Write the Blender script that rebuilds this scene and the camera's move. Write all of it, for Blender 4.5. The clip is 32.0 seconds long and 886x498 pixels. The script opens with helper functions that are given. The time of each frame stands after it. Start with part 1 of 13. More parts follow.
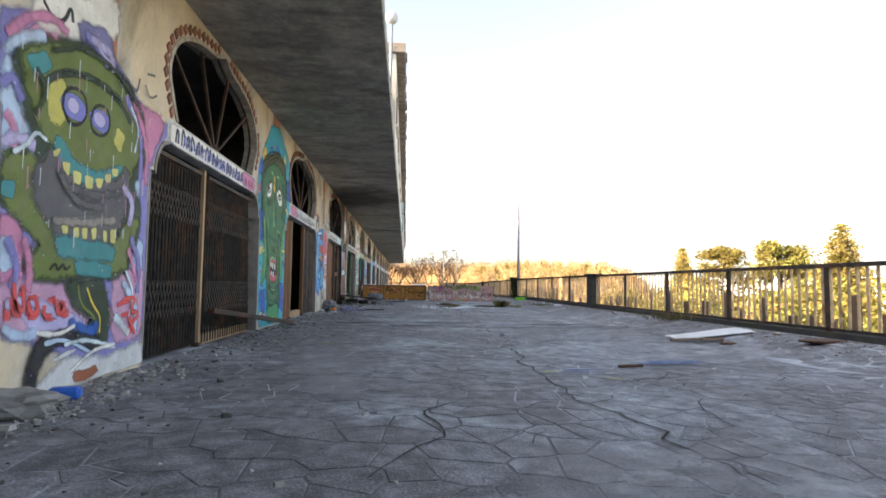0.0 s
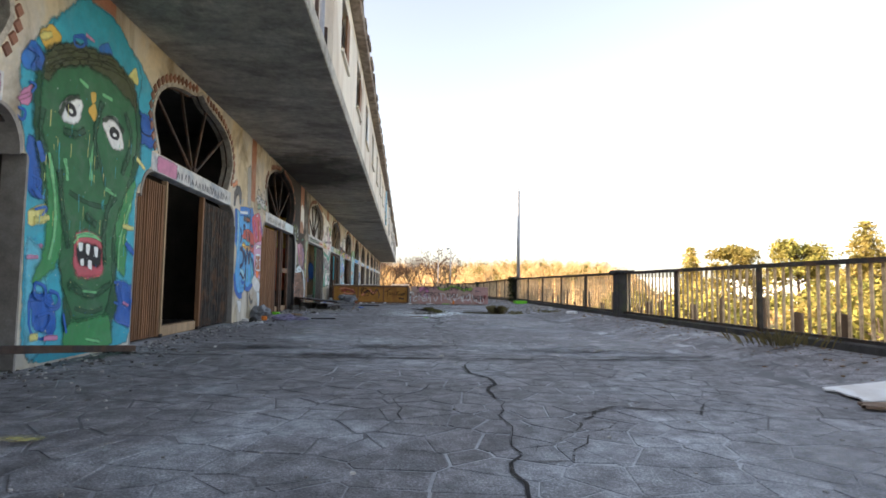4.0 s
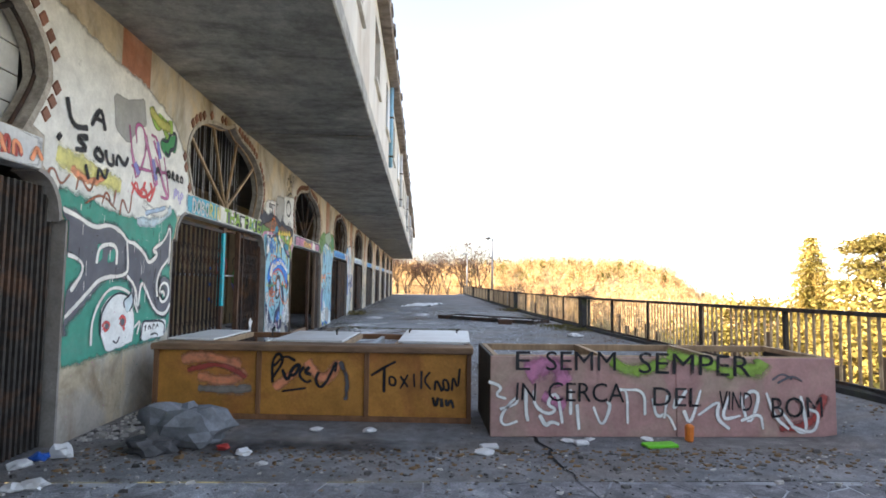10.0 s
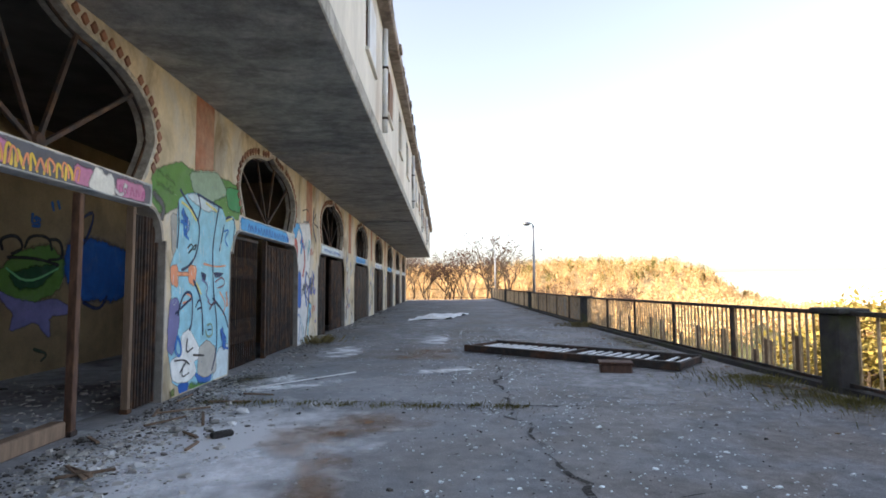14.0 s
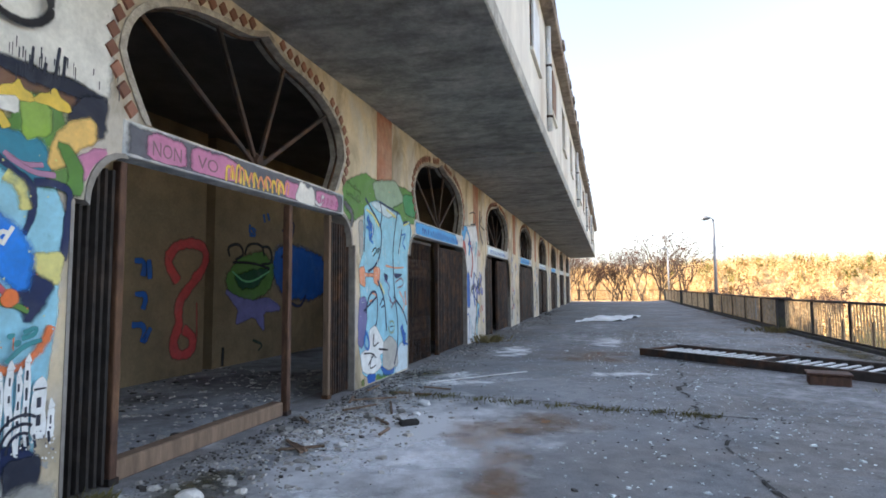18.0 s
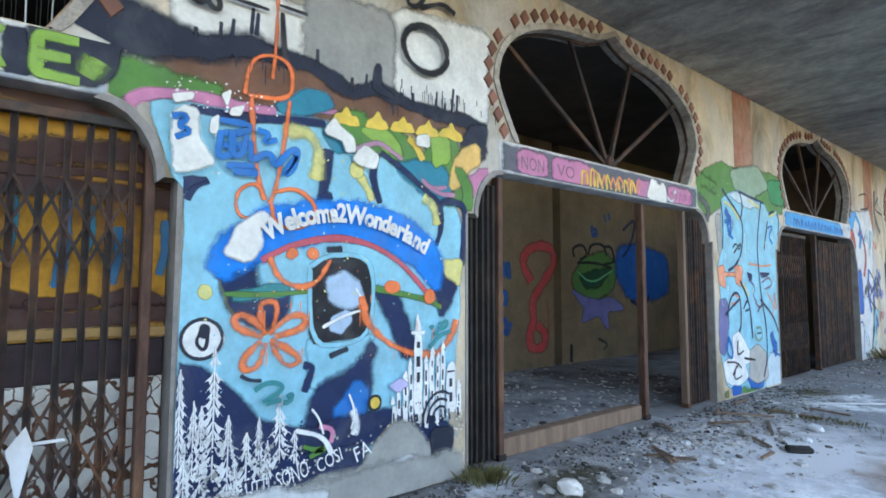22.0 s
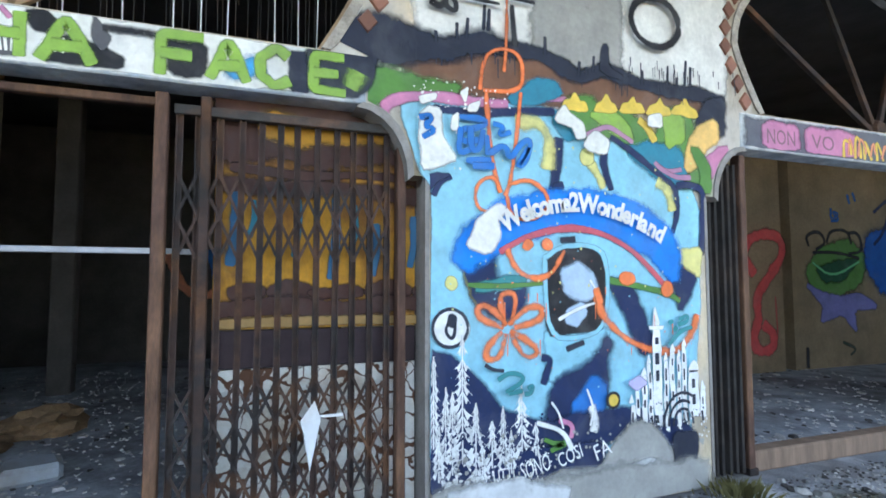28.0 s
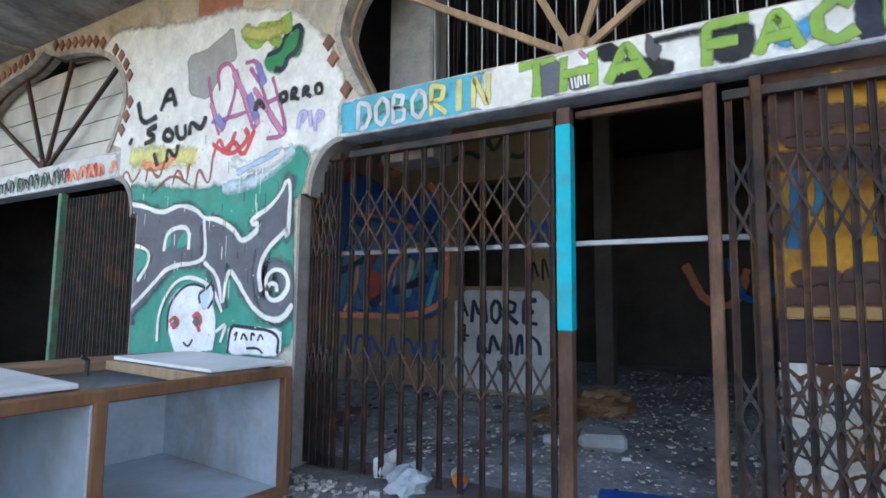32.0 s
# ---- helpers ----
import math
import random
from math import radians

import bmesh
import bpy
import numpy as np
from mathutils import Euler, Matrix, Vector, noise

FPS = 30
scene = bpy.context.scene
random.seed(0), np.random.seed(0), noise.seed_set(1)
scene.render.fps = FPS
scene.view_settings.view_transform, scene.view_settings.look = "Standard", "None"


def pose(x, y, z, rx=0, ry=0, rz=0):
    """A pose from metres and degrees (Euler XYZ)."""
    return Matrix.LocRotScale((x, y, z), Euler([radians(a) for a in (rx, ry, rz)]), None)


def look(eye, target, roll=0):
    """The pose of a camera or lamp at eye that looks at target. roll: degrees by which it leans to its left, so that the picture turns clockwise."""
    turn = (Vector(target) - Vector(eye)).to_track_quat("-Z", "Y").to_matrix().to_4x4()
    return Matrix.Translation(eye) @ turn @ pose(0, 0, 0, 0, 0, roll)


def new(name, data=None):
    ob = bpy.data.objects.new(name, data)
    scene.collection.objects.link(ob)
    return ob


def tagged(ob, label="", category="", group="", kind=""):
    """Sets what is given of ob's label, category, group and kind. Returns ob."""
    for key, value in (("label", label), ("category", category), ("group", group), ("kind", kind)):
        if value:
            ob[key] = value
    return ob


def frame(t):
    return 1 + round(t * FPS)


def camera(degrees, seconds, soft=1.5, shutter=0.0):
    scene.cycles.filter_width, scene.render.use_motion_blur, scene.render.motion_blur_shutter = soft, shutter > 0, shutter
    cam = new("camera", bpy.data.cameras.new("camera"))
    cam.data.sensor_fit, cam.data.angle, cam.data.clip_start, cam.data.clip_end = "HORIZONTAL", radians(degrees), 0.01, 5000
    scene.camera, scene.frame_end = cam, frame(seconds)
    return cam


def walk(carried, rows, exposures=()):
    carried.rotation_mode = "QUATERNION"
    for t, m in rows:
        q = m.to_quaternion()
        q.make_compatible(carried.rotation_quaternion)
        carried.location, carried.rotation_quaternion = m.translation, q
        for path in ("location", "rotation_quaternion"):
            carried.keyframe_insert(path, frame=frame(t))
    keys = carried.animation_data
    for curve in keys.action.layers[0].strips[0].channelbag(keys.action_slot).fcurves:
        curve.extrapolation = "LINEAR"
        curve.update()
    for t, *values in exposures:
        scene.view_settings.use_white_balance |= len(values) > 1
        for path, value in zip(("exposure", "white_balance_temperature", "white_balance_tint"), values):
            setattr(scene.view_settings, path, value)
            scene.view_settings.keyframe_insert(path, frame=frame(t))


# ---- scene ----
cam = camera(78.9, 32.0, soft=1.7)
PATH = [
    (0, (2.582, -7.582, 0.829), (2.719, -5.591, 0.961), 0.68),
    (0.5, (2.607, -7.435, 0.844), (2.752, -5.445, 0.978), 0.85),
    (1, (2.720, -7.187, 0.829), (2.867, -5.197, 0.964), 0.79),
    (1.5, (2.778, -6.811, 0.821), (2.926, -4.821, 0.955), 0.79),
    (2, (2.815, -6.266, 0.806), (2.958, -4.276, 0.943), 0.60),
    (2.5, (2.859, -5.626, 0.830), (3.003, -3.636, 0.965), 0.82),
    (3, (3.006, -4.923, 0.839), (3.149, -2.933, 0.973), 0.77),
    (3.5, (3.231, -4.102, 0.850), (3.375, -2.112, 0.984), 0.85),
    (4, (3.460, -3.095, 0.818), (3.603, -1.105, 0.953), 0.86),
    (4.5, (3.589, -1.991, 0.752), (3.681, 0.001, 0.901), 0.49),
    (6.5, (3.351, 2.835, 0.878), (3.415, 4.829, 1.009), 1.04),
    (7, (3.320, 4.199, 0.951), (3.387, 6.194, 1.071), 1.06),
    (7.5, (3.252, 5.918, 0.951), (3.321, 7.913, 1.075), 0.98),
    (8, (3.187, 7.747, 0.931), (3.263, 9.741, 1.060), 0.85),
    (8.5, (3.212, 9.695, 1.024), (3.292, 11.690, 1.151), 0.78),
    (9, (3.184, 11.545, 1.132), (3.270, 13.539, 1.260), 0.85),
    (9.5, (3.153, 13.490, 1.313), (3.238, 15.484, 1.438), 0.71),
    (10, (3.114, 15.471, 1.452), (3.197, 17.465, 1.577), 0.78),
    (10.5, (3.016, 17.459, 1.438), (3.104, 19.453, 1.565), 0.08),
    (11, (2.996, 19.391, 1.461), (3.087, 21.385, 1.587), -0.02),
    (11.5, (3.113, 21.343, 1.420), (3.202, 23.336, 1.547), -0.05),
    (12, (3.128, 23.325, 1.449), (3.209, 25.318, 1.598), -0.38),
    (12.5, (3.213, 24.800, 1.436), (3.272, 26.793, 1.588), -0.48),
    (13, (3.262, 25.525, 1.422), (3.311, 27.520, 1.565), -0.42),
    (13.5, (3.401, 25.781, 1.402), (3.442, 27.776, 1.539), -0.35),
    (15.5, (3.408, 25.961, 1.361), (3.264, 27.950, 1.501), -0.41),
    (16, (3.397, 25.883, 1.355), (3.244, 27.871, 1.500), -0.46),
    (16.5, (3.343, 25.775, 1.372), (2.945, 27.730, 1.513), -0.29),
    (17, (3.322, 25.730, 1.365), (2.860, 27.670, 1.509), -0.31),
    (17.5, (3.320, 25.748, 1.346), (2.848, 27.686, 1.492), -0.44),
    (18, (3.291, 25.839, 1.361), (2.709, 27.747, 1.507), -0.39),
    (18.5, (3.339, 25.901, 1.335), (2.694, 27.789, 1.483), -0.51),
    (19, (3.361, 25.948, 1.331), (2.706, 27.832, 1.478), -0.58),
    (19.5, (3.319, 25.931, 1.299), (2.661, 27.814, 1.448), -0.53),
    (20, (3.245, 25.846, 1.313), (2.580, 27.727, 1.459), -0.44),
    (20.5, (3.157, 25.752, 1.352), (2.398, 27.597, 1.496), -0.25),
    (21, (3.072, 25.685, 1.389), (1.993, 27.363, 1.532), -0.09),
    (21.5, (3.062, 25.688, 1.400), (1.703, 27.148, 1.545), 0.08),
    (22, (3.077, 25.717, 1.386), (1.526, 26.972, 1.529), 0.10),
    (22.5, (3.113, 25.739, 1.368), (1.567, 26.999, 1.513), 0.03),
    (23, (3.152, 25.774, 1.351), (1.607, 27.035, 1.504), -0.10),
    (23.5, (3.118, 25.725, 1.353), (1.542, 26.948, 1.499), -0.04),
    (24, (2.987, 25.578, 1.379), (1.406, 26.795, 1.515), -0.08),
    (24.5, (2.896, 25.486, 1.385), (1.285, 26.664, 1.523), -0.11),
    (25, (2.939, 25.557, 1.383), (1.262, 26.638, 1.519), -0.02),
    (25.5, (3.023, 25.659, 1.372), (1.283, 26.635, 1.518), -0.20),
    (26, (2.994, 25.577, 1.364), (1.214, 26.476, 1.520), -0.55),
    (26.5, (2.953, 25.560, 1.399), (1.130, 26.372, 1.537), -0.20),
    (28.5, (2.822, 25.432, 1.337), (0.932, 26.072, 1.480), -0.20),
    (29, (2.863, 25.510, 1.326), (0.943, 26.047, 1.483), -0.30),
    (29.5, (2.903, 25.582, 1.301), (0.952, 25.983, 1.479), -0.47),
    (30, (2.904, 25.513, 1.262), (0.927, 25.739, 1.462), -0.29),
    (30.5, (2.865, 25.392, 1.245), (0.878, 25.292, 1.453), 0.15),
    (31, (2.860, 25.225, 1.191), (0.910, 24.840, 1.415), 0.49),
    (31.5, (2.876, 25.209, 1.185), (1.020, 24.492, 1.388), 0.68),
    (32, (2.882, 25.201, 1.191), (1.152, 24.216, 1.380), 0.63),
]
walk(cam, [(t, look(eye, target, roll)) for t, eye, target, roll in PATH],
     exposures=[(0, 1.50, 6750, 12), (4, 1.35, 6750, 12), (8, 1.55, 6650, 12), (10, 1.63, 6450, 13), (12, 1.19, 6450, 12), (13, 1.25, 6400, 13), (17, 1.40, 6350, 13), (19, 1.63, 6050, 12), (21, 1.78, 5800, 9), (23, 2.17, 5850, 7), (25, 2.15, 5800, 7), (29, 2.28, 5750, 9), (31, 2.38, 5650, 11), (32, 2.05, 5800, 12)])
# ---- world and sun ----
SUN_EL, SUN_AZ = radians(24), radians(256)      # azimuth of the sun, from +y clockwise
world = bpy.data.worlds.new("sky")
scene.world = world
world.use_nodes = True
_nt = world.node_tree
_sky = _nt.nodes.new("ShaderNodeTexSky")
_sky.sky_type = "NISHITA"
_sky.sun_disc = False
_sky.sun_elevation, _sky.sun_rotation = SUN_EL, SUN_AZ
_sky.air_density, _sky.dust_density, _sky.ozone_density = 1.0, 2.0, 0.6
_bg = _nt.nodes["Background"]
_bg.inputs["Strength"].default_value = 0.15
_hz = _nt.nodes.new("ShaderNodeHueSaturation")       # thin bright winter haze over the whole sky
_hz.inputs["Saturation"].default_value, _hz.inputs["Value"].default_value = 0.56, 1.12
_nt.links.new(_sky.outputs[0], _hz.inputs["Color"])
_nt.links.new(_hz.outputs[0], _bg.inputs[0])
_sl = bpy.data.lights.new("sun", "SUN")
_sl.energy, _sl.angle, _sl.color = 4.5, radians(0.6), (1.0, 0.83, 0.6)
_so = new("sun", _sl)
_sd = Vector((math.sin(SUN_AZ) * math.cos(SUN_EL), math.cos(SUN_AZ) * math.cos(SUN_EL), math.sin(SUN_EL)))
_so.matrix_world = look(_sd * 60, (0, 0, 0))


# ---- materials ----
def mat(name, col, rough=0.8, metal=0.0, var=0.25, scale=3.0, fine=40.0, bump=0.15, col2=None, mix=0.5, stain=None, stain_amt=0.0, stain_scale=0.8, rand=0.0, spec=0.3, stretch=(1, 1, 1)):
    """Two scales of variation, optional second colour in patches, optional stains, optional change from piece to piece."""
    m = bpy.data.materials.new(name)
    m.use_nodes = True
    nt = m.node_tree
    N, L = nt.nodes, nt.links
    b = N["Principled BSDF"]
    b.inputs["Metallic"].default_value = metal
    b.inputs["Specular IOR Level"].default_value = spec
    geo = N.new("ShaderNodeNewGeometry")
    mp = N.new("ShaderNodeMapping")
    mp.inputs["Scale"].default_value = stretch
    L.new(geo.outputs["Position"], mp.inputs["Vector"])

    def nz(sc, det=5, dist=0.0):
        n = N.new("ShaderNodeTexNoise")
        n.inputs["Scale"].default_value, n.inputs["Detail"].default_value, n.inputs["Distortion"].default_value = sc, det, dist
        n.inputs["Roughness"].default_value = 0.6
        L.new(mp.outputs[0], n.inputs["Vector"])
        return n.outputs["Fac"]

    def ramp(src, a, c, lo, hi):
        r = N.new("ShaderNodeMapRange")
        r.inputs[1].default_value, r.inputs[2].default_value, r.inputs[3].default_value, r.inputs[4].default_value = a, c, lo, hi
        L.new(src, r.inputs[0])
        return r.outputs[0]

    def blend(fac, one, two, kind="MIX"):
        x = N.new("ShaderNodeMix")
        x.data_type, x.blend_type = "RGBA", kind
        if isinstance(fac, float):
            x.inputs[0].default_value = fac
        else:
            L.new(fac, x.inputs[0])
        for k, s in ((6, one), (7, two)):
            if isinstance(s, tuple):
                x.inputs[k].default_value = (*s, 1)
            else:
                L.new(s, x.inputs[k])
        return x.outputs[2]

    base = tuple(col)
    big, small = nz(scale, 6, 0.4), nz(fine, 4)
    if col2:
        base = blend(ramp(big, mix - 0.06, mix + 0.06, 0.0, 1.0), base, tuple(col2))
    if stain:
        base = blend(ramp(nz(stain_scale, 8, 0.8), 0.48, 0.68, 0.0, stain_amt), base, tuple(stain))
    lo, hi = 1 - var, 1 + var
    g1 = N.new("ShaderNodeCombineColor")
    v1 = ramp(nz(scale * 2.3, 6), 0.3, 0.7, lo, hi)
    for k in range(3):
        L.new(v1, g1.inputs[k])
    base = blend(1.0, base, g1.outputs[0], "MULTIPLY")
    g2 = N.new("ShaderNodeCombineColor")
    v2 = ramp(small, 0.3, 0.7, 1 - var * 0.5, 1 + var * 0.5)
    for k in range(3):
        L.new(v2, g2.inputs[k])
    base = blend(1.0, base, g2.outputs[0], "MULTIPLY")
    if rand:
        oi = N.new("ShaderNodeObjectInfo")
        g3 = N.new("ShaderNodeCombineColor")
        v3 = ramp(oi.outputs["Random"], 0.0, 1.0, 1 - rand, 1 + rand)
        for k in range(3):
            L.new(v3, g3.inputs[k])
        base = blend(1.0, base, g3.outputs[0], "MULTIPLY")
        gi = N.new("ShaderNodeCombineColor")
        vi = ramp(geo.outputs["Random Per Island"], 0.0, 1.0, 1 - rand, 1 + rand)
        for k in range(3):
            L.new(vi, gi.inputs[k])
        base = blend(1.0, base, gi.outputs[0], "MULTIPLY")
    L.new(base, b.inputs["Base Color"])
    L.new(ramp(small, 0.3, 0.7, max(0.05, rough - 0.12), min(1, rough + 0.1)), b.inputs["Roughness"])
    if bump:
        bp = N.new("ShaderNodeBump")
        bp.inputs["Strength"].default_value, bp.inputs["Distance"].default_value = bump, 0.02
        L.new(small, bp.inputs["Height"])
        L.new(bp.outputs[0], b.inputs["Normal"])
    return m


def paint(name, rgb, wear=0.3, rough=0.65):
    """Sprayed or brushed paint on plaster: uneven cover, slight fading."""
    return mat(name, rgb, rough=rough, var=0.16, scale=2.2, fine=30, bump=0.08, stain=tuple(min(1, 0.55 * c + 0.12) for c in rgb), stain_amt=wear, stain_scale=3.0)


M = {}
M["plaster"] = mat("plaster", (0.60, 0.51, 0.36), var=0.16, scale=1.2, fine=25, bump=0.3, col2=(0.54, 0.51, 0.45), mix=0.5, stain=(0.22, 0.17, 0.10), stain_amt=0.9, stain_scale=1.3, stretch=(1, 1, 0.6))
def gritty(m, dark=0.72, light=1.5, amount=1.0):
    """Adds coarse blotches and pale grit specks to a ground material."""
    nt = m.node_tree
    N, L = nt.nodes, nt.links
    b = N["Principled BSDF"]
    src = b.inputs["Base Color"].links[0].from_socket
    g = N.new("ShaderNodeNewGeometry")
    for sc, det, lo, hi, a, c in ((7.0, 9, dark, 1.25, 0.36, 0.64), (90.0, 3, 0.8, light, 0.45, 0.75)):
        n = N.new("ShaderNodeTexNoise")
        n.inputs["Scale"].default_value, n.inputs["Detail"].default_value, n.inputs["Roughness"].default_value = sc, det, 0.7
        L.new(g.outputs["Position"], n.inputs["Vector"])
        r = N.new("ShaderNodeMapRange")
        r.inputs[1].default_value, r.inputs[2].default_value, r.inputs[3].default_value, r.inputs[4].default_value = a, c, lo, hi
        L.new(n.outputs["Fac"], r.inputs[0])
        cc = N.new("ShaderNodeCombineColor")
        for k in range(3):
            L.new(r.outputs[0], cc.inputs[k])
        x = N.new("ShaderNodeMix")
        x.data_type, x.blend_type = "RGBA", "MULTIPLY"
        x.inputs[0].default_value = amount
        L.new(src, x.inputs[6])
        L.new(cc.outputs[0], x.inputs[7])
        src = x.outputs[2]
    L.new(src, b.inputs["Base Color"])
    return m


def burnt(m, centre, scale, strength=0.93, spread=(0.95, 1.5), rgb=(0.04, 0.038, 0.036), grain=1.6):
    """Adds soot from a fire, or another uneven deposit, round a centre."""
    nt = m.node_tree
    N, L = nt.nodes, nt.links
    b = N["Principled BSDF"]
    src = b.inputs["Base Color"].links[0].from_socket
    g = N.new("ShaderNodeNewGeometry")
    sub = N.new("ShaderNodeVectorMath")
    sub.operation = "SUBTRACT"
    sub.inputs[1].default_value = centre
    L.new(g.outputs["Position"], sub.inputs[0])
    sc = N.new("ShaderNodeVectorMath")
    sc.operation = "MULTIPLY"
    sc.inputs[1].default_value = scale
    L.new(sub.outputs[0], sc.inputs[0])
    ln = N.new("ShaderNodeVectorMath")
    ln.operation = "LENGTH"
    L.new(sc.outputs[0], ln.inputs[0])
    n = N.new("ShaderNodeTexNoise")
    n.inputs["Scale"].default_value, n.inputs["Detail"].default_value, n.inputs["Roughness"].default_value = grain, 9, 0.62
    L.new(g.outputs["Position"], n.inputs["Vector"])
    ad = N.new("ShaderNodeMath")
    ad.operation = "MULTIPLY_ADD"
    ad.inputs[1].default_value = 1.1
    L.new(n.outputs["Fac"], ad.inputs[0])
    L.new(ln.outputs["Value"], ad.inputs[2])
    r = N.new("ShaderNodeMapRange")
    r.inputs[1].default_value, r.inputs[2].default_value, r.inputs[3].default_value, r.inputs[4].default_value = *spread, strength, 0.0
    L.new(ad.outputs[0], r.inputs[0])
    x = N.new("ShaderNodeMix")
    x.data_type = "RGBA"
    L.new(r.outputs[0], x.inputs[0])
    L.new(src, x.inputs[6])
    x.inputs[7].default_value = (*rgb, 1)
    L.new(x.outputs[2], b.inputs["Base Color"])
    return m


PLASTER = dict(var=0.2, scale=1.2, fine=25, bump=0.35, col2=(0.44, 0.41, 0.36), mix=0.5, stain=(0.21, 0.155, 0.095), stain_amt=0.9, stain_scale=1.3)
M["burnt"] = burnt(mat("burnt_plaster", (0.52, 0.45, 0.33), **PLASTER), (0, 13.9, 3.0), (0.3, 0.31, 0.24), 0.97, (1.12, 1.62), (0.022, 0.021, 0.023))
M["render_grey"] = mat("cement_render", (0.33, 0.33, 0.32), var=0.2, scale=2.0, fine=40, bump=0.3, stain=(0.16, 0.15, 0.14), stain_amt=0.6)
M["jamb"] = burnt(mat("jamb_cement", (0.27, 0.255, 0.24), var=0.22, scale=3.0, fine=40, bump=0.25, stain=(0.2, 0.17, 0.15), stain_amt=0.6), (0, 13.6, 2.0), (0.3, 0.42, 0.2), 0.97, (1.1, 1.5), (0.022, 0.021, 0.023))
M["soffit"] = burnt(gritty(mat("soffit_concrete", (0.43, 0.42, 0.385), var=0.24, scale=0.9, fine=9, bump=0.25, col2=(0.26, 0.255, 0.235), mix=0.5, stain=(0.56, 0.54, 0.49), stain_amt=0.8, stain_scale=0.9, stretch=(0.55, 1.1, 1)), 0.8, 1.15), (0.3, 13.0, 4.0), (0.32, 0.30, 0.3), 0.85)
M["upper"] = mat("upper_plaster", (0.72, 0.69, 0.63), var=0.12, scale=0.8, fine=20, bump=0.2, stain=(0.38, 0.30, 0.22), stain_amt=0.6, stain_scale=0.7, stretch=(1, 1, 0.35))
M["lintel"] = mat("lintel_whitewash", (0.58, 0.60, 0.60), var=0.2, scale=2.5, fine=30, bump=0.2, col2=(0.40, 0.45, 0.50), mix=0.55, stain=(0.12, 0.14, 0.2), stain_amt=0.5, stain_scale=4)
M["terracotta"] = mat("terracotta", (0.36, 0.16, 0.10), var=0.2, scale=3, fine=40, stain=(0.45, 0.36, 0.28), stain_amt=0.5)
M["tile"] = mat("diamond_tile", (0.26, 0.12, 0.08), rough=0.55, var=0.2, rand=0.3, bump=0.1)
M["paving"] = burnt(burnt(gritty(mat("asphalt_paving", (0.185, 0.192, 0.205), rough=0.85, var=0.2, scale=0.9, fine=45, bump=0.5, col2=(0.185, 0.175, 0.17), mix=0.5, stain=(0.34, 0.34, 0.35), stain_amt=0.6, stain_scale=0.35)), (2.2, 32.0, 0.0), (0.20, 0.10, 0.0), 0.4, (0.55, 1.35), (0.46, 0.49, 0.54), 1.3), (1.4, 30.6, 0.0), (0.36, 0.24, 0.0), 0.9, (0.75, 1.05), (0.78, 0.80, 0.84), 2.2)
M["joint"] = mat("joint_mortar", (0.135, 0.14, 0.152), rough=0.9, var=0.3, scale=0.35, fine=40, bump=0.3, col2=(0.42, 0.445, 0.48), mix=0.5, stain=(0.075, 0.073, 0.077), stain_amt=0.6, stain_scale=0.9)
M["flag"] = gritty(mat("flagstone", (0.176, 0.176, 0.190), rough=0.72, var=0.34, scale=2.5, fine=45, bump=0.6, rand=0.13, stain=(0.33, 0.355, 0.39), stain_amt=0.9, stain_scale=0.6), 0.6, 1.7)
M["rust"] = mat("rusty_iron", (0.062, 0.040, 0.033), rough=0.75, metal=0.3, var=0.35, scale=4, fine=60, col2=(0.035, 0.030, 0.029), mix=0.5, stain=(0.17, 0.078, 0.03), stain_amt=0.5, stain_scale=2.5, rand=0.15)
M["iron"] = mat("dark_iron", (0.05, 0.046, 0.043), rough=0.7, metal=0.4, var=0.35, scale=4, fine=60, stain=(0.14, 0.07, 0.04), stain_amt=0.7, stain_scale=3, rand=0.12)
M["brownwood"] = mat("brown_timber", (0.20, 0.10, 0.05), rough=0.7, var=0.3, scale=3, fine=50, stretch=(1, 1, 0.15), stain=(0.08, 0.05, 0.04), stain_amt=0.6, rand=0.12)
M["palewood"] = mat("bare_timber", (0.36, 0.25, 0.15), rough=0.75, var=0.3, scale=3, fine=50, stretch=(1, 1, 0.15), stain=(0.16, 0.11, 0.08), stain_amt=0.6, rand=0.12)
M["greywood"] = mat("weathered_board", (0.20, 0.14, 0.10), rough=0.85, var=0.3, scale=4, fine=50, stretch=(1, 1, 0.15), rand=0.3)
M["parapet"] = mat("dark_pier", (0.045, 0.044, 0.046), rough=0.85, var=0.3, scale=3, fine=30, bump=0.4, stain=(0.06, 0.07, 0.03), stain_amt=0.7, stain_scale=2)
# light brown bars made paler: glare from behind is put into the colour
M["railbloom"] = mat("rail_bar", (0.50, 0.38, 0.24), rough=0.6, var=0.3, scale=5, fine=50, rand=0.2, stain=(0.12, 0.06, 0.03), stain_amt=0.7, stain_scale=4)
M["inner"] = mat("inner_plaster", (0.27, 0.205, 0.125), var=0.2, scale=1.0, fine=25, bump=0.2, stain=(0.15, 0.11, 0.07), stain_amt=0.7, stain_scale=0.6)
# dark plaster: the gloom of the deep rooms is put into its colour
M["innerdark"] = mat("inner_darkened", (0.075, 0.068, 0.06), var=0.3, scale=1.0, fine=25, bump=0.2, stain=(0.05, 0.045, 0.04), stain_amt=0.7)
M["innerfloor"] = mat("inner_floor", (0.36, 0.38, 0.41), var=0.4, scale=1.2, fine=25, bump=0.4, stain=(0.08, 0.075, 0.07), stain_amt=0.8)
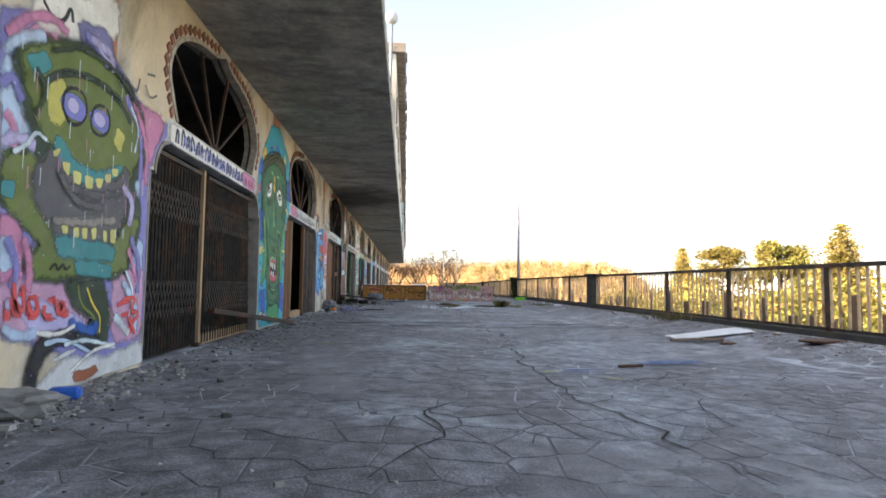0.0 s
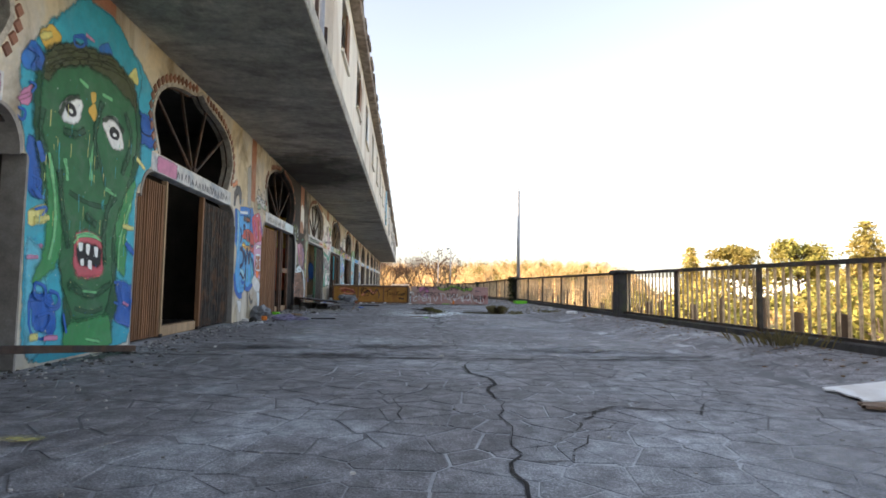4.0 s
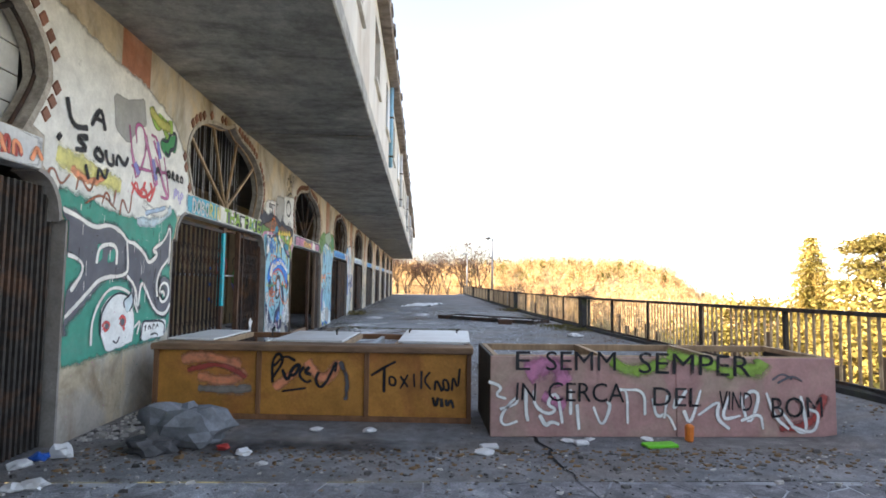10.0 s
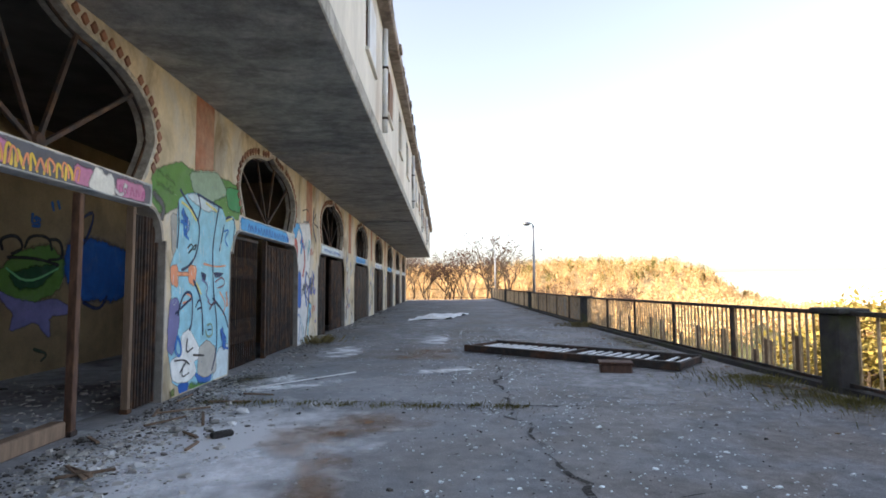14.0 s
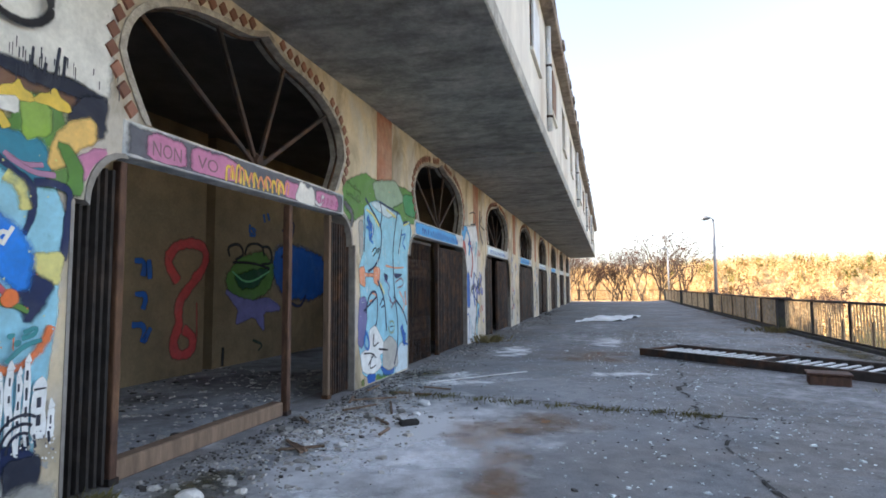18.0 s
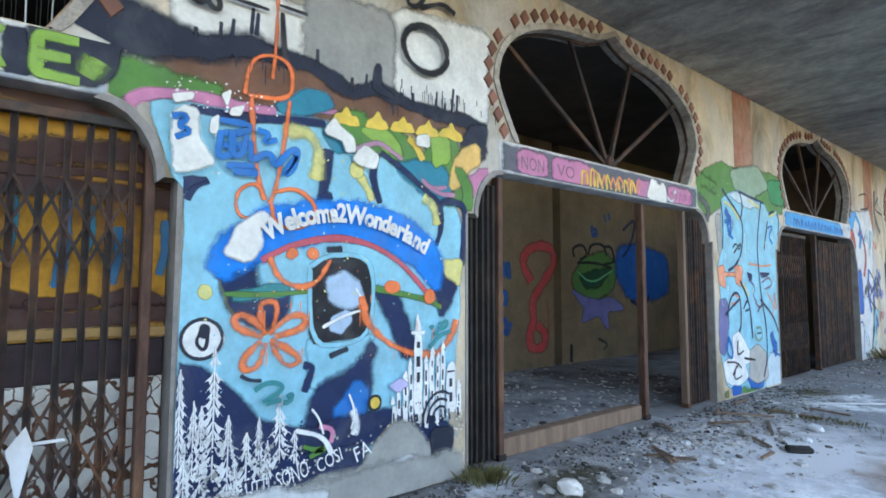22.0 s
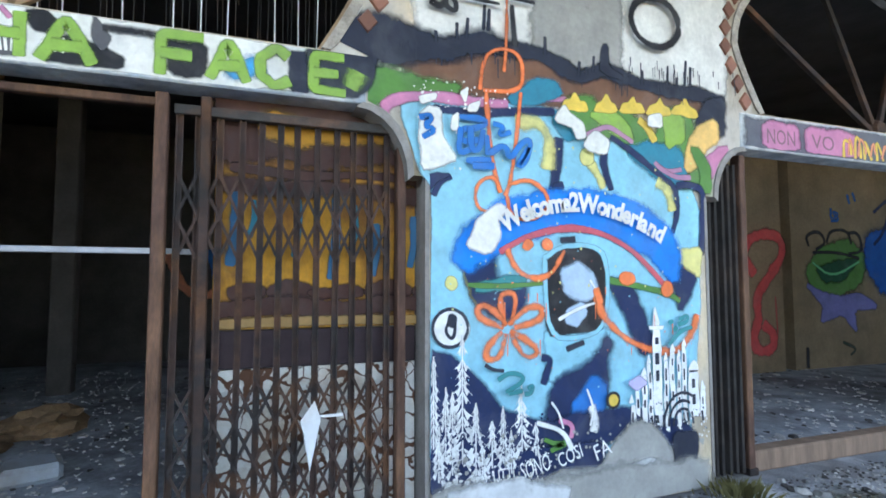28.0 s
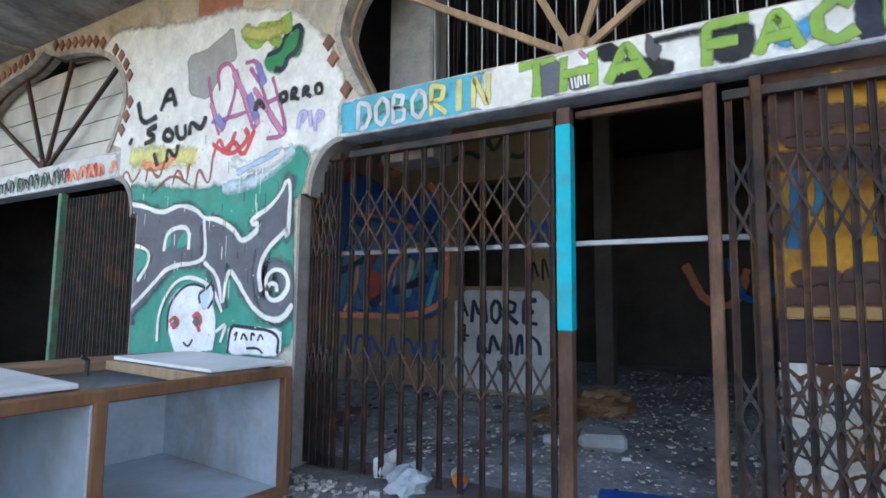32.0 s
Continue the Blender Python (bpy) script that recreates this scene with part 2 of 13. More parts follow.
M["mustard"] = mat("mustard_board", (0.46, 0.22, 0.05), rough=0.6, var=0.22, scale=2, fine=35, stain=(0.30, 0.10, 0.04), stain_amt=0.7, stain_scale=1.6)
M["pinkboard"] = mat("faded_pink_board", (0.42, 0.25, 0.24), rough=0.7, var=0.18, scale=2, fine=35, stain=(0.40, 0.34, 0.26), stain_amt=0.7, stain_scale=1.4)
M["whiteboard"] = mat("white_laminate", (0.72, 0.74, 0.76), rough=0.45, var=0.08, scale=2, fine=25, stain=(0.45, 0.42, 0.38), stain_amt=0.5, stain_scale=1.8, bump=0.05)
M["liner"] = mat("blue_grey_liner", (0.42, 0.47, 0.52), rough=0.5, var=0.14, scale=2, fine=25, stain=(0.28, 0.20, 0.10), stain_amt=0.5, stain_scale=1.5)
M["lampmetal"] = mat("galvanised_pole", (0.30, 0.31, 0.34), rough=0.5, metal=0.5, var=0.15, scale=2)
M["rooftile"] = mat("eave_tile", (0.26, 0.22, 0.19), rough=0.85, var=0.3, scale=3, rand=0.3, stain=(0.09, 0.065, 0.055), stain_amt=0.85, stain_scale=2.2)
M["yellowrust"] = mat("yellow_rust", (0.58, 0.30, 0.025), rough=0.7, var=0.25, scale=2.6, fine=30, col2=(0.36, 0.17, 0.03), mix=0.53, stain=(0.12, 0.06, 0.03), stain_amt=0.6, stain_scale=3, stretch=(1, 1, 0.8), bump=0.3)
M["plumband"] = mat("plum_band", (0.045, 0.03, 0.035), rough=0.7, var=0.25)
def flaking():
    """White paint that has cracked into flakes over rusty sheet metal."""
    m = mat("cracked_white", (0.74, 0.74, 0.70), rough=0.6, var=0.1, scale=5, stain=(0.45, 0.33, 0.2), stain_amt=0.6, stain_scale=4, bump=0.3)
    nt = m.node_tree
    N, L = nt.nodes, nt.links
    b = N["Principled BSDF"]
    src = b.inputs["Base Color"].links[0].from_socket
    g = N.new("ShaderNodeNewGeometry")
    n = N.new("ShaderNodeTexNoise")
    n.inputs["Scale"].default_value, n.inputs["Detail"].default_value = 5.0, 4
    L.new(g.outputs["Position"], n.inputs["Vector"])
    mx = N.new("ShaderNodeMix")
    mx.data_type = "VECTOR"
    mx.inputs[0].default_value = 0.16
    L.new(g.outputs["Position"], mx.inputs[4])
    L.new(n.outputs["Color"], mx.inputs[5])
    v = N.new("ShaderNodeTexVoronoi")
    v.feature = "DISTANCE_TO_EDGE"
    v.inputs["Scale"].default_value = 11.0
    L.new(mx.outputs[1], v.inputs["Vector"])
    ad = N.new("ShaderNodeMath")
    ad.operation = "MULTIPLY_ADD"
    L.new(n.outputs["Fac"], ad.inputs[0])
    ad.inputs[1].default_value = -0.35
    L.new(v.outputs["Distance"], ad.inputs[2])
    r = N.new("ShaderNodeMapRange")
    r.inputs[1].default_value, r.inputs[2].default_value, r.inputs[3].default_value, r.inputs[4].default_value = -0.12, -0.09, 1.0, 0.0
    L.new(ad.outputs[0], r.inputs[0])
    x = N.new("ShaderNodeMix")
    x.data_type = "RGBA"
    L.new(r.outputs[0], x.inputs[0])
    L.new(src, x.inputs[6])
    x.inputs[7].default_value = (0.10, 0.045, 0.022, 1)
    L.new(x.outputs[2], b.inputs["Base Color"])
    return m


M["crackwhite"] = flaking()
M["greenpost"] = mat("peeling_green", (0.10, 0.22, 0.14), rough=0.6, var=0.25, stain=(0.16, 0.11, 0.08), stain_amt=0.7, stain_scale=5)
M["turqpost"] = mat("turquoise_paint", (0.01, 0.42, 0.52), rough=0.5, var=0.12, stain=(0.2, 0.1, 0.05), stain_amt=0.4, stain_scale=5)


# ---- small builders ----
def part(name, bm, material, parent=None, label="", smooth=False):
    me = bpy.data.meshes.new(name)
    bm.to_mesh(me)
    bm.free()
    for s in (material if isinstance(material, (list, tuple)) else [material]):
        me.materials.append(s)
    if smooth:
        me.polygons.foreach_set("use_smooth", [True] * len(me.polygons))
    ob = new(name, me)
    if parent:
        ob.parent = parent
    if label:
        ob["label"] = label
    return ob


def thing(name, label, category, group="", kind="", at=(0, 0, 0), rz=0.0):
    ob = new(name)
    ob.empty_display_size = 0.1
    ob.matrix_basis = pose(*at, 0, 0, rz)
    return tagged(ob, label, category, group, kind)


def box(bm, lo, hi, bevel=0.0, m=None, mi=0):
    """An axis-aligned box, bevelled where asked, moved by m."""
    r = bmesh.ops.create_cube(bm, size=1.0)
    vs = r["verts"]
    c, s = [(a + b) / 2 for a, b in zip(lo, hi)], [b - a for a, b in zip(lo, hi)]
    for v in vs:
        v.co = Vector((c[k] + v.co[k] * s[k] for k in range(3)))
    fs = {f for v in vs for f in v.link_faces}
    for f in fs:
        f.material_index = mi
    if bevel:
        es = list({e for v in vs for e in v.link_edges})
        g = bmesh.ops.bevel(bm, geom=es, offset=bevel, segments=1, affect="EDGES")
        vs = list({v for f in g["faces"] for v in f.verts} | {v for v in vs if v.is_valid})
    if m is not None:
        bmesh.ops.transform(bm, matrix=m, verts=[v for v in vs if v.is_valid])
    return vs


def boxm(lo, hi, bevel=0.0, m=None):
    bm = bmesh.new()
    box(bm, lo, hi, bevel, m)
    return bm


def tube(bm, pts, rad, seg=8, cap=True):
    """A tube along a polyline; rad is one number or one for each point."""
    pts = [Vector(p) for p in pts]
    rads = rad if isinstance(rad, (list, tuple)) else [rad] * len(pts)
    rings = []
    for i, p in enumerate(pts):
        d = (pts[min(i + 1, len(pts) - 1)] - pts[max(i - 1, 0)]).normalized()
        a = d.orthogonal().normalized() if abs(d.z) < 0.99 else Vector((1, 0, 0))
        if abs(d.z) < 0.99:
            a = Vector((0, 0, 1)).cross(d).normalized()
        c = d.cross(a).normalized()
        rings.append([bm.verts.new(p + (a * math.cos(6.28319 * k / seg) + c * math.sin(6.28319 * k / seg)) * rads[i]) for k in range(seg)])
    for r, s in zip(rings, rings[1:]):
        for k in range(seg):
            bm.faces.new((r[k], r[(k + 1) % seg], s[(k + 1) % seg], s[k]))
    if cap:
        bm.faces.new(rings[0][::-1])
        bm.faces.new(rings[-1])
    return bm


def slab_with_holes(outer, holes, x0, x1):
    """A flat slab in the yz plane between x1 (back) and x0 (front) with holes; outlines are lists of (y, z)."""
    bm = bmesh.new()
    loops = []
    for loop in [outer, *holes]:
        vs = [bm.verts.new((x0, y, z)) for y, z in loop]
        loops.append(vs)
        for a, b in zip(vs, vs[1:] + vs[:1]):
            bm.edges.new((a, b))
    bmesh.ops.triangle_fill(bm, use_beauty=True, edges=bm.edges[:])
    for f in bm.faces:
        f.normal_update()
        if f.normal.x < 0:
            f.normal_flip()
    front = bm.faces[:]
    back = {}
    for vs in loops:
        for v in vs:
            back[v] = bm.verts.new((x1, v.co.y, v.co.z))
    for f in front:
        bm.faces.new([back[v] for v in reversed(f.verts)])
    for vs in loops:
        for a, b in zip(vs, vs[1:] + vs[:1]):
            bm.faces.new((a, b, back[b], back[a]))
    bmesh.ops.recalc_face_normals(bm, faces=bm.faces[:])
    return bm


def hsh(*k):
    """A repeatable number in 0..1 from integers."""
    v = math.sin(sum(a * b for a, b in zip(k, (12.9898, 78.233, 37.719, 4.581)))) * 43758.5453
    return v - math.floor(v)
# ---- plan ----
P_BAY, FIRST, LAST = 6.094, -1, 12              # bays along the facade, bay 0 centred on y = 0
A_LIN, B_DOOR, Z_IMP, Z_LIN, Z_SILL, Z_SOF = 1.663, 2.046, 1.96, 2.34, 2.60, 4.06
T_WALL, X_GATE = 0.20, -0.10                     # thickness of the arcade wall, plane of the gates
X_EDGE, X_RAIL, Y0, Y1 = 2.27, 8.43, FIRST * P_BAY - 3.047 - 6, 81.0
Y_WALL = LAST * P_BAY + P_BAY / 2


def floor_z(x, y):
    """The terrace rises a little towards the railing on its first half."""
    h = np.interp(y, [21, 33, 45, 60, 81], [0.17, 0.03, -0.03, 0.03, 0.1])
    s = max(0.0, min(1.0, (x - 6.9) / 1.3))
    return float(h) * s * s * (3 - 2 * s)


def sheet(x0, x1, y0, y1, nx, ny, zoff=0.0, rough=0.0):
    bm = bmesh.new()
    g = []
    for i in range(nx + 1):
        g.append([])
        for j in range(ny + 1):
            x, y = x0 + (x1 - x0) * i / nx, y0 + (y1 - y0) * j / ny
            g[-1].append(bm.verts.new((x, y, floor_z(x, y) + zoff + rough * noise.noise((x * 1.7, y * 1.7, 3)))))
    for i in range(nx):
        for j in range(ny):
            bm.faces.new((g[i][j], g[i + 1][j], g[i + 1][j + 1], g[i][j + 1]))
    return bm


Y_FLAG = 19.5
tagged(part("floor_terrace", sheet(-0.4, X_RAIL + 0.25, Y_FLAG, Y1 + 0.3, 40, 120, 0.0, 0.006), M["paving"]), "worn grey asphalt terrace with grit and stains", "floor", kind="structure")
paved = tagged(part("floor_flagged", sheet(-0.4, X_RAIL + 0.25, Y0, Y_FLAG, 24, 60, -0.004, 0.0005), M["joint"]), "terrace bed with pale mortar joints between flagstones", "floor", kind="structure")


def arch_half(v):
    """Half the width of the fanlight opening at height v: a squat horseshoe."""
    if v < 3.1:
        return 1.70 - 0.25 * (max(0.0, 3.1 - v) / 0.5) ** 1.2
    return 1.70 * max(0.0, 1 - (min(1.0, (v - 3.02) / 0.82)) ** 2.5) ** 0.4


def arch_outline():
    """Horseshoe arch with a small ogee tip, from its foot on one side over the tip to the other."""
    side = [(arch_half(v), v) for v in (Z_SILL, 2.66, 2.73, 2.81, 2.9, 3.0, 3.1, 3.2, 3.3, 3.39, 3.47, 3.54)]
    for u in (1.35, 1.22, 1.08, 0.92, 0.76, 0.6, 0.45, 0.32, 0.22, 0.14, 0.07):
        tip = max(0.0, 1 - u / 0.4)
        side.append((u, 3.02 + 0.82 * (1 - (u / 1.70) ** 2.5) ** 0.4 + 0.14 * tip ** 1.4))
    return [(-u, v) for u, v in side] + [(0.0, 3.985)] + side[::-1]


def set_out(pts, d):
    """An open outline moved outwards by d along its normals."""
    out = []
    for i, (u, v) in enumerate(pts):
        a, b = pts[max(0, i - 1)], pts[min(len(pts) - 1, i + 1)]
        t = Vector((b[0] - a[0], b[1] - a[1])).normalized()
        out.append((u - t.y * d, v + t.x * d))
    return out


ARCH = arch_outline()
CORBEL = [(B_DOOR - 0.09 - (B_DOOR - 0.09 - A_LIN) * (1 - math.cos(radians(a))), Z_IMP + (Z_LIN - Z_IMP) * math.sin(radians(a))) for a in range(0, 91, 15)]


M["moulding"] = burnt(mat("worn_moulding", (0.40, 0.37, 0.32), rough=0.85, var=0.35, scale=5, fine=60, stain=(0.16, 0.13, 0.11), stain_amt=0.7, stain_scale=1.6, bump=0.25), (0, 12.9, 3.2), (0.3, 0.42, 0.3), 0.95, (1.1, 1.5), (0.022, 0.021, 0.023))


def facade(k, plaster):
    yk = k * P_BAY
    h = P_BAY / 2
    outer = [(-h, 0), (-B_DOOR, 0), (-B_DOOR, Z_IMP)] + [(-u, v) for u, v in CORBEL] + CORBEL[::-1] + [(B_DOOR, Z_IMP), (B_DOOR, 0), (h, 0), (h, Z_SOF), (-h, Z_SOF)]
    outer = [(u, v - 0.05 if v == 0 else v) for u, v in outer]
    wall = part("wall_facade", slab_with_holes(outer, [ARCH], 0.0, -T_WALL), plaster)
    wall.location = (0, yk, 0)
    tagged(wall, "stained plaster arcade wall with a horseshoe fanlight opening over a doorway", "wall", kind="structure")
    # lintel band
    part("lintel", boxm((-T_WALL + 0.01, -A_LIN - 0.02, Z_LIN - 0.01), (0.006, A_LIN + 0.02, Z_SILL - 0.005), 0.008), M["lintel"], wall, "whitewashed concrete lintel with sprayed lettering")
    # jamb linings and corbels of cement, 3 mm proud of the reveal
    for sgn in (-1, 1):
        y0, y1 = sorted((sgn * B_DOOR, sgn * (B_DOOR - 0.025)))
        part("jamb", boxm((-T_WALL - 0.01, y0, 0), (0.006, y1, Z_IMP - 0.004)), M["jamb"], wall)
        bm = bmesh.new()
        prof = [(sgn * (u + 0.0), v) for u, v in CORBEL]
        inner = [(sgn * (u - 0.035), v - 0.03) for u, v in CORBEL]
        for x, flip in ((0.012, False), (-T_WALL - 0.01, True)):
            vs = [[bm.verts.new((x, *p)) for p in q] for q in (prof, inner)]
            if flip:
                bk = vs
            else:
                fr = vs
        n = len(prof)
        for i in range(n - 1):
            for q in ((fr[0][i], fr[0][i + 1], fr[1][i + 1], fr[1][i]), (bk[0][i], bk[1][i], bk[1][i + 1], bk[0][i + 1]), (fr[1][i], fr[1][i + 1], bk[1][i + 1], bk[1][i]), (fr[0][i], bk[0][i], bk[0][i + 1], fr[0][i + 1])):
                bm.faces.new(q)
        for e in (0, n - 1):
            bm.faces.new((fr[0][e], fr[1][e], bk[1][e], bk[0][e]))
        bmesh.ops.recalc_face_normals(bm, faces=bm.faces[:])
        part("corbel", bm, M["jamb"], wall, "curved cement corbel")
    # arch moulding
    bm = bmesh.new()
    ring_o, ring_i = set_out(ARCH, 0.045), set_out(ARCH, -0.012)
    rows = []
    for (a, b), (c, d) in zip(ring_o, ring_i):
        rows.append([bm.verts.new(p) for p in ((0.001, a, max(b, Z_SILL)), (0.014, a, max(b, Z_SILL)), (0.014, c, max(d, Z_SILL)), (-T_WALL + 0.004, c, max(d, Z_SILL)))])
    for r, s in zip(rows, rows[1:]):
        for i in range(3):
            bm.faces.new((r[i], s[i], s[i + 1], r[i + 1]))
    bmesh.ops.recalc_face_normals(bm, faces=bm.faces[:])
    part("arch_moulding", bm, M["moulding"], wall, "pale grey arch moulding")
    return wall


_dia = bmesh.new()
_v = [_dia.verts.new(p) for p in ((0.0, -0.060, 0), (0.0, 0, -0.072), (0.0, 0.060, 0), (0.0, 0, 0.072))]
_w = [_dia.verts.new((0.018, v.co.y * 0.86, v.co.z * 0.86)) for v in _v]
_dia.faces.new(_w)
for _i in range(4):
    _dia.faces.new((_v[_i], _v[(_i + 1) % 4], _w[(_i + 1) % 4], _w[_i]))
bmesh.ops.recalc_face_normals(_dia, faces=_dia.faces[:])
DIAMOND = bpy.data.meshes.new("diamond_tile")
_dia.to_mesh(DIAMOND)
_dia.free()
DIAMOND.materials.append(M["tile"])

WALLS = {}
for k in range(FIRST, LAST + 1):
    WALLS[k] = facade(k, M["burnt"] if k in (2, 3) else M["plaster"])
# wall that closes the facade behind the start
tagged(part("wall_start", boxm((-0.36, Y0, -0.05), (0.0, FIRST * P_BAY - P_BAY / 2, Z_SOF)), M["plaster"]), "stained plaster wall", "wall", kind="structure")
tagged(part("wall_close", boxm((-8.0, Y0 - 0.3, -0.1), (X_RAIL + 0.3, Y0, 2.2)), M["plaster"]), "plain plaster wall that closes the terrace", "wall", kind="structure")
tagged(part("wall_gable", boxm((-8.0, Y_WALL, -0.1), (0.0, Y_WALL + 0.3, Z_SOF)), M["plaster"]), "plain plaster gable wall", "wall", kind="structure")

# balcony slab with its downstand joints
bm = boxm((-9.0, Y0, Z_SOF), (X_EDGE, Y_WALL + 0.3, Z_SOF + 0.24), 0.015)
tagged(part("ceiling_soffit", bm, M["soffit"]), "stained grey concrete soffit of the balcony slab", "ceiling", kind="structure")
# upper storey front wall with windows
Y_UP = 5.3
_n = int((Y_WALL - Y_UP) / 3.05)
holes = []
for i in range(_n):
    c = Y_UP + 1.6 + i * 3.05
    holes.append([(c - 0.55, 5.0), (c + 0.55, 5.0), (c + 0.55, 6.1), (c - 0.55, 6.1)])
upper = tagged(part("wall_upper", slab_with_holes([(Y_UP, Z_SOF + 0.24), (Y_WALL + 0.3, Z_SOF + 0.24), (Y_WALL + 0.3, 6.45), (Y_UP, 6.45)], holes, X_EDGE - 0.004, X_EDGE - 0.3), M["upper"]), "peeling white upper storey wall with window openings", "wall", kind="structure")
tagged(part("wall_upper_end", boxm((-9, Y_UP - 0.002, Z_SOF + 0.24), (X_EDGE - 0.3, Y_UP + 0.28, 6.45)), M["upper"]), "white upper storey end wall", "wall", kind="structure")
# unseen, closes the block towards the low sun
tagged(part("wall_upper_back", boxm((-9.2, Y0, -0.1), (-8.9, Y_WALL + 0.3, 7.2)), M["upper"]), "unseen rear wall that closes the building against the sun", "wall", kind="structure")
# unseen, added so the first bays stay in the building's shadow
tagged(part("wall_upper_inner", boxm((-1.0, Y0, Z_SOF + 0.24), (-0.7, Y_UP, 6.45)), M["upper"]), "unseen set-back wall added to keep sun off the terrace", "wall", kind="structure")
tagged(part("roof", boxm((-9.2, Y_UP - 0.1, 6.45), (X_EDGE + 0.22, Y_WALL + 0.5, 6.7), 0.02), M["rooftile"]), "dark brown projecting eave and roof edge", "roof", kind="structure")
# unseen lid over the added wall, blocks the sun too
tagged(part("roof_rear", boxm((-9.2, Y0, 6.45), (-0.7, Y_UP - 0.1, 6.7), 0.02), M["rooftile"]), "unseen dark roof added to keep sun off the terrace", "roof", kind="structure")

# ---- rooms behind the arcade ----
def room_walls():
    tagged(part("ceiling_inner", boxm((-8.9, Y0, Z_SOF - 0.012), (-0.203, Y_WALL, Z_SOF - 0.004)), M["innerdark"]), "ceiling of the looted rooms, coloured dark for their shade", "ceiling", kind="structure")
    tagged(part("floor_inner", boxm((-8.9, Y0, -0.3), (-0.4, Y_WALL, -0.004)), M["innerfloor"]), "dusty rubble-strewn concrete floor inside", "floor", kind="structure")
    for k in range(FIRST, LAST + 1):
        y = k * P_BAY + P_BAY / 2
        deep = -6.2
        back = {2: -3.2, 5: -3.25, 6: -3.25, 4: -8.0}.get(k, deep)
        # all rooms but 5 and 6 take the plaster darkened for indoor shade
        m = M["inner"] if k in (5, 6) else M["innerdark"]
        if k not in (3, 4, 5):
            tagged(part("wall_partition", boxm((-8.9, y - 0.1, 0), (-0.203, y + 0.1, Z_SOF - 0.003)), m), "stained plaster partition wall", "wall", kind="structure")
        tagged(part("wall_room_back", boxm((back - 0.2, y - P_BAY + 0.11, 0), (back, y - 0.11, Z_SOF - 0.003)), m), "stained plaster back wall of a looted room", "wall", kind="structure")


room_walls()

# ---- ground far around ----
def ground():
    bm = bmesh.new()
    R = [0, 9.5, 14, 25, 45, 80, 140, 250, 450, 900, 2500]
    rings = []
    seg = 72
    for r in R[1:]:
        ring = []
        for k in range(seg):
            a = 2 * math.pi * k / seg
            x, y = r * math.sin(a), 33 + r * math.cos(a) + 0
            ex, ey = x * 1.0, y
            z = -float(np.interp(r, [80, 140, 250, 450, 900, 2500], [6.5, 8, 14, 28, 50, 110]))
            ring.append(bm.verts.new((ex, ey, z)))
        rings.append(ring)
    c = bm.verts.new((0, 33, -6.5))
    for k in range(seg):
        bm.faces.new((c, rings[0][(k + 1) % seg], rings[0][k]))
    for a, b in zip(rings, rings[1:]):
        for k in range(seg):
            bm.faces.new((a[k], a[(k + 1) % seg], b[(k + 1) % seg], b[k]))
    bmesh.ops.recalc_face_normals(bm, faces=bm.faces[:])
    for f in bm.faces:
        f.normal_update()
        if f.normal.z < 0:
            f.normal_flip()
    return bm


def haze():
    """An added glowing ring for the bright winter haze that hides the far side of the valley."""
    m = bpy.data.materials.new("glowing_haze_sheet")
    m.use_nodes = True
    b = m.node_tree.nodes["Principled BSDF"]
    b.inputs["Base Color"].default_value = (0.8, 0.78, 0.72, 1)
    # the sheet emits by itself, so the horizon burns out to white
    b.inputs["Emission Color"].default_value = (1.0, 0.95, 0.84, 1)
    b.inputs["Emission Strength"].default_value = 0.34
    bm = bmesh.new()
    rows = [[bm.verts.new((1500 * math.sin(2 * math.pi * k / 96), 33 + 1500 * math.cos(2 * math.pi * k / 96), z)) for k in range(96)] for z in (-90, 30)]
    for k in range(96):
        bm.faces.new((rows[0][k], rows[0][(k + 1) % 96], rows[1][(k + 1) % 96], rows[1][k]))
    tagged(part("backdrop", bm, m), "added glowing backdrop that stands in for pale haze over the far valley", "backdrop", kind="structure")


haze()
M["meadow"] = mat("dry_meadow", (0.20, 0.16, 0.06), rough=0.95, var=0.35, scale=0.05, fine=2.0, bump=0.4, col2=(0.12, 0.12, 0.04), mix=0.5)
tagged(part("ground", ground(), M["meadow"]), "dry winter meadow below the terrace", "ground", kind="structure")
tagged(part("wall_retaining", boxm((X_RAIL + 0.26, Y0, -6.6), (X_RAIL + 0.6, Y1 + 0.3, -0.15)), M["parapet"]), "dark retaining wall under the terrace edge", "wall", kind="structure")
tagged(part("wall_retaining_end", boxm((-9, Y1 + 0.31, -6.6), (X_RAIL + 0.6, Y1 + 0.7, -0.1)), M["parapet"]), "dark retaining wall at the terrace end", "wall", kind="structure")
# ---- railing ----
PIERS = [-14.8, -2.95, 8.9, 20.6, 32.75, 44.9, 56.6, 68.4, 80.2]


def pier(y):
    z = floor_z(X_RAIL, y)
    t = thing("railing_pier", "dark masonry railing pier with a flat cap", "pier", "piers of the terrace railing", at=(X_RAIL, y, z))
    part("shaft", boxm((-0.15, -0.17, -0.15), (0.15, 0.17, 0.98), 0.02), M["parapet"], t)
    part("cap", boxm((-0.2, -0.27, 0.98), (0.2, 0.27, 1.05), 0.015), M["parapet"], t)
    return t


for y in PIERS:
    pier(y)


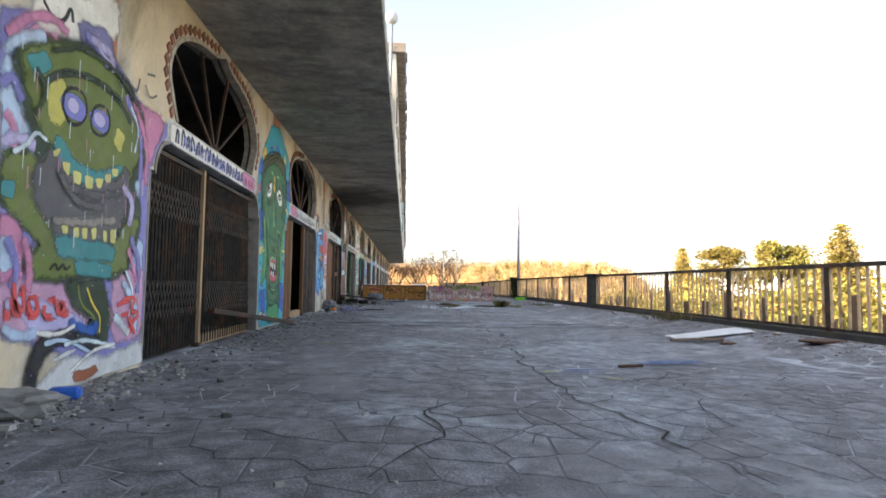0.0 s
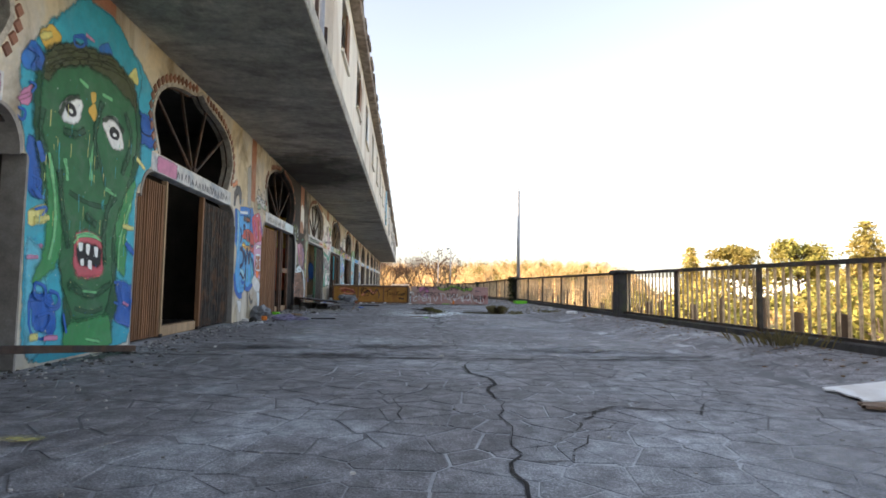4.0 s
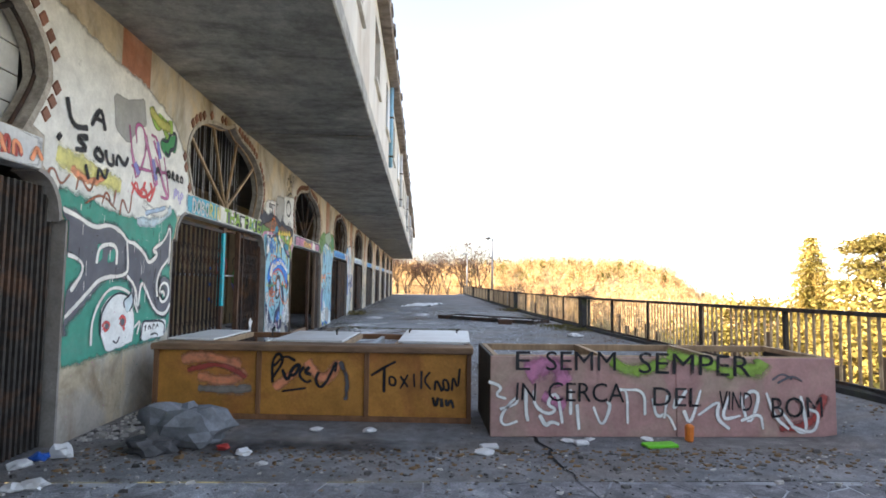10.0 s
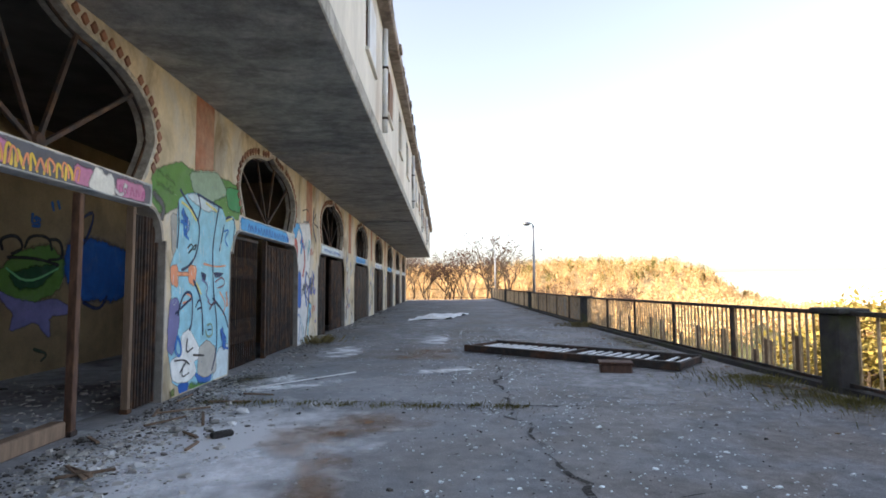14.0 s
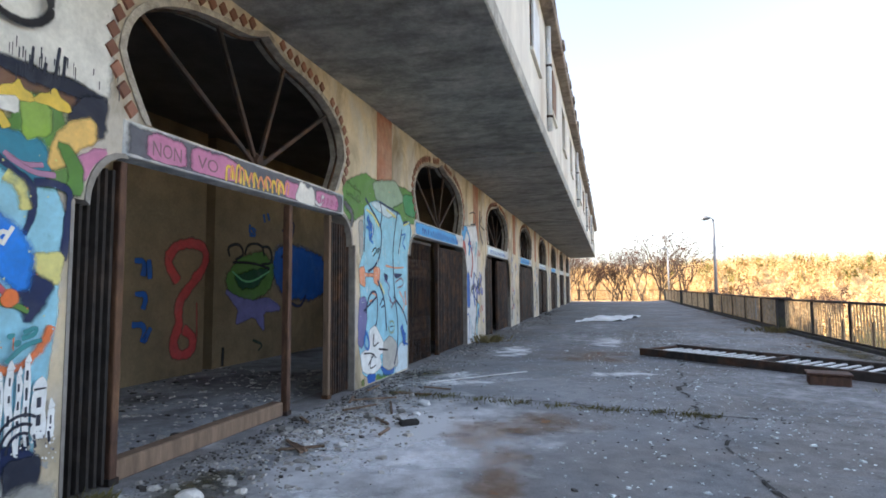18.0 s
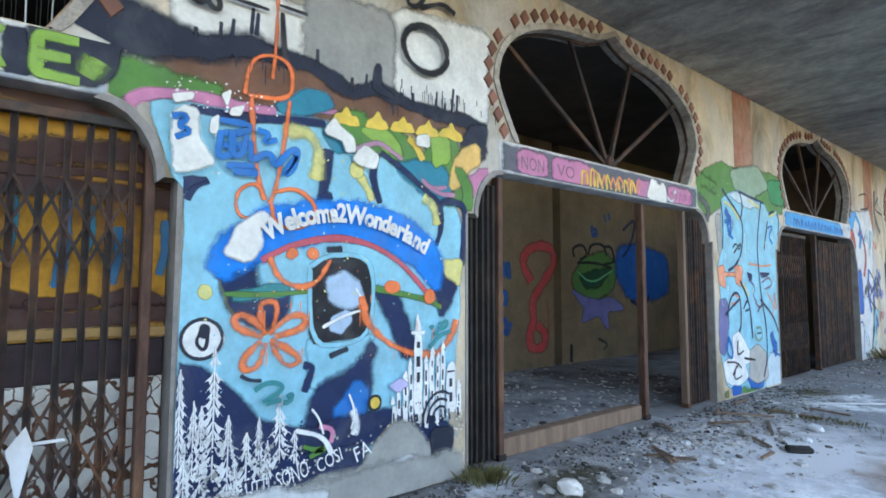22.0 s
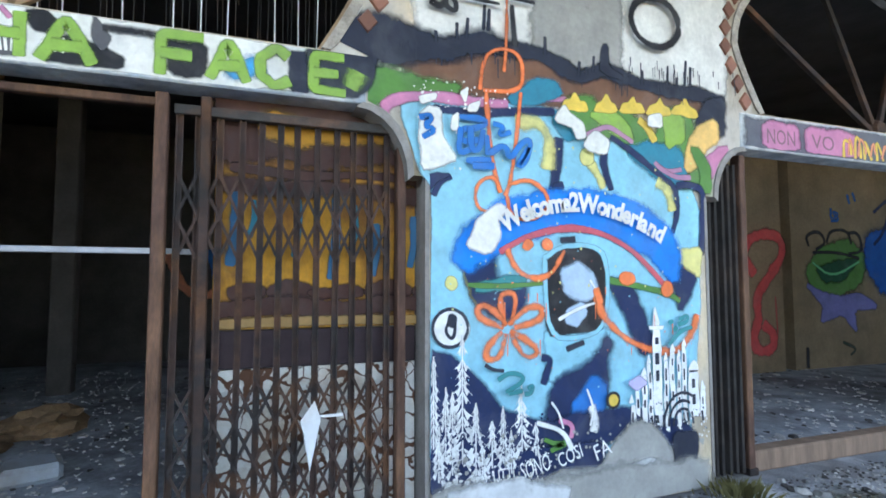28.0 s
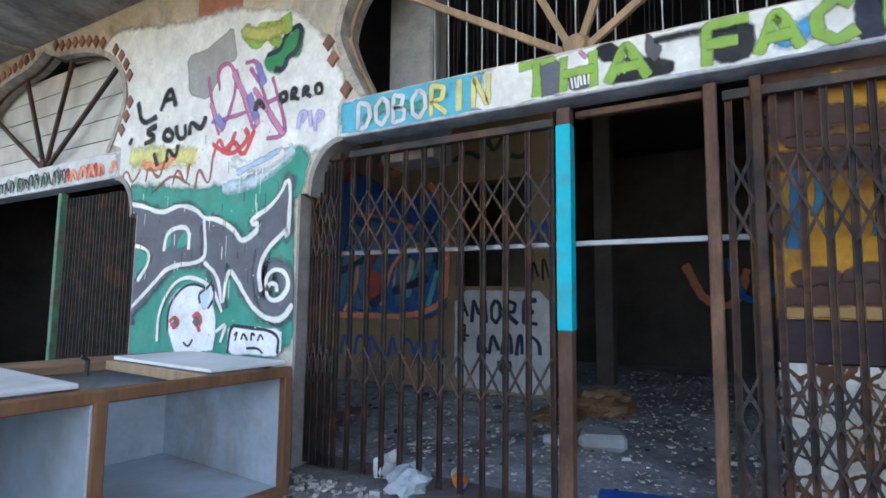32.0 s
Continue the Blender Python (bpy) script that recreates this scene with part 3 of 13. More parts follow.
def rail_panel(ya, yb, idx):
    t = thing("railing", "rusty iron railing panel with thin upright bars", "railing", "railing panels along the terrace", at=(X_RAIL, ya, 0))
    L = yb - ya
    za, zb = floor_z(X_RAIL, ya), floor_z(X_RAIL, yb)
    zz = lambda u: za + (zb - za) * u / L
    for nm, z, hw, hh, mt in (("top_rail", 0.985, 0.05, 0.028, "iron"), ("bottom_rail", 0.11, 0.03, 0.02, "iron"), ("kerb", 0.02, 0.12, 0.055, "parapet")):
        bm = bmesh.new()
        q = []
        for u in (0.0, L):
            q.append([bm.verts.new((sx * hw, u, zz(u) + z + sz * hh)) for sx, sz in ((-1, -1), (1, -1), (1, 1), (-1, 1))])
        for i in range(4):
            bm.faces.new((q[0][i], q[0][(i + 1) % 4], q[1][(i + 1) % 4], q[1][i]))
        bm.faces.new(q[0][::-1])
        bm.faces.new(q[1])
        bmesh.ops.recalc_face_normals(bm, faces=bm.faces[:])
        part(nm, bm, M[mt], t)
    posts = [L * i / 5 for i in range(1, 5)]
    for u in posts:
        part("post", boxm((-0.03, u - 0.03, zz(u) + 0.0), (0.03, u + 0.03, zz(u) + 0.97), 0.004), M["iron"], t)
    n = int(L / 0.148)
    for i in range(1, n):
        u = L * i / n
        if min(abs(u - p) for p in posts) < 0.05 or hsh(i, idx, 3) < 0.04:
            continue
        lean = (hsh(i, idx) - 0.5) * 0.02
        bm = boxm((-0.009, -0.019, 0.12), (0.009, 0.019, 0.965))
        for v in bm.verts:
            v.co.y += lean * (v.co.z - 0.1)
            v.co += Vector((0, u, zz(u)))
        part("bar", bm, M["railbloom"], t)
    return t


for i, (a, b) in enumerate(zip(PIERS, PIERS[1:])):
    rail_panel(a + 0.17, b - 0.17, i)


# railing across the far end
t = thing("railing", "dark iron railing across the far end of the terrace", "railing", at=(X_RAIL - 0.2, 80.2, 0.1), rz=90)
for nm, z, hh in (("top_rail", 0.985, 0.028), ("bottom_rail", 0.11, 0.02)):
    part(nm, boxm((-0.04, 0.0, z - hh), (0.04, 8.1, z + hh)), M["iron"], t)
for i in range(1, 60):
    u = 8.1 * i / 60
    w = 0.03 if i % 12 == 0 else 0.01
    part("post" if i % 12 == 0 else "bar", boxm((-w, u - w, 0.0), (w, u + w, 0.97)), M["iron"], t)
# pale sheets tied behind one stretch of the railing
for i in range(4):
    y = 45.5 + i * 2.35
    t = thing("pale_sheet", "pale grey sheet fixed behind the railing", "sheet", "pale sheets behind the railing", at=(X_RAIL + 0.06, y, floor_z(X_RAIL, y)))
    part("sheet", boxm((0.0, 0.03, 0.14), (0.012, 2.28, 0.93), 0.003), M["liner"], t)

# ---- low poles and lamps ----
def mast(x, y, h, label, head):
    t = thing("street_lamp", label, "street lamp", at=(x, y, -0.2))
    bm = bmesh.new()
    tube(bm, [(0, 0, 0), (0, 0, h * 0.5), (0, 0, h)], [0.085, 0.075, 0.055], 12)
    part("pole", bm, M["lampmetal"], t, smooth=True)
    bm = bmesh.new()
    if head == "prongs":
        for s in (-1, 1):
            tube(bm, [(0, 0, h - 0.02), (0, s * 0.05, h + 0.06), (0, s * 0.07, h + 0.16)], 0.018, 6)
    else:
        tube(bm, [(0, 0, h), (-0.1, 0, h + 0.12), (-0.3, 0, h + 0.18)], 0.03, 8)
        bmesh.ops.create_uvsphere(bm, u_segments=14, v_segments=8, radius=0.2, matrix=pose(-0.38, 0, h + 0.1) @ Matrix.Diagonal((1.2, 1, 0.6, 1)))
    part("lamp_head", bm, M["lampmetal"], t, smooth=True)
    return t


mast(8.5, 20.4, 5.25, "tall grey tapered lamp post without its lantern", "prongs")
mast(8.6, 56.4, 5.0, "tall thin grey lamp post with a round lantern", "globe")
mast(8.75, 80.3, 5.1, "far thin grey lamp post with a round lantern", "globe")
# ---- arcade fittings ----
M["rustwood"] = mat("orange_rust", (0.088, 0.049, 0.035), rough=0.75, var=0.4, scale=6, fine=70, stain=(0.22, 0.12, 0.06), stain_amt=0.6, stain_scale=3.0, stretch=(1, 1, 0.3))
def diamonds(k):
    """The row of small diamond tiles round an arch, one part each."""
    pts = [p for p in set_out(ARCH, 0.11) if p[1] > 2.66]
    path, acc = [pts[0]], 0.0
    for a, b in zip(pts, pts[1:]):
        d = math.dist(a, b)
        s = 0.142 - acc
        while s <= d:
            f = s / d
            path.append((a[0] + (b[0] - a[0]) * f, a[1] + (b[1] - a[1]) * f))
            s += 0.142
        acc = (acc + d) % 0.142
    for i, (u, v) in enumerate(path):
        if v > Z_SOF - 0.05 or hsh(i, k, 5) < (0.06 if k not in (2, 4) else 0.2):
            continue
        ob = new("tile", DIAMOND)
        ob.parent = WALLS[k]
        ob.location = (0.0, u, v)


def fan(k, mt, boards=False):
    """Iron spokes of the fanlight, and in one bay boards behind them."""
    t = thing("fanlight", "rusty iron fanlight with radiating spokes and no glass" if not boards else "fanlight with iron spokes over pale boarding", "fanlight", "fanlights of the arcade", at=(X_GATE, k * P_BAY, 0))
    for a in (35, 70, 117, 149):
        c, s = math.cos(radians(a)), math.sin(radians(a))
        r = 0.2
        while True:
            u, v = r * c, Z_SILL + r * s
            if v > 3.83 or abs(u) > arch_half(v):
                break
            r += 0.03
        bm = boxm((-0.018, -0.022, 0.05), (0.018, 0.022, r + 0.05), 0.003, pose(0, 0, Z_SILL, 90 - a if False else 0) @ Matrix.Rotation(radians(a - 90), 4, "X"))
        part("spoke", bm, mt, t)
    bm = bmesh.new()
    bmesh.ops.create_cone(bm, cap_ends=True, segments=12, radius1=0.09, radius2=0.06, depth=0.05, matrix=pose(0.02, 0, Z_SILL + 0.06, 0, 90, 0))
    part("hub", bm, mt, t)
    rim = bmesh.new()
    tube(rim, [(0, u, v) for u, v in set_out(ARCH, -0.022)], 0.018, 6)
    part("rim", rim, mt, t)
    if boards:
        for i in range(5):
            z0, z1 = Z_SILL + 0.02 + i * 0.24, Z_SILL + 0.25 + i * 0.24
            w = 1.66
            part("board", boxm((-0.13, -w, z0), (-0.115, w, min(z1, 3.95)), 0.003), M["paleboard"], t)
    return t


M["paleboard"] = mat("pale_board", (0.55, 0.55, 0.52), rough=0.7, var=0.12, scale=2, stain=(0.35, 0.3, 0.25), stain_amt=0.5, rand=0.08)
for k in range(FIRST, LAST + 1):
    diamonds(k)
    fan(k, M["palewood"] if k == 4 else M["rust"], boards=(k == 3))
    # terracotta strip on the pier after this bay
    y = P_BAY / 2
    lo = {0: 2.75, 1: 2.66, 2: 2.5, 3: 3.05, 5: 2.95}.get(k, 2.6)
    if k != 4:
        ua, ub = (-0.01, 0.36) if k == 1 else (-0.29, 0.29)
        part("strip", boxm((0.0, y + ua, lo), (0.004, y + ub, Z_SOF - 0.002)), M["terracotta"], WALLS[k], "terracotta painted strip")


def bar_mesh(h, w=0.025, d=0.022):
    me = bpy.data.meshes.new("gate_bar")
    bm = bmesh.new()
    e, w2, d2 = 0.006, w / 2 + 0.004, d / 2              # one channel profile
    prof = [(-d2, -w2), (d2, -w2), (d2, -w2 + e), (-d2 + e, -w2 + e), (-d2 + e, w2 - e), (d2, w2 - e), (d2, w2), (-d2, w2)]
    lo, hi = [[bm.verts.new((*p, z)) for p in prof] for z in (0.03, h)]
    for i in range(8):
        bm.faces.new((lo[i], lo[(i + 1) % 8], hi[(i + 1) % 8], hi[i]))
    bm.faces.new(hi)
    bm.faces.new(lo[::-1])
    bmesh.ops.recalc_face_normals(bm, faces=bm.faces[:])
    bm.to_mesh(me)
    bm.free()
    return me


BAR = bar_mesh(2.2)
BAR.materials.append(M["iron"])
BAR_R = bar_mesh(2.2)
BAR_R.materials.append(M["rust"])


def gate(k, u0, u1, step=0.118, mesh=BAR, bands=((1.53, 1.90), (0.42, 0.84)), lean=0.0, x=X_GATE, factor=1.55, label="closed rusty scissor gate across the doorway"):
    t = thing("folding_gate", label, "gate", "folding gates of the arcade", at=(x, k * P_BAY, 0))
    n = max(2, round((u1 - u0) / step))
    us = [u0 + (u1 - u0) * i / n for i in range(n + 1)]
    for i, u in enumerate(us):
        ob = new("bar", mesh)
        ob.parent = t
        ob.matrix_basis = Matrix.Translation((0, u, 0)) @ Matrix.Rotation(-lean * i / n + (hsh(i, k) - 0.5) * 0.008, 4, "X")
    rise = (us[1] - us[0]) * factor
    for a, b in bands:
        bm = bmesh.new()
        rows = max(1, round((b - a) / rise))
        for i in range(n):
            for r in range(rows):
                z0, z1 = a + (b - a) * r / rows, a + (b - a) * (r + 1) / rows
                for p, q, dx in ((z0, z1, 0.016), (z1, z0, 0.022)):
                    ya, yb = us[i] + math.sin(lean * i / n) * p, us[i + 1] + math.sin(lean * (i + 1) / n) * q
                    d = Vector((0, yb - ya, q - p))
                    nrm = Vector((0, -d.z, d.y)).normalized() * 0.0075
                    vs = [bm.verts.new(Vector((dx + e, ya, p)) + s * nrm) for e in (0, 0.004) for s in (-1, 1)] + [bm.verts.new(Vector((dx + e, yb, q)) + s * nrm) for e in (0, 0.004) for s in (-1, 1)]
                    for f in ((0, 1, 5, 4), (2, 6, 7, 3), (0, 4, 6, 2), (1, 3, 7, 5)):
                        bm.faces.new([vs[j] for j in f])
        part("lattice", bm, M["rust"] if mesh is BAR_R else M["iron"], t, "crossed flat bars of the scissor gate")
    part("top_track", boxm((-0.03, u0 - 0.02, 2.2), (0.03, u1 + 0.02, 2.25), 0.004), M["iron"], t)
    return t


def stack(k, u0, u1, mt="rust", x=X_GATE, turn=0.0, label="folded stack of rusty shutter slats beside the doorway"):
    """A gate pushed together: tight vertical channel slats."""
    t = thing("folded_shutter", label, "shutter", "folded shutters of the arcade", at=(x, k * P_BAY, 0))
    n = max(3, round((u1 - u0) / 0.062))
    w = (u1 - u0) / n
    me = bpy.data.meshes.new("slat")
    bm = bmesh.new()
    prof = [(-0.03, 0.0), (0.035, 0.12 * w), (0.04, 0.42 * w), (-0.01, 0.58 * w), (-0.012, 0.9 * w), (-0.03, w * 0.98)]
    lo = [bm.verts.new((a, b, 0.03)) for a, b in prof]
    hi = [bm.verts.new((a, b, 2.22)) for a, b in prof]
    m = len(prof)
    for i in range(m):
        bm.faces.new((lo[i], lo[(i + 1) % m], hi[(i + 1) % m], hi[i]))
    bm.faces.new(hi)
    bm.faces.new(lo[::-1])
    bmesh.ops.recalc_face_normals(bm, faces=bm.faces[:])
    bm.to_mesh(me)
    bm.free()
    me.materials.append(M[mt])
    for i in range(n):
        ob = new("slat", me)
        ob.parent = t
        ob.location = ((hsh(i, k, 2) - 0.5) * 0.012 - turn * i, u0 + i * w, 0)
    return t


def door_post(k, u, mt="rust", x=X_GATE, w=0.07, label="narrow rusty iron door post", cat="post"):
    t = thing("door_post", label, cat, "door posts of the arcade", at=(x, k * P_BAY + u, 0))
    shaft = part("post", boxm((-0.04, -w / 2, 0.0), (0.04, w / 2, 2.3), 0.006), M[mt], t)
    part("foot", boxm((-0.05, -w / 2 - 0.012, 0.0), (0.05, w / 2 + 0.012, 0.05), 0.005), M["rust"], shaft)
    return t


def sill(k, u0, u1, x=-0.17, mt="palewood"):
    t = thing("threshold_beam", "worn timber threshold beam on the ground", "threshold", at=(x, k * P_BAY, 0))
    part("beam", boxm((-0.07, u0, 0.0), (0.07, u1, 0.15), 0.012), M[mt], t)
    return t


# bay -1 and 0: closed gates, the second one bent outwards at one side
gate(-1, -1.95, 1.95)
gate(0, -1.97, -0.46, step=0.083, factor=2.4, label="closed dark scissor gate across half the doorway")
door_post(0, -0.38, "palewood", w=0.06, label="scraped yellowish door post")
gate(0, -0.2, 1.86, step=0.105, lean=-0.10, label="buckled dark scissor gate leaning outwards")
sill(0, -0.3, 1.9, mt="palewood")
# bay 1
stack(1, -1.98, -1.03, "brownwood")
door_post(1, -1.0, "palewood", w=0.05, label="bare timber door post")
sill(1, -0.97, 0.42)
door_post(1, 0.47, "brownwood", w=0.06)
stack(1, 0.52, 1.98, "iron", label="closed dark corrugated folding shutter")
# bay 2
M["charred"] = mat("charred_iron", (0.030, 0.027, 0.026), rough=0.85, var=0.35, scale=4, fine=60, stain=(0.07, 0.05, 0.04), stain_amt=0.6, stain_scale=2.0)
stack(2, -1.98, -0.22, "brownwood", label="closed rust-red folding shutter")
for u, w in ((-0.17, 0.05), (0.33, 0.085), (0.56, 0.085), (1.36, 0.1)):
    door_post(2, u, "rustwood", w=w, label="bare brown timber door frame post", cat="door frame")
t = thing("door_rail", "brown timber cross rail of a broken door", "door frame", at=(X_GATE, 2 * P_BAY, 0))
part("rail", boxm((-0.03, 0.605, 1.12), (0.03, 1.308, 1.25), 0.006), M["brownwood"], t)
sill(2, -0.2, 1.4)
stack(2, 1.45, 1.98, "charred")
# bay 3
stack(3, -1.98, -1.39, "brownwood", label="folded brown timber shutter beside the doorway")
door_post(3, -1.36, "palewood", w=0.05, label="bare timber door post")
door_post(3, 0.46, "greenpost", w=0.06, label="post with peeling green paint")
sill(3, -1.33, 0.42)
stack(3, 0.6, 1.98, "iron", label="folded dark shutter beside the doorway")
# bay 4
gate(4, -1.62, -0.15, mesh=BAR_R, step=0.14, bands=((1.5, 1.95), (0.60, 0.87)))
gate(4, -1.99, -1.74, mesh=BAR_R, step=0.07, bands=((1.5, 1.95), (0.60, 0.87)), factor=3.2, label="pushed-together end of a rusty scissor gate")
t = door_post(4, -0.07, "rustwood", w=0.08, label="rusty door post painted turquoise on its upper part")
part("painted_part", boxm((-0.043, -0.043, 1.03), (0.044, 0.043, 2.2), 0.004), M["turqpost"], t, "bright turquoise paint")
door_post(4, 0.685, "rustwood", w=0.06)
door_post(4, 0.885, "rust", w=0.05)
door_post(4, 1.905, "rustwood", w=0.05)
t = thing("door_bar", "thin pale horizontal bar across the open doorway", "bar", at=(X_GATE - 0.06, 4 * P_BAY, 0))
part("bar", boxm((-0.012, -1.98, 1.505), (0.012, 0.9, 1.535), 0.003), M["lampmetal"], t)
gate(4, 0.76, 1.83, mesh=BAR_R, step=0.098, bands=((1.475, 1.91), (0.05, 0.865)), factor=2.1)
t = thing("lintel_batten", "splintered timber batten under the lintel", "batten", at=(X_GATE - 0.06, 4 * P_BAY, 0))
part("batten", boxm((-0.03, -0.02, 2.25), (0.03, 0.65, 2.29), 0.006), M["rustwood"], t)
# bay 5
stack(5, -2.0, -1.64, "charred", x=X_GATE)
door_post(5, -1.60, "rustwood", w=0.06)
door_post(5, 0.57, "rustwood", w=0.07)
door_post(5, 1.46, "greywood", w=0.06, label="pale scraped door post")
stack(5, 1.5, 2.0, "rust", x=X_GATE)
sill(5, -1.56, 0.53, mt="greywood")
# bay 6
gate(6, -1.95, -0.55, mesh=BAR_R, step=0.1)
stack(6, -0.04, 1.9, "rust", label="closed reddish-brown folding door leaf")
door_post(6, -0.07, "rust")
# bays farther on
for k, (a, b, c, d) in {7: (-1.95, -0.9, 0.1, 1.9), 8: (-1.95, -1.1, -0.9, 1.95), 9: (-1.95, -0.4, 0.4, 1.95), 10: (-1.95, 0.2, 0.9, 1.95), 11: (-1.95, -0.6, 0.5, 1.95), 12: (-1.95, -0.2, 0.3, 1.95)}.items():
    stack(k, a, b, "iron" if k % 2 else "rust", label="half closed dark folding shutter")
    stack(k, c, d, "rust" if k % 2 else "iron", label="half closed dark folding shutter")
    door_post(k, b + 0.05, "rust")

# rusted panel behind the scissor gate of bay 4
t = thing("rusted_panel", "yellow and brown rusted sheet over a white peeling lower part", "panel", at=(-0.165, 4 * P_BAY, 0))
part("upper_sheet", boxm((-0.02, 0.93, 1.12), (0.0, 2.015, 2.33), 0.004), M["yellowrust"], t, "yellow paint flaking off brown rust")
part("middle_band", boxm((-0.02, 0.93, 0.92), (0.004, 2.015, 1.115), 0.004), M["plumband"], t, "dark plum band")
part("lower_sheet", boxm((-0.02, 0.93, 0.0), (0.0, 2.015, 0.915), 0.004), M["crackwhite"], t, "white paint cracked over rust")
t = thing("paper_scrap", "torn white paper scrap hanging on the gate", "paper", at=(-0.07, 4 * P_BAY + 1.42, 0.75))
bm = bmesh.new()
pr = [(0, 0.02, 0), (0, 0.05, -0.09), (0, 0.035, -0.2), (0, 0.0, -0.36), (0, -0.03, -0.2), (0, -0.05, -0.1)]
for dx in (0, 0.004):
    bm.faces.new([bm.verts.new(Vector(p) + Vector((dx + 0.02 * math.sin(i * 2), 0, 0))) for i, p in enumerate(pr)])
box(bm, (0, 0.03, -0.09), (0.004, 0.17, -0.075))
part("scrap", bm, M["whiteboard"], t)
# rusty beam that sticks out of a doorway
t = thing("loose_beam", "loose rusty beam lying out of the doorway", "beam", at=(0, 0, 0))
bm = boxm((-1.95, -0.045, -0.035), (1.95, 0.045, 0.035), 0.006, Matrix.Translation((0.22, 1.50, 0.25)) @ Matrix.Rotation(radians(86.3), 4, "Z") @ Matrix.Rotation(radians(6.2), 4, "Y"))
part("beam", bm, M["rust"], t)

# deep room of bay 4 and painted wall of bay 5
yb = 4 * P_BAY
tagged(part("wall_inner_left", slab_with_holes([(yb - 5.2, 0), (yb - 1.28, 0), (yb - 1.28, 4.05), (yb - 5.2, 4.05)], [[(yb - 2.66, 1.38), (yb - 1.6, 1.38), (yb - 1.6, 2.8), (yb - 2.66, 2.8)]], -3.6, -3.85), M["inner"]), "plaster wall with a window hole inside the looted room", "wall", kind="structure")

t = thing("inner_column", "plastered column deep inside the looted room, coloured dark for its shade", "column", at=(-5.2, yb - 1.02, 0))
# colour darkened to stand for the dim depth of the room
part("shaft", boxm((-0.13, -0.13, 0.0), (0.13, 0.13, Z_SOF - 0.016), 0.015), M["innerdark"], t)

# grey pier and strands of wire behind the fanlight of bay 4
t = thing("inner_pier", "smooth grey pier behind the fanlight", "pier", at=(-0.5, yb, 0))
part("shaft", boxm((-0.25, -1.62, Z_SILL), (0.0, -1.22, Z_SOF - 0.003), 0.02), M["render_grey"], t)
part("base_block", boxm((-0.27, -1.66, Z_SILL - 0.35), (0.02, -1.18, Z_SILL), 0.01), M["render_grey"], t)
t = thing("hanging_wires", "thin dark wires hanging behind the fanlight spokes", "wire", at=(-0.42, yb, 0))
for i in range(84):
    u = -1.15 + 2.75 * (i + hsh(i, 3) * 0.8) / 84
    top = Z_SOF - 0.013
    lo = Z_SILL + (0.02 if hsh(i, 8) < 0.75 else 0.6 * hsh(i, 9))
    bm = bmesh.new()
    tube(bm, [(0.05 * hsh(i, 2), u, top), (0.05 * hsh(i, 2), u + 0.012 * (hsh(i, 5) - 0.5), (top + lo) / 2), (0.05 * hsh(i, 2), u + 0.02 * (hsh(i, 6) - 0.5), lo)], 0.0025 if i % 4 else 0.0045, 4)
    part("wire", bm, M["whiteboard"] if i % 4 == 0 else M["iron"], t)
# ---- paint on the piers ----
RGB = dict(cementlt=(0.44, 0.43, 0.40), redor=(0.62, 0.11, 0.03), rustbrown=(0.075, 0.035, 0.028), yellowrust=(0.58, 0.30, 0.025), dulblue=(0.05, 0.16, 0.30), night=(0.020, 0.025, 0.045), rosetag=(0.42, 0.22, 0.34), banner=(0.02, 0.21, 0.72), blackpaint=(0.02, 0.02, 0.028), bluegreen=(0.04, 0.22, 0.32), bluepaint=(0.03, 0.17, 0.52), bluewhite=(0.55, 0.66, 0.72), brick=(0.26, 0.17, 0.12), brickred=(0.30, 0.10, 0.05), brown=(0.17, 0.085, 0.05), cement=(0.33, 0.33, 0.31), chalk=(0.58, 0.60, 0.61), cyanl=(0.10, 0.42, 0.55), dkgreen=(0.03, 0.05, 0.03), dkmural=(0.012, 0.075, 0.035), dullteal=(0.16, 0.16, 0.34), eyewhite=(0.78, 0.80, 0.80), greenpaint=(0.10, 0.23, 0.05), greypaint=(0.26, 0.24, 0.22), greytag=(0.11, 0.115, 0.14), hairbrown=(0.06, 0.07, 0.03), ink=(0.014, 0.014, 0.018), lightblue=(0.27, 0.55, 0.68), lilac=(0.45, 0.42, 0.66), limesp=(0.26, 0.42, 0.07), limeyel=(0.48, 0.46, 0.12), magenta=(0.45, 0.12, 0.28), mauve=(0.22, 0.12, 0.16), mural2=(0.025, 0.13, 0.055), mural3=(0.04, 0.24, 0.085), mural4=(0.16, 0.48, 0.22), navy=(0.012, 0.024, 0.085), ochre=(0.42, 0.27, 0.10), olive=(0.13, 0.17, 0.045), orange=(0.78, 0.20, 0.06), orangesp=(0.75, 0.30, 0.16), paleblue=(0.42, 0.55, 0.72), palegreen=(0.26, 0.36, 0.26), paleor=(0.75, 0.50, 0.16), paleyel=(0.66, 0.62, 0.22), pink=(0.52, 0.21, 0.36), red=(0.60, 0.08, 0.08), redpaint=(0.42, 0.08, 0.07), rose=(0.50, 0.30, 0.44), rosedk=(0.50, 0.10, 0.13), royal=(0.02, 0.11, 0.42), skyblue=(0.06, 0.32, 0.66), slate=(0.10, 0.10, 0.11), teal=(0.05, 0.24, 0.26), tealgreen=(0.05, 0.28, 0.21), tooth=(0.58, 0.56, 0.20), turq=(0.03, 0.34, 0.46), violet=(0.20, 0.20, 0.48), violetblue=(0.17, 0.19, 0.52), white=(0.74, 0.74, 0.70), yellow=(0.72, 0.52, 0.08), yellowor=(0.62, 0.40, 0.08))
PAINT = {}


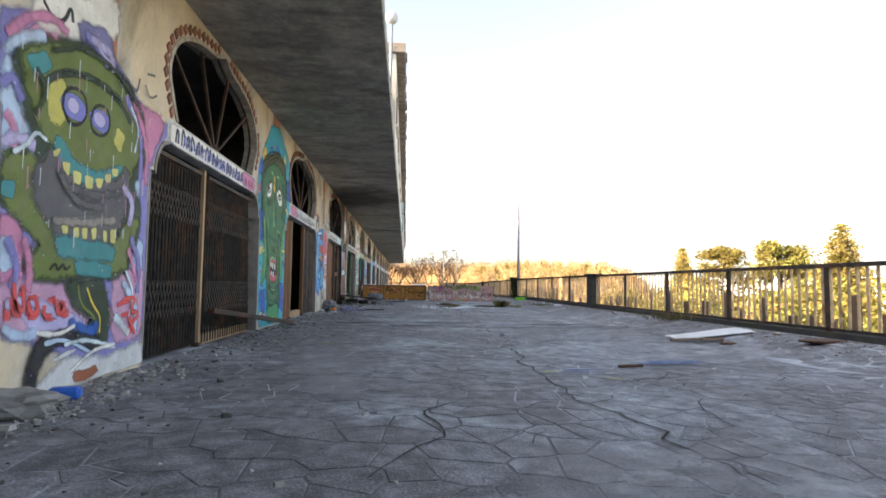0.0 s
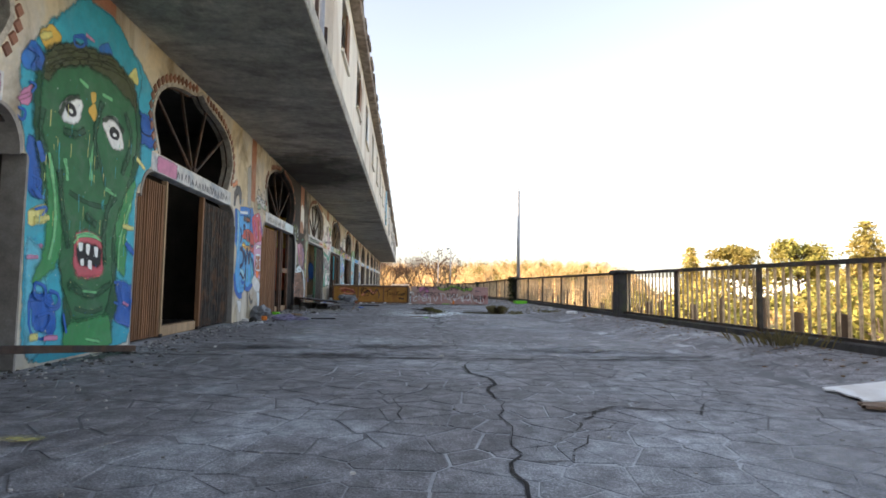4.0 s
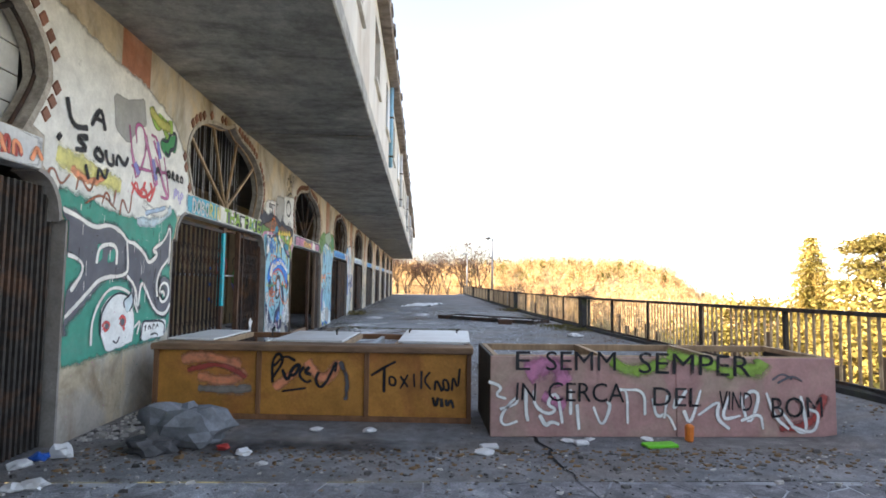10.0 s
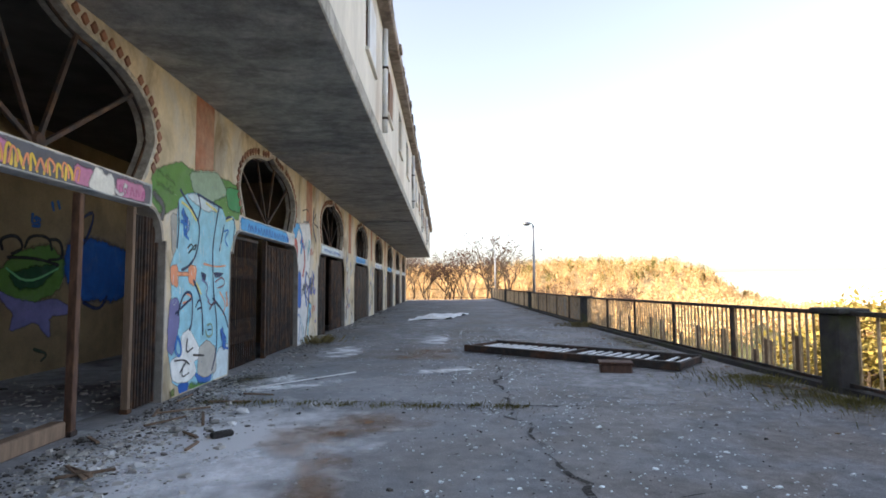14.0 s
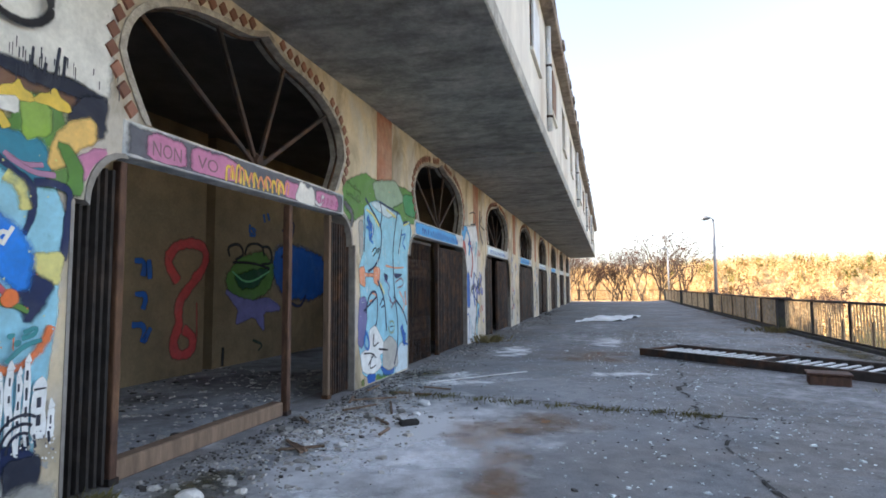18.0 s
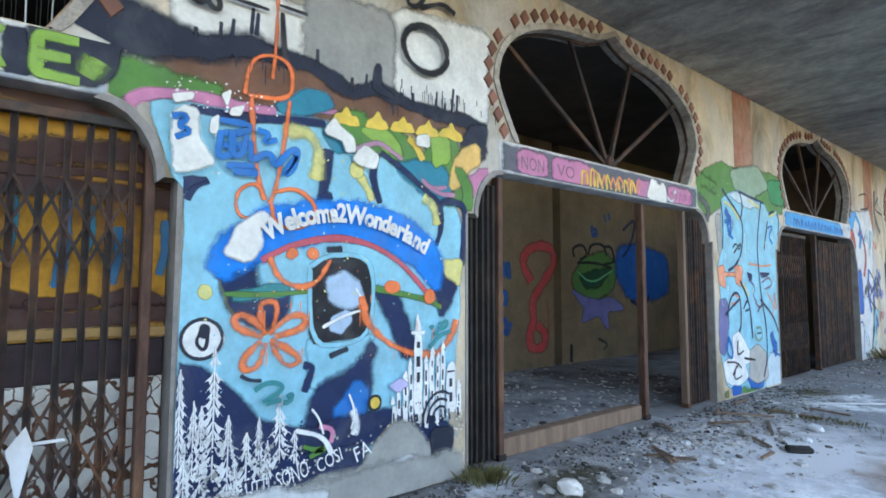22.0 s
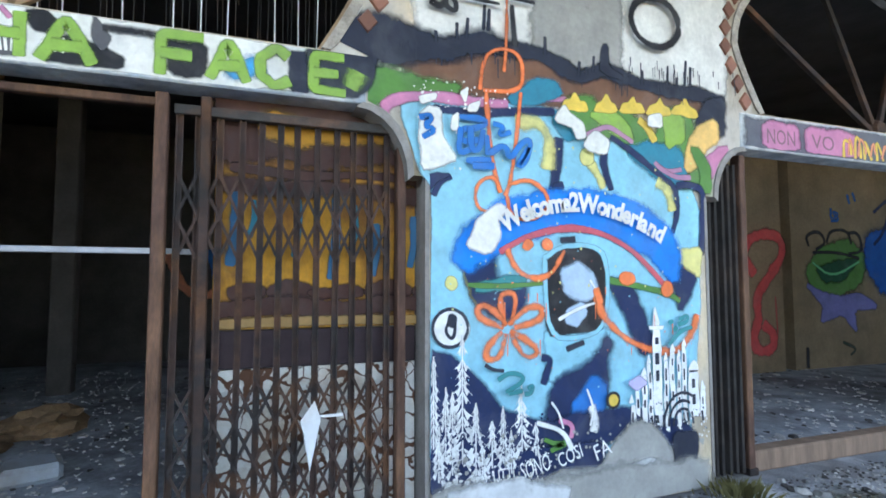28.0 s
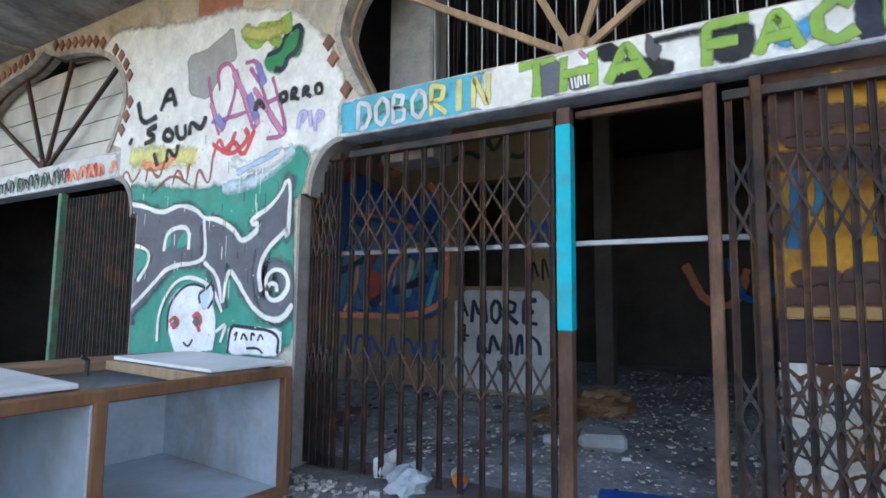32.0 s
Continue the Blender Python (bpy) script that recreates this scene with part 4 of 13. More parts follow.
def paint_mat(name, lettering=False):
    """Sprayed paint: it thins out towards the edge of a shape, and small chips let the plaster through."""
    key = name + ("_letter" if lettering else "")
    if key not in PAINT:
        m = paint("paint_" + key, RGB[name], wear=0.3)
        nt = m.node_tree
        n = nt.nodes.new("ShaderNodeTexNoise")
        n.inputs["Scale"].default_value, n.inputs["Detail"].default_value = 9.0, 9.0
        n.inputs["Roughness"].default_value = 0.7
        g = nt.nodes.new("ShaderNodeNewGeometry")
        nt.links.new(g.outputs["Position"], n.inputs["Vector"])
        r = nt.nodes.new("ShaderNodeMapRange")
        nt.links.new(n.outputs["Fac"], r.inputs[0])
        if lettering:
            r.inputs[1].default_value, r.inputs[2].default_value, r.inputs[3].default_value, r.inputs[4].default_value = 0.34, 0.40, 0.2, 1.0
            last = r.outputs[0]
        else:
            r.inputs[1].default_value, r.inputs[2].default_value, r.inputs[3].default_value, r.inputs[4].default_value = 0.25, 0.75, -0.42, 0.42
            at = nt.nodes.new("ShaderNodeAttribute")
            at.attribute_name = "cover"
            ad = nt.nodes.new("ShaderNodeMath")
            ad.operation = "ADD"
            nt.links.new(at.outputs["Fac"], ad.inputs[0])
            nt.links.new(r.outputs[0], ad.inputs[1])
            r2 = nt.nodes.new("ShaderNodeMapRange")
            r2.inputs[1].default_value, r2.inputs[2].default_value = 0.05, 0.80
            nt.links.new(ad.outputs[0], r2.inputs[0])
            last = r2.outputs[0]
        nt.links.new(last, nt.nodes["Principled BSDF"].inputs["Alpha"])
        PAINT[key] = m
    return PAINT[key]


LAYER = [0]


def mural(label, y):
    LAYER[0] = 0
    return thing("wall_painting", label, "graffiti", "graffiti on the arcade piers", at=(0, y, 0))


def reach(v):
    """Half the width of a pier at height v, between two openings."""
    if v < Z_IMP:
        return P_BAY / 2 - B_DOOR - 0.004
    if v < Z_LIN:
        s = min(1.0, (v - Z_IMP) / (Z_LIN - Z_IMP))
        return P_BAY / 2 - (A_LIN + (B_DOOR - 0.09 - A_LIN) * math.sqrt(max(0.0, 1 - s * s))) - 0.01
    if v < Z_SILL + 0.02:
        return P_BAY / 2 - A_LIN - 0.03
    return P_BAY / 2 - arch_half(v) - 0.055 if v < 3.84 else P_BAY / 2 - 0.3


def keep(u, v):
    v = min(max(v, SPAN[0]), SPAN[1])
    if KEEP[0]:
        r = reach(v)
        u = min(max(u, -r), r)
    return u, v


KEEP = [True]
SPAN = [0.02, Z_SOF - 0.01]                      # heights between which paint may lie


def rounded(pts, closed=True, times=2):
    for _ in range(times):
        out = []
        n = len(pts)
        for i in range(n if closed else n - 1):
            a, b = pts[i], pts[(i + 1) % n]
            out += [(a[0] * 0.75 + b[0] * 0.25, a[1] * 0.75 + b[1] * 0.25), (a[0] * 0.25 + b[0] * 0.75, a[1] * 0.25 + b[1] * 0.75)]
        pts = out if closed else [pts[0]] + out + [pts[-1]]
    return pts


def depth():
    LAYER[0] += 1
    return 0.0045 + 0.00018 * LAYER[0]


def ragged(pts, step=0.05):
    """Closed outline with slightly cut corners and an uneven edge."""
    n = len(pts)
    cut = []
    for i in range(n):
        a, b = pts[i], pts[(i + 1) % n]
        cut += [tuple(a[k] * 0.88 + b[k] * 0.12 for k in (0, 1)), tuple(a[k] * 0.12 + b[k] * 0.88 for k in (0, 1))]
    out = []
    for i in range(len(cut)):
        a, b = cut[i], cut[(i + 1) % len(cut)]
        m = max(1, min(14, int(math.dist(a, b) / step)))
        for j in range(m):
            u, v = (a[k] + (b[k] - a[k]) * j / m for k in (0, 1))
            e = 0.016 * noise.noise((u * 7, v * 7, LAYER[0])) + 0.008 * noise.noise((u * 25, v * 25, LAYER[0]))
            out.append((u + e, v - e))
    return out


def fill(w, col, pts, name="paint_area", soft=0.065):
    area = sum(a[0] * b[1] - b[0] * a[1] for a, b in zip(pts, pts[1:] + pts[:1])) / 2
    if area < 0:
        pts = pts[::-1]
    x = depth()
    size = math.sqrt(abs(area))
    soft = min(soft, size * 0.15)
    pts = ragged(pts)
    bm = bmesh.new()
    cover = bm.verts.layers.float.new("cover")
    seen, vs = set(), []
    for u, v in pts:
        q = keep(u, v)
        key = (round(q[0], 3), round(q[1], 3))
        if key in seen:
            continue
        seen.add(key)
        vs.append(bm.verts.new((x, *q)))
    n = len(vs)
    if n > 2:
        for v in vs:
            v[cover] = 1.0
        ring = [v.co.copy() for v in vs]
        f = bm.faces.new(vs)
        f.normal_update()
        if f.normal.x < 0:
            f.normal_flip()
        bmesh.ops.triangulate(bm, faces=[f])
        rows = []
        for i in range(n):                              # soft rim just under the area
            p, q, o = ring[i - 1], ring[(i + 1) % n], ring[i]
            d = Vector((q.z - p.z, p.y - q.y))
            d = d.normalized() * soft * 1.3 if d.length > 1e-6 else Vector((0, 0))
            k0, k1 = (o.y - d.x * 0.15, o.z - d.y * 0.15), keep(o.y + d.x, o.z + d.y)
            rows.append((bm.verts.new((x - 0.00007, *k0)), bm.verts.new((x - 0.00007, *k1))))
            rows[-1][0][cover], rows[-1][1][cover] = 1.0, -0.15
        for i in range(n):
            m = (i + 1) % n
            e = bm.faces.new((rows[i][0], rows[i][1], rows[m][1], rows[m][0]))
            e.normal_update()
            if e.normal.x < 0:
                e.normal_flip()
    return part(name, bm, paint_mat(col), w)


def ribbon(bm, pts, width, x, edge=((-1.45, -0.1), (-0.6, 1.0), (0.6, 1.0), (1.45, -0.1))):
    cover = bm.verts.layers.float.get("cover") or bm.verts.layers.float.new("cover")
    n = len(pts)
    rows = []
    for i, p in enumerate(pts):
        a, b = pts[max(0, i - 1)], pts[min(n - 1, i + 1)]
        d = Vector((b[0] - a[0], b[1] - a[1]))
        d = d.normalized() if d.length > 1e-6 else Vector((1, 0))
        k = width / 2 * (1.0 + 0.35 * noise.noise((p[0] * 5, p[1] * 5, x * 900)))
        if i in (0, n - 1):
            k *= 0.7
        row = []
        for s, c in edge:
            vtx = bm.verts.new((x, *keep(p[0] + s * -d.y * k, p[1] + s * d.x * k)))
            vtx[cover] = c
            row.append(vtx)
        rows.append(row)
    for r, s in zip(rows, rows[1:]):
        for j in range(3):
            f = bm.faces.new((r[j], s[j], s[j + 1], r[j + 1]))
            f.normal_update()
            if f.normal.x < 0:
                f.normal_flip()


def stroke(w, col, width, pts, name="paint_line"):
    bm = bmesh.new()
    ribbon(bm, rounded(pts, False, 2), width, depth())
    return part(name, bm, paint_mat(col), w)


def spray(w, col, width, pts, name="paint_haze"):
    """A soft line from a can held far off."""
    bm = bmesh.new()
    ribbon(bm, rounded(pts, False, 2), width, depth(), ((-1.9, -0.5), (-0.35, 0.75), (0.35, 0.75), (1.9, -0.5)))
    return part(name, bm, paint_mat(col), w)


def circle(u, v, a, b, n=22):
    return [(u + a * math.cos(2 * math.pi * i / n), v + b * math.sin(2 * math.pi * i / n)) for i in range(n)]


def oval(w, col, u, v, a, b):
    return fill(w, col, circle(u, v, a, b, 14), "paint_spot", 0.015)


def ring(w, col, u, v, a, b, width):
    c = circle(u, v, a, b)
    bm = bmesh.new()
    ribbon(bm, c + c[:1], width, depth())
    return part("paint_ring", bm, paint_mat(col), w)


def spruce(w, col, u, v0, v1, wid):
    """A stencilled spruce: a stem and many drooping ragged twigs."""
    bm = bmesh.new()
    cover = bm.verts.layers.float.new("cover")
    x = depth()
    ribbon(bm, [(u, v0), (u, v1)], 0.012, x)
    rnd = random.Random(int(abs(u) * 1000) + 7)
    n = int((v1 - v0) / 0.042)
    for i in range(n):
        f = i / n
        h = v0 + (v1 - v0) * f
        r = wid * 0.5 * (1 - f) ** 0.85 * rnd.uniform(0.55, 1.2) + 0.012
        for s in (-1, 1):
            if rnd.random() < 0.85:
                q = [(u, h + 0.05), (u + s * r * 0.45, h + 0.012), (u + s * r, h - rnd.uniform(0.01, 0.04)), (u + s * r * 0.6, h - 0.006), (u + s * r * 0.4, h - 0.03), (u + s * r * 0.2, h)]
                vs = [bm.verts.new((x, *keep(*p))) for p in (q if s < 0 else q[::-1])]
                for k in vs:
                    k[cover] = rnd.uniform(0.55, 1.0)
                fc = bm.faces.new(vs)
                fc.normal_update()
                if fc.normal.x < 0:
                    fc.normal_flip()
    return part("stencil_tree", bm, paint_mat(col), w)


def castle(w, col, dark):
    """A stencilled castle: a spired keep, lesser towers with dark slits, a dome and arched buttresses."""
    fill(w, col, [(0.54, 1.22), (0.575, 1.09), (0.505, 1.09)], "stencil_spire", 0.004)
    fill(w, col, [(0.485, 1.092), (0.60, 1.092), (0.60, 1.066), (0.485, 1.066)], "stencil_gallery", 0.004)
    rnd = random.Random(11)
    spires = [(0.33, 0.36, 0.60), (0.375, 0.40, 0.68), (0.42, 0.46, 0.77), (0.47, 0.50, 0.84), (0.51, 0.58, 1.06), (0.595, 0.63, 0.86), (0.645, 0.685, 0.92), (0.70, 0.73, 0.88), (0.745, 0.775, 0.95), (0.79, 0.88, 0.78), (0.89, 0.93, 0.66)]
    for a, b, top in spires:
        low = 0.50 + rnd.uniform(-0.08, 0.05)
        fill(w, col, [(a, low), (b, low - 0.02), (b, top), (a, top)], "stencil_tower", 0.004)
        if b - a < 0.06:
            fill(w, col, [(a - 0.006, top), (b + 0.006, top), ((a + b) / 2, top + 0.06)], "stencil_spire", 0.003)
        m = (a + b) / 2
        for z in (top - 0.05, top - 0.15, top - 0.26):
            if z > low + 0.04:
                stroke(w, dark, 0.012 if b - a < 0.06 else 0.028, [(m, z), (m, z - rnd.uniform(0.04, 0.08))], "stencil_slit")
    fill(w, col, [(0.79 + 0.045 - 0.05 * math.cos(radians(t)), 0.78 + 0.07 * math.sin(radians(t))) for t in range(0, 181, 20)], "stencil_dome", 0.004)
    stroke(w, dark, 0.012, [(0.80, 0.78), (0.87, 0.78)], "stencil_slit")
    for r in (0.08, 0.12, 0.16):
        stroke(w, dark, 0.018, [(0.74 - r * math.cos(radians(t)), 0.44 + 1.3 * r * math.sin(radians(t))) for t in range(0, 121, 15)], "stencil_arch")
    for i in range(10):
        u = rnd.uniform(0.36, 0.9)
        stroke(w, dark, 0.014, [(u, 0.52), (u + 0.01, 0.44)], "stencil_slit")


def glyphs(text, size, bold=0.0):
    cu = bpy.data.curves.new("lettering", "FONT")
    cu.body, cu.size, cu.offset = text, size, bold
    cu.resolution_u = 3
    ob = bpy.data.objects.new("lettering", cu)
    scene.collection.objects.link(ob)
    bpy.context.view_layer.update()
    me = bpy.data.meshes.new_from_object(ob.evaluated_get(bpy.context.evaluated_depsgraph_get()))
    bpy.data.objects.remove(ob)
    bpy.data.curves.remove(cu)
    return me


def words(w, col, text, p, q, size=None, name="lettering", axis="x", material=None, bold=0.0, x=None):
    """Text fitted between two points of the wall, p at its start and q at its end on the base line."""
    me = glyphs(text, 1.0, bold)
    xs = [v.co.x for v in me.vertices]
    span = max(xs) - min(xs)
    d = Vector((q[0] - p[0], q[1] - p[1]))
    sx = d.length / span
    sy = size or sx
    x = depth() if x is None else x
    x0 = min(xs)
    a = math.atan2(d.y, d.x)
    for v in me.vertices:
        u, h = (v.co.x - x0) * sx, v.co.y * sy
        u, h = u * math.cos(a) - h * math.sin(a), u * math.sin(a) + h * math.cos(a)
        v.co = Vector((x, p[0] + u, p[1] + h))
    me.materials.clear()
    me.materials.append(material or paint_mat(col, True))
    ob = new(name, me)
    ob.parent = w
    return ob


def arc_words(w, col, text, p, m, q):
    """Letters one by one along the arc through three points."""
    n = len(text)
    x = depth()
    wide = []
    for ch in text:
        me = glyphs(ch if ch != " " else "-", 0.165)
        xs = [v.co.x for v in me.vertices]
        wide.append((max(xs) - min(xs)) * 0.85 + 0.012 if ch != " " else 0.05)
        bpy.data.meshes.remove(me)
    full = sum(wide)
    mids = [(sum(wide[:i]) + wide[i] / 2) / full for i in range(n)]
    for i, ch in enumerate(text):
        if ch == " ":
            continue
        t = mids[i]
        c = lambda s: tuple((1 - s) ** 2 * p[k] + 2 * s * (1 - s) * (2 * m[k] - (p[k] + q[k]) / 2) + s * s * q[k] for k in (0, 1))
        a, b = c(t - wide[i] / 2 / full), c(t + wide[i] / 2 / full)
        me = glyphs(ch, 0.16, 0.007)
        ang = math.atan2(b[1] - a[1], b[0] - a[0])
        for v in me.vertices:
            u, h = v.co.x * 0.85, v.co.y
            v.co = Vector((x, a[0] + u * math.cos(ang) - h * math.sin(ang), a[1] - 0.04 + u * math.sin(ang) + h * math.cos(ang)))
        me.materials.clear()
        me.materials.append(paint_mat(col, True))
        ob = new("letter", me)
        ob.parent = w


# ---- murals and tags on the piers ----

W = mural("purple, pink and green spray mural of a grinning head shape", -3.047)
fill(W, "violet", [(-1.05, 2.52), (-0.75, 2.64), (-0.32, 2.72), (0.25, 2.74), (0.83, 2.47), (1.41, 2.47), (0.97, 1.94), (1.00, 0.26), (0.15, 0.16), (-0.55, 0.42), (-0.87, 0.49)])
fill(W, "paleblue", [(-0.98, 2.26), (-0.79, 2.18), (-0.64, 2.00), (-0.67, 1.75), (-0.87, 1.62), (-0.98, 1.67)])
fill(W, "pink", [(-0.95, 2.42), (-0.69, 2.61), (-0.31, 2.68), (-0.56, 2.50), (-0.84, 2.40)])
fill(W, "pink", [(-0.94, 1.24), (-0.78, 1.19), (-0.70, 0.89), (-0.80, 0.74), (-0.90, 0.81)])
fill(W, "paleblue", [(-0.93, 1.10), (-0.82, 1.07), (-0.79, 0.92), (-0.91, 0.88)])
fill(W, "white", [(-0.76, 2.75), (0.24, 3.29), (0.27, 3.00), (-0.28, 2.70), (-0.75, 2.64)])
fill(W, "rose", [(0.42, 0.91), (0.93, 0.98), (0.97, 0.32), (0.48, 0.31)])
fill(W, "rose", [(-0.90, 0.81), (-0.21, 0.79), (0.46, 0.52), (0.22, 0.34), (-0.87, 0.50)])
fill(W, "paleblue", [(0.47, 1.89), (0.79, 1.79), (0.78, 1.36), (0.52, 1.43)])
fill(W, "pink", [(0.51, 2.48), (1.26, 2.52), (0.96, 2.00), (0.60, 2.08)])
fill(W, "paleblue", [(0.69, 1.24), (0.91, 1.20), (0.91, 0.93), (0.66, 0.97)])
fill(W, "lilac", [(-0.71, 0.62), (-0.33, 0.64), (0.05, 0.45), (-0.55, 0.46)])
fill(W, "dullteal", [(-0.25, 2.84), (0.14, 2.94), (0.30, 2.66), (-0.08, 2.60), (-0.21, 2.73)])
stroke(W, "ink", 0.03, [(-0.68, 2.80), (-0.58, 2.72), (-0.45, 2.74), (-0.37, 2.92), (-0.34, 2.80)])
fill(W, "dkgreen", [(-0.91, 2.34), (-0.62, 2.53), (-0.16, 2.68), (0.44, 2.66), (0.81, 2.41), (0.89, 2.04), (0.66, 1.72), (0.83, 1.53), (0.79, 1.25), (0.57, 0.87), (-0.59, 0.84), (-0.70, 0.93), (-0.66, 1.04), (-0.55, 1.09), (-0.73, 1.23), (-0.95, 1.35), (-0.97, 1.62), (-0.75, 1.73), (-0.68, 1.83), (-0.87, 2.11)])
fill(W, "olive", [(-0.83, 2.34), (-0.56, 2.51), (-0.16, 2.64), (0.35, 2.60), (0.68, 2.37), (0.76, 2.03), (0.58, 1.78), (-0.14, 1.61), (-0.43, 1.81), (-0.57, 1.88), (-0.76, 2.12)])
fill(W, "olive", [(-0.94, 1.57), (-0.75, 1.67), (-0.66, 1.63), (-0.70, 1.50), (-0.38, 1.27), (-0.23, 1.07), (0.32, 1.01), (0.57, 1.33), (0.83, 1.42), (0.57, 0.92), (-0.56, 0.87), (-0.62, 0.93), (-0.52, 1.09), (-0.73, 1.23), (-0.92, 1.35)])
fill(W, "teal", [(-0.81, 2.33), (-0.62, 2.44), (-0.55, 2.36), (-0.72, 2.25)])
fill(W, "teal", [(-0.96, 1.46), (-0.83, 1.46), (-0.85, 1.36), (-0.95, 1.37)])
fill(W, "limeyel", [(-0.57, 2.23), (-0.42, 2.33), (-0.33, 2.14), (-0.42, 1.98), (-0.54, 1.99)])
fill(W, "limeyel", [(0.35, 2.19), (0.50, 2.13), (0.41, 1.98), (0.31, 2.05)])
stroke(W, "dkgreen", 0.05, [(-0.65, 2.20), (-0.42, 2.39), (-0.07, 2.49), (0.37, 2.43), (0.58, 2.29)])
fill(W, "slate", [(-0.65, 1.55), (-0.43, 1.80), (-0.22, 1.69), (0.35, 1.66), (0.57, 1.86), (0.56, 1.49), (0.31, 1.11), (-0.30, 1.11), (-0.64, 1.40)])
fill(W, "teal", [(-0.44, 1.89), (-0.22, 1.73), (0.09, 1.71), (0.47, 1.86), (0.39, 1.77), (-0.06, 1.61), (-0.32, 1.67), (-0.47, 1.82)])
oval(W, "violetblue", -0.27, 2.16, 0.16, 0.09)
oval(W, "violetblue", 0.09, 2.17, 0.15, 0.08)
oval(W, "lilac", -0.28, 2.17, 0.07, 0.05)
oval(W, "lilac", 0.08, 2.17, 0.08, 0.05)
stroke(W, "ink", 0.025, [(-0.41, 2.12), (-0.40, 2.25), (-0.28, 2.32), (-0.13, 2.30), (-0.10, 2.15), (-0.18, 2.05), (-0.32, 2.01), (-0.41, 2.12)])
stroke(W, "ink", 0.025, [(-0.05, 2.14), (-0.01, 2.26), (0.13, 2.31), (0.23, 2.25), (0.22, 2.10), (0.10, 2.03), (-0.03, 2.05), (-0.05, 2.14)])
fill(W, "tooth", [(-0.49, 1.77), (-0.41, 1.81), (-0.43, 1.75), (-0.48, 1.74)])
fill(W, "tooth", [(-0.36, 1.70), (-0.28, 1.72), (-0.30, 1.63), (-0.35, 1.66)])
fill(W, "tooth", [(-0.23, 1.66), (-0.13, 1.67), (-0.15, 1.58), (-0.21, 1.58)])
fill(W, "tooth", [(-0.08, 1.66), (0.02, 1.67), (0.02, 1.58), (-0.06, 1.57)])
fill(W, "tooth", [(0.07, 1.67), (0.17, 1.69), (0.14, 1.61), (0.08, 1.61)])
fill(W, "tooth", [(0.20, 1.72), (0.29, 1.75), (0.28, 1.68), (0.22, 1.67)])
fill(W, "tooth", [(0.30, 1.80), (0.40, 1.82), (0.38, 1.75), (0.32, 1.74)])
fill(W, "tooth", [(-0.35, 1.24), (-0.27, 1.25), (-0.27, 1.18), (-0.32, 1.18)])
fill(W, "tooth", [(-0.20, 1.24), (-0.13, 1.24), (-0.13, 1.16), (-0.18, 1.16)])
fill(W, "tooth", [(-0.08, 1.24), (-0.01, 1.24), (-0.02, 1.16), (-0.07, 1.16)])
fill(W, "tooth", [(0.03, 1.26), (0.11, 1.26), (0.10, 1.19), (0.06, 1.17)])
fill(W, "tooth", [(0.21, 1.25), (0.26, 1.25), (0.27, 1.16), (0.23, 1.16)])
fill(W, "tooth", [(0.32, 1.27), (0.41, 1.27), (0.40, 1.16), (0.34, 1.16)])
fill(W, "teal", [(-0.39, 1.15), (0.40, 1.11), (0.37, 1.01), (-0.36, 1.02)])
fill(W, "teal", [(-0.15, 0.97), (0.37, 0.96), (0.34, 0.86), (-0.11, 0.88)])
stroke(W, "ink", 0.02, [(-0.45, 0.90), (-0.39, 0.96), (-0.36, 0.89), (-0.30, 0.96), (-0.27, 0.90), (-0.21, 0.94)])
fill(W, "dkgreen", [(-0.24, 0.81), (0.25, 0.81), (0.37, 0.52), (0.31, 0.28), (0.05, 0.36), (0.12, 0.54), (-0.12, 0.64)])
stroke(W, "olive", 0.03, [(-0.10, 0.79), (-0.05, 0.63), (0.16, 0.53), (0.21, 0.39)])
stroke(W, "yellow", 0.02, [(0.02, 0.77), (0.11, 0.63), (0.24, 0.53), (0.23, 0.39)])
stroke(W, "ink", 0.13, [(-0.60, 0.04), (-0.56, 0.26), (-0.40, 0.40), (-0.13, 0.40), (0.22, 0.29)])
stroke(W, "paleblue", 0.03, [(-0.46, 0.37), (-0.24, 0.39), (0.14, 0.23)])
stroke(W, "red", 0.05, [(-0.84, 0.56), (-0.84, 0.74), (-0.73, 0.55), (-0.72, 0.75)])
stroke(W, "red", 0.05, [(-0.65, 0.58), (-0.63, 0.70), (-0.55, 0.69), (-0.55, 0.57), (-0.65, 0.58)])
stroke(W, "red", 0.05, [(-0.36, 0.69), (-0.48, 0.65), (-0.46, 0.55), (-0.35, 0.56), (-0.26, 0.69), (-0.29, 0.56), (-0.20, 0.58)])
stroke(W, "red", 0.05, [(0.50, 0.61), (0.69, 0.66), (0.85, 0.65), (0.82, 0.39), (0.62, 0.38)])
stroke(W, "red", 0.04, [(0.56, 0.51), (0.86, 0.55), (0.72, 0.34)])
fill(W, "chalk", [(-0.52, 0.06), (-0.15, 0.21), (0.32, 0.14), (0.95, 0.21), (1.00, 0.04), (0.16, 0.02), (-0.39, -0.00)])
fill(W, "brickred", [(-0.11, 0.09), (0.20, 0.11), (0.24, 0.06), (-0.06, 0.02)])
spray(W, "pink", 0.09, [(-1.00, 2.40), (-0.81, 2.62), (-0.59, 2.72), (-0.39, 2.69)])
spray(W, "paleblue", 0.09, [(-1.02, 2.28), (-0.85, 2.47), (-0.64, 2.55)])
spray(W, "violet", 0.09, [(-1.02, 2.06), (-0.93, 2.17), (-0.84, 2.01)])
spray(W, "pink", 0.09, [(-0.98, 1.89), (-0.88, 1.85), (-0.89, 1.69)])
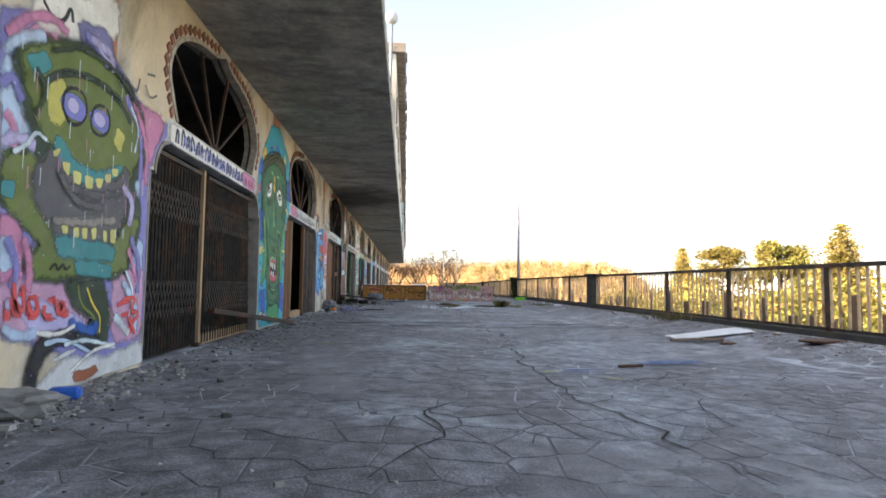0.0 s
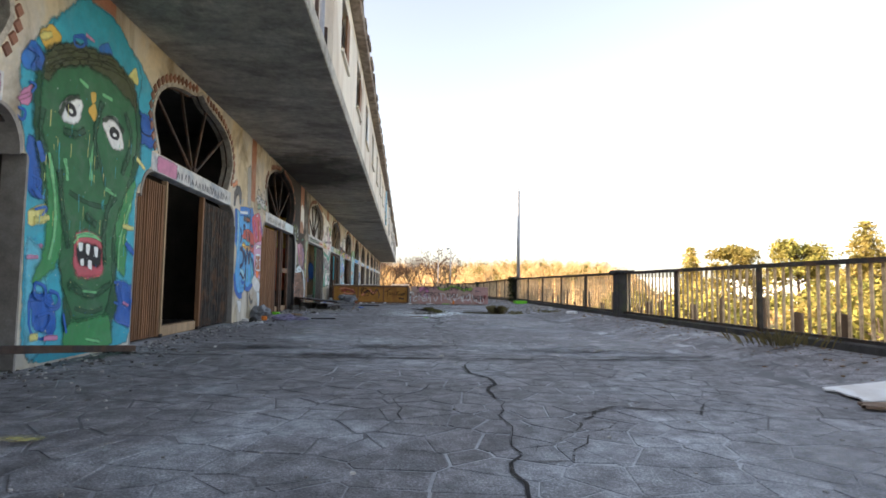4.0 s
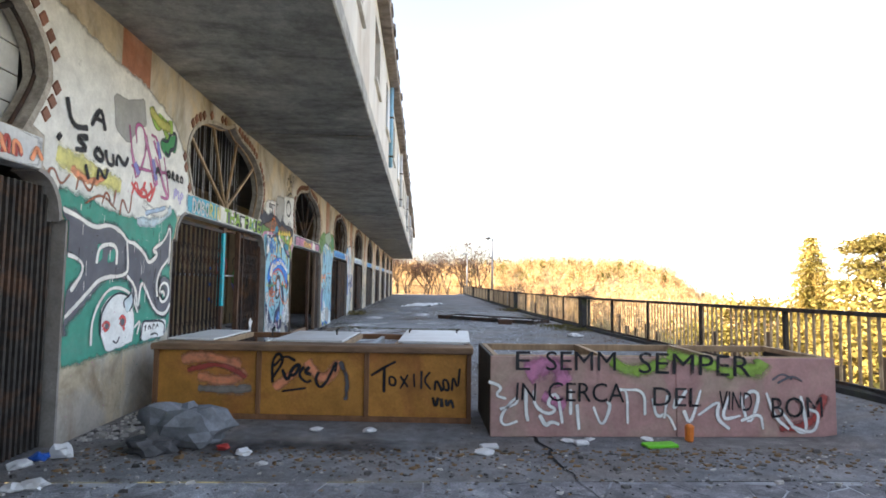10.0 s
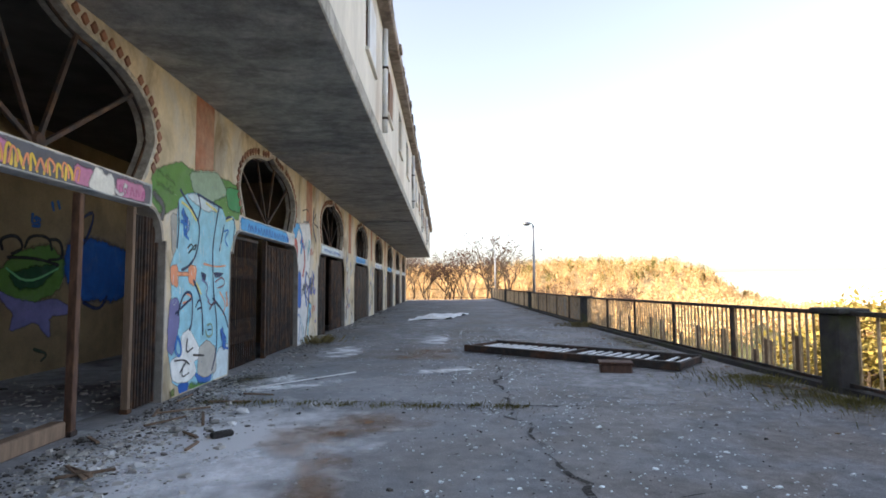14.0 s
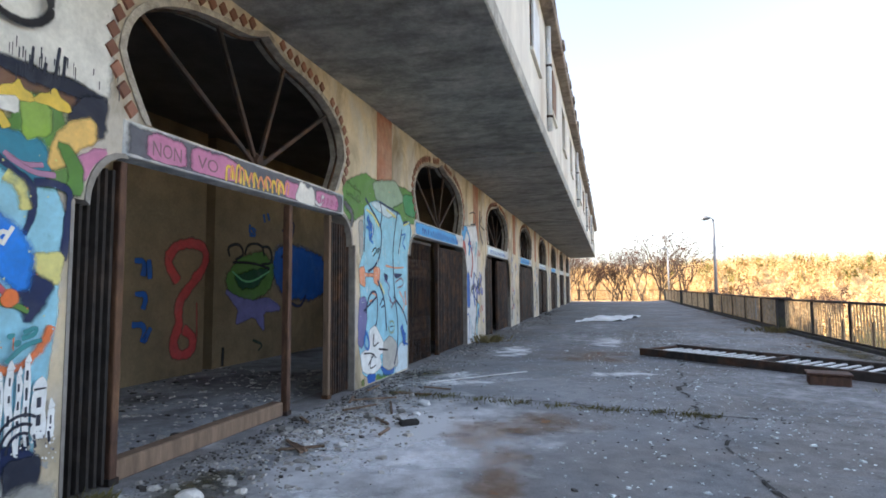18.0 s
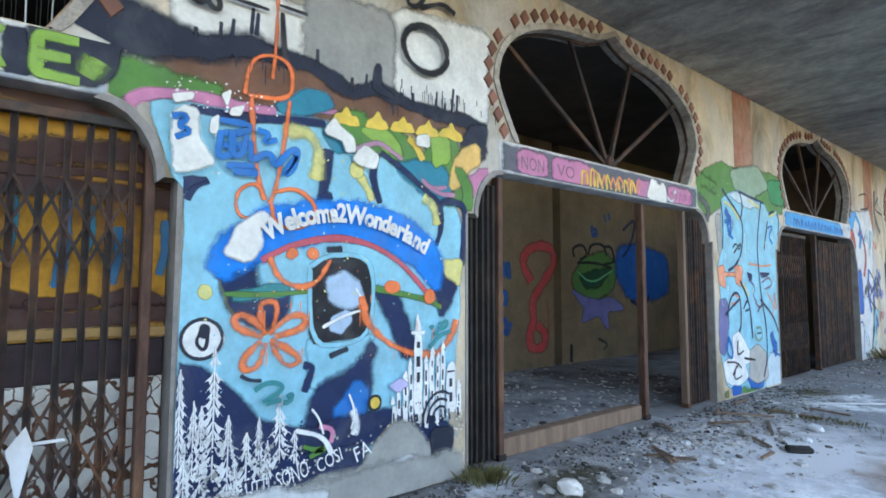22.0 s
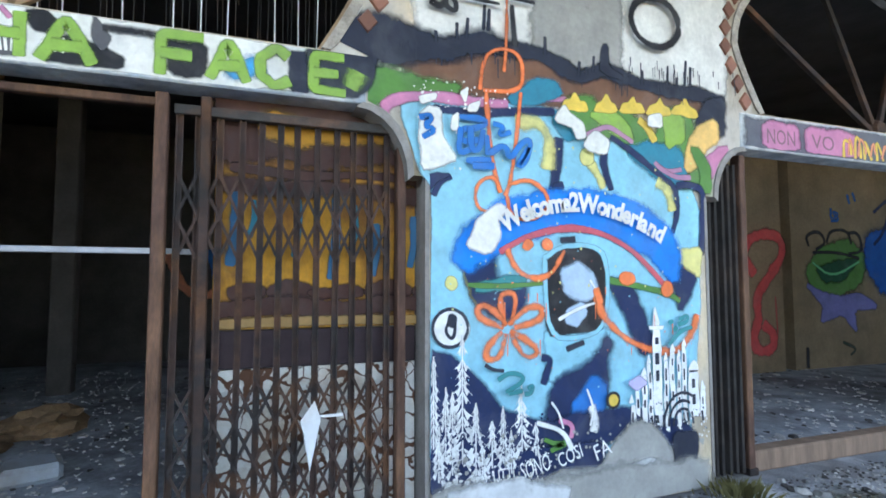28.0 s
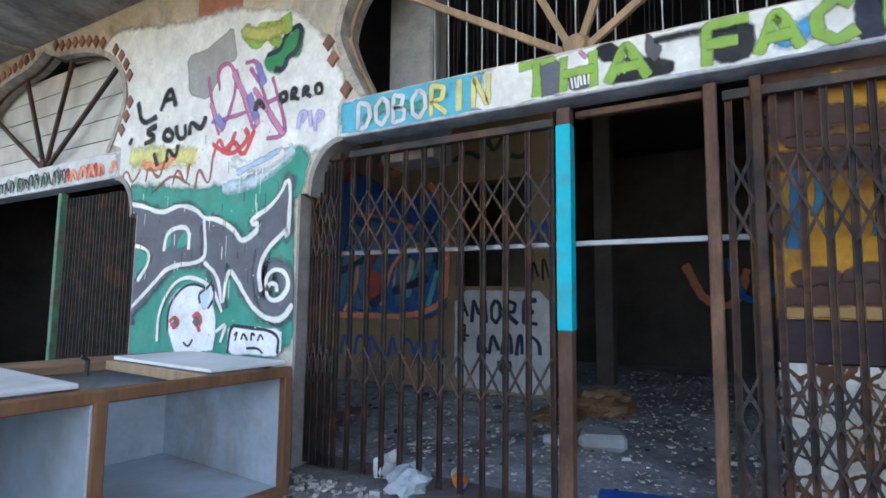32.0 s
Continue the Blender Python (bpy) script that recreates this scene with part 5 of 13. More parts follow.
spray(W, "lilac", 0.09, [(-0.99, 1.70), (-0.85, 1.78), (-0.68, 1.75)])
spray(W, "violet", 0.09, [(-0.89, 1.10), (-0.77, 0.92), (-0.83, 0.77)])
spray(W, "pink", 0.09, [(-0.73, 1.11), (-0.66, 0.93), (-0.67, 0.73)])
spray(W, "lilac", 0.09, [(-0.87, 0.67), (-0.58, 0.69), (-0.33, 0.56)])
spray(W, "paleblue", 0.09, [(-0.56, 0.46), (-0.73, 0.44), (-0.88, 0.52)])
spray(W, "violet", 0.09, [(0.45, 2.51), (0.79, 2.24), (0.78, 1.79)])
spray(W, "pink", 0.09, [(0.60, 2.51), (0.91, 2.16), (0.89, 1.76)])
spray(W, "lilac", 0.09, [(0.48, 1.68), (0.69, 1.56), (0.61, 1.34)])
spray(W, "violet", 0.09, [(0.67, 1.24), (0.86, 0.98), (0.83, 0.71)])
spray(W, "pink", 0.09, [(0.63, 1.13), (0.82, 0.82)])
spray(W, "paleblue", 0.09, [(0.56, 0.82), (0.84, 0.60), (0.82, 0.33)])
spray(W, "bluewhite", 0.09, [(0.45, 0.52), (0.71, 0.34)])
spray(W, "violet", 0.09, [(-0.19, 2.79), (0.02, 2.74), (0.15, 2.65)])
spray(W, "lilac", 0.09, [(-0.11, 2.78), (0.18, 2.79), (0.24, 2.64)])
spray(W, "royal", 0.09, [(-0.19, 0.51), (0.12, 0.40), (0.19, 0.48)])
spray(W, "bluewhite", 0.04, [(-0.89, 1.66), (-0.76, 1.74), (-0.69, 1.86), (-0.57, 1.82)])
spray(W, "bluewhite", 0.04, [(0.55, 2.44), (0.73, 2.28), (0.65, 2.03)])
spray(W, "bluewhite", 0.04, [(0.60, 0.92), (0.78, 0.71), (0.69, 0.50)])
spray(W, "white", 0.04, [(-0.56, 0.46), (-0.32, 0.42), (-0.12, 0.48)])
spray(W, "bluewhite", 0.04, [(-0.24, 0.34), (0.04, 0.36), (0.48, 0.24)])
spray(W, "white", 0.04, [(-0.15, 0.12), (0.13, 0.26), (0.47, 0.27)])
spray(W, "chalk", 0.04, [(-0.36, 0.24), (-0.10, 0.29)])
spray(W, "lilac", 0.04, [(-0.03, 2.79), (0.06, 2.71), (0.19, 2.71)])
stroke(W, "red", 0.035, [(-0.81, 0.81), (-0.76, 0.55), (-0.85, 0.74), (-0.69, 0.58), (-0.72, 0.79)])
stroke(W, "red", 0.035, [(-0.67, 0.70), (-0.63, 0.58), (-0.55, 0.61), (-0.59, 0.71), (-0.67, 0.70)])
stroke(W, "red", 0.035, [(-0.49, 0.65), (-0.50, 0.57), (-0.41, 0.57)])
stroke(W, "red", 0.035, [(-0.37, 0.69), (-0.34, 0.56), (-0.25, 0.62)])
stroke(W, "red", 0.035, [(0.58, 0.66), (0.83, 0.68), (0.69, 0.55), (0.91, 0.52), (0.73, 0.42)])
stroke(W, "red", 0.035, [(0.69, 0.50), (0.82, 0.33)])
spray(W, "slate", 0.03, [(0.29, 2.60), (0.39, 2.54), (0.41, 2.70)])
spray(W, "slate", 0.03, [(0.53, 2.64), (0.64, 2.60), (0.68, 2.76)])
spray(W, "slate", 0.03, [(0.79, 2.74), (0.89, 2.63), (1.04, 2.72)])
spray(W, "slate", 0.03, [(0.82, 2.86), (0.98, 2.90)])
spray(W, "dkgreen", 0.05, [(-0.57, 2.48), (-0.18, 2.68), (0.33, 2.67), (0.66, 2.47)])
spray(W, "dkgreen", 0.05, [(-0.43, 2.37), (-0.00, 2.49), (0.40, 2.44)])
spray(W, "dkgreen", 0.05, [(-0.73, 2.29), (-0.60, 2.17), (-0.70, 1.98)])
spray(W, "slate", 0.08, [(-0.43, 1.64), (-0.20, 1.42), (0.18, 1.44)])
spray(W, "slate", 0.08, [(-0.29, 1.54), (0.09, 1.52), (0.48, 1.63)])
spray(W, "greypaint", 0.08, [(-0.46, 1.26), (-0.04, 1.29), (0.37, 1.36)])
W = mural("green painted elongated head shape on a turquoise mural", 3.047)
fill(W, "turq", [(-1.07, 2.17), (-1.16, 2.72), (-0.79, 3.35), (-0.08, 3.55), (0.79, 3.67), (1.48, 3.24), (1.63, 2.63), (1.28, 2.24), (0.94, 2.02), (1.12, 0.07), (-0.89, -0.04)])
fill(W, "turq", [(-0.78, 3.30), (-0.32, 3.81), (0.30, 3.87), (0.96, 3.51), (0.86, 3.03), (-0.54, 3.09)])
fill(W, "bluepaint", [(-1.18, 2.81), (-1.04, 3.01), (-0.89, 2.96), (-0.94, 2.78), (-1.12, 2.73)])
fill(W, "bluepaint", [(-0.01, 3.42), (0.15, 3.55), (0.28, 3.45), (0.06, 3.28)])
fill(W, "yellowor", [(-0.97, 3.12), (-0.82, 3.28), (-0.64, 3.22), (-0.84, 3.02)])
fill(W, "paleyel", [(-0.96, 1.45), (-0.65, 1.56), (-0.64, 1.40), (-0.95, 1.33)])
fill(W, "paleyel", [(0.81, 3.53), (0.90, 3.34), (0.62, 3.31)])
fill(W, "pink", [(-1.15, 2.51), (-1.00, 2.62), (-1.05, 2.41), (-1.16, 2.40)])
fill(W, "pink", [(-0.93, 1.10), (-0.74, 1.16), (-0.77, 1.06), (-0.94, 1.04)])
fill(W, "cyanl", [(-0.95, 1.20), (-0.72, 1.01), (-0.61, 0.24), (-0.84, 0.06)])
fill(W, "royal", [(-0.85, 0.68), (-0.56, 0.65), (-0.48, 0.29), (-0.78, 0.36)])
fill(W, "royal", [(-1.03, 2.13), (-0.83, 2.08), (-0.82, 1.59), (-1.02, 1.66)])
fill(W, "royal", [(0.87, 2.96), (1.41, 3.02), (1.37, 2.65), (0.98, 2.62)])
fill(W, "royal", [(0.62, 0.80), (1.04, 0.72), (1.09, 0.22), (0.60, 0.39)])
stroke(W, "royal", 0.03, [(-0.88, 0.63), (-0.85, 0.27), (-0.48, 0.23), (-0.52, 0.62), (-0.88, 0.63)])
stroke(W, "royal", 0.03, [(-0.92, 1.84), (-0.69, 1.89), (-0.66, 1.62), (-0.88, 1.58), (-0.92, 1.84)])
stroke(W, "royal", 0.03, [(-0.66, 0.65), (-0.48, 0.71), (-0.39, 0.53), (-0.63, 0.52), (-0.66, 0.65)])
stroke(W, "royal", 0.03, [(0.62, 0.80), (0.99, 0.76), (0.99, 0.51), (0.65, 0.56), (0.62, 0.80)])
stroke(W, "royal", 0.03, [(-0.47, 3.33), (-0.28, 3.44), (-0.22, 3.32), (-0.41, 3.25), (-0.47, 3.33)])
stroke(W, "navy", 0.025, [(0.95, 2.95), (1.37, 3.00), (1.36, 2.76), (1.00, 2.74), (0.95, 2.95)])
fill(W, "dkmural", [(-0.91, 2.93), (-0.72, 3.10), (-0.26, 3.28), (0.29, 3.38), (0.77, 3.25), (1.00, 2.85), (1.01, 2.33), (0.77, 1.92), (0.57, 1.34), (0.57, 0.73), (0.65, 0.52), (0.45, 0.11), (-0.24, 0.15), (-0.34, 0.39), (-0.35, 0.73), (-0.53, 1.18), (-0.76, 1.66), (-0.94, 2.21), (-0.98, 2.57)])
fill(W, "mural2", [(-0.86, 2.79), (-0.67, 3.03), (-0.16, 3.25), (0.36, 3.31), (0.79, 3.08), (0.91, 2.60), (0.75, 2.06), (0.44, 1.33), (0.50, 0.79), (0.36, 0.40), (-0.18, 0.44), (-0.40, 0.79), (-0.49, 1.24), (-0.71, 1.72), (-0.87, 2.23)])
fill(W, "hairbrown", [(-0.88, 2.89), (-0.72, 3.10), (-0.27, 3.29), (0.29, 3.39), (0.78, 3.29), (0.86, 3.03), (0.31, 3.18), (-0.25, 3.16), (-0.70, 2.95), (-0.85, 2.73)])
fill(W, "mural3", [(-0.31, 0.33), (0.48, 0.40), (0.58, 0.05), (-0.32, 0.12)])
fill(W, "mural3", [(-0.78, 2.04), (-0.59, 1.80), (-0.46, 1.25), (-0.55, 0.96), (-0.86, 0.77), (-0.69, 1.06), (-0.67, 1.56)])
fill(W, "mural3", [(0.96, 2.10), (0.75, 1.49), (0.79, 0.87), (0.64, 1.00), (0.56, 1.47), (0.77, 1.92)])
fill(W, "eyewhite", [(-0.62, 2.51), (-0.50, 2.68), (-0.26, 2.70), (-0.31, 2.50), (-0.52, 2.42)])
fill(W, "eyewhite", [(0.13, 2.62), (0.42, 2.74), (0.62, 2.44), (0.39, 2.39)])
oval(W, "ink", -0.44, 2.56, 0.08, 0.06)
oval(W, "ink", 0.40, 2.55, 0.11, 0.07)
oval(W, "eyewhite", -0.44, 2.55, 0.03, 0.02)
oval(W, "eyewhite", 0.40, 2.54, 0.04, 0.02)
fill(W, "yellowor", [(-0.15, 2.66), (-0.03, 2.76), (0.03, 2.66), (-0.03, 2.57)])
fill(W, "yellowor", [(-0.12, 2.86), (-0.03, 2.90), (-0.02, 2.80), (-0.09, 2.76)])
stroke(W, "mural4", 0.05, [(-0.01, 2.35), (-0.04, 2.09), (-0.04, 1.91)])
stroke(W, "mural4", 0.04, [(-0.33, 2.93), (-0.17, 2.90)])
stroke(W, "mural4", 0.04, [(0.10, 2.92), (0.31, 2.93)])
stroke(W, "mural4", 0.05, [(-0.48, 2.05), (-0.43, 1.83)])
stroke(W, "mural4", 0.05, [(0.27, 1.87), (0.51, 1.82)])
stroke(W, "mural4", 0.04, [(-0.11, 0.70), (0.16, 0.67), (0.38, 0.73)])
stroke(W, "dkmural", 0.05, [(-0.40, 1.72), (-0.10, 1.65), (0.35, 1.65), (0.52, 1.81)])
stroke(W, "dkmural", 0.05, [(-0.02, 2.42), (0.26, 1.90)])
stroke(W, "dkmural", 0.04, [(-0.19, 0.52), (0.13, 0.45), (0.35, 0.50)])
fill(W, "rosedk", [(-0.23, 1.28), (-0.01, 1.32), (0.25, 1.23), (0.28, 0.92), (-0.02, 0.87), (-0.20, 0.91)])
fill(W, "ink", [(-0.20, 1.20), (0.23, 1.18), (0.23, 0.99), (-0.16, 1.00)])
fill(W, "eyewhite", [(-0.18, 1.21), (-0.11, 1.22), (-0.11, 1.13), (-0.16, 1.13)])
fill(W, "eyewhite", [(-0.05, 1.21), (0.02, 1.21), (0.01, 1.10), (-0.03, 1.11)])
fill(W, "eyewhite", [(0.11, 1.18), (0.19, 1.18), (0.17, 1.08), (0.13, 1.10)])
fill(W, "eyewhite", [(-0.14, 1.04), (-0.08, 1.05), (-0.07, 0.97), (-0.12, 0.98)])
fill(W, "eyewhite", [(0.01, 1.03), (0.07, 1.03), (0.08, 0.94), (0.02, 0.95)])
stroke(W, "mural4", 0.03, [(-0.23, 1.28), (-0.01, 1.34), (0.25, 1.26)])
spray(W, "hairbrown", 0.07, [(-0.77, 3.07), (-0.47, 3.24), (-0.23, 3.30)])
spray(W, "hairbrown", 0.07, [(-0.84, 2.90), (-0.55, 3.11), (-0.06, 3.30), (0.34, 3.37)])
spray(W, "hairbrown", 0.07, [(-0.87, 2.81), (-0.45, 3.08), (0.17, 3.29), (0.61, 3.30)])
spray(W, "hairbrown", 0.07, [(0.47, 3.39), (0.76, 3.21), (0.86, 2.95)])
spray(W, "dkmural", 0.1, [(-0.87, 2.45), (-0.89, 2.17), (-0.70, 1.94)])
spray(W, "dkmural", 0.1, [(-0.56, 2.32), (-0.33, 2.33), (-0.19, 2.43)])
spray(W, "dkmural", 0.1, [(0.10, 2.84), (-0.03, 2.41), (0.06, 2.05)])
spray(W, "dkmural", 0.1, [(0.59, 2.87), (0.83, 2.58), (0.60, 2.10)])
spray(W, "dkmural", 0.1, [(-0.57, 1.92), (-0.48, 1.47), (-0.35, 1.14)])
spray(W, "dkmural", 0.1, [(0.44, 1.86), (0.24, 1.44), (0.34, 0.99)])
spray(W, "dkmural", 0.1, [(-0.10, 1.52), (0.13, 1.43)])
spray(W, "dkmural", 0.1, [(-0.32, 0.79), (0.10, 0.61), (0.49, 0.79)])
spray(W, "dkgreen", 0.07, [(-0.62, 2.45), (-0.55, 2.64), (-0.32, 2.75)])
spray(W, "dkgreen", 0.07, [(0.12, 2.62), (0.34, 2.75), (0.59, 2.62)])
spray(W, "mural4", 0.045, [(-0.52, 2.04), (-0.43, 1.89)])
spray(W, "mural4", 0.045, [(-0.08, 2.15), (-0.01, 1.91)])
spray(W, "mural4", 0.045, [(0.25, 1.86), (0.44, 1.83)])
spray(W, "mural4", 0.045, [(-0.07, 0.70), (0.20, 0.68)])
spray(W, "mural4", 0.045, [(0.04, 0.18), (0.32, 0.12)])
spray(W, "mural4", 0.045, [(-0.27, 1.20), (-0.18, 1.30), (0.14, 1.30)])
spray(W, "mural4", 0.06, [(-0.75, 2.04), (-0.64, 1.73), (-0.57, 1.35), (-0.65, 1.01)])
spray(W, "mural4", 0.06, [(0.84, 1.79), (0.62, 1.34), (0.63, 0.93)])
stroke(W, "royal", 0.03, [(-1.11, 2.92), (-0.96, 2.93), (-1.06, 2.76)])
stroke(W, "royal", 0.03, [(-0.48, 3.33), (-0.29, 3.39), (-0.30, 3.29), (-0.47, 3.23), (-0.48, 3.33)])
stroke(W, "royal", 0.03, [(-1.08, 2.62), (-0.97, 2.63), (-1.04, 2.53)])
stroke(W, "royal", 0.03, [(-1.20, 2.34), (-1.09, 2.35), (-1.12, 2.24), (-1.21, 2.26)])
stroke(W, "royal", 0.03, [(-0.96, 1.78), (-0.81, 1.76), (-0.91, 1.60), (-0.77, 1.60)])
stroke(W, "royal", 0.03, [(-0.90, 1.47), (-0.70, 1.53), (-0.81, 1.40)])
stroke(W, "royal", 0.03, [(-0.83, 0.79), (-0.67, 0.76), (-0.67, 0.63), (-0.83, 0.64), (-0.83, 0.79)])
stroke(W, "royal", 0.03, [(-0.62, 0.71), (-0.45, 0.68), (-0.48, 0.54), (-0.63, 0.57)])
stroke(W, "royal", 0.03, [(-0.76, 0.47), (-0.56, 0.51), (-0.59, 0.35), (-0.71, 0.33)])
stroke(W, "royal", 0.03, [(-0.38, 0.48), (-0.31, 0.27)])
stroke(W, "royal", 0.03, [(0.55, 0.80), (0.74, 0.76), (0.74, 0.52), (0.57, 0.56)])
stroke(W, "royal", 0.03, [(0.85, 0.66), (0.99, 0.62), (0.96, 0.44)])
stroke(W, "royal", 0.03, [(0.66, 0.32), (0.93, 0.27)])
stroke(W, "royal", 0.03, [(1.01, 2.97), (1.24, 2.96), (1.21, 2.76), (1.00, 2.78), (1.01, 2.97)])
stroke(W, "royal", 0.03, [(1.07, 2.65), (1.32, 2.65)])
spray(W, "royal", 0.1, [(-1.04, 2.95), (-0.92, 2.92), (-0.98, 2.79)])
spray(W, "royal", 0.1, [(-0.92, 2.11), (-0.82, 1.94)])
spray(W, "royal", 0.1, [(-0.95, 1.68), (-0.83, 1.59)])
spray(W, "royal", 0.1, [(0.76, 1.28), (0.98, 1.16)])
spray(W, "paleyel", 0.07, [(-0.89, 1.37), (-0.69, 1.42)])
spray(W, "paleyel", 0.07, [(-0.98, 3.09), (-0.82, 3.19)])
spray(W, "paleyel", 0.07, [(0.92, 2.38), (1.16, 2.29)])
spray(W, "paleyel", 0.07, [(0.67, 1.48), (0.94, 1.48)])
spray(W, "paleyel", 0.07, [(-0.74, 0.28), (-0.86, 0.27)])
spray(W, "pink", 0.05, [(-0.97, 1.02), (-0.81, 1.03)])
spray(W, "pink", 0.05, [(-0.29, 3.44), (-0.13, 3.43)])
spray(W, "pink", 0.05, [(-1.21, 2.41), (-1.07, 2.51)])
spray(W, "pink", 0.05, [(-0.66, 0.25), (-0.45, 0.24)])
spray(W, "pink", 0.05, [(0.77, 0.55), (0.91, 0.51)])
W = mural("blue, red and yellow lettering sprayed on a grey plastered pier", 9.140)
fill(W, "cement", [(-0.30, 3.30), (-0.04, 3.43), (0.04, 2.51), (-0.20, 2.47)], soft=0.03)
fill(W, "slate", [(-1.16, 2.36), (-1.16, 2.63), (-1.01, 2.78), (-0.80, 2.82), (-0.67, 2.69), (-0.68, 2.46), (-0.77, 2.46), (-0.83, 2.64), (-0.99, 2.61), (-1.07, 2.37)], soft=0.02)
spray(W, "orangesp", 0.12, [(-1.28, 2.74), (-0.98, 2.88)])
spray(W, "slate", 0.03, [(-1.04, 2.72), (-1.04, 2.59), (-0.95, 2.60), (-0.88, 2.73)])
fill(W, "skyblue", [(-1.06, 2.32), (-0.75, 2.30), (-0.63, 1.96), (-0.57, 1.41), (-0.26, 1.14), (-0.21, 0.66), (-0.58, 0.51), (-0.84, 0.63), (-0.96, 0.89), (-0.86, 1.21), (-0.84, 1.48), (-0.98, 1.65)], soft=0.02)
fill(W, "skyblue", [(-0.73, 2.39), (-0.43, 2.43), (-0.02, 2.44), (0.15, 2.50), (0.29, 2.34), (0.35, 1.97), (0.45, 1.43), (0.49, 0.99), (0.34, 0.77), (0.07, 0.67), (-0.22, 0.72), (-0.58, 0.70)], soft=0.02)
fill(W, "bluepaint", [(-0.73, 2.40), (-0.43, 2.44), (0.04, 2.47), (0.04, 2.35), (-0.42, 2.26), (-0.71, 2.21)], soft=0.02)
fill(W, "bluepaint", [(0.03, 2.48), (0.17, 2.50), (0.28, 2.35), (0.35, 1.97), (0.09, 1.92)], soft=0.03)
stroke(W, "bluewhite", 0.05, [(-0.72, 2.29), (-0.49, 2.31), (-0.16, 2.35)])
spray(W, "lightblue", 0.1, [(-0.87, 2.30), (-0.80, 1.93), (-0.80, 1.49)])
stroke(W, "royal", 0.13, [(-1.02, 2.33), (-0.97, 2.16), (-0.92, 1.90), (-0.97, 1.63)])
stroke(W, "royal", 0.12, [(-0.95, 1.00), (-0.90, 0.79), (-0.77, 0.60), (-0.58, 0.52), (-0.38, 0.55)])
stroke(W, "royal", 0.1, [(-0.25, 0.71), (-0.00, 0.65), (0.22, 0.71), (0.38, 0.81)])
spray(W, "slate", 0.16, [(-0.48, 2.19), (-0.28, 2.19), (0.02, 2.22)])
spray(W, "brickred", 0.1, [(-0.25, 2.20), (0.01, 2.19)])
stroke(W, "navy", 0.06, [(-0.46, 1.99), (-0.39, 2.06), (-0.33, 2.01), (-0.39, 1.91), (-0.46, 1.95)])
spray(W, "navy", 0.1, [(-0.67, 1.98), (-0.57, 1.83), (-0.61, 1.64)])
fill(W, "redpaint", [(-0.52, 1.81), (-0.36, 1.94), (-0.09, 1.98), (0.32, 1.92), (0.47, 1.45), (0.08, 1.57), (-0.17, 1.75), (-0.45, 1.77)], soft=0.03)
spray(W, "greytag", 0.08, [(-0.26, 1.94), (-0.19, 1.81), (-0.23, 1.73)])
spray(W, "ink", 0.05, [(-0.08, 1.93), (0.01, 1.75), (0.06, 1.62)])
fill(W, "ochre", [(-0.56, 1.61), (-0.37, 1.69), (-0.20, 1.61), (0.02, 1.63), (0.07, 1.53), (-0.19, 1.51), (-0.39, 1.57)], soft=0.02)
spray(W, "yellow", 0.06, [(-0.50, 1.62), (-0.30, 1.62)])
spray(W, "cyanl", 0.1, [(-0.37, 1.72), (-0.24, 1.69)])
spray(W, "cyanl", 0.12, [(-0.15, 1.68), (0.04, 1.67)])
spray(W, "cyanl", 0.08, [(-0.30, 1.47), (-0.24, 1.29)])
spray(W, "cyanl", 0.14, [(0.09, 1.40), (0.24, 1.20), (0.36, 0.99), (0.25, 0.80)])
spray(W, "lightblue", 0.12, [(-0.56, 1.08), (-0.38, 1.04), (-0.25, 0.88)])
spray(W, "cyanl", 0.1, [(-0.08, 1.13), (-0.02, 0.83)])
stroke(W, "navy", 0.09, [(-0.66, 1.53), (-0.49, 1.53), (-0.37, 1.42), (-0.39, 1.23), (-0.54, 1.15), (-0.62, 1.16)])
stroke(W, "navy", 0.08, [(-0.35, 1.51), (-0.27, 1.33), (-0.19, 1.16), (-0.17, 1.51), (-0.12, 1.58), (-0.03, 1.39), (0.05, 1.17), (0.08, 1.54)])
stroke(W, "navy", 0.07, [(0.11, 1.52), (0.19, 1.36), (0.33, 1.32), (0.44, 1.09)])
stroke(W, "navy", 0.06, [(0.12, 1.69), (0.22, 1.61), (0.34, 1.68)])
stroke(W, "navy", 0.07, [(-0.20, 1.17), (-0.19, 0.88), (-0.23, 0.66)])
stroke(W, "navy", 0.05, [(-0.61, 1.01), (-0.46, 0.97), (-0.36, 0.88), (-0.21, 1.02)])
stroke(W, "royal", 0.07, [(-0.48, 0.88), (-0.40, 0.79), (-0.26, 0.83)])
stroke(W, "navy", 0.05, [(0.18, 1.30), (0.33, 1.35), (0.43, 1.21), (0.46, 0.99)])
stroke(W, "blackpaint", 0.04, [(-0.00, 2.45), (0.02, 1.90), (0.07, 1.55)])
fill(W, "rosedk", [(0.16, 2.27), (0.45, 2.40), (0.73, 2.46), (0.88, 2.33), (1.06, 2.06), (1.08, 1.82), (0.70, 1.75), (0.42, 1.75), (0.29, 1.96), (0.19, 2.14)], soft=0.02)
spray(W, "magenta", 0.14, [(0.33, 2.25), (0.44, 2.05), (0.59, 1.85)])
spray(W, "brickred", 0.1, [(0.65, 2.27), (0.74, 2.11), (0.73, 1.78)])
spray(W, "magenta", 0.08, [(0.80, 2.28), (0.96, 1.98)])
spray(W, "rose", 0.05, [(0.45, 2.34), (0.64, 2.41)])
stroke(W, "chalk", 0.03, [(0.55, 2.39), (0.61, 2.36)])
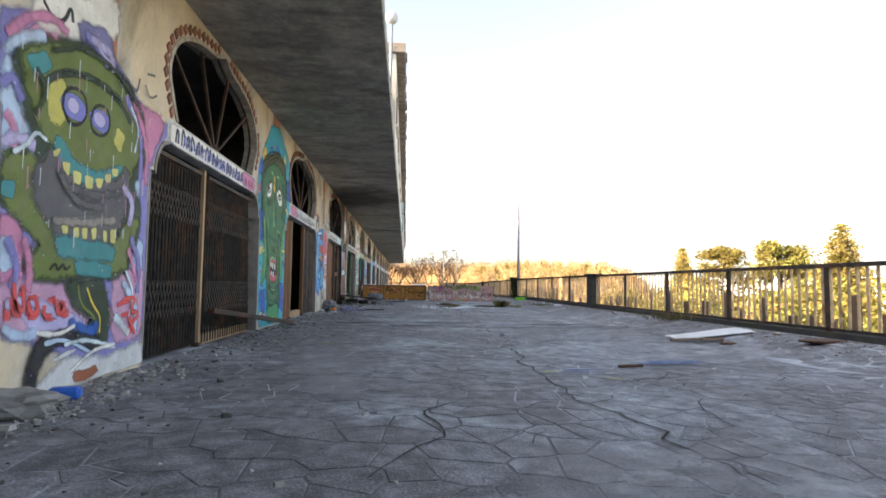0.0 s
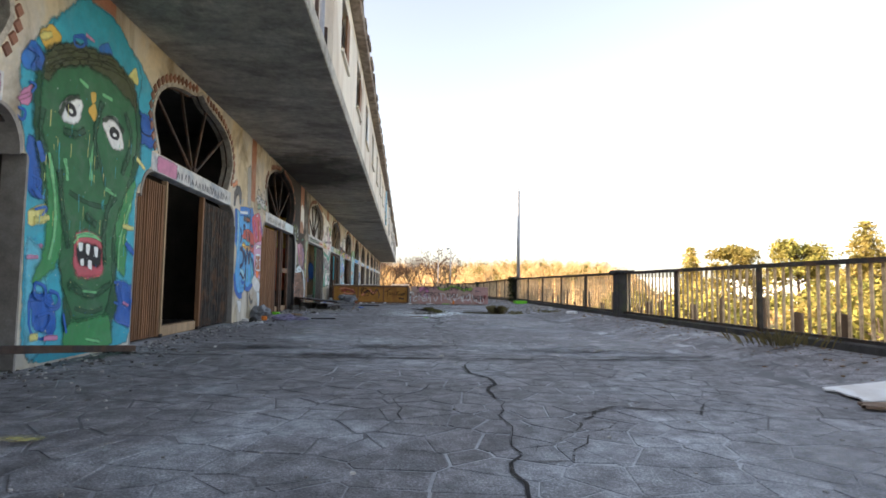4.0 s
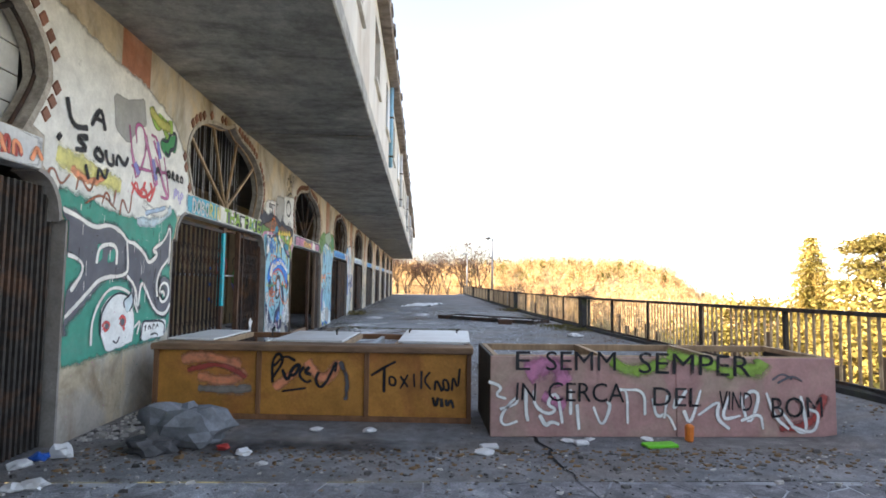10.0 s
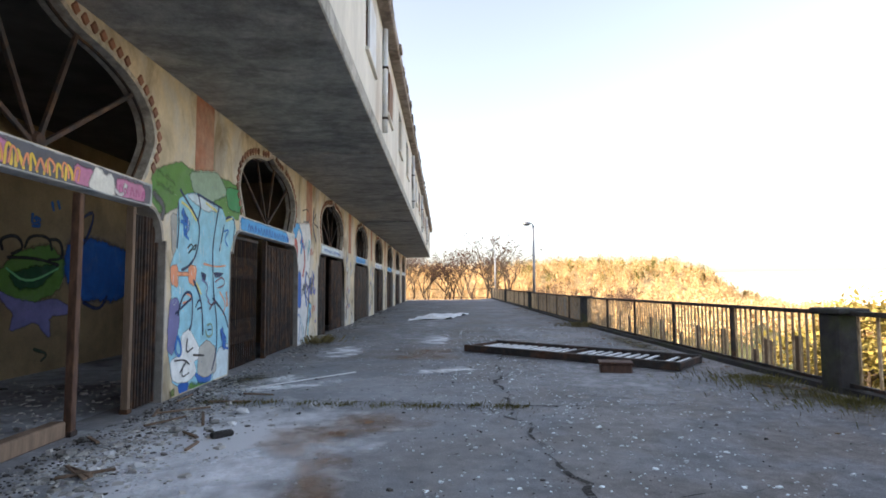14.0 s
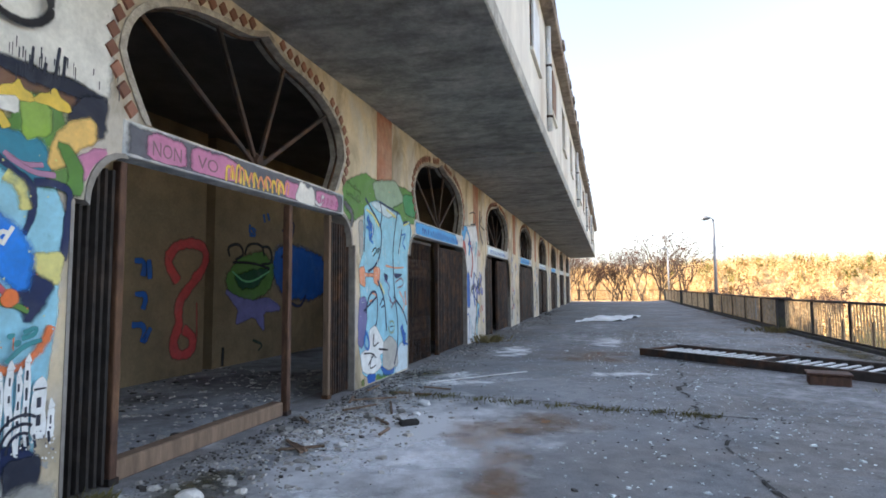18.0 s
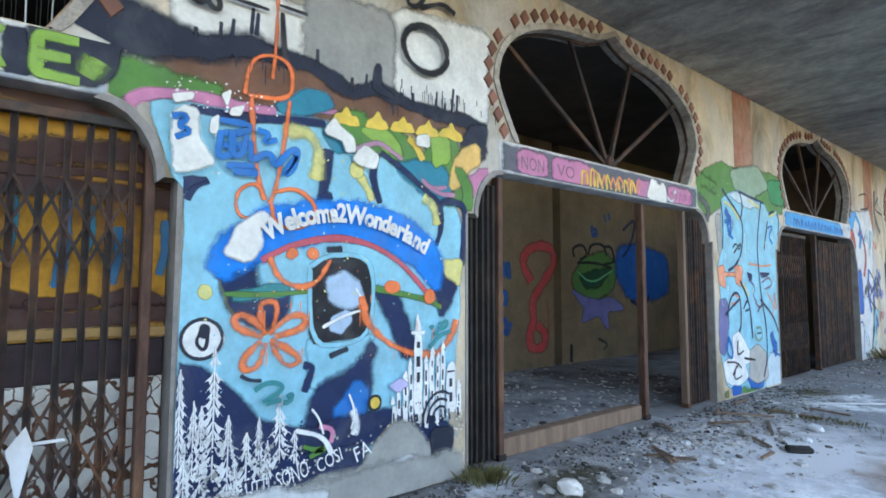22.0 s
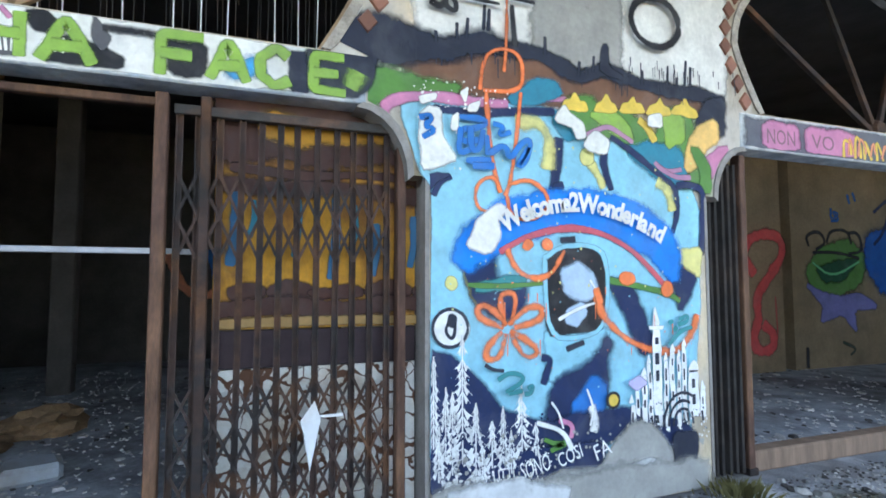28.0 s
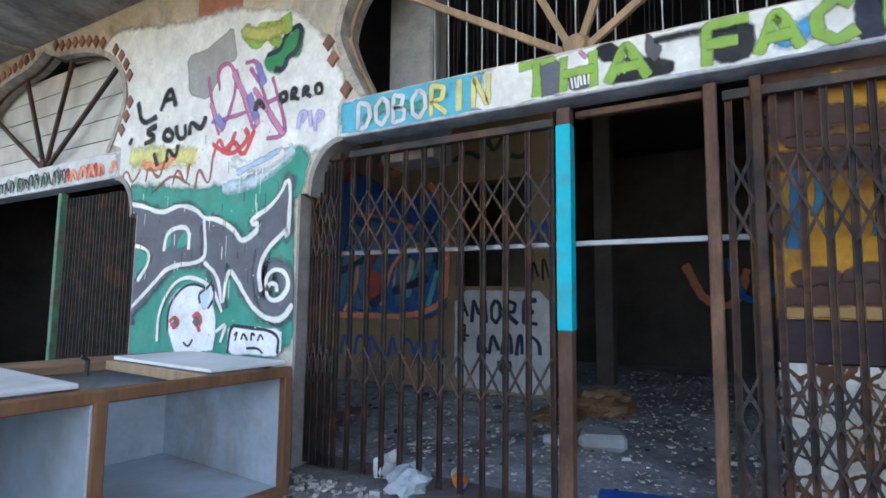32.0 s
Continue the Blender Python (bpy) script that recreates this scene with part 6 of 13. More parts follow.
stroke(W, "chalk", 0.025, [(0.79, 2.16), (0.85, 2.08)])
stroke(W, "violet", 0.05, [(0.82, 2.41), (0.99, 2.14), (1.08, 1.84)])
fill(W, "rose", [(0.38, 1.69), (1.08, 1.81), (1.15, 0.88), (0.58, 0.99), (0.43, 1.32)], soft=0.03)
fill(W, "brickred", [(0.55, 1.43), (0.92, 1.49), (0.99, 1.00), (0.57, 1.06)], soft=0.02)
spray(W, "chalk", 0.09, [(0.55, 1.66), (0.99, 1.68)])
stroke(W, "white", 0.04, [(0.57, 1.63), (0.68, 1.62), (0.66, 1.70), (0.81, 1.66)])
stroke(W, "bluewhite", 0.035, [(0.54, 1.46), (0.93, 1.48), (0.97, 1.39), (0.83, 1.32), (0.96, 1.18), (1.00, 1.11), (0.57, 1.10), (0.61, 1.19), (0.73, 1.23), (0.69, 1.32), (0.57, 1.36), (0.54, 1.46)])
fill(W, "orange", [(0.63, 1.07), (0.81, 1.09), (0.84, 0.95), (0.66, 0.95)], soft=0.02)
fill(W, "chalk", [(0.32, 0.87), (0.53, 0.99), (0.78, 0.88), (1.08, 0.75), (0.84, 0.57), (0.61, 0.64), (0.43, 0.73)], soft=0.03)
fill(W, "bluewhite", [(0.78, 0.60), (1.12, 0.53), (1.14, -0.00), (0.87, 0.26)], soft=0.03)
spray(W, "slate", 0.09, [(0.14, 0.54), (0.29, 0.35), (0.43, 0.41)])
spray(W, "slate", 0.06, [(-0.04, 0.65), (0.07, 0.27)])
spray(W, "teal", 0.05, [(0.75, 0.30), (0.74, 0.11)])
fill(W, "chalk", [(-0.74, 0.44), (-0.43, 0.41), (-0.46, 0.21), (-0.56, 0.19), (-0.65, 0.32)], soft=0.02)
spray(W, "chalk", 0.22, [(0.48, 2.77), (0.81, 2.74), (1.21, 2.70)])
spray(W, "palegreen", 0.14, [(0.55, 2.58), (0.82, 2.64)])
spray(W, "palegreen", 0.12, [(1.14, 2.65), (1.33, 2.67)])
stroke(W, "slate", 0.03, [(0.36, 2.69), (0.46, 2.79), (0.60, 2.79), (0.68, 2.70), (0.81, 2.83), (0.93, 2.75), (1.13, 2.74), (1.21, 2.83), (1.32, 2.80)])
stroke(W, "slate", 0.03, [(0.49, 2.88), (0.53, 3.00), (0.68, 3.02), (0.74, 2.92), (0.91, 2.91)])
stroke(W, "slate", 0.025, [(1.03, 2.99), (1.11, 3.06), (1.20, 2.92), (1.27, 2.85)])
stroke(W, "slate", 0.02, [(0.53, 3.07), (0.59, 3.05), (0.55, 3.01)])
stroke(W, "slate", 0.02, [(1.17, 2.55), (1.28, 2.48), (1.34, 2.58)])
W = mural("pink and ochre graffiti over soot and exposed brick", 15.230)
fill(W, "cementlt", [(-0.94, 2.11), (-0.66, 2.11), (-0.57, 1.85), (-0.45, 1.51), (-0.46, 1.26), (-0.81, 1.13), (-0.91, 1.94)], soft=0.04)
spray(W, "olive", 0.12, [(-0.74, 1.75), (-0.56, 1.67), (-0.69, 1.52), (-0.50, 1.49)])
spray(W, "greenpaint", 0.08, [(-0.67, 1.74), (-0.52, 1.58)])
spray(W, "dkgreen", 0.14, [(-0.77, 1.32), (-0.62, 1.39), (-0.45, 1.41)])
fill(W, "mauve", [(-0.65, 2.07), (-0.17, 2.15), (0.29, 2.07), (0.49, 1.73), (0.60, 1.36), (0.36, 1.29), (-0.09, 1.32), (-0.37, 1.44), (-0.50, 1.81)], soft=0.05)
fill(W, "rosetag", [(-0.61, 2.05), (-0.21, 2.11), (-0.16, 1.90), (-0.31, 1.74), (-0.42, 1.66), (-0.52, 1.86)], soft=0.05)
spray(W, "magenta", 0.12, [(-0.50, 1.97), (-0.29, 1.52)])
spray(W, "violet", 0.09, [(0.26, 2.03), (0.40, 1.78), (0.33, 1.58)])
spray(W, "night", 0.1, [(0.53, 1.61), (0.47, 1.37), (0.20, 1.36)])
spray(W, "ochre", 0.09, [(-0.02, 1.78), (0.07, 1.45)])
spray(W, "ochre", 0.07, [(-0.32, 1.82), (-0.22, 1.69)])
stroke(W, "ochre", 0.025, [(-0.35, 1.92), (-0.30, 1.72), (-0.20, 1.69), (-0.27, 1.91), (-0.33, 1.94)])
stroke(W, "ochre", 0.025, [(0.02, 1.74), (0.09, 1.51), (0.02, 1.37), (0.14, 1.56)])
stroke(W, "rosetag", 0.022, [(0.17, 2.02), (0.11, 1.73), (0.21, 1.53), (0.38, 1.58), (0.43, 1.77), (0.36, 2.02)])
stroke(W, "rosetag", 0.022, [(0.43, 1.84), (0.55, 1.87), (0.59, 1.80), (0.47, 1.75)])
stroke(W, "rosetag", 0.02, [(-0.15, 1.99), (-0.04, 1.55)])
fill(W, "bluewhite", [(-0.82, 1.20), (-0.67, 1.29), (-0.52, 1.34), (-0.19, 1.40), (0.16, 1.30), (0.07, 1.22), (-0.43, 1.18), (-0.65, 1.12), (-0.81, 1.10)], soft=0.02)
spray(W, "night", 0.05, [(-0.77, 1.23), (-0.59, 1.21)])
spray(W, "night", 0.05, [(-0.35, 1.28), (-0.13, 1.26)])
stroke(W, "bluewhite", 0.075, [(0.23, 1.29), (0.45, 1.17), (0.64, 0.92), (0.75, 0.60), (0.80, 0.34)])
stroke(W, "bluewhite", 0.05, [(0.45, 1.23), (0.68, 0.99), (0.84, 0.60)])
stroke(W, "bluewhite", 0.05, [(-1.13, 2.43), (-1.01, 2.18), (-0.91, 1.98), (-0.87, 1.70), (-0.86, 1.18), (-0.87, 0.99), (-0.97, 0.85), (-0.97, 0.53)])
stroke(W, "bluewhite", 0.04, [(-0.51, 0.37), (-0.19, 0.38), (0.17, 0.38)])
stroke(W, "palegreen", 0.028, [(-1.27, 2.59), (-1.22, 2.48), (-1.14, 2.63)])
stroke(W, "palegreen", 0.028, [(-1.14, 2.49), (-1.11, 2.59), (-1.05, 2.48)])
stroke(W, "palegreen", 0.028, [(-1.03, 2.58), (-0.98, 2.47), (-0.93, 2.66)])
stroke(W, "palegreen", 0.028, [(-0.90, 2.58), (-0.80, 2.66), (-0.85, 2.56), (-0.74, 2.59)])
stroke(W, "limesp", 0.03, [(-1.27, 2.58), (-1.11, 2.66)])
stroke(W, "limesp", 0.03, [(-0.89, 2.63), (-0.82, 2.42)])
stroke(W, "bluewhite", 0.025, [(-0.72, 2.58), (-0.77, 2.47), (-0.78, 2.36), (-0.70, 2.31), (-0.60, 2.39), (-0.55, 2.46)])
stroke(W, "bluewhite", 0.022, [(-0.72, 2.58), (-0.67, 2.55), (-0.68, 2.47), (-0.75, 2.45)])
stroke(W, "palegreen", 0.025, [(-1.11, 2.31), (-0.98, 2.29), (-0.89, 2.23), (-0.78, 2.26), (-0.71, 2.23)])
stroke(W, "limesp", 0.04, [(-0.76, 2.23), (-0.65, 2.24)])
stroke(W, "palegreen", 0.022, [(-1.22, 2.42), (-1.04, 2.43), (-0.91, 2.40), (-0.86, 2.33)])
spray(W, "tealgreen", 0.05, [(0.01, 2.30), (0.12, 2.24), (0.17, 2.35), (0.31, 2.26)])
fill(W, "white", [(-0.26, 3.34), (-0.05, 3.48), (0.17, 3.38), (0.33, 3.26), (0.34, 2.59), (0.23, 2.73), (-0.05, 2.96), (-0.21, 2.83), (-0.26, 2.97)], soft=0.01)
fill(W, "palegreen", [(0.76, 2.25), (1.16, 2.34), (1.10, 2.05), (1.01, 1.87), (1.02, 1.12), (0.90, 1.05), (0.80, 1.77)], soft=0.03)
stroke(W, "paleyel", 0.03, [(0.80, 2.10), (0.87, 1.85), (0.74, 1.62), (0.80, 1.84)])
stroke(W, "paleyel", 0.03, [(0.73, 1.53), (0.84, 1.48), (0.94, 1.34), (0.77, 1.37), (0.69, 1.50)])
stroke(W, "paleyel", 0.025, [(0.65, 1.29), (0.77, 1.12), (0.93, 0.99)])
W = mural("teal and grey lettering below black tags on the pier", 21.330)
fill(W, "white", [(-1.94, 3.56), (-1.59, 3.82), (-0.44, 3.61), (0.17, 3.59), (0.91, 3.36), (1.23, 3.05), (1.40, 2.66), (1.42, 2.36), (1.09, 2.29), (1.01, 1.98), (-1.55, 2.14), (-1.73, 2.80)])
fill(W, "cement", [(-0.39, 3.31), (-0.10, 3.33), (0.19, 3.45), (0.24, 3.16), (0.04, 3.15), (0.02, 3.02), (-0.11, 2.90), (-0.34, 2.97)], soft=0.02)
spray(W, "paleyel", 0.2, [(-1.2, 2.5), (-0.7, 2.45), (-0.2, 2.4)])
spray(W, "orangesp", 0.08, [(-1.0, 2.42), (-0.7, 2.34), (-0.5, 2.44)])
fill(W, "tealgreen", [(-1.48, 2.19), (-0.92, 2.19), (-0.26, 2.08), (0.16, 2.06), (0.64, 2.13), (0.99, 2.30), (1.07, 2.22), (1.01, 1.96), (0.93, 1.93), (1.02, 0.79), (-1.24, 0.69)])
spray(W, "bluewhite", 0.12, [(0.15, 2.08), (0.54, 2.09), (0.79, 2.24), (0.94, 2.31)])
spray(W, "white", 0.1, [(0.25, 2.29), (0.58, 2.19), (0.84, 2.30)])
spray(W, "paleblue", 0.05, [(0.31, 2.19), (0.63, 2.27), (0.78, 2.32)])
spray(W, "brickred", 0.03, [(-1.35, 2.27), (-1.23, 2.41), (-1.13, 2.23), (-1.01, 2.37)])
spray(W, "brickred", 0.03, [(-0.92, 2.24), (-0.88, 2.40), (-0.72, 2.23), (-0.65, 2.40)])
spray(W, "brickred", 0.03, [(-0.52, 2.17), (-0.45, 2.34), (-0.33, 2.13), (-0.29, 2.35)])
spray(W, "brickred", 0.03, [(-0.20, 2.10), (-0.17, 2.32), (-0.02, 2.09), (0.01, 2.35)])
spray(W, "brickred", 0.03, [(-0.78, 2.14), (-0.53, 2.28), (-0.27, 2.15)])
stroke(W, "red", 0.035, [(0.01, 2.35), (0.08, 2.54), (0.18, 2.33), (0.28, 2.54)])
stroke(W, "red", 0.035, [(0.12, 2.38), (0.28, 2.48), (0.38, 2.29), (0.50, 2.52)])
stroke(W, "red", 0.035, [(-0.01, 2.48), (0.24, 2.33), (0.45, 2.46), (0.39, 2.55)])
spray(W, "magenta", 0.04, [(-0.10, 3.08), (0.00, 2.70), (0.08, 2.54)])
spray(W, "magenta", 0.04, [(0.06, 2.92), (0.01, 3.13), (0.19, 3.15), (0.27, 2.94), (0.20, 2.72), (0.10, 2.56)])
spray(W, "magenta", 0.04, [(0.25, 3.07), (0.40, 2.70), (0.50, 2.50), (0.54, 2.64)])
spray(W, "magenta", 0.04, [(0.42, 3.05), (0.58, 2.85), (0.66, 2.59), (0.82, 2.46)])
spray(W, "magenta", 0.04, [(0.36, 3.10), (0.50, 3.10), (0.59, 2.89)])
spray(W, "magenta", 0.04, [(0.68, 2.92), (0.84, 2.52), (0.83, 2.42), (0.64, 2.43)])
spray(W, "magenta", 0.04, [(-0.03, 2.66), (0.26, 2.67), (0.48, 2.69), (0.75, 2.74)])
stroke(W, "pink", 0.05, [(-0.05, 2.84), (0.07, 2.61)])
stroke(W, "pink", 0.05, [(0.47, 2.87), (0.82, 2.44)])
stroke(W, "pink", 0.05, [(0.22, 3.05), (0.55, 2.55)])
stroke(W, "violet", 0.07, [(0.03, 2.70), (0.13, 2.60)])
stroke(W, "violet", 0.07, [(0.42, 2.83), (0.52, 2.60)])
stroke(W, "violet", 0.07, [(0.51, 3.06), (0.59, 2.87)])
fill(W, "mural3", [(0.58, 3.09), (0.81, 3.20), (0.99, 3.26), (0.96, 3.05), (0.83, 3.05), (0.78, 2.93), (0.62, 3.00)], soft=0.03)
stroke(W, "night", 0.04, [(0.61, 3.11), (0.77, 3.12), (0.79, 3.23), (0.99, 3.30), (0.95, 3.07), (0.83, 3.05), (0.81, 2.95), (0.70, 2.98)])
stroke(W, "limesp", 0.09, [(0.33, 3.42), (0.40, 3.27), (0.54, 3.23), (0.56, 3.40)])
stroke(W, "limesp", 0.09, [(0.67, 3.38), (0.65, 3.25), (0.76, 3.17)])
stroke(W, "limesp", 0.09, [(0.80, 3.40), (0.84, 3.24)])
spray(W, "limeyel", 0.12, [(0.31, 3.38), (0.54, 3.29), (0.81, 3.29)])
for _w, _p in ((0.055, [(-1.11, 3.03), (-1.03, 2.79), (-0.8, 2.84)]), (0.05, [(-0.75, 2.88), (-0.62, 3.11), (-0.53, 2.89)]), (0.05, [(-0.72, 2.97), (-0.55, 2.97)]), (0.05, [(-0.79, 2.75), (-0.97, 2.72), (-0.78, 2.64), (-0.97, 2.6)]), (0.045, [(-0.63, 2.7), (-0.7, 2.63), (-0.59, 2.57), (-0.53, 2.63), (-0.63, 2.7)]), (0.045, [(-0.51, 2.71), (-0.47, 2.58), (-0.36, 2.58), (-0.38, 2.7)]), (0.045, [(-0.31, 2.59), (-0.31, 2.73), (-0.16, 2.61), (-0.1, 2.73)]), (0.04, [(-0.81, 2.5), (-0.75, 2.37)]), (0.04, [(-0.62, 2.39), (-0.61, 2.53), (-0.49, 2.4), (-0.46, 2.53)]), (0.06, [(-1.21, 2.67), (-1.17, 2.64)])):
    stroke(W, "ink", _w, _p)
stroke(W, "ink", 0.035, [(0.50, 2.67), (0.53, 2.77), (0.61, 2.67)])
stroke(W, "ink", 0.035, [(0.79, 2.70), (0.77, 2.76), (0.84, 2.77), (0.85, 2.70), (0.79, 2.70)])
stroke(W, "ink", 0.035, [(0.90, 2.69), (0.90, 2.79), (0.96, 2.76), (0.91, 2.72), (0.98, 2.68)])
stroke(W, "ink", 0.035, [(1.02, 2.69), (1.02, 2.78), (1.08, 2.75), (1.04, 2.72), (1.10, 2.68)])
stroke(W, "ink", 0.035, [(1.15, 2.69), (1.13, 2.76), (1.19, 2.77), (1.21, 2.70), (1.16, 2.69)])
stroke(W, "lilac", 0.03, [(0.98, 2.45), (0.99, 2.59), (1.07, 2.56), (1.01, 2.50)])
stroke(W, "lilac", 0.03, [(1.09, 2.58), (1.11, 2.45)])
stroke(W, "lilac", 0.03, [(1.15, 2.41), (1.16, 2.57), (1.24, 2.53), (1.17, 2.48)])
fill(W, "greytag", [(-1.45, 1.99), (-1.17, 2.05), (-0.89, 2.01), (-0.62, 1.92), (-0.37, 1.98), (-0.15, 1.92), (-0.05, 1.85), (-0.05, 1.58), (-0.01, 1.47), (-0.19, 1.49), (-0.49, 1.45), (-0.60, 1.32), (-0.89, 1.10), (-1.27, 0.92), (-1.31, 1.14), (-0.93, 1.33), (-0.69, 1.55), (-0.91, 1.69), (-1.39, 1.65)])
fill(W, "tealgreen", [(-0.56, 1.77), (-0.47, 1.78), (-0.48, 1.65), (-0.56, 1.59)], soft=0.01)
fill(W, "tealgreen", [(-0.37, 1.69), (-0.25, 1.78), (-0.27, 1.62), (-0.39, 1.61)], soft=0.01)
fill(W, "greytag", [(-0.05, 1.81), (0.12, 1.82), (0.33, 1.73), (0.45, 1.60), (0.65, 1.74), (0.49, 1.76), (0.82, 1.91), (0.92, 2.15), (0.92, 1.63), (0.88, 1.71), (0.69, 1.56), (0.60, 1.40), (0.67, 1.20), (0.79, 1.09), (0.95, 1.21), (0.98, 1.32), (0.98, 1.09), (0.87, 1.03), (0.69, 1.05), (0.49, 1.20), (0.37, 1.36), (0.24, 1.49), (0.23, 1.08), (0.12, 1.32), (-0.01, 1.49)])
stroke(W, "greytag", 0.15, [(0.67, 1.56), (0.63, 1.36), (0.70, 1.16), (0.84, 1.09), (0.95, 1.21), (0.92, 1.34), (0.81, 1.40), (0.72, 1.36), (0.73, 1.28), (0.78, 1.27)])
stroke(W, "white", 0.038, [(-1.45, 2.01), (-1.17, 2.06), (-0.89, 2.01), (-0.62, 1.92), (-0.40, 1.99), (-0.15, 1.93), (-0.05, 1.84), (0.12, 1.83), (0.33, 1.73), (0.43, 1.61), (0.65, 1.75), (0.47, 1.78), (0.79, 1.91), (0.93, 2.15), (0.92, 1.61), (0.88, 1.71)])
stroke(W, "white", 0.038, [(-0.05, 1.84), (-0.01, 1.62), (-0.02, 1.48), (-0.49, 1.46), (-0.66, 1.33), (-0.96, 1.12), (-1.28, 0.96)])
stroke(W, "white", 0.038, [(-0.02, 1.48), (0.17, 1.36), (0.23, 1.08), (0.27, 1.44), (0.40, 1.32), (0.55, 1.14), (0.71, 1.04), (0.89, 1.03), (0.99, 1.15)])
stroke(W, "white", 0.038, [(0.89, 1.69), (0.70, 1.56), (0.62, 1.40), (0.66, 1.24)])
stroke(W, "white", 0.038, [(0.73, 1.24), (0.70, 1.34), (0.78, 1.41), (0.91, 1.39), (0.95, 1.28), (0.88, 1.19), (0.78, 1.17), (0.71, 1.22), (0.74, 1.30), (0.82, 1.30), (0.83, 1.24)])
stroke(W, "white", 0.038, [(-0.57, 1.59), (-0.54, 1.77), (-0.23, 1.80), (-0.23, 1.59)])
stroke(W, "white", 0.038, [(-1.39, 1.65), (-0.91, 1.66), (-0.73, 1.55), (-0.93, 1.33)])
stroke(W, "white", 0.035, [(-0.59, 0.81), (-0.60, 1.06), (-0.41, 1.32), (-0.17, 1.37), (0.10, 1.28), (0.23, 1.08)])
fill(W, "eyewhite", [(-0.45, 0.94), (-0.45, 1.13), (-0.31, 1.26), (-0.17, 1.30), (0.01, 1.26), (0.14, 1.08), (0.16, 0.92), (0.13, 0.77), (-0.33, 0.73)], soft=0.02)
fill(W, "bluewhite", [(-0.03, 1.16), (-0.05, 1.24), (0.04, 1.26), (0.08, 1.30), (0.12, 1.20), (0.08, 1.12), (0.00, 1.10)], soft=0.01)
stroke(W, "night", 0.02, [(-0.04, 1.14), (-0.07, 1.22), (0.03, 1.26), (0.09, 1.32), (0.14, 1.20), (0.06, 1.10)])
stroke(W, "night", 0.022, [(-0.45, 0.90), (-0.46, 1.11), (-0.31, 1.26), (-0.14, 1.31), (0.04, 1.26)])
stroke(W, "red", 0.03, [(-0.43, 0.98), (-0.37, 1.03), (-0.29, 0.99), (-0.35, 0.93), (-0.41, 0.97)])
stroke(W, "red", 0.03, [(-0.36, 1.03), (-0.37, 0.92)])
stroke(W, "red", 0.03, [(-0.13, 1.03), (-0.07, 1.07), (0.00, 1.01), (-0.05, 0.95), (-0.12, 1.00)])
stroke(W, "red", 0.03, [(-0.08, 1.07), (-0.03, 0.91)])
oval(W, "greytag", -0.35, 0.98, 0.03, 0.025)
oval(W, "greytag", -0.07, 1.00, 0.035, 0.03)
stroke(W, "night", 0.015, [(-0.23, 0.82), (-0.16, 0.78), (-0.11, 0.85)])
stroke(W, "white", 0.03, [(0.17, 0.92), (0.30, 1.00), (0.23, 0.84)])
fill(W, "eyewhite", [(0.33, 0.96), (0.90, 0.96), (0.89, 0.79), (0.32, 0.76)], soft=0.015)
stroke(W, "night", 0.025, [(0.32, 0.76), (0.34, 0.98), (0.46, 0.97), (0.87, 0.95), (0.86, 0.79)])
stroke(W, "ink", 0.018, [(0.39, 0.90), (0.43, 0.94), (0.40, 0.86)])
stroke(W, "ink", 0.018, [(0.47, 0.87), (0.49, 0.93), (0.54, 0.87)])
stroke(W, "ink", 0.018, [(0.58, 0.87), (0.58, 0.93), (0.62, 0.91)])
stroke(W, "ink", 0.018, [(0.65, 0.87), (0.68, 0.93), (0.71, 0.88)])
stroke(W, "ink", 0.018, [(0.53, 0.81), (0.66, 0.82), (0.71, 0.78)])
W = mural("light blue mural with a banner, orange flower and painted skyline", 27.420)
fill(W, "white", [(-1.05, 3.03), (-0.27, 3.11), (-0.28, 2.77), (-0.48, 2.77), (-0.70, 2.82), (-1.05, 2.75)])
fill(W, "white", [(0.32, 3.32), (1.25, 3.43), (1.22, 3.03), (1.21, 2.68), (0.85, 2.69), (0.51, 2.67), (0.29, 2.71)])
fill(W, "cement", [(-0.29, 3.22), (0.32, 3.29), (0.29, 2.69), (0.08, 2.71), (-0.04, 2.66), (-0.30, 2.78)])
fill(W, "brown", [(-1.18, 2.64), (-0.84, 2.68), (-0.59, 2.78), (-0.27, 2.73), (0.04, 2.67), (0.35, 2.66), (1.10, 2.67), (1.05, 2.56), (0.83, 2.52), (-0.13, 2.48), (-0.49, 2.47), (-1.05, 2.47)], soft=0.06)
stroke(W, "night", 0.1, [(-1.18, 2.76), (-1.05, 2.71), (-0.87, 2.73), (-0.66, 2.78), (-0.48, 2.77), (-0.30, 2.78), (-0.15, 2.73), (0.00, 2.66), (0.11, 2.70), (0.19, 2.75), (0.39, 2.70), (0.63, 2.67), (0.84, 2.67), (1.10, 2.67), (1.23, 2.64)])
fill(W, "night", [(-1.50, 2.79), (-1.31, 2.83), (-1.05, 2.78), (-0.98, 2.76), (-0.84, 2.78), (-0.66, 2.86), (-0.52, 2.80), (-0.63, 2.74), (-0.84, 2.68), (-1.05, 2.62), (-1.31, 2.59), (-1.54, 2.58)])
fill(W, "night", [(0.16, 2.75), (0.20, 2.90), (0.24, 2.90), (0.23, 2.77), (0.35, 2.71), (0.23, 2.70)])
stroke(W, "night", 0.022, [(-0.96, 2.74), (-0.96, 2.81)])
stroke(W, "night", 0.022, [(-0.83, 2.77), (-0.83, 2.88)])
stroke(W, "night", 0.022, [(-0.77, 2.79), (-0.76, 2.92)])
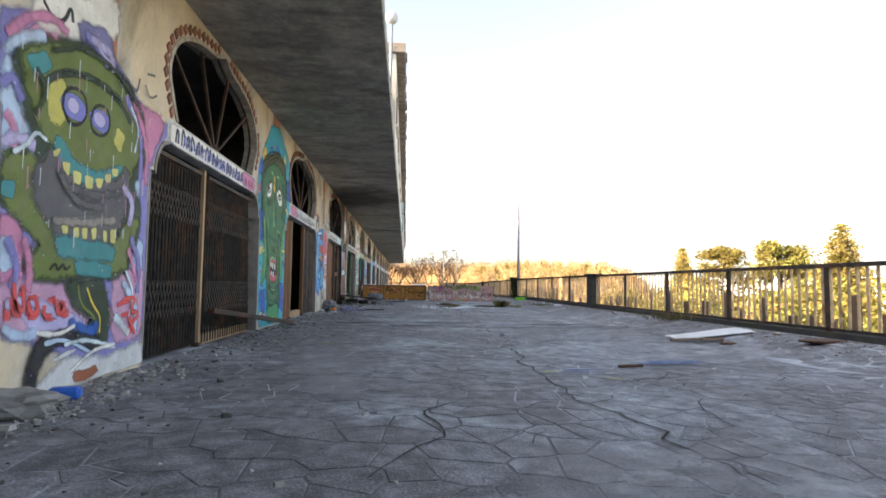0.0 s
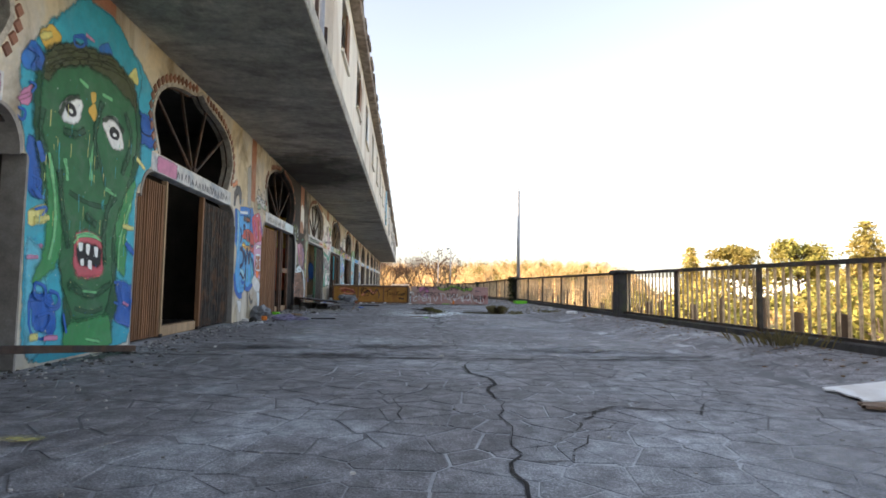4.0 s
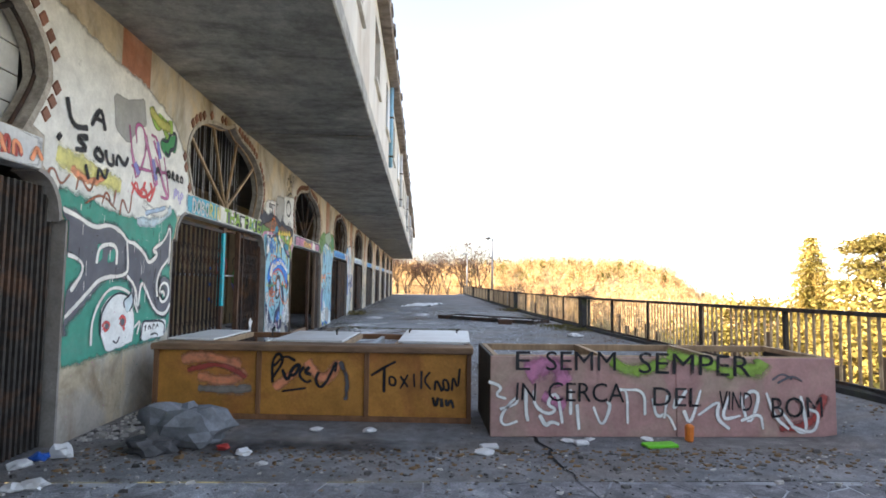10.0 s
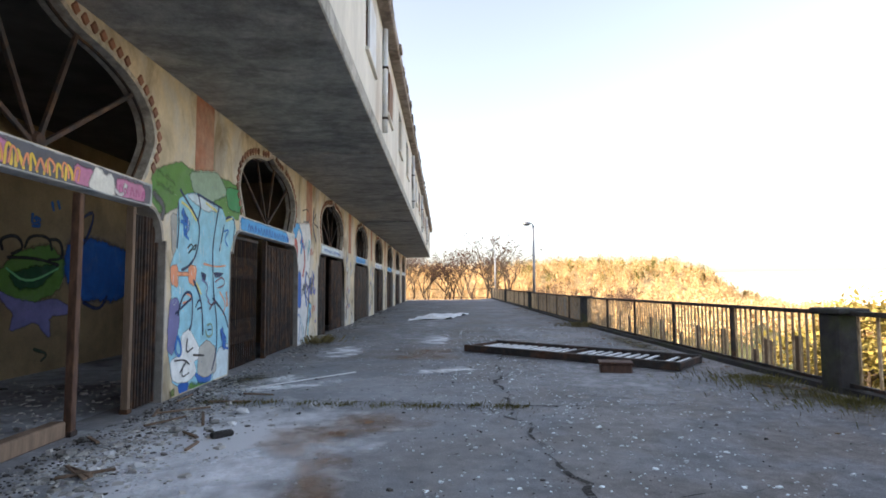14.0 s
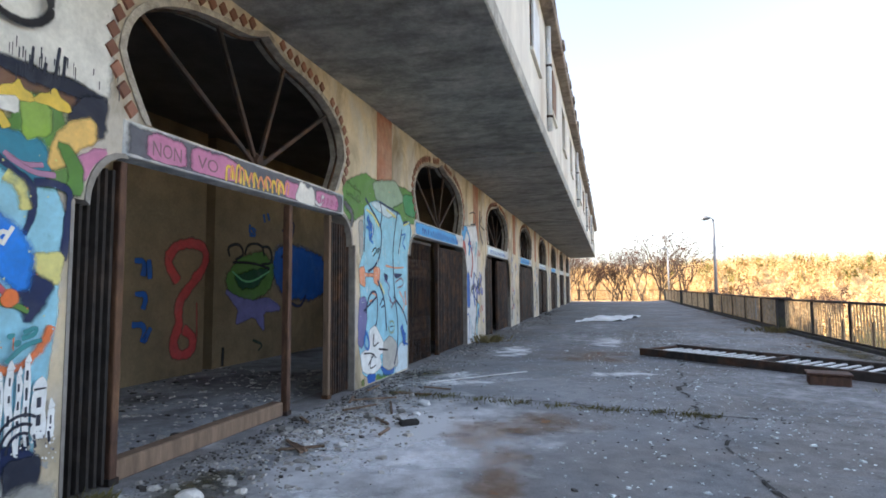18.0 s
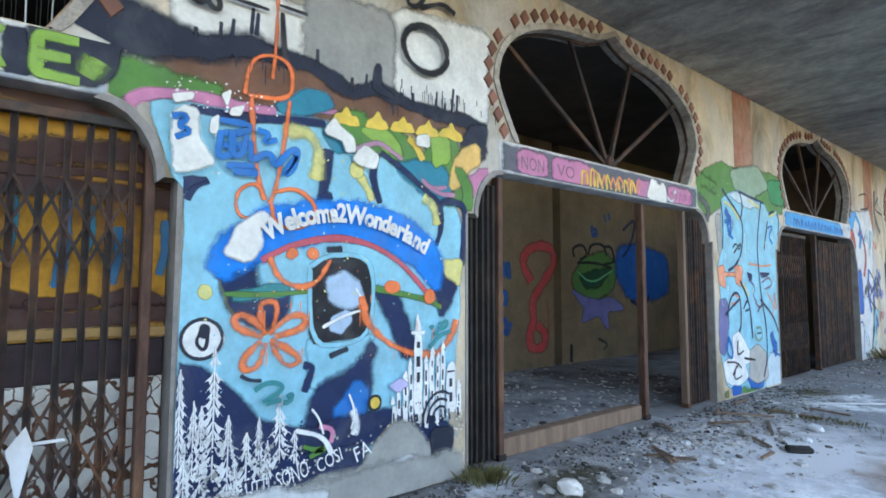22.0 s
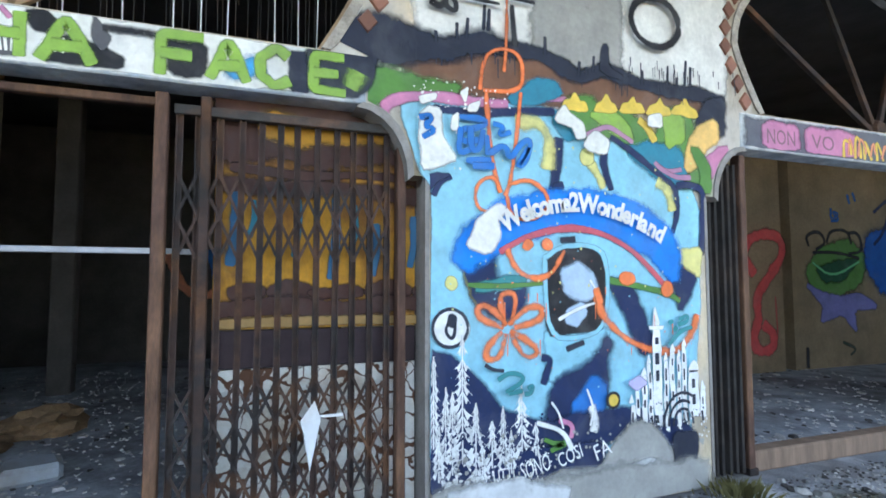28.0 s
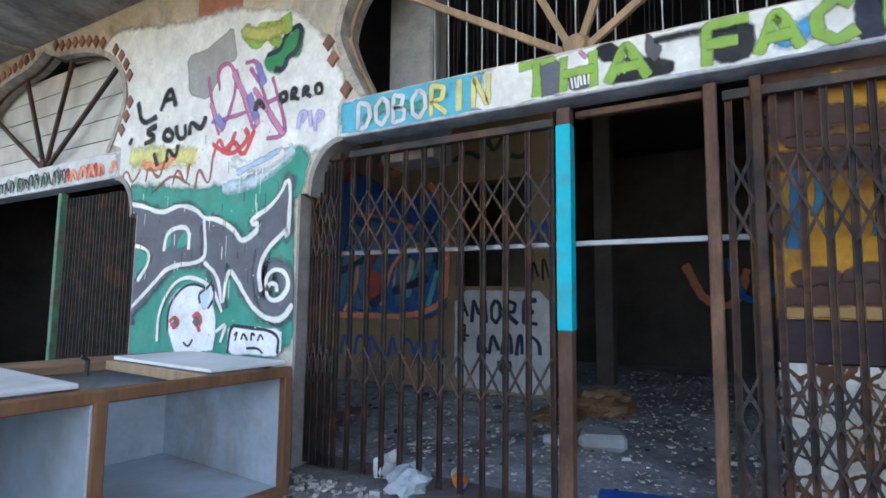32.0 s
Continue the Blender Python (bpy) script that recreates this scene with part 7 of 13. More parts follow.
stroke(W, "night", 0.022, [(-0.66, 2.86), (-0.65, 3.02)])
stroke(W, "night", 0.022, [(-0.63, 2.86), (-0.62, 3.00)])
stroke(W, "night", 0.022, [(-0.24, 2.77), (-0.24, 2.89)])
stroke(W, "night", 0.022, [(0.00, 2.67), (0.01, 2.77)])
stroke(W, "night", 0.022, [(0.06, 2.69), (0.06, 2.74)])
stroke(W, "night", 0.022, [(0.11, 2.71), (0.12, 2.82)])
stroke(W, "night", 0.022, [(0.40, 2.71), (0.40, 2.76)])
stroke(W, "night", 0.022, [(0.50, 2.68), (0.50, 2.78)])
stroke(W, "night", 0.022, [(0.71, 2.68), (0.72, 2.84)])
stroke(W, "night", 0.022, [(0.79, 2.69), (0.80, 2.77)])
stroke(W, "night", 0.022, [(0.86, 2.69), (0.88, 2.90)])
stroke(W, "night", 0.022, [(0.91, 2.70), (0.92, 2.86)])
fill(W, "night", [(1.06, 2.63), (1.21, 2.68), (1.22, 2.43), (1.08, 2.33), (0.96, 2.44), (0.97, 2.51)])
fill(W, "lightblue", [(-1.02, 1.92), (-1.18, 2.34), (-0.97, 2.39), (-0.18, 2.44), (0.25, 2.30), (0.98, 1.95), (0.90, 0.89), (0.76, 0.08), (-1.01, 0.22), (-0.98, 1.86)], soft=0.02)
fill(W, "greenpaint", [(-1.54, 2.48), (-1.25, 2.53), (-1.02, 2.50), (-0.83, 2.50), (-0.83, 2.46), (-1.05, 2.42), (-1.25, 2.37), (-1.50, 2.34)], soft=0.05)
stroke(W, "pink", 0.06, [(-1.28, 2.29), (-1.22, 2.37), (-1.08, 2.41), (-0.95, 2.42), (-0.74, 2.42), (-0.50, 2.42)])
stroke(W, "pink", 0.035, [(-0.49, 2.47), (-0.27, 2.49), (-0.09, 2.51)])
fill(W, "bluegreen", [(-0.49, 2.47), (-0.31, 2.61), (-0.16, 2.60), (-0.12, 2.53), (-0.28, 2.47), (-0.46, 2.44)], soft=0.05)
fill(W, "bluegreen", [(-0.18, 2.42), (-0.02, 2.40), (0.06, 2.28), (-0.10, 2.25), (-0.19, 2.35)])
stroke(W, "navy", 0.05, [(-0.98, 2.35), (-0.71, 2.35), (-0.46, 2.39), (-0.18, 2.42)])
fill(W, "greenpaint", [(-0.11, 2.50), (0.07, 2.53), (0.18, 2.46), (0.38, 2.47), (0.57, 2.30), (0.67, 2.51), (0.88, 2.53), (0.95, 2.36), (0.97, 2.03), (0.82, 2.02), (0.60, 2.09), (0.44, 2.21), (0.25, 2.30), (0.02, 2.31), (-0.05, 2.39)], soft=0.05)
fill(W, "bluegreen", [(0.36, 2.22), (0.53, 2.28), (0.78, 2.28), (0.85, 2.13), (0.80, 2.04), (0.60, 2.07)], soft=0.06)
fill(W, "limesp", [(0.67, 2.51), (0.83, 2.50), (0.84, 2.32), (0.69, 2.27)], soft=0.12)
fill(W, "limesp", [(0.06, 2.44), (0.26, 2.47), (0.37, 2.40), (0.41, 2.29), (0.25, 2.34)], soft=0.12)
fill(W, "yellow", [(-0.13, 2.44), (-0.10, 2.50), (-0.06, 2.51), (-0.03, 2.56), (0.00, 2.51), (0.04, 2.51), (0.07, 2.45)], soft=0.01)
fill(W, "yellow", [(0.10, 2.46), (0.13, 2.51), (0.17, 2.53), (0.21, 2.58), (0.24, 2.53), (0.27, 2.52), (0.30, 2.47)], soft=0.01)
fill(W, "yellow", [(0.31, 2.47), (0.34, 2.53), (0.38, 2.54), (0.42, 2.59), (0.45, 2.54), (0.49, 2.54), (0.52, 2.48)], soft=0.01)
fill(W, "yellow", [(0.52, 2.48), (0.56, 2.54), (0.60, 2.56), (0.64, 2.61), (0.67, 2.56), (0.71, 2.55), (0.74, 2.50)], soft=0.01)
fill(W, "yellow", [(0.74, 2.50), (0.78, 2.56), (0.82, 2.57), (0.86, 2.63), (0.89, 2.58), (0.94, 2.57), (0.97, 2.51)], soft=0.01)
stroke(W, "yellow", 0.05, [(0.46, 2.44), (0.54, 2.39), (0.59, 2.30)])
stroke(W, "rosetag", 0.03, [(0.04, 2.29), (0.16, 2.35), (0.23, 2.37), (0.41, 2.28)])
fill(W, "paleor", [(0.85, 2.13), (0.88, 2.32), (1.00, 2.46), (1.13, 2.50), (1.14, 2.35), (1.03, 2.29), (0.93, 2.16)])
fill(W, "pink", [(0.99, 2.08), (1.02, 2.20), (1.14, 2.30), (1.25, 2.32), (1.20, 2.20), (1.10, 2.11)])
fill(W, "greenpaint", [(0.90, 2.28), (0.97, 2.29), (1.06, 2.16), (1.07, 1.99), (0.96, 1.97), (0.99, 2.10)], soft=0.04)
stroke(W, "rosetag", 0.03, [(0.58, 2.16), (0.68, 2.10), (0.81, 2.13)])
stroke(W, "rosetag", 0.03, [(0.60, 2.14), (0.74, 2.07), (0.89, 2.08)])
stroke(W, "navy", 0.06, [(-0.16, 2.26), (-0.17, 2.09), (-0.21, 1.88)])
fill(W, "navy", [(-0.20, 1.97), (-0.13, 1.98), (-0.12, 1.94), (-0.21, 1.89)], soft=0.01)
stroke(W, "navy", 0.05, [(0.21, 2.29), (0.16, 2.14), (0.23, 1.95)])
stroke(W, "navy", 0.045, [(0.23, 2.30), (0.40, 2.22), (0.60, 2.09), (0.76, 2.00), (0.76, 1.80), (0.71, 1.69)])
stroke(W, "navy", 0.05, [(0.76, 2.01), (0.84, 2.03), (0.99, 2.01), (0.99, 1.88), (0.96, 1.55)])
stroke(W, "navy", 0.04, [(-0.98, 1.85), (-0.94, 1.93), (-0.87, 1.97)])
fill(W, "navy", [(-1.02, 1.97), (-0.87, 1.98), (-0.96, 1.93), (-1.01, 1.88)], soft=0.01)
spray(W, "paleyel", 0.09, [(-0.46, 2.33), (-0.28, 2.34), (-0.22, 2.23), (-0.24, 2.05)])
spray(W, "paleyel", 0.06, [(0.03, 2.15), (0.12, 2.07), (0.17, 1.96)])
oval(W, "paleyel", 0.05, 2.15, 0.05, 0.05)
spray(W, "paleyel", 0.09, [(0.59, 2.03), (0.69, 1.98), (0.72, 1.84)])
oval(W, "paleyel", -0.87, 1.36, 0.035, 0.035)
spray(W, "paleyel", 0.1, [(0.89, 1.59), (0.89, 1.45)])
fill(W, "paleyel", [(0.77, 1.57), (0.96, 1.59), (0.94, 1.41), (0.84, 1.41)], soft=0.08)
spray(W, "paleyel", 0.05, [(-0.76, 1.64), (-0.80, 1.51), (-0.77, 1.35), (-0.70, 1.24)])
fill(W, "navy", [(-0.78, 1.57), (-0.61, 1.57), (-0.61, 1.38), (-0.39, 1.36), (-0.43, 1.23), (-0.53, 1.15), (-0.70, 1.24), (-0.77, 1.38)])
fill(W, "teal", [(-0.73, 1.36), (-0.39, 1.40), (-0.41, 1.33), (-0.72, 1.32)], soft=0.03)
fill(W, "lightblue", [(-0.27, 1.08), (0.19, 1.07), (0.14, 0.94), (-0.01, 0.83), (-0.16, 0.77), (-0.25, 0.79), (-0.26, 0.92)], soft=0.03)
stroke(W, "navy", 0.04, [(-0.30, 0.92), (-0.24, 0.91), (-0.25, 0.86), (-0.29, 0.76)])
fill(W, "navy", [(0.18, 1.04), (0.14, 0.65), (0.03, 0.49), (-0.21, 0.51), (-0.26, 0.60), (-0.21, 0.76), (-0.01, 0.83), (0.12, 0.91)])
fill(W, "bluepaint", [(-0.06, 0.66), (0.08, 0.78), (0.15, 0.71), (0.10, 0.42), (-0.10, 0.44)], soft=0.08)
fill(W, "navy", [(0.18, 1.38), (0.36, 1.36), (0.53, 0.97), (0.44, 0.90), (0.34, 1.11), (0.29, 1.22)])
fill(W, "navy", [(0.68, 1.52), (0.92, 1.38), (0.85, 1.31), (0.76, 1.17), (0.73, 1.31), (0.64, 1.45)])
stroke(W, "greenpaint", 0.04, [(0.18, 1.38), (0.43, 1.34), (0.67, 1.29), (0.76, 1.24)])
stroke(W, "greenpaint", 0.03, [(-0.77, 1.35), (-0.56, 1.34), (-0.28, 1.36)])
fill(W, "banner", [(-0.85, 1.51), (-0.76, 1.67), (-0.57, 1.81), (-0.30, 1.89), (-0.04, 1.92), (0.23, 1.91), (0.50, 1.83), (0.69, 1.69), (0.76, 1.52), (0.71, 1.38), (0.62, 1.45), (0.52, 1.55), (0.31, 1.65), (0.07, 1.71), (-0.19, 1.70), (-0.45, 1.63), (-0.63, 1.54), (-0.77, 1.44)], soft=0.05)
stroke(W, "rosedk", 0.035, [(-0.57, 1.54), (-0.41, 1.63), (-0.19, 1.69), (0.03, 1.70), (0.25, 1.64), (0.44, 1.53), (0.67, 1.31)])
fill(W, "ink", [(-0.26, 1.53), (-0.14, 1.58), (0.06, 1.58), (0.17, 1.50), (0.15, 1.09), (-0.04, 1.05), (-0.26, 1.05)], soft=0.015)
stroke(W, "lightblue", 0.03, [(-0.27, 1.51), (-0.15, 1.59), (0.08, 1.60), (0.19, 1.51), (0.17, 1.08), (-0.04, 1.02), (-0.26, 1.04), (-0.27, 1.51)])
fill(W, "paleblue", [(-0.15, 1.43), (-0.04, 1.49), (0.07, 1.40), (0.10, 1.29), (0.01, 1.26), (-0.12, 1.30)], soft=0.03)
fill(W, "paleblue", [(-0.13, 1.21), (-0.01, 1.24), (0.02, 1.18), (-0.05, 1.11), (-0.13, 1.13)], soft=0.03)
stroke(W, "eyewhite", 0.022, [(-0.18, 1.14), (-0.03, 1.21), (0.14, 1.25)])
stroke(W, "eyewhite", 0.02, [(0.05, 1.38), (0.10, 1.31), (0.12, 1.28)])
stroke(W, "night", 0.04, [(-0.16, 1.62), (-0.05, 1.63)])
stroke(W, "night", 0.035, [(-0.13, 0.96), (0.00, 1.00)])
spray(W, "orange", 0.03, [(-0.51, 3.12), (-0.51, 2.87), (-0.53, 2.62)])
spray(W, "orange", 0.03, [(-0.69, 2.49), (-0.67, 2.68), (-0.58, 2.76), (-0.45, 2.76), (-0.40, 2.67), (-0.42, 2.51), (-0.67, 2.49)])
spray(W, "orange", 0.03, [(-0.65, 2.48), (-0.64, 2.27), (-0.60, 2.00), (-0.56, 1.89)])
spray(W, "orange", 0.03, [(-0.42, 2.51), (-0.45, 2.25), (-0.49, 1.98), (-0.53, 1.87)])
spray(W, "orange", 0.026, [(-0.56, 1.89), (-0.60, 1.99), (-0.70, 1.95), (-0.73, 1.87), (-0.71, 1.79), (-0.64, 1.77)])
spray(W, "orange", 0.026, [(-0.51, 1.94), (-0.37, 1.99), (-0.24, 1.90), (-0.25, 1.80), (-0.37, 1.72), (-0.50, 1.76), (-0.52, 1.87)])
spray(W, "orange", 0.026, [(-0.66, 1.70), (-0.57, 1.71)])
spray(W, "orange", 0.04, [(-0.52, 1.56), (-0.47, 1.44), (-0.35, 1.38), (-0.22, 1.41), (-0.13, 1.56)])
spray(W, "orange", 0.045, [(-0.54, 1.11), (-0.58, 1.28), (-0.53, 1.31), (-0.46, 1.29), (-0.50, 1.12)])
spray(W, "orange", 0.045, [(-0.52, 1.12), (-0.39, 1.22), (-0.29, 1.22), (-0.30, 1.14), (-0.48, 1.10)])
spray(W, "orange", 0.045, [(-0.51, 1.08), (-0.36, 1.01), (-0.32, 0.94), (-0.42, 0.92), (-0.50, 1.06)])
spray(W, "orange", 0.045, [(-0.54, 1.07), (-0.57, 0.93), (-0.66, 0.92), (-0.66, 1.00), (-0.56, 1.08)])
spray(W, "orange", 0.045, [(-0.55, 1.10), (-0.70, 1.16), (-0.72, 1.22), (-0.65, 1.24), (-0.53, 1.12)])
spray(W, "orange", 0.06, [(0.08, 1.28), (0.15, 1.14), (0.30, 1.01), (0.52, 0.92), (0.72, 0.91), (0.85, 1.03), (0.90, 1.15)])
stroke(W, "orange", 0.05, [(0.09, 1.33), (0.12, 1.23)])
oval(W, "orange", 0.33, 1.39, 0.05, 0.045)
oval(W, "orange", 0.65, 1.32, 0.045, 0.05)
oval(W, "orange", -0.38, 1.58, 0.035, 0.03)
oval(W, "orange", -0.25, 1.59, 0.035, 0.03)
oval(W, "eyewhite", -0.88, 1.11, 0.105, 0.105)
ring(W, "night", -0.88, 1.11, 0.105, 0.105, 0.018)
stroke(W, "night", 0.02, [(-0.86, 1.18), (-0.92, 1.10), (-0.87, 1.04), (-0.85, 1.10), (-0.86, 1.18)])
oval(W, "night", -0.87, 1.15, 0.03, 0.035)
fill(W, "navy", [(-1.00, 0.99), (-0.86, 0.94), (-0.71, 0.81), (-0.55, 0.62), (-0.28, 0.54), (0.16, 0.57), (0.33, 0.57), (0.54, 0.50), (0.77, 0.45), (0.84, 0.35), (0.79, 0.18), (0.59, 0.20), (0.49, 0.40), (0.30, 0.41), (-0.21, 0.32), (-0.89, 0.32), (-1.01, 0.36)], soft=0.03)
fill(W, "navy", [(-1.01, 0.37), (-0.56, 0.40), (0.15, 0.39), (0.06, 0.14), (-1.01, 0.22)], soft=0.03)
for u, lo, hi, wd in ((-0.81, 0.36, 1.07, 0.24), (-0.98, 0.46, 0.96, 0.13), (-0.91, 0.40, 0.79, 0.12), (-0.87, 0.31, 0.76, 0.14), (-0.73, 0.29, 0.69, 0.18), (-0.63, 0.32, 0.59, 0.16), (-0.56, 0.34, 0.66, 0.15), (-0.44, 0.38, 0.77, 0.20), (-0.35, 0.36, 0.55, 0.13), (-0.51, 0.28, 0.52, 0.12), (-0.95, 0.28, 0.58, 0.12), (-0.69, 0.23, 0.47, 0.12)):
    spruce(W, "eyewhite", u, lo, hi, wd)
castle(W, "eyewhite", "night")
spray(W, "eyewhite", 0.05, [(0.03, 0.62), (0.06, 0.52), (0.04, 0.46)])
stroke(W, "eyewhite", 0.012, [(0.0, 0.72), (0.05, 0.6), (0.02, 0.5)])
fill(W, "lilac", [(0.30, 0.74), (0.40, 0.77), (0.45, 0.73), (0.37, 0.69)], soft=0.05)
stroke(W, "pink", 0.03, [(-0.20, 0.55), (-0.10, 0.52), (-0.12, 0.44)])
stroke(W, "greenpaint", 0.035, [(-0.30, 0.45), (-0.21, 0.41), (-0.14, 0.42), (-0.26, 0.38)])
stroke(W, "eyewhite", 0.03, [(-0.35, 0.55), (-0.17, 0.49), (-0.11, 0.37)])
stroke(W, "eyewhite", 0.014, [(-0.25, 0.66), (-0.2, 0.6), (-0.17, 0.5)])
oval(W, "yellow", 0.19, 0.64, 0.038, 0.038)
ring(W, "ink", 0.19, 0.64, 0.045, 0.045, 0.014)
fill(W, "cement", [(0.21, 0.39), (0.34, 0.47), (0.49, 0.45), (0.64, 0.26), (0.67, 0.16), (0.86, 0.11), (0.86, 0.01), (-0.56, 0.13), (-0.22, 0.23), (0.10, 0.23)], soft=0.04)
fill(W, "chalk", [(0.27, 0.22), (0.48, 0.25), (0.55, 0.17), (0.36, 0.11)], soft=0.07)
fill(W, "night", [(0.67, 0.39), (0.86, 0.38), (0.83, 0.21), (0.75, 0.17), (0.65, 0.19)], soft=0.02)
fill(W, "white", [(-0.76, 1.61), (-0.71, 1.72), (-0.58, 1.82), (-0.55, 1.80), (-0.60, 1.72), (-0.57, 1.64), (-0.66, 1.54), (-0.78, 1.57)], soft=0.02)
fill(W, "white", [(-0.20, 2.37), (-0.13, 2.46), (-0.09, 2.41), (0.00, 2.36), (0.02, 2.27), (-0.04, 2.25), (-0.06, 2.32), (-0.17, 2.35)], soft=0.015)
fill(W, "white", [(0.01, 2.22), (0.11, 2.31), (0.19, 2.27), (0.17, 2.18), (0.05, 2.19)], soft=0.015)
fill(W, "white", [(0.52, 2.45), (0.62, 2.49), (0.62, 2.40), (0.52, 2.39)], soft=0.015)
fill(W, "white", [(-1.06, 2.30), (-1.02, 2.35), (-0.95, 2.34), (-0.94, 2.19), (-0.85, 2.06), (-0.92, 2.03), (-1.06, 1.99)], soft=0.02)
fill(W, "white", [(-1.08, 2.41), (-0.97, 2.43), (-0.98, 2.39), (-1.07, 2.37)], soft=0.01)
fill(W, "white", [(-0.76, 2.38), (-0.69, 2.41), (-0.71, 2.35), (-0.77, 2.34)], soft=0.01)
fill(W, "white", [(-0.83, 2.46), (-0.78, 2.50), (-0.80, 2.40)], soft=0.01)
fill(W, "white", [(-0.88, 2.31), (-0.83, 2.33), (-0.84, 2.23), (-0.88, 2.23)], soft=0.01)
stroke(W, "bluepaint", 0.035, [(-1.07, 2.28), (-0.99, 2.30), (-1.04, 2.23), (-0.97, 2.22), (-1.05, 2.17)])
stroke(W, "bluepaint", 0.035, [(-0.83, 2.31), (-0.64, 2.31), (-0.71, 2.25), (-0.83, 2.24), (-0.82, 2.16), (-0.68, 2.19)])
stroke(W, "bluepaint", 0.035, [(-0.82, 2.25), (-0.84, 2.09), (-0.75, 2.13)])
stroke(W, "bluepaint", 0.035, [(-0.76, 2.26), (-0.76, 2.12), (-0.70, 2.13), (-0.68, 2.25)])
stroke(W, "bluepaint", 0.035, [(-0.66, 2.22), (-0.65, 2.10)])
stroke(W, "bluepaint", 0.035, [(-0.62, 2.29), (-0.54, 2.28), (-0.59, 2.22), (-0.50, 2.25)])
stroke(W, "bluepaint", 0.035, [(-0.64, 2.11), (-0.54, 2.18), (-0.51, 2.08), (-0.43, 2.20), (-0.36, 2.22), (-0.40, 2.08), (-0.47, 2.04), (-0.38, 2.17)])
stroke(W, "bluepaint", 0.035, [(-0.79, 2.06), (-0.63, 2.07)])
stroke(W, "bluepaint", 0.035, [(-0.75, 2.03), (-0.61, 2.04)])
stroke(W, "teal", 0.028, [(-0.60, 0.81), (-0.53, 0.85), (-0.44, 0.83), (-0.44, 0.79), (-0.55, 0.74)])
stroke(W, "teal", 0.028, [(-0.53, 0.73), (-0.44, 0.74)])
stroke(W, "teal", 0.028, [(-0.41, 0.75), (-0.37, 0.77), (-0.39, 0.72), (-0.43, 0.72)])
stroke(W, "teal", 0.028, [(0.72, 1.12), (0.80, 1.15), (0.78, 1.10), (0.71, 1.09)])
stroke(W, "teal", 0.028, [(0.63, 0.96), (0.73, 1.05), (0.83, 1.07)])
oval(W, "teal", 0.65, 1.11, 0.02, 0.015)
oval(W, "teal", 0.69, 1.06, 0.02, 0.015)
stroke(W, "night", 0.02, [(-0.68, 0.90), (-0.63, 0.87), (-0.56, 0.86)])
ring(W, "ink", 0.59, 3.11, 0.2, 0.17, 0.045)
stroke(W, "ink", 0.03, [(-1.01, 2.96), (-0.97, 3.02), (-0.90, 3.01), (-0.94, 2.93), (-1.01, 2.96)])
stroke(W, "ink", 0.03, [(-0.92, 3.02), (-0.85, 2.99), (-0.85, 2.92), (-0.91, 2.94), (-0.92, 3.00)])
stroke(W, "ink", 0.02, [(-0.82, 3.02), (-0.57, 3.02)])
stroke(W, "ink", 0.02, [(-0.51, 3.07), (-0.33, 3.07)])
stroke(W, "ink", 0.03, [(-0.49, 3.03), (-0.47, 2.77)])
words(W, "eyewhite", "UTTI", (-0.63, 0.24), (-0.5, 0.25), 0.11)
words(W, "eyewhite", "SONO", (-0.45, 0.24), (-0.26, 0.28), 0.14)
words(W, "eyewhite", "COSI", (-0.2, 0.28), (-0.04, 0.33), 0.12)
words(W, "eyewhite", "FA", (0.06, 0.29), (0.17, 0.33), 0.14)
stroke(W, "eyewhite", 0.03, [(-0.92, 0.22), (-0.90, 0.29), (-0.87, 0.22), (-0.86, 0.30)])
stroke(W, "eyewhite", 0.03, [(-0.81, 0.21), (-0.79, 0.28)])
stroke(W, "eyewhite", 0.03, [(-0.76, 0.28), (-0.69, 0.28)])
stroke(W, "eyewhite", 0.03, [(-0.73, 0.28), (-0.72, 0.20)])
fill(W, "cement", [(-1.0, 0.24), (-0.4, 0.2), (0.9, 0.2), (0.9, 0.02), (-1.0, 0.02)])
fill(W, "chalk", [(-0.95, 0.2), (-0.5, 0.24), (-0.1, 0.12), (-0.6, 0.05)], soft=0.07)
arc_words(W, "white", "Welcome2Wonderland", (-0.55, 1.695), (-0.01, 1.842), (0.592, 1.66))
W = mural("pale blue mural with blue and orange outlines below green", 33.500)
fill(W, "greenpaint", [(-1.34, 2.74), (-0.73, 3.00), (-0.29, 2.96), (0.22, 3.02), (0.85, 3.06), (1.49, 3.01), (1.57, 2.54), (0.46, 2.47), (-0.12, 2.62), (-0.73, 2.43), (-1.13, 2.28), (-1.39, 2.43)], soft=0.04)
fill(W, "palegreen", [(-0.42, 2.93), (0.47, 3.10), (0.85, 2.86), (0.22, 2.65), (-0.29, 2.72)], soft=0.05)
spray(W, "slate", 0.12, [(-1.34, 2.51), (-1.06, 2.39), (-1.13, 2.20)])
fill(W, "mural3", [(0.80, 2.95), (1.49, 3.01), (1.42, 2.64), (0.90, 2.65)], soft=0.04)
spray(W, "greenpaint", 0.2, [(-1.26, 2.72), (-0.83, 2.64)])
fill(W, "cement", [(-0.88, 2.33), (-0.58, 2.22), (-0.62, 1.81), (-0.84, 1.80)], soft=0.03)
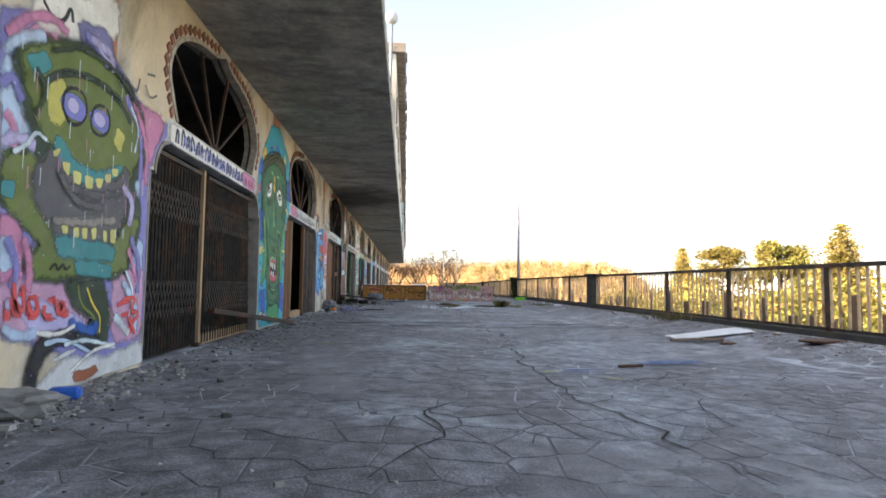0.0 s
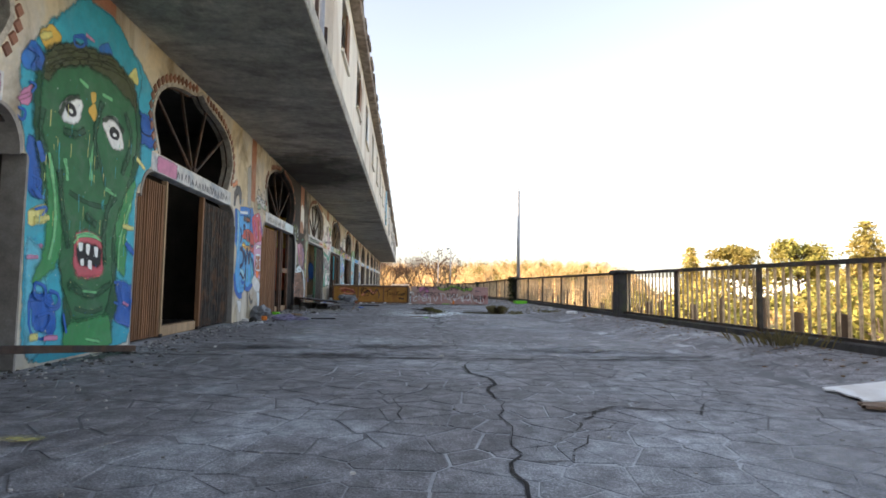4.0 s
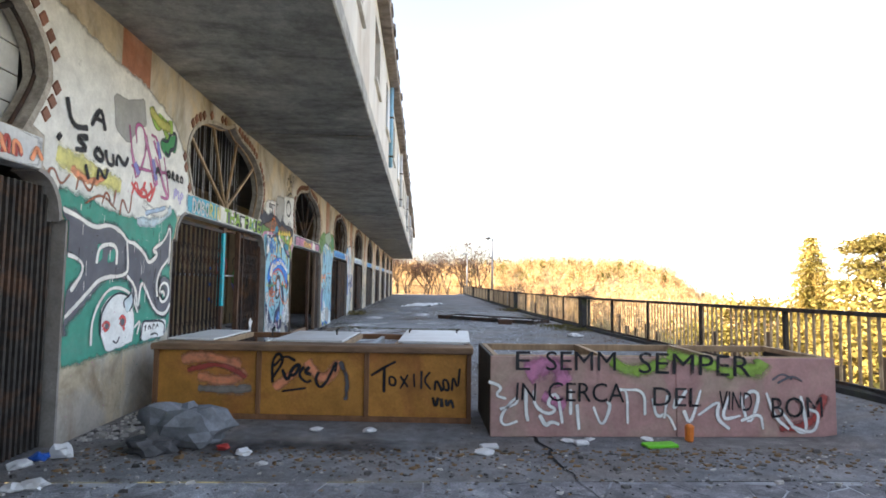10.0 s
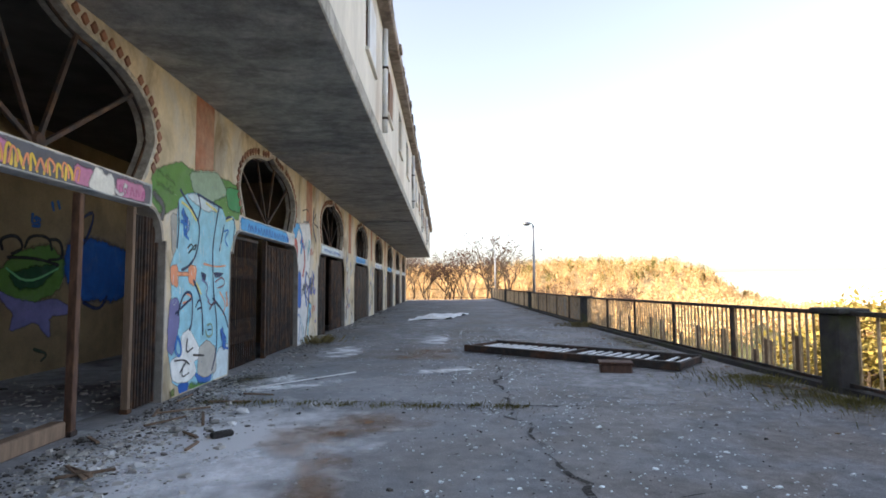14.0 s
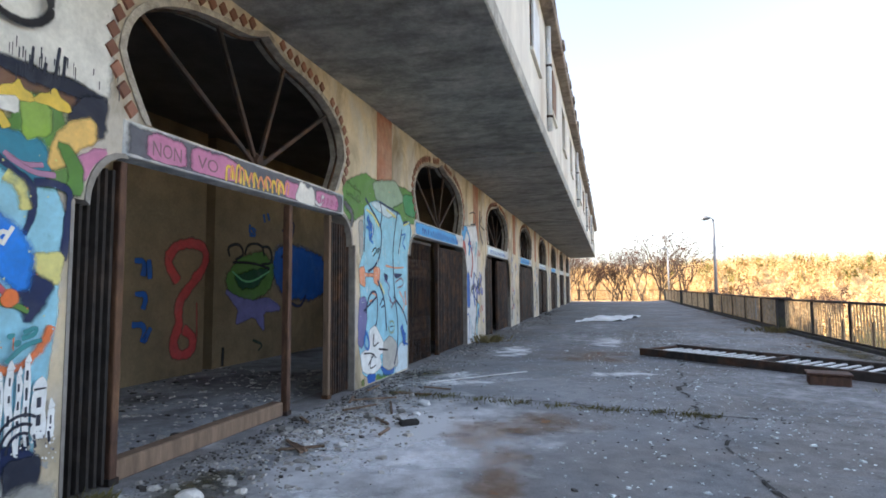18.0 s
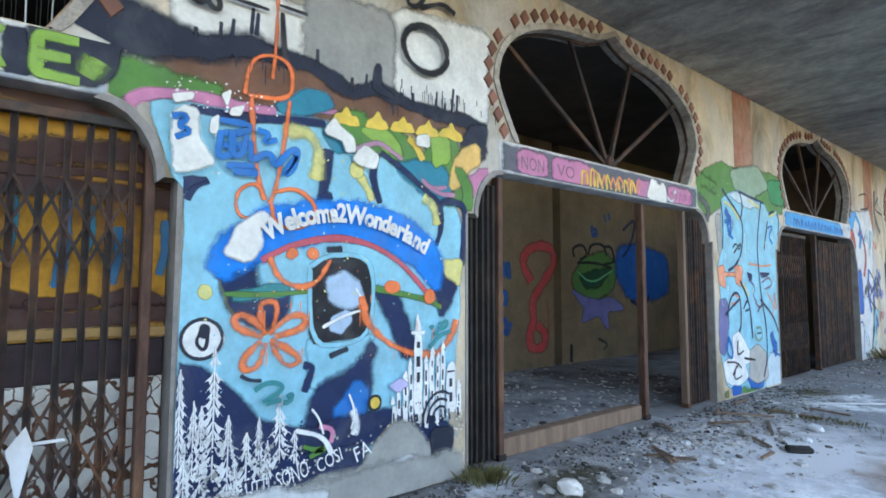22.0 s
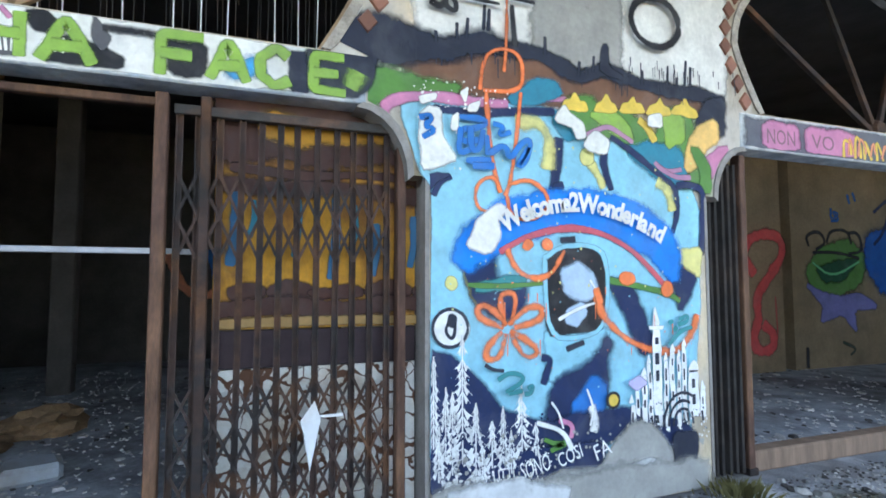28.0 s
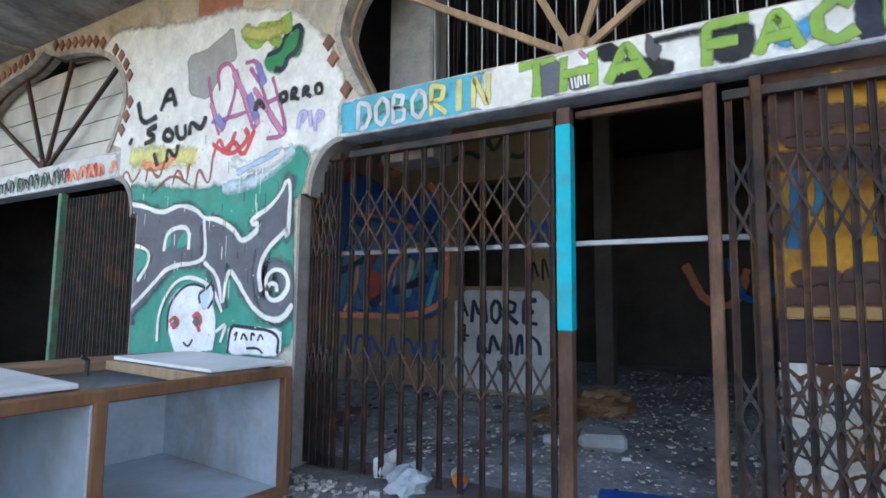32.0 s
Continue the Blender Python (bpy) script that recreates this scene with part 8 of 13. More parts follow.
fill(W, "lightblue", [(-0.73, 2.49), (-0.46, 2.64), (-0.17, 2.68), (0.64, 2.60), (0.79, 2.47), (1.12, 2.52), (1.23, 2.32), (1.00, 2.00), (1.03, 0.84), (1.02, -0.04), (0.31, -0.01), (-0.73, 0.15), (-0.88, 0.63), (-0.81, 1.25), (-0.88, 1.64), (-0.73, 1.88)], soft=0.02)
fill(W, "dullteal", [(-0.86, 1.21), (-0.66, 1.24), (-0.62, 0.92), (-0.77, 0.54), (-0.90, 0.63)], soft=0.03)
fill(W, "bluewhite", [(0.61, 0.45), (1.03, 0.48), (1.02, -0.06), (0.43, -0.02)], soft=0.03)
fill(W, "bluewhite", [(-0.50, 2.61), (-0.21, 2.66), (0.53, 2.55), (0.10, 2.49)], soft=0.03)
fill(W, "royal", [(-0.60, 0.14), (-0.31, 0.12), (-0.35, -0.01), (-0.55, -0.01)], soft=0.02)
fill(W, "royal", [(-0.14, 0.21), (0.19, 0.10), (0.43, 0.15), (0.35, 0.03), (0.03, 0.03)], soft=0.02)
fill(W, "eyewhite", [(-0.81, 0.47), (-0.54, 0.50), (-0.51, 0.77), (-0.34, 0.83), (-0.14, 0.65), (-0.01, 0.52), (0.17, 0.43), (-0.18, 0.38), (-0.10, 0.22), (-0.31, 0.15), (-0.58, 0.16), (-0.77, 0.25)], soft=0.02)
fill(W, "cementlt", [(-0.01, 0.55), (0.20, 0.62), (0.51, 0.49), (0.55, 0.14), (0.19, 0.11), (-0.05, 0.21)], soft=0.03)
fill(W, "orangesp", [(-0.86, 1.64), (-0.70, 1.66), (-0.68, 1.40), (-0.84, 1.44)], soft=0.03)
fill(W, "orangesp", [(-0.38, 1.67), (-0.17, 1.66), (-0.22, 1.41), (-0.38, 1.47)], soft=0.03)
spray(W, "orangesp", 0.06, [(-0.70, 1.56), (-0.38, 1.56)])
stroke(W, "orangesp", 0.025, [(-0.46, 1.31), (-0.30, 1.27), (-0.30, 1.21), (-0.54, 1.18)])
stroke(W, "orangesp", 0.025, [(0.05, 1.72), (0.45, 1.69), (0.83, 1.72)])
stroke(W, "orangesp", 0.025, [(0.62, 1.32), (0.88, 1.13), (0.77, 0.96)])
spray(W, "orangesp", 0.08, [(0.88, 1.32), (0.93, 1.08)])
stroke(W, "navy", 0.035, [(-0.69, 2.66), (-0.54, 2.56), (-0.25, 2.39), (-0.08, 2.23), (-0.17, 1.84), (-0.38, 1.67), (-0.60, 1.61)])
stroke(W, "navy", 0.03, [(-0.73, 2.49), (-0.69, 2.21), (-0.73, 1.88)])
stroke(W, "navy", 0.03, [(-0.17, 2.68), (-0.08, 2.49), (-0.17, 2.31)])
stroke(W, "navy", 0.03, [(-0.21, 2.68), (0.64, 2.60)])
stroke(W, "navy", 0.035, [(0.53, 2.60), (0.43, 2.33), (0.33, 1.96), (0.37, 1.59), (0.42, 1.23), (0.56, 0.86), (0.55, 0.41), (0.40, 0.16)])
stroke(W, "navy", 0.03, [(0.79, 2.45), (0.95, 2.52), (1.18, 2.46), (1.11, 2.16)])
stroke(W, "navy", 0.03, [(0.74, 2.36), (0.58, 1.93)])
stroke(W, "navy", 0.035, [(-0.66, 1.02), (-0.58, 1.24), (-0.42, 1.34), (-0.26, 1.29), (-0.26, 0.90), (-0.34, 0.81)])
stroke(W, "navy", 0.035, [(-0.26, 1.49), (-0.05, 1.28), (0.04, 1.06), (0.08, 0.71)])
stroke(W, "navy", 0.03, [(-0.73, 1.05), (-0.30, 1.24)])
stroke(W, "navy", 0.035, [(0.37, 1.23), (0.82, 0.99), (0.98, 0.75)])
fill(W, "navy", [(0.37, 1.61), (0.78, 1.60), (0.47, 1.52)], soft=0.01)
fill(W, "navy", [(-0.02, 1.60), (0.14, 1.57), (0.09, 1.48), (0.00, 1.53)], soft=0.01)
stroke(W, "dullteal", 0.025, [(0.00, 1.50), (0.23, 1.41), (0.13, 1.28), (0.27, 1.19)])
stroke(W, "mauve", 0.025, [(0.44, 1.46), (0.72, 1.56), (0.83, 1.42), (0.52, 1.37)])
stroke(W, "mauve", 0.025, [(0.20, 1.19), (0.37, 1.10), (0.52, 1.23), (0.27, 1.06)])
stroke(W, "navy", 0.025, [(-0.18, 1.11), (-0.05, 1.24), (0.04, 1.11), (-0.13, 1.08)])
spray(W, "royal", 0.1, [(-0.64, 2.38), (-0.42, 2.24), (-0.54, 2.06)])
stroke(W, "bluepaint", 0.04, [(-0.66, 2.25), (-0.38, 2.20), (-0.58, 2.10), (-0.42, 2.03)])
stroke(W, "bluepaint", 0.04, [(-0.60, 2.43), (-0.54, 2.06)])
stroke(W, "ink", 0.025, [(-0.46, 1.90), (-0.34, 1.99), (-0.26, 1.87), (-0.17, 2.01), (-0.42, 1.84)])
stroke(W, "bluepaint", 0.03, [(0.71, 2.25), (0.95, 2.31), (0.73, 2.13), (0.89, 2.03)])
stroke(W, "paleyel", 0.035, [(-0.66, 2.50), (-0.42, 2.45), (-0.21, 2.30)])
stroke(W, "paleyel", 0.03, [(0.06, 2.60), (0.46, 2.52)])
stroke(W, "paleyel", 0.03, [(-0.17, 1.45), (-0.00, 1.28)])
stroke(W, "paleyel", 0.03, [(0.79, 2.42), (1.06, 2.50)])
stroke(W, "palegreen", 0.025, [(0.20, 0.84), (0.36, 0.86), (0.41, 0.69), (0.22, 0.66), (0.15, 0.78)])
stroke(W, "navy", 0.018, [(0.22, 0.77), (0.36, 0.77)])
stroke(W, "bluepaint", 0.04, [(-0.66, 0.77), (-0.73, 0.58), (-0.58, 0.48), (-0.54, 0.60), (-0.66, 0.77)])
spray(W, "royal", 0.12, [(0.71, 0.76), (0.81, 0.55), (0.86, 0.42)])
stroke(W, "royal", 0.03, [(0.66, 0.72), (0.97, 0.56), (0.68, 0.49), (1.03, 0.41)])
stroke(W, "ink", 0.025, [(-0.39, 0.71), (-0.43, 0.51), (-0.22, 0.57)])
stroke(W, "ink", 0.03, [(-0.22, 0.47), (0.13, 0.42)])
stroke(W, "ink", 0.022, [(-0.73, 0.46), (-0.45, 0.44), (-0.31, 0.35)])
stroke(W, "ink", 0.02, [(-0.58, 0.28), (-0.39, 0.42)])
stroke(W, "slate", 0.02, [(-0.47, 0.39), (-0.55, 0.21), (-0.31, 0.25)])
spray(W, "greenpaint", 0.15, [(-0.31, 0.07), (0.31, -0.08)])
spray(W, "olive", 0.12, [(-0.77, 0.11), (-0.73, -0.01)])
W = mural("blue and red tags on flaking plaster at the pier", 39.610)
fill(W, "chalk", [(-1.81, 2.77), (0.24, 2.98), (-0.32, -0.23), (-1.71, -0.08)])
fill(W, "royal", [(-1.36, 1.60), (-0.79, 1.75), (-0.72, 0.92), (-1.29, 0.93)])
fill(W, "redpaint", [(-1.73, 2.38), (-1.19, 2.49), (-1.05, 2.16), (-1.59, 2.06)])
fill(W, "skyblue", [(-1.66, 2.78), (-1.00, 2.85), (-1.19, 2.56), (-1.62, 2.52)])
stroke(W, "ink", 0.03, [(-0.69, 3.24), (-0.06, 3.37), (0.04, 3.04), (-0.59, 2.97)])
stroke(W, "royal", 0.03, [(-1.30, 0.67), (-0.73, 0.78), (-0.89, 0.10)])
spray(W, "skyblue", 0.13, [(-1.02, 2.85), (-0.65, 2.60), (-0.79, 2.17)])
spray(W, "redpaint", 0.13, [(-0.66, 2.53), (-0.35, 2.05), (-0.60, 1.62)])
spray(W, "royal", 0.13, [(-0.25, 1.77), (-0.39, 1.34), (-0.19, 0.90)])
spray(W, "royal", 0.13, [(0.23, 1.63), (-0.06, 1.05), (0.28, 0.59)])
spray(W, "violet", 0.13, [(-0.38, 1.48), (0.33, 1.19)])
spray(W, "greytag", 0.13, [(0.50, 3.47), (0.33, 2.99), (0.76, 2.57)])
spray(W, "bluewhite", 0.13, [(-0.78, 0.65), (-0.36, 0.06), (-0.73, -0.32)])
spray(W, "lightblue", 0.13, [(-0.03, 0.61), (-0.03, -0.26)])
stroke(W, "ink", 0.04, [(-0.25, 1.77), (0.22, 1.48), (-0.40, 1.19), (0.30, 0.89)])
stroke(W, "ink", 0.04, [(-0.09, 0.61), (-0.36, 0.06)])
stroke(W, "ink", 0.04, [(0.75, 3.35), (0.34, 3.07), (1.00, 2.99)])
W = mural("worn pastel tags on a pier far along the arcade", 45.700)
fill(W, "chalk", [(-2.67, 2.41), (-1.62, 2.66), (-1.55, 0.37), (-2.63, 0.07)])
fill(W, "ochre", [(-2.39, 2.24), (-1.65, 2.37), (-1.70, 0.95), (-2.53, 0.96)])
fill(W, "bluepaint", [(-2.89, 0.35), (-1.77, 0.39), (-1.92, 0.02), (-2.83, -0.00)])
W = mural("white and blue paint patches on a pier far along the arcade", 51.800)
fill(W, "chalk", [(-4.63, 2.20), (-2.39, 2.16), (-3.07, 0.14), (-4.64, 0.11)])
fill(W, "bluepaint", [(-4.45, 1.43), (-2.88, 1.31), (-3.40, 0.16), (-4.63, 0.22)])
# ---- paint on the lintels and on the room walls ----
KEEP[0] = False
SPAN[:] = [Z_LIN + 0.002, Z_SILL - 0.008]


def lintel_paint(k, label):
    LAYER[0] = 0
    return thing("lintel_painting", label, "graffiti", "graffiti on the lintels", at=(0.0035, k * P_BAY, 0))


def scrawl(w, col, u0, u1, z, h, width, seed, step=0.12):
    """Letter-like loops that cannot be read, as bars and hooks."""
    rnd = random.Random(seed)
    u = u0
    while u < u1:
        a = [(u + rnd.uniform(0, 0.02), z), (u + rnd.uniform(0, step * 0.4), z + h * rnd.uniform(0.7, 1)), (u + step * rnd.uniform(0.4, 0.8), z + h * rnd.uniform(0.2, 0.9)), (u + step * rnd.uniform(0.5, 0.9), z + rnd.uniform(0, 0.2) * h)]
        stroke(w, col, width, a)
        u += step * rnd.uniform(0.9, 1.3)


LETTERS = {
    "A": [[(0, 0), (0.45, 1), (0.95, 0)], [(0.2, 0.35), (0.75, 0.38)]], "B": [[(0.1, 0), (0.1, 1), (0.7, 0.9), (0.6, 0.55), (0.15, 0.52), (0.8, 0.4), (0.75, 0.05), (0.1, 0)]],
    "C": [[(0.9, 0.8), (0.55, 1), (0.1, 0.7), (0.1, 0.25), (0.5, 0), (0.95, 0.2)]], "D": [[(0.1, 0), (0.1, 1), (0.75, 0.85), (0.9, 0.4), (0.6, 0.05), (0.1, 0)]],
    "E": [[(0.95, 0.02), (0.1, 0.05), (0.12, 0.98), (0.9, 1)], [(0.1, 0.5), (0.75, 0.52)]], "F": [[(0.1, -0.05), (0.12, 0.98), (0.98, 1)], [(0.1, 0.5), (0.75, 0.5)]],
    "H": [[(0.1, 0), (0.12, 1)], [(0.9, 0), (0.88, 1)], [(0.1, 0.5), (0.9, 0.5)]], "I": [[(0.5, 0), (0.5, 1)]], "N": [[(0.1, 0), (0.12, 1), (0.85, 0), (0.9, 1)]],
    "O": [[(0.5, 1), (0.1, 0.7), (0.15, 0.2), (0.55, 0), (0.92, 0.35), (0.85, 0.8), (0.5, 1)]], "R": [[(0.1, 0), (0.1, 1), (0.8, 0.85), (0.7, 0.5), (0.15, 0.45), (0.95, 0)]],
    "T": [[(0.0, 0.95), (1.0, 1)], [(0.5, 0), (0.5, 0.98)]], "M": [[(0.05, 0), (0.15, 1), (0.5, 0.35), (0.85, 1), (0.95, 0)]], "4": [[(0.6, 0), (0.6, 1), (0.05, 0.35), (0.98, 0.35)]]}


def sprayed(w, col, width, text, spans, z0, z1):
    """Sprayed capitals, each between its own two places along the wall."""
    for ch, (u0, u1) in zip(text, spans):
        for line in LETTERS[ch]:
            dense = []
            for (a, b), (c, d) in zip(line, line[1:]):
                dense += [(a, b), (a * 0.67 + c * 0.33, b * 0.67 + d * 0.33), (a * 0.33 + c * 0.67, b * 0.33 + d * 0.67)]
            dense.append(line[-1])
            stroke(w, col, width, [(u0 + (u1 - u0) * p, z0 + (z1 - z0) * q) for p, q in dense], "letter_line")


def evenly(u0, u1, n, gap=0.12):
    s = (u1 - u0) / n
    return [(u0 + s * (i + gap / 2), u0 + s * (i + 1 - gap / 2)) for i in range(n)]


W = lintel_paint(0, "blue scrawls on a whitewashed lintel")
fill(W, "white", [(-1.6, 2.33), (1.2, 2.33), (1.2, 2.57), (-1.6, 2.57)])
fill(W, "pink", [(1.0, 2.34), (1.6, 2.34), (1.6, 2.56), (1.0, 2.56)])
scrawl(W, "navy", -1.5, 1.0, 2.37, 0.2, 0.04, 3, 0.13)
scrawl(W, "violetblue", -1.3, 1.4, 2.36, 0.19, 0.03, 13, 0.17)
scrawl(W, "redpaint", 1.1, 1.5, 2.38, 0.14, 0.03, 4, 0.13)
W = lintel_paint(1, "grey and dark scrawls on a lintel")
scrawl(W, "greytag", -1.4, 1.4, 2.37, 0.15, 0.025, 5)
fill(W, "pink", [(-1.5, 2.34), (-0.9, 2.34), (-0.9, 2.56), (-1.5, 2.56)])
W = lintel_paint(2, "grey scrawls on a pale lintel")
scrawl(W, "greypaint", -1.5, 0.9, 2.37, 0.15, 0.025, 9)
fill(W, "bluewhite", [(0.5, 2.34), (1.6, 2.34), (1.6, 2.56), (0.5, 2.56)])
W = lintel_paint(3, "black outlined letters and red scrawls on a pale lintel")
fill(W, "chalk", [(-1.6, 2.33), (1.6, 2.33), (1.6, 2.6), (-1.6, 2.6)])
scrawl(W, "palegreen", -1.5, 0.6, 2.36, 0.18, 0.05, 21, 0.16)
scrawl(W, "ink", -1.55, 0.7, 2.37, 0.19, 0.022, 22, 0.13)
scrawl(W, "ink", -1.5, 0.7, 2.4, 0.16, 0.018, 25, 0.17)
scrawl(W, "redpaint", 0.7, 1.5, 2.37, 0.17, 0.03, 23, 0.13)
scrawl(W, "orangesp", 0.8, 1.55, 2.38, 0.15, 0.04, 24, 0.16)
W = lintel_paint(4, "lime green words over blue, white and black patches on a lintel")
fill(W, "cyanl", [(-1.62, 2.34), (-0.6, 2.34), (-0.52, 2.59), (-1.62, 2.59)])
fill(W, "white", [(-0.6, 2.34), (-0.1, 2.34), (-0.1, 2.59), (-0.5, 2.59)])
fill(W, "white", [(-0.12, 2.34), (1.28, 2.34), (1.28, 2.59), (-0.12, 2.59)], soft=0.02)
fill(W, "greytag", [(-0.19, 2.56), (-0.12, 2.59), (-0.06, 2.52), (-0.05, 2.37), (-0.18, 2.36)], soft=0.02)
fill(W, "ink", [(0.14, 2.57), (0.22, 2.59), (0.27, 2.54), (0.24, 2.49), (0.17, 2.50)], soft=0.02)
fill(W, "slate", [(-0.01, 2.47), (0.12, 2.49), (0.13, 2.37), (-0.01, 2.37)], soft=0.02)
fill(W, "ink", [(0.22, 2.44), (0.31, 2.48), (0.39, 2.46), (0.47, 2.44), (0.53, 2.41), (0.53, 2.36), (0.39, 2.36), (0.21, 2.36)], soft=0.015)
fill(W, "slate", [(0.41, 2.60), (0.47, 2.50), (0.44, 2.44), (0.40, 2.49)], soft=0.02)
fill(W, "ink", [(0.71, 2.53), (0.87, 2.54), (0.88, 2.37), (0.73, 2.37)], soft=0.02)
fill(W, "night", [(1.28, 2.56), (1.37, 2.56), (1.38, 2.35), (1.28, 2.36)], soft=0.015)
fill(W, "night", [(1.38, 2.61), (1.75, 2.65), (1.68, 2.36), (1.38, 2.35)], soft=0.02)
spray(W, "skyblue", 0.1, [(0.98, 2.44), (1.04, 2.41), (1.15, 2.48)])
spray(W, "pink", 0.03, [(0.05, 2.58), (0.09, 2.53)])
stroke(W, "white", 0.012, [(0.00, 2.44), (0.01, 2.37)])
stroke(W, "white", 0.012, [(0.02, 2.44), (0.03, 2.37)])
stroke(W, "white", 0.012, [(0.04, 2.44), (0.04, 2.37)])
stroke(W, "white", 0.012, [(0.05, 2.45), (0.06, 2.38)])
stroke(W, "white", 0.012, [(0.07, 2.46), (0.08, 2.38)])
stroke(W, "white", 0.012, [(0.10, 2.46), (0.10, 2.38)])
stroke(W, "white", 0.012, [(0.25, 2.47), (0.26, 2.40)])
stroke(W, "white", 0.012, [(0.29, 2.47), (0.29, 2.40)])
stroke(W, "white", 0.012, [(0.33, 2.48), (0.33, 2.41)])
spray(W, "ink", 0.05, [(0.44, 2.545), (0.62, 2.55), (0.82, 2.535)])
spray(W, "limesp", 0.12, [(1.6, 2.40), (1.64, 2.5)])
spray(W, "tealgreen", 0.1, [(-1.45, 2.4), (-1.25, 2.52), (-1.0, 2.42), (-0.8, 2.52)])
sprayed(W, "chalk", 0.034, "DOBO", evenly(-1.52, -0.93, 4), 2.365, 2.555)
sprayed(W, "paleyel", 0.036, "RIN", evenly(-0.93, -0.48, 3), 2.365, 2.565)
sprayed(W, "limesp", 0.05, "THA", [(-0.31, -0.09), (-0.065, 0.15), (0.2, 0.42)], 2.36, 2.565)
sprayed(W, "limesp", 0.05, "FACE", [(0.66, 0.875), (0.9, 1.085), (1.12, 1.29), (1.38, 1.58)], 2.365, 2.565)
W = lintel_paint(5, "pink boxes with purple and yellow lettering on a dark lintel")
fill(W, "greytag", [(-1.6, 2.33), (1.6, 2.33), (1.6, 2.57), (-1.6, 2.57)])
fill(W, "pink", [(-1.45, 2.36), (-1.1, 2.36), (-1.1, 2.54), (-1.45, 2.54)])
fill(W, "pink", [(-1.0, 2.36), (-0.45, 2.36), (-0.45, 2.54), (-1.0, 2.54)])
fill(W, "pink", [(0.35, 2.36), (0.6, 2.36), (0.6, 2.52), (0.35, 2.52)])
fill(W, "pink", [(1.0, 2.36), (1.5, 2.36), (1.5, 2.52), (1.0, 2.52)])
fill(W, "white", [(0.55, 2.36), (0.7, 2.31), (0.95, 2.33), (0.9, 2.55), (0.8, 2.5), (0.65, 2.58)])
spray(W, "chalk", 0.06, [(0.95, 2.4), (1.1, 2.35), (1.15, 2.5)])
words(W, "mauve", "NON", (-1.42, 2.39), (-1.13, 2.39), 0.16)
words(W, "mauve", "VO", (-0.95, 2.39), (-0.7, 2.39), 0.16)
scrawl(W, "yellow", -0.6, 0.35, 2.35, 0.2, 0.03, 41, 0.12)
scrawl(W, "orangesp", -0.55, 0.35, 2.37, 0.17, 0.022, 44, 0.14)
scrawl(W, "magenta", 1.02, 1.45, 2.38, 0.11, 0.02, 42, 0.1)
for k in range(6, 11):
    W = lintel_paint(k, "pale blue and grey paint on a lintel")
    fill(W, "bluewhite" if k % 2 else "skyblue", [(-1.6, 2.34), (1.2 - 0.3 * (k % 3), 2.34), (1.0, 2.56), (-1.6, 2.56)])
    scrawl(W, "royal", -1.3, 1.2, 2.37, 0.14, 0.03, 50 + k, 0.15)

# bay 5, back wall
SPAN[:] = [0.02, Z_SOF - 0.01]
LAYER[0] = 0
W = thing("wall_painting", "red, green and blue graffiti on the back wall of the room", "graffiti", at=(-3.249, 5 * P_BAY, 0))
b = 5 * P_BAY
stroke(W, "red", 0.16, [(2.34, 1.49), (2.08, 1.81), (2.29, 2.10), (2.86, 2.15), (3.00, 1.84), (2.62, 1.44), (2.34, 1.16), (2.40, 0.79), (2.26, 0.56), (2.32, 0.33), (2.67, 0.33), (2.72, 0.59), (2.47, 0.74)])
stroke(W, "redpaint", 0.03, [(2.76, 1.16), (2.78, 0.58)])
fill(W, "greenpaint", [(3.46, 1.55), (3.80, 1.91), (4.50, 2.10), (4.95, 1.79), (4.74, 1.35), (4.11, 1.14), (3.61, 1.30)], soft=0.08)
fill(W, "dkmural", [(3.70, 1.60), (4.13, 1.71), (4.76, 1.78), (4.29, 1.40), (3.86, 1.40)], soft=0.05)
stroke(W, "mural4", 0.04, [(3.62, 1.70), (4.07, 1.45), (4.76, 1.73)])
fill(W, "violet", [(3.45, 1.35), (3.85, 1.19), (4.28, 1.14), (4.73, 1.18), (5.20, 0.96), (4.54, 0.92), (4.62, 0.54), (4.27, 0.87), (3.76, 0.74), (3.85, 0.99)], soft=0.05)
stroke(W, "ink", 0.05, [(3.55, 1.96), (3.48, 2.14), (3.81, 2.23), (3.97, 2.02), (3.71, 1.91)])
stroke(W, "ink", 0.05, [(3.97, 2.02), (4.06, 2.24), (4.50, 2.26), (4.58, 2.02)])
stroke(W, "ink", 0.05, [(4.50, 2.21), (4.78, 2.22), (4.86, 1.89), (4.49, 1.86)])
stroke(W, "ink", 0.05, [(3.63, 1.86), (4.22, 1.88), (4.76, 1.78)])
fill(W, "royal", [(5.00, 2.18), (5.67, 2.27), (6.87, 2.08), (6.94, 1.34), (6.36, 1.17), (5.31, 1.23), (4.94, 1.68)], soft=0.12)
stroke(W, "navy", 0.06, [(5.18, 2.58), (5.70, 2.91), (5.46, 2.26), (5.15, 2.02)])
stroke(W, "navy", 0.06, [(5.41, 1.12), (5.91, 0.94), (6.14, 1.23)])
stroke(W, "royal", 0.05, [(4.11, 2.61), (4.10, 2.40), (4.33, 2.52), (4.11, 2.56), (4.33, 2.41), (4.10, 2.40)])
stroke(W, "royal", 0.05, [(4.53, 2.86), (4.58, 2.70)])
stroke(W, "royal", 0.05, [(4.66, 2.90), (4.73, 2.75)])
stroke(W, "royal", 0.09, [(1.50, 1.79), (1.69, 1.80), (1.66, 1.57)])
stroke(W, "royal", 0.09, [(1.75, 1.82), (1.79, 1.53)])
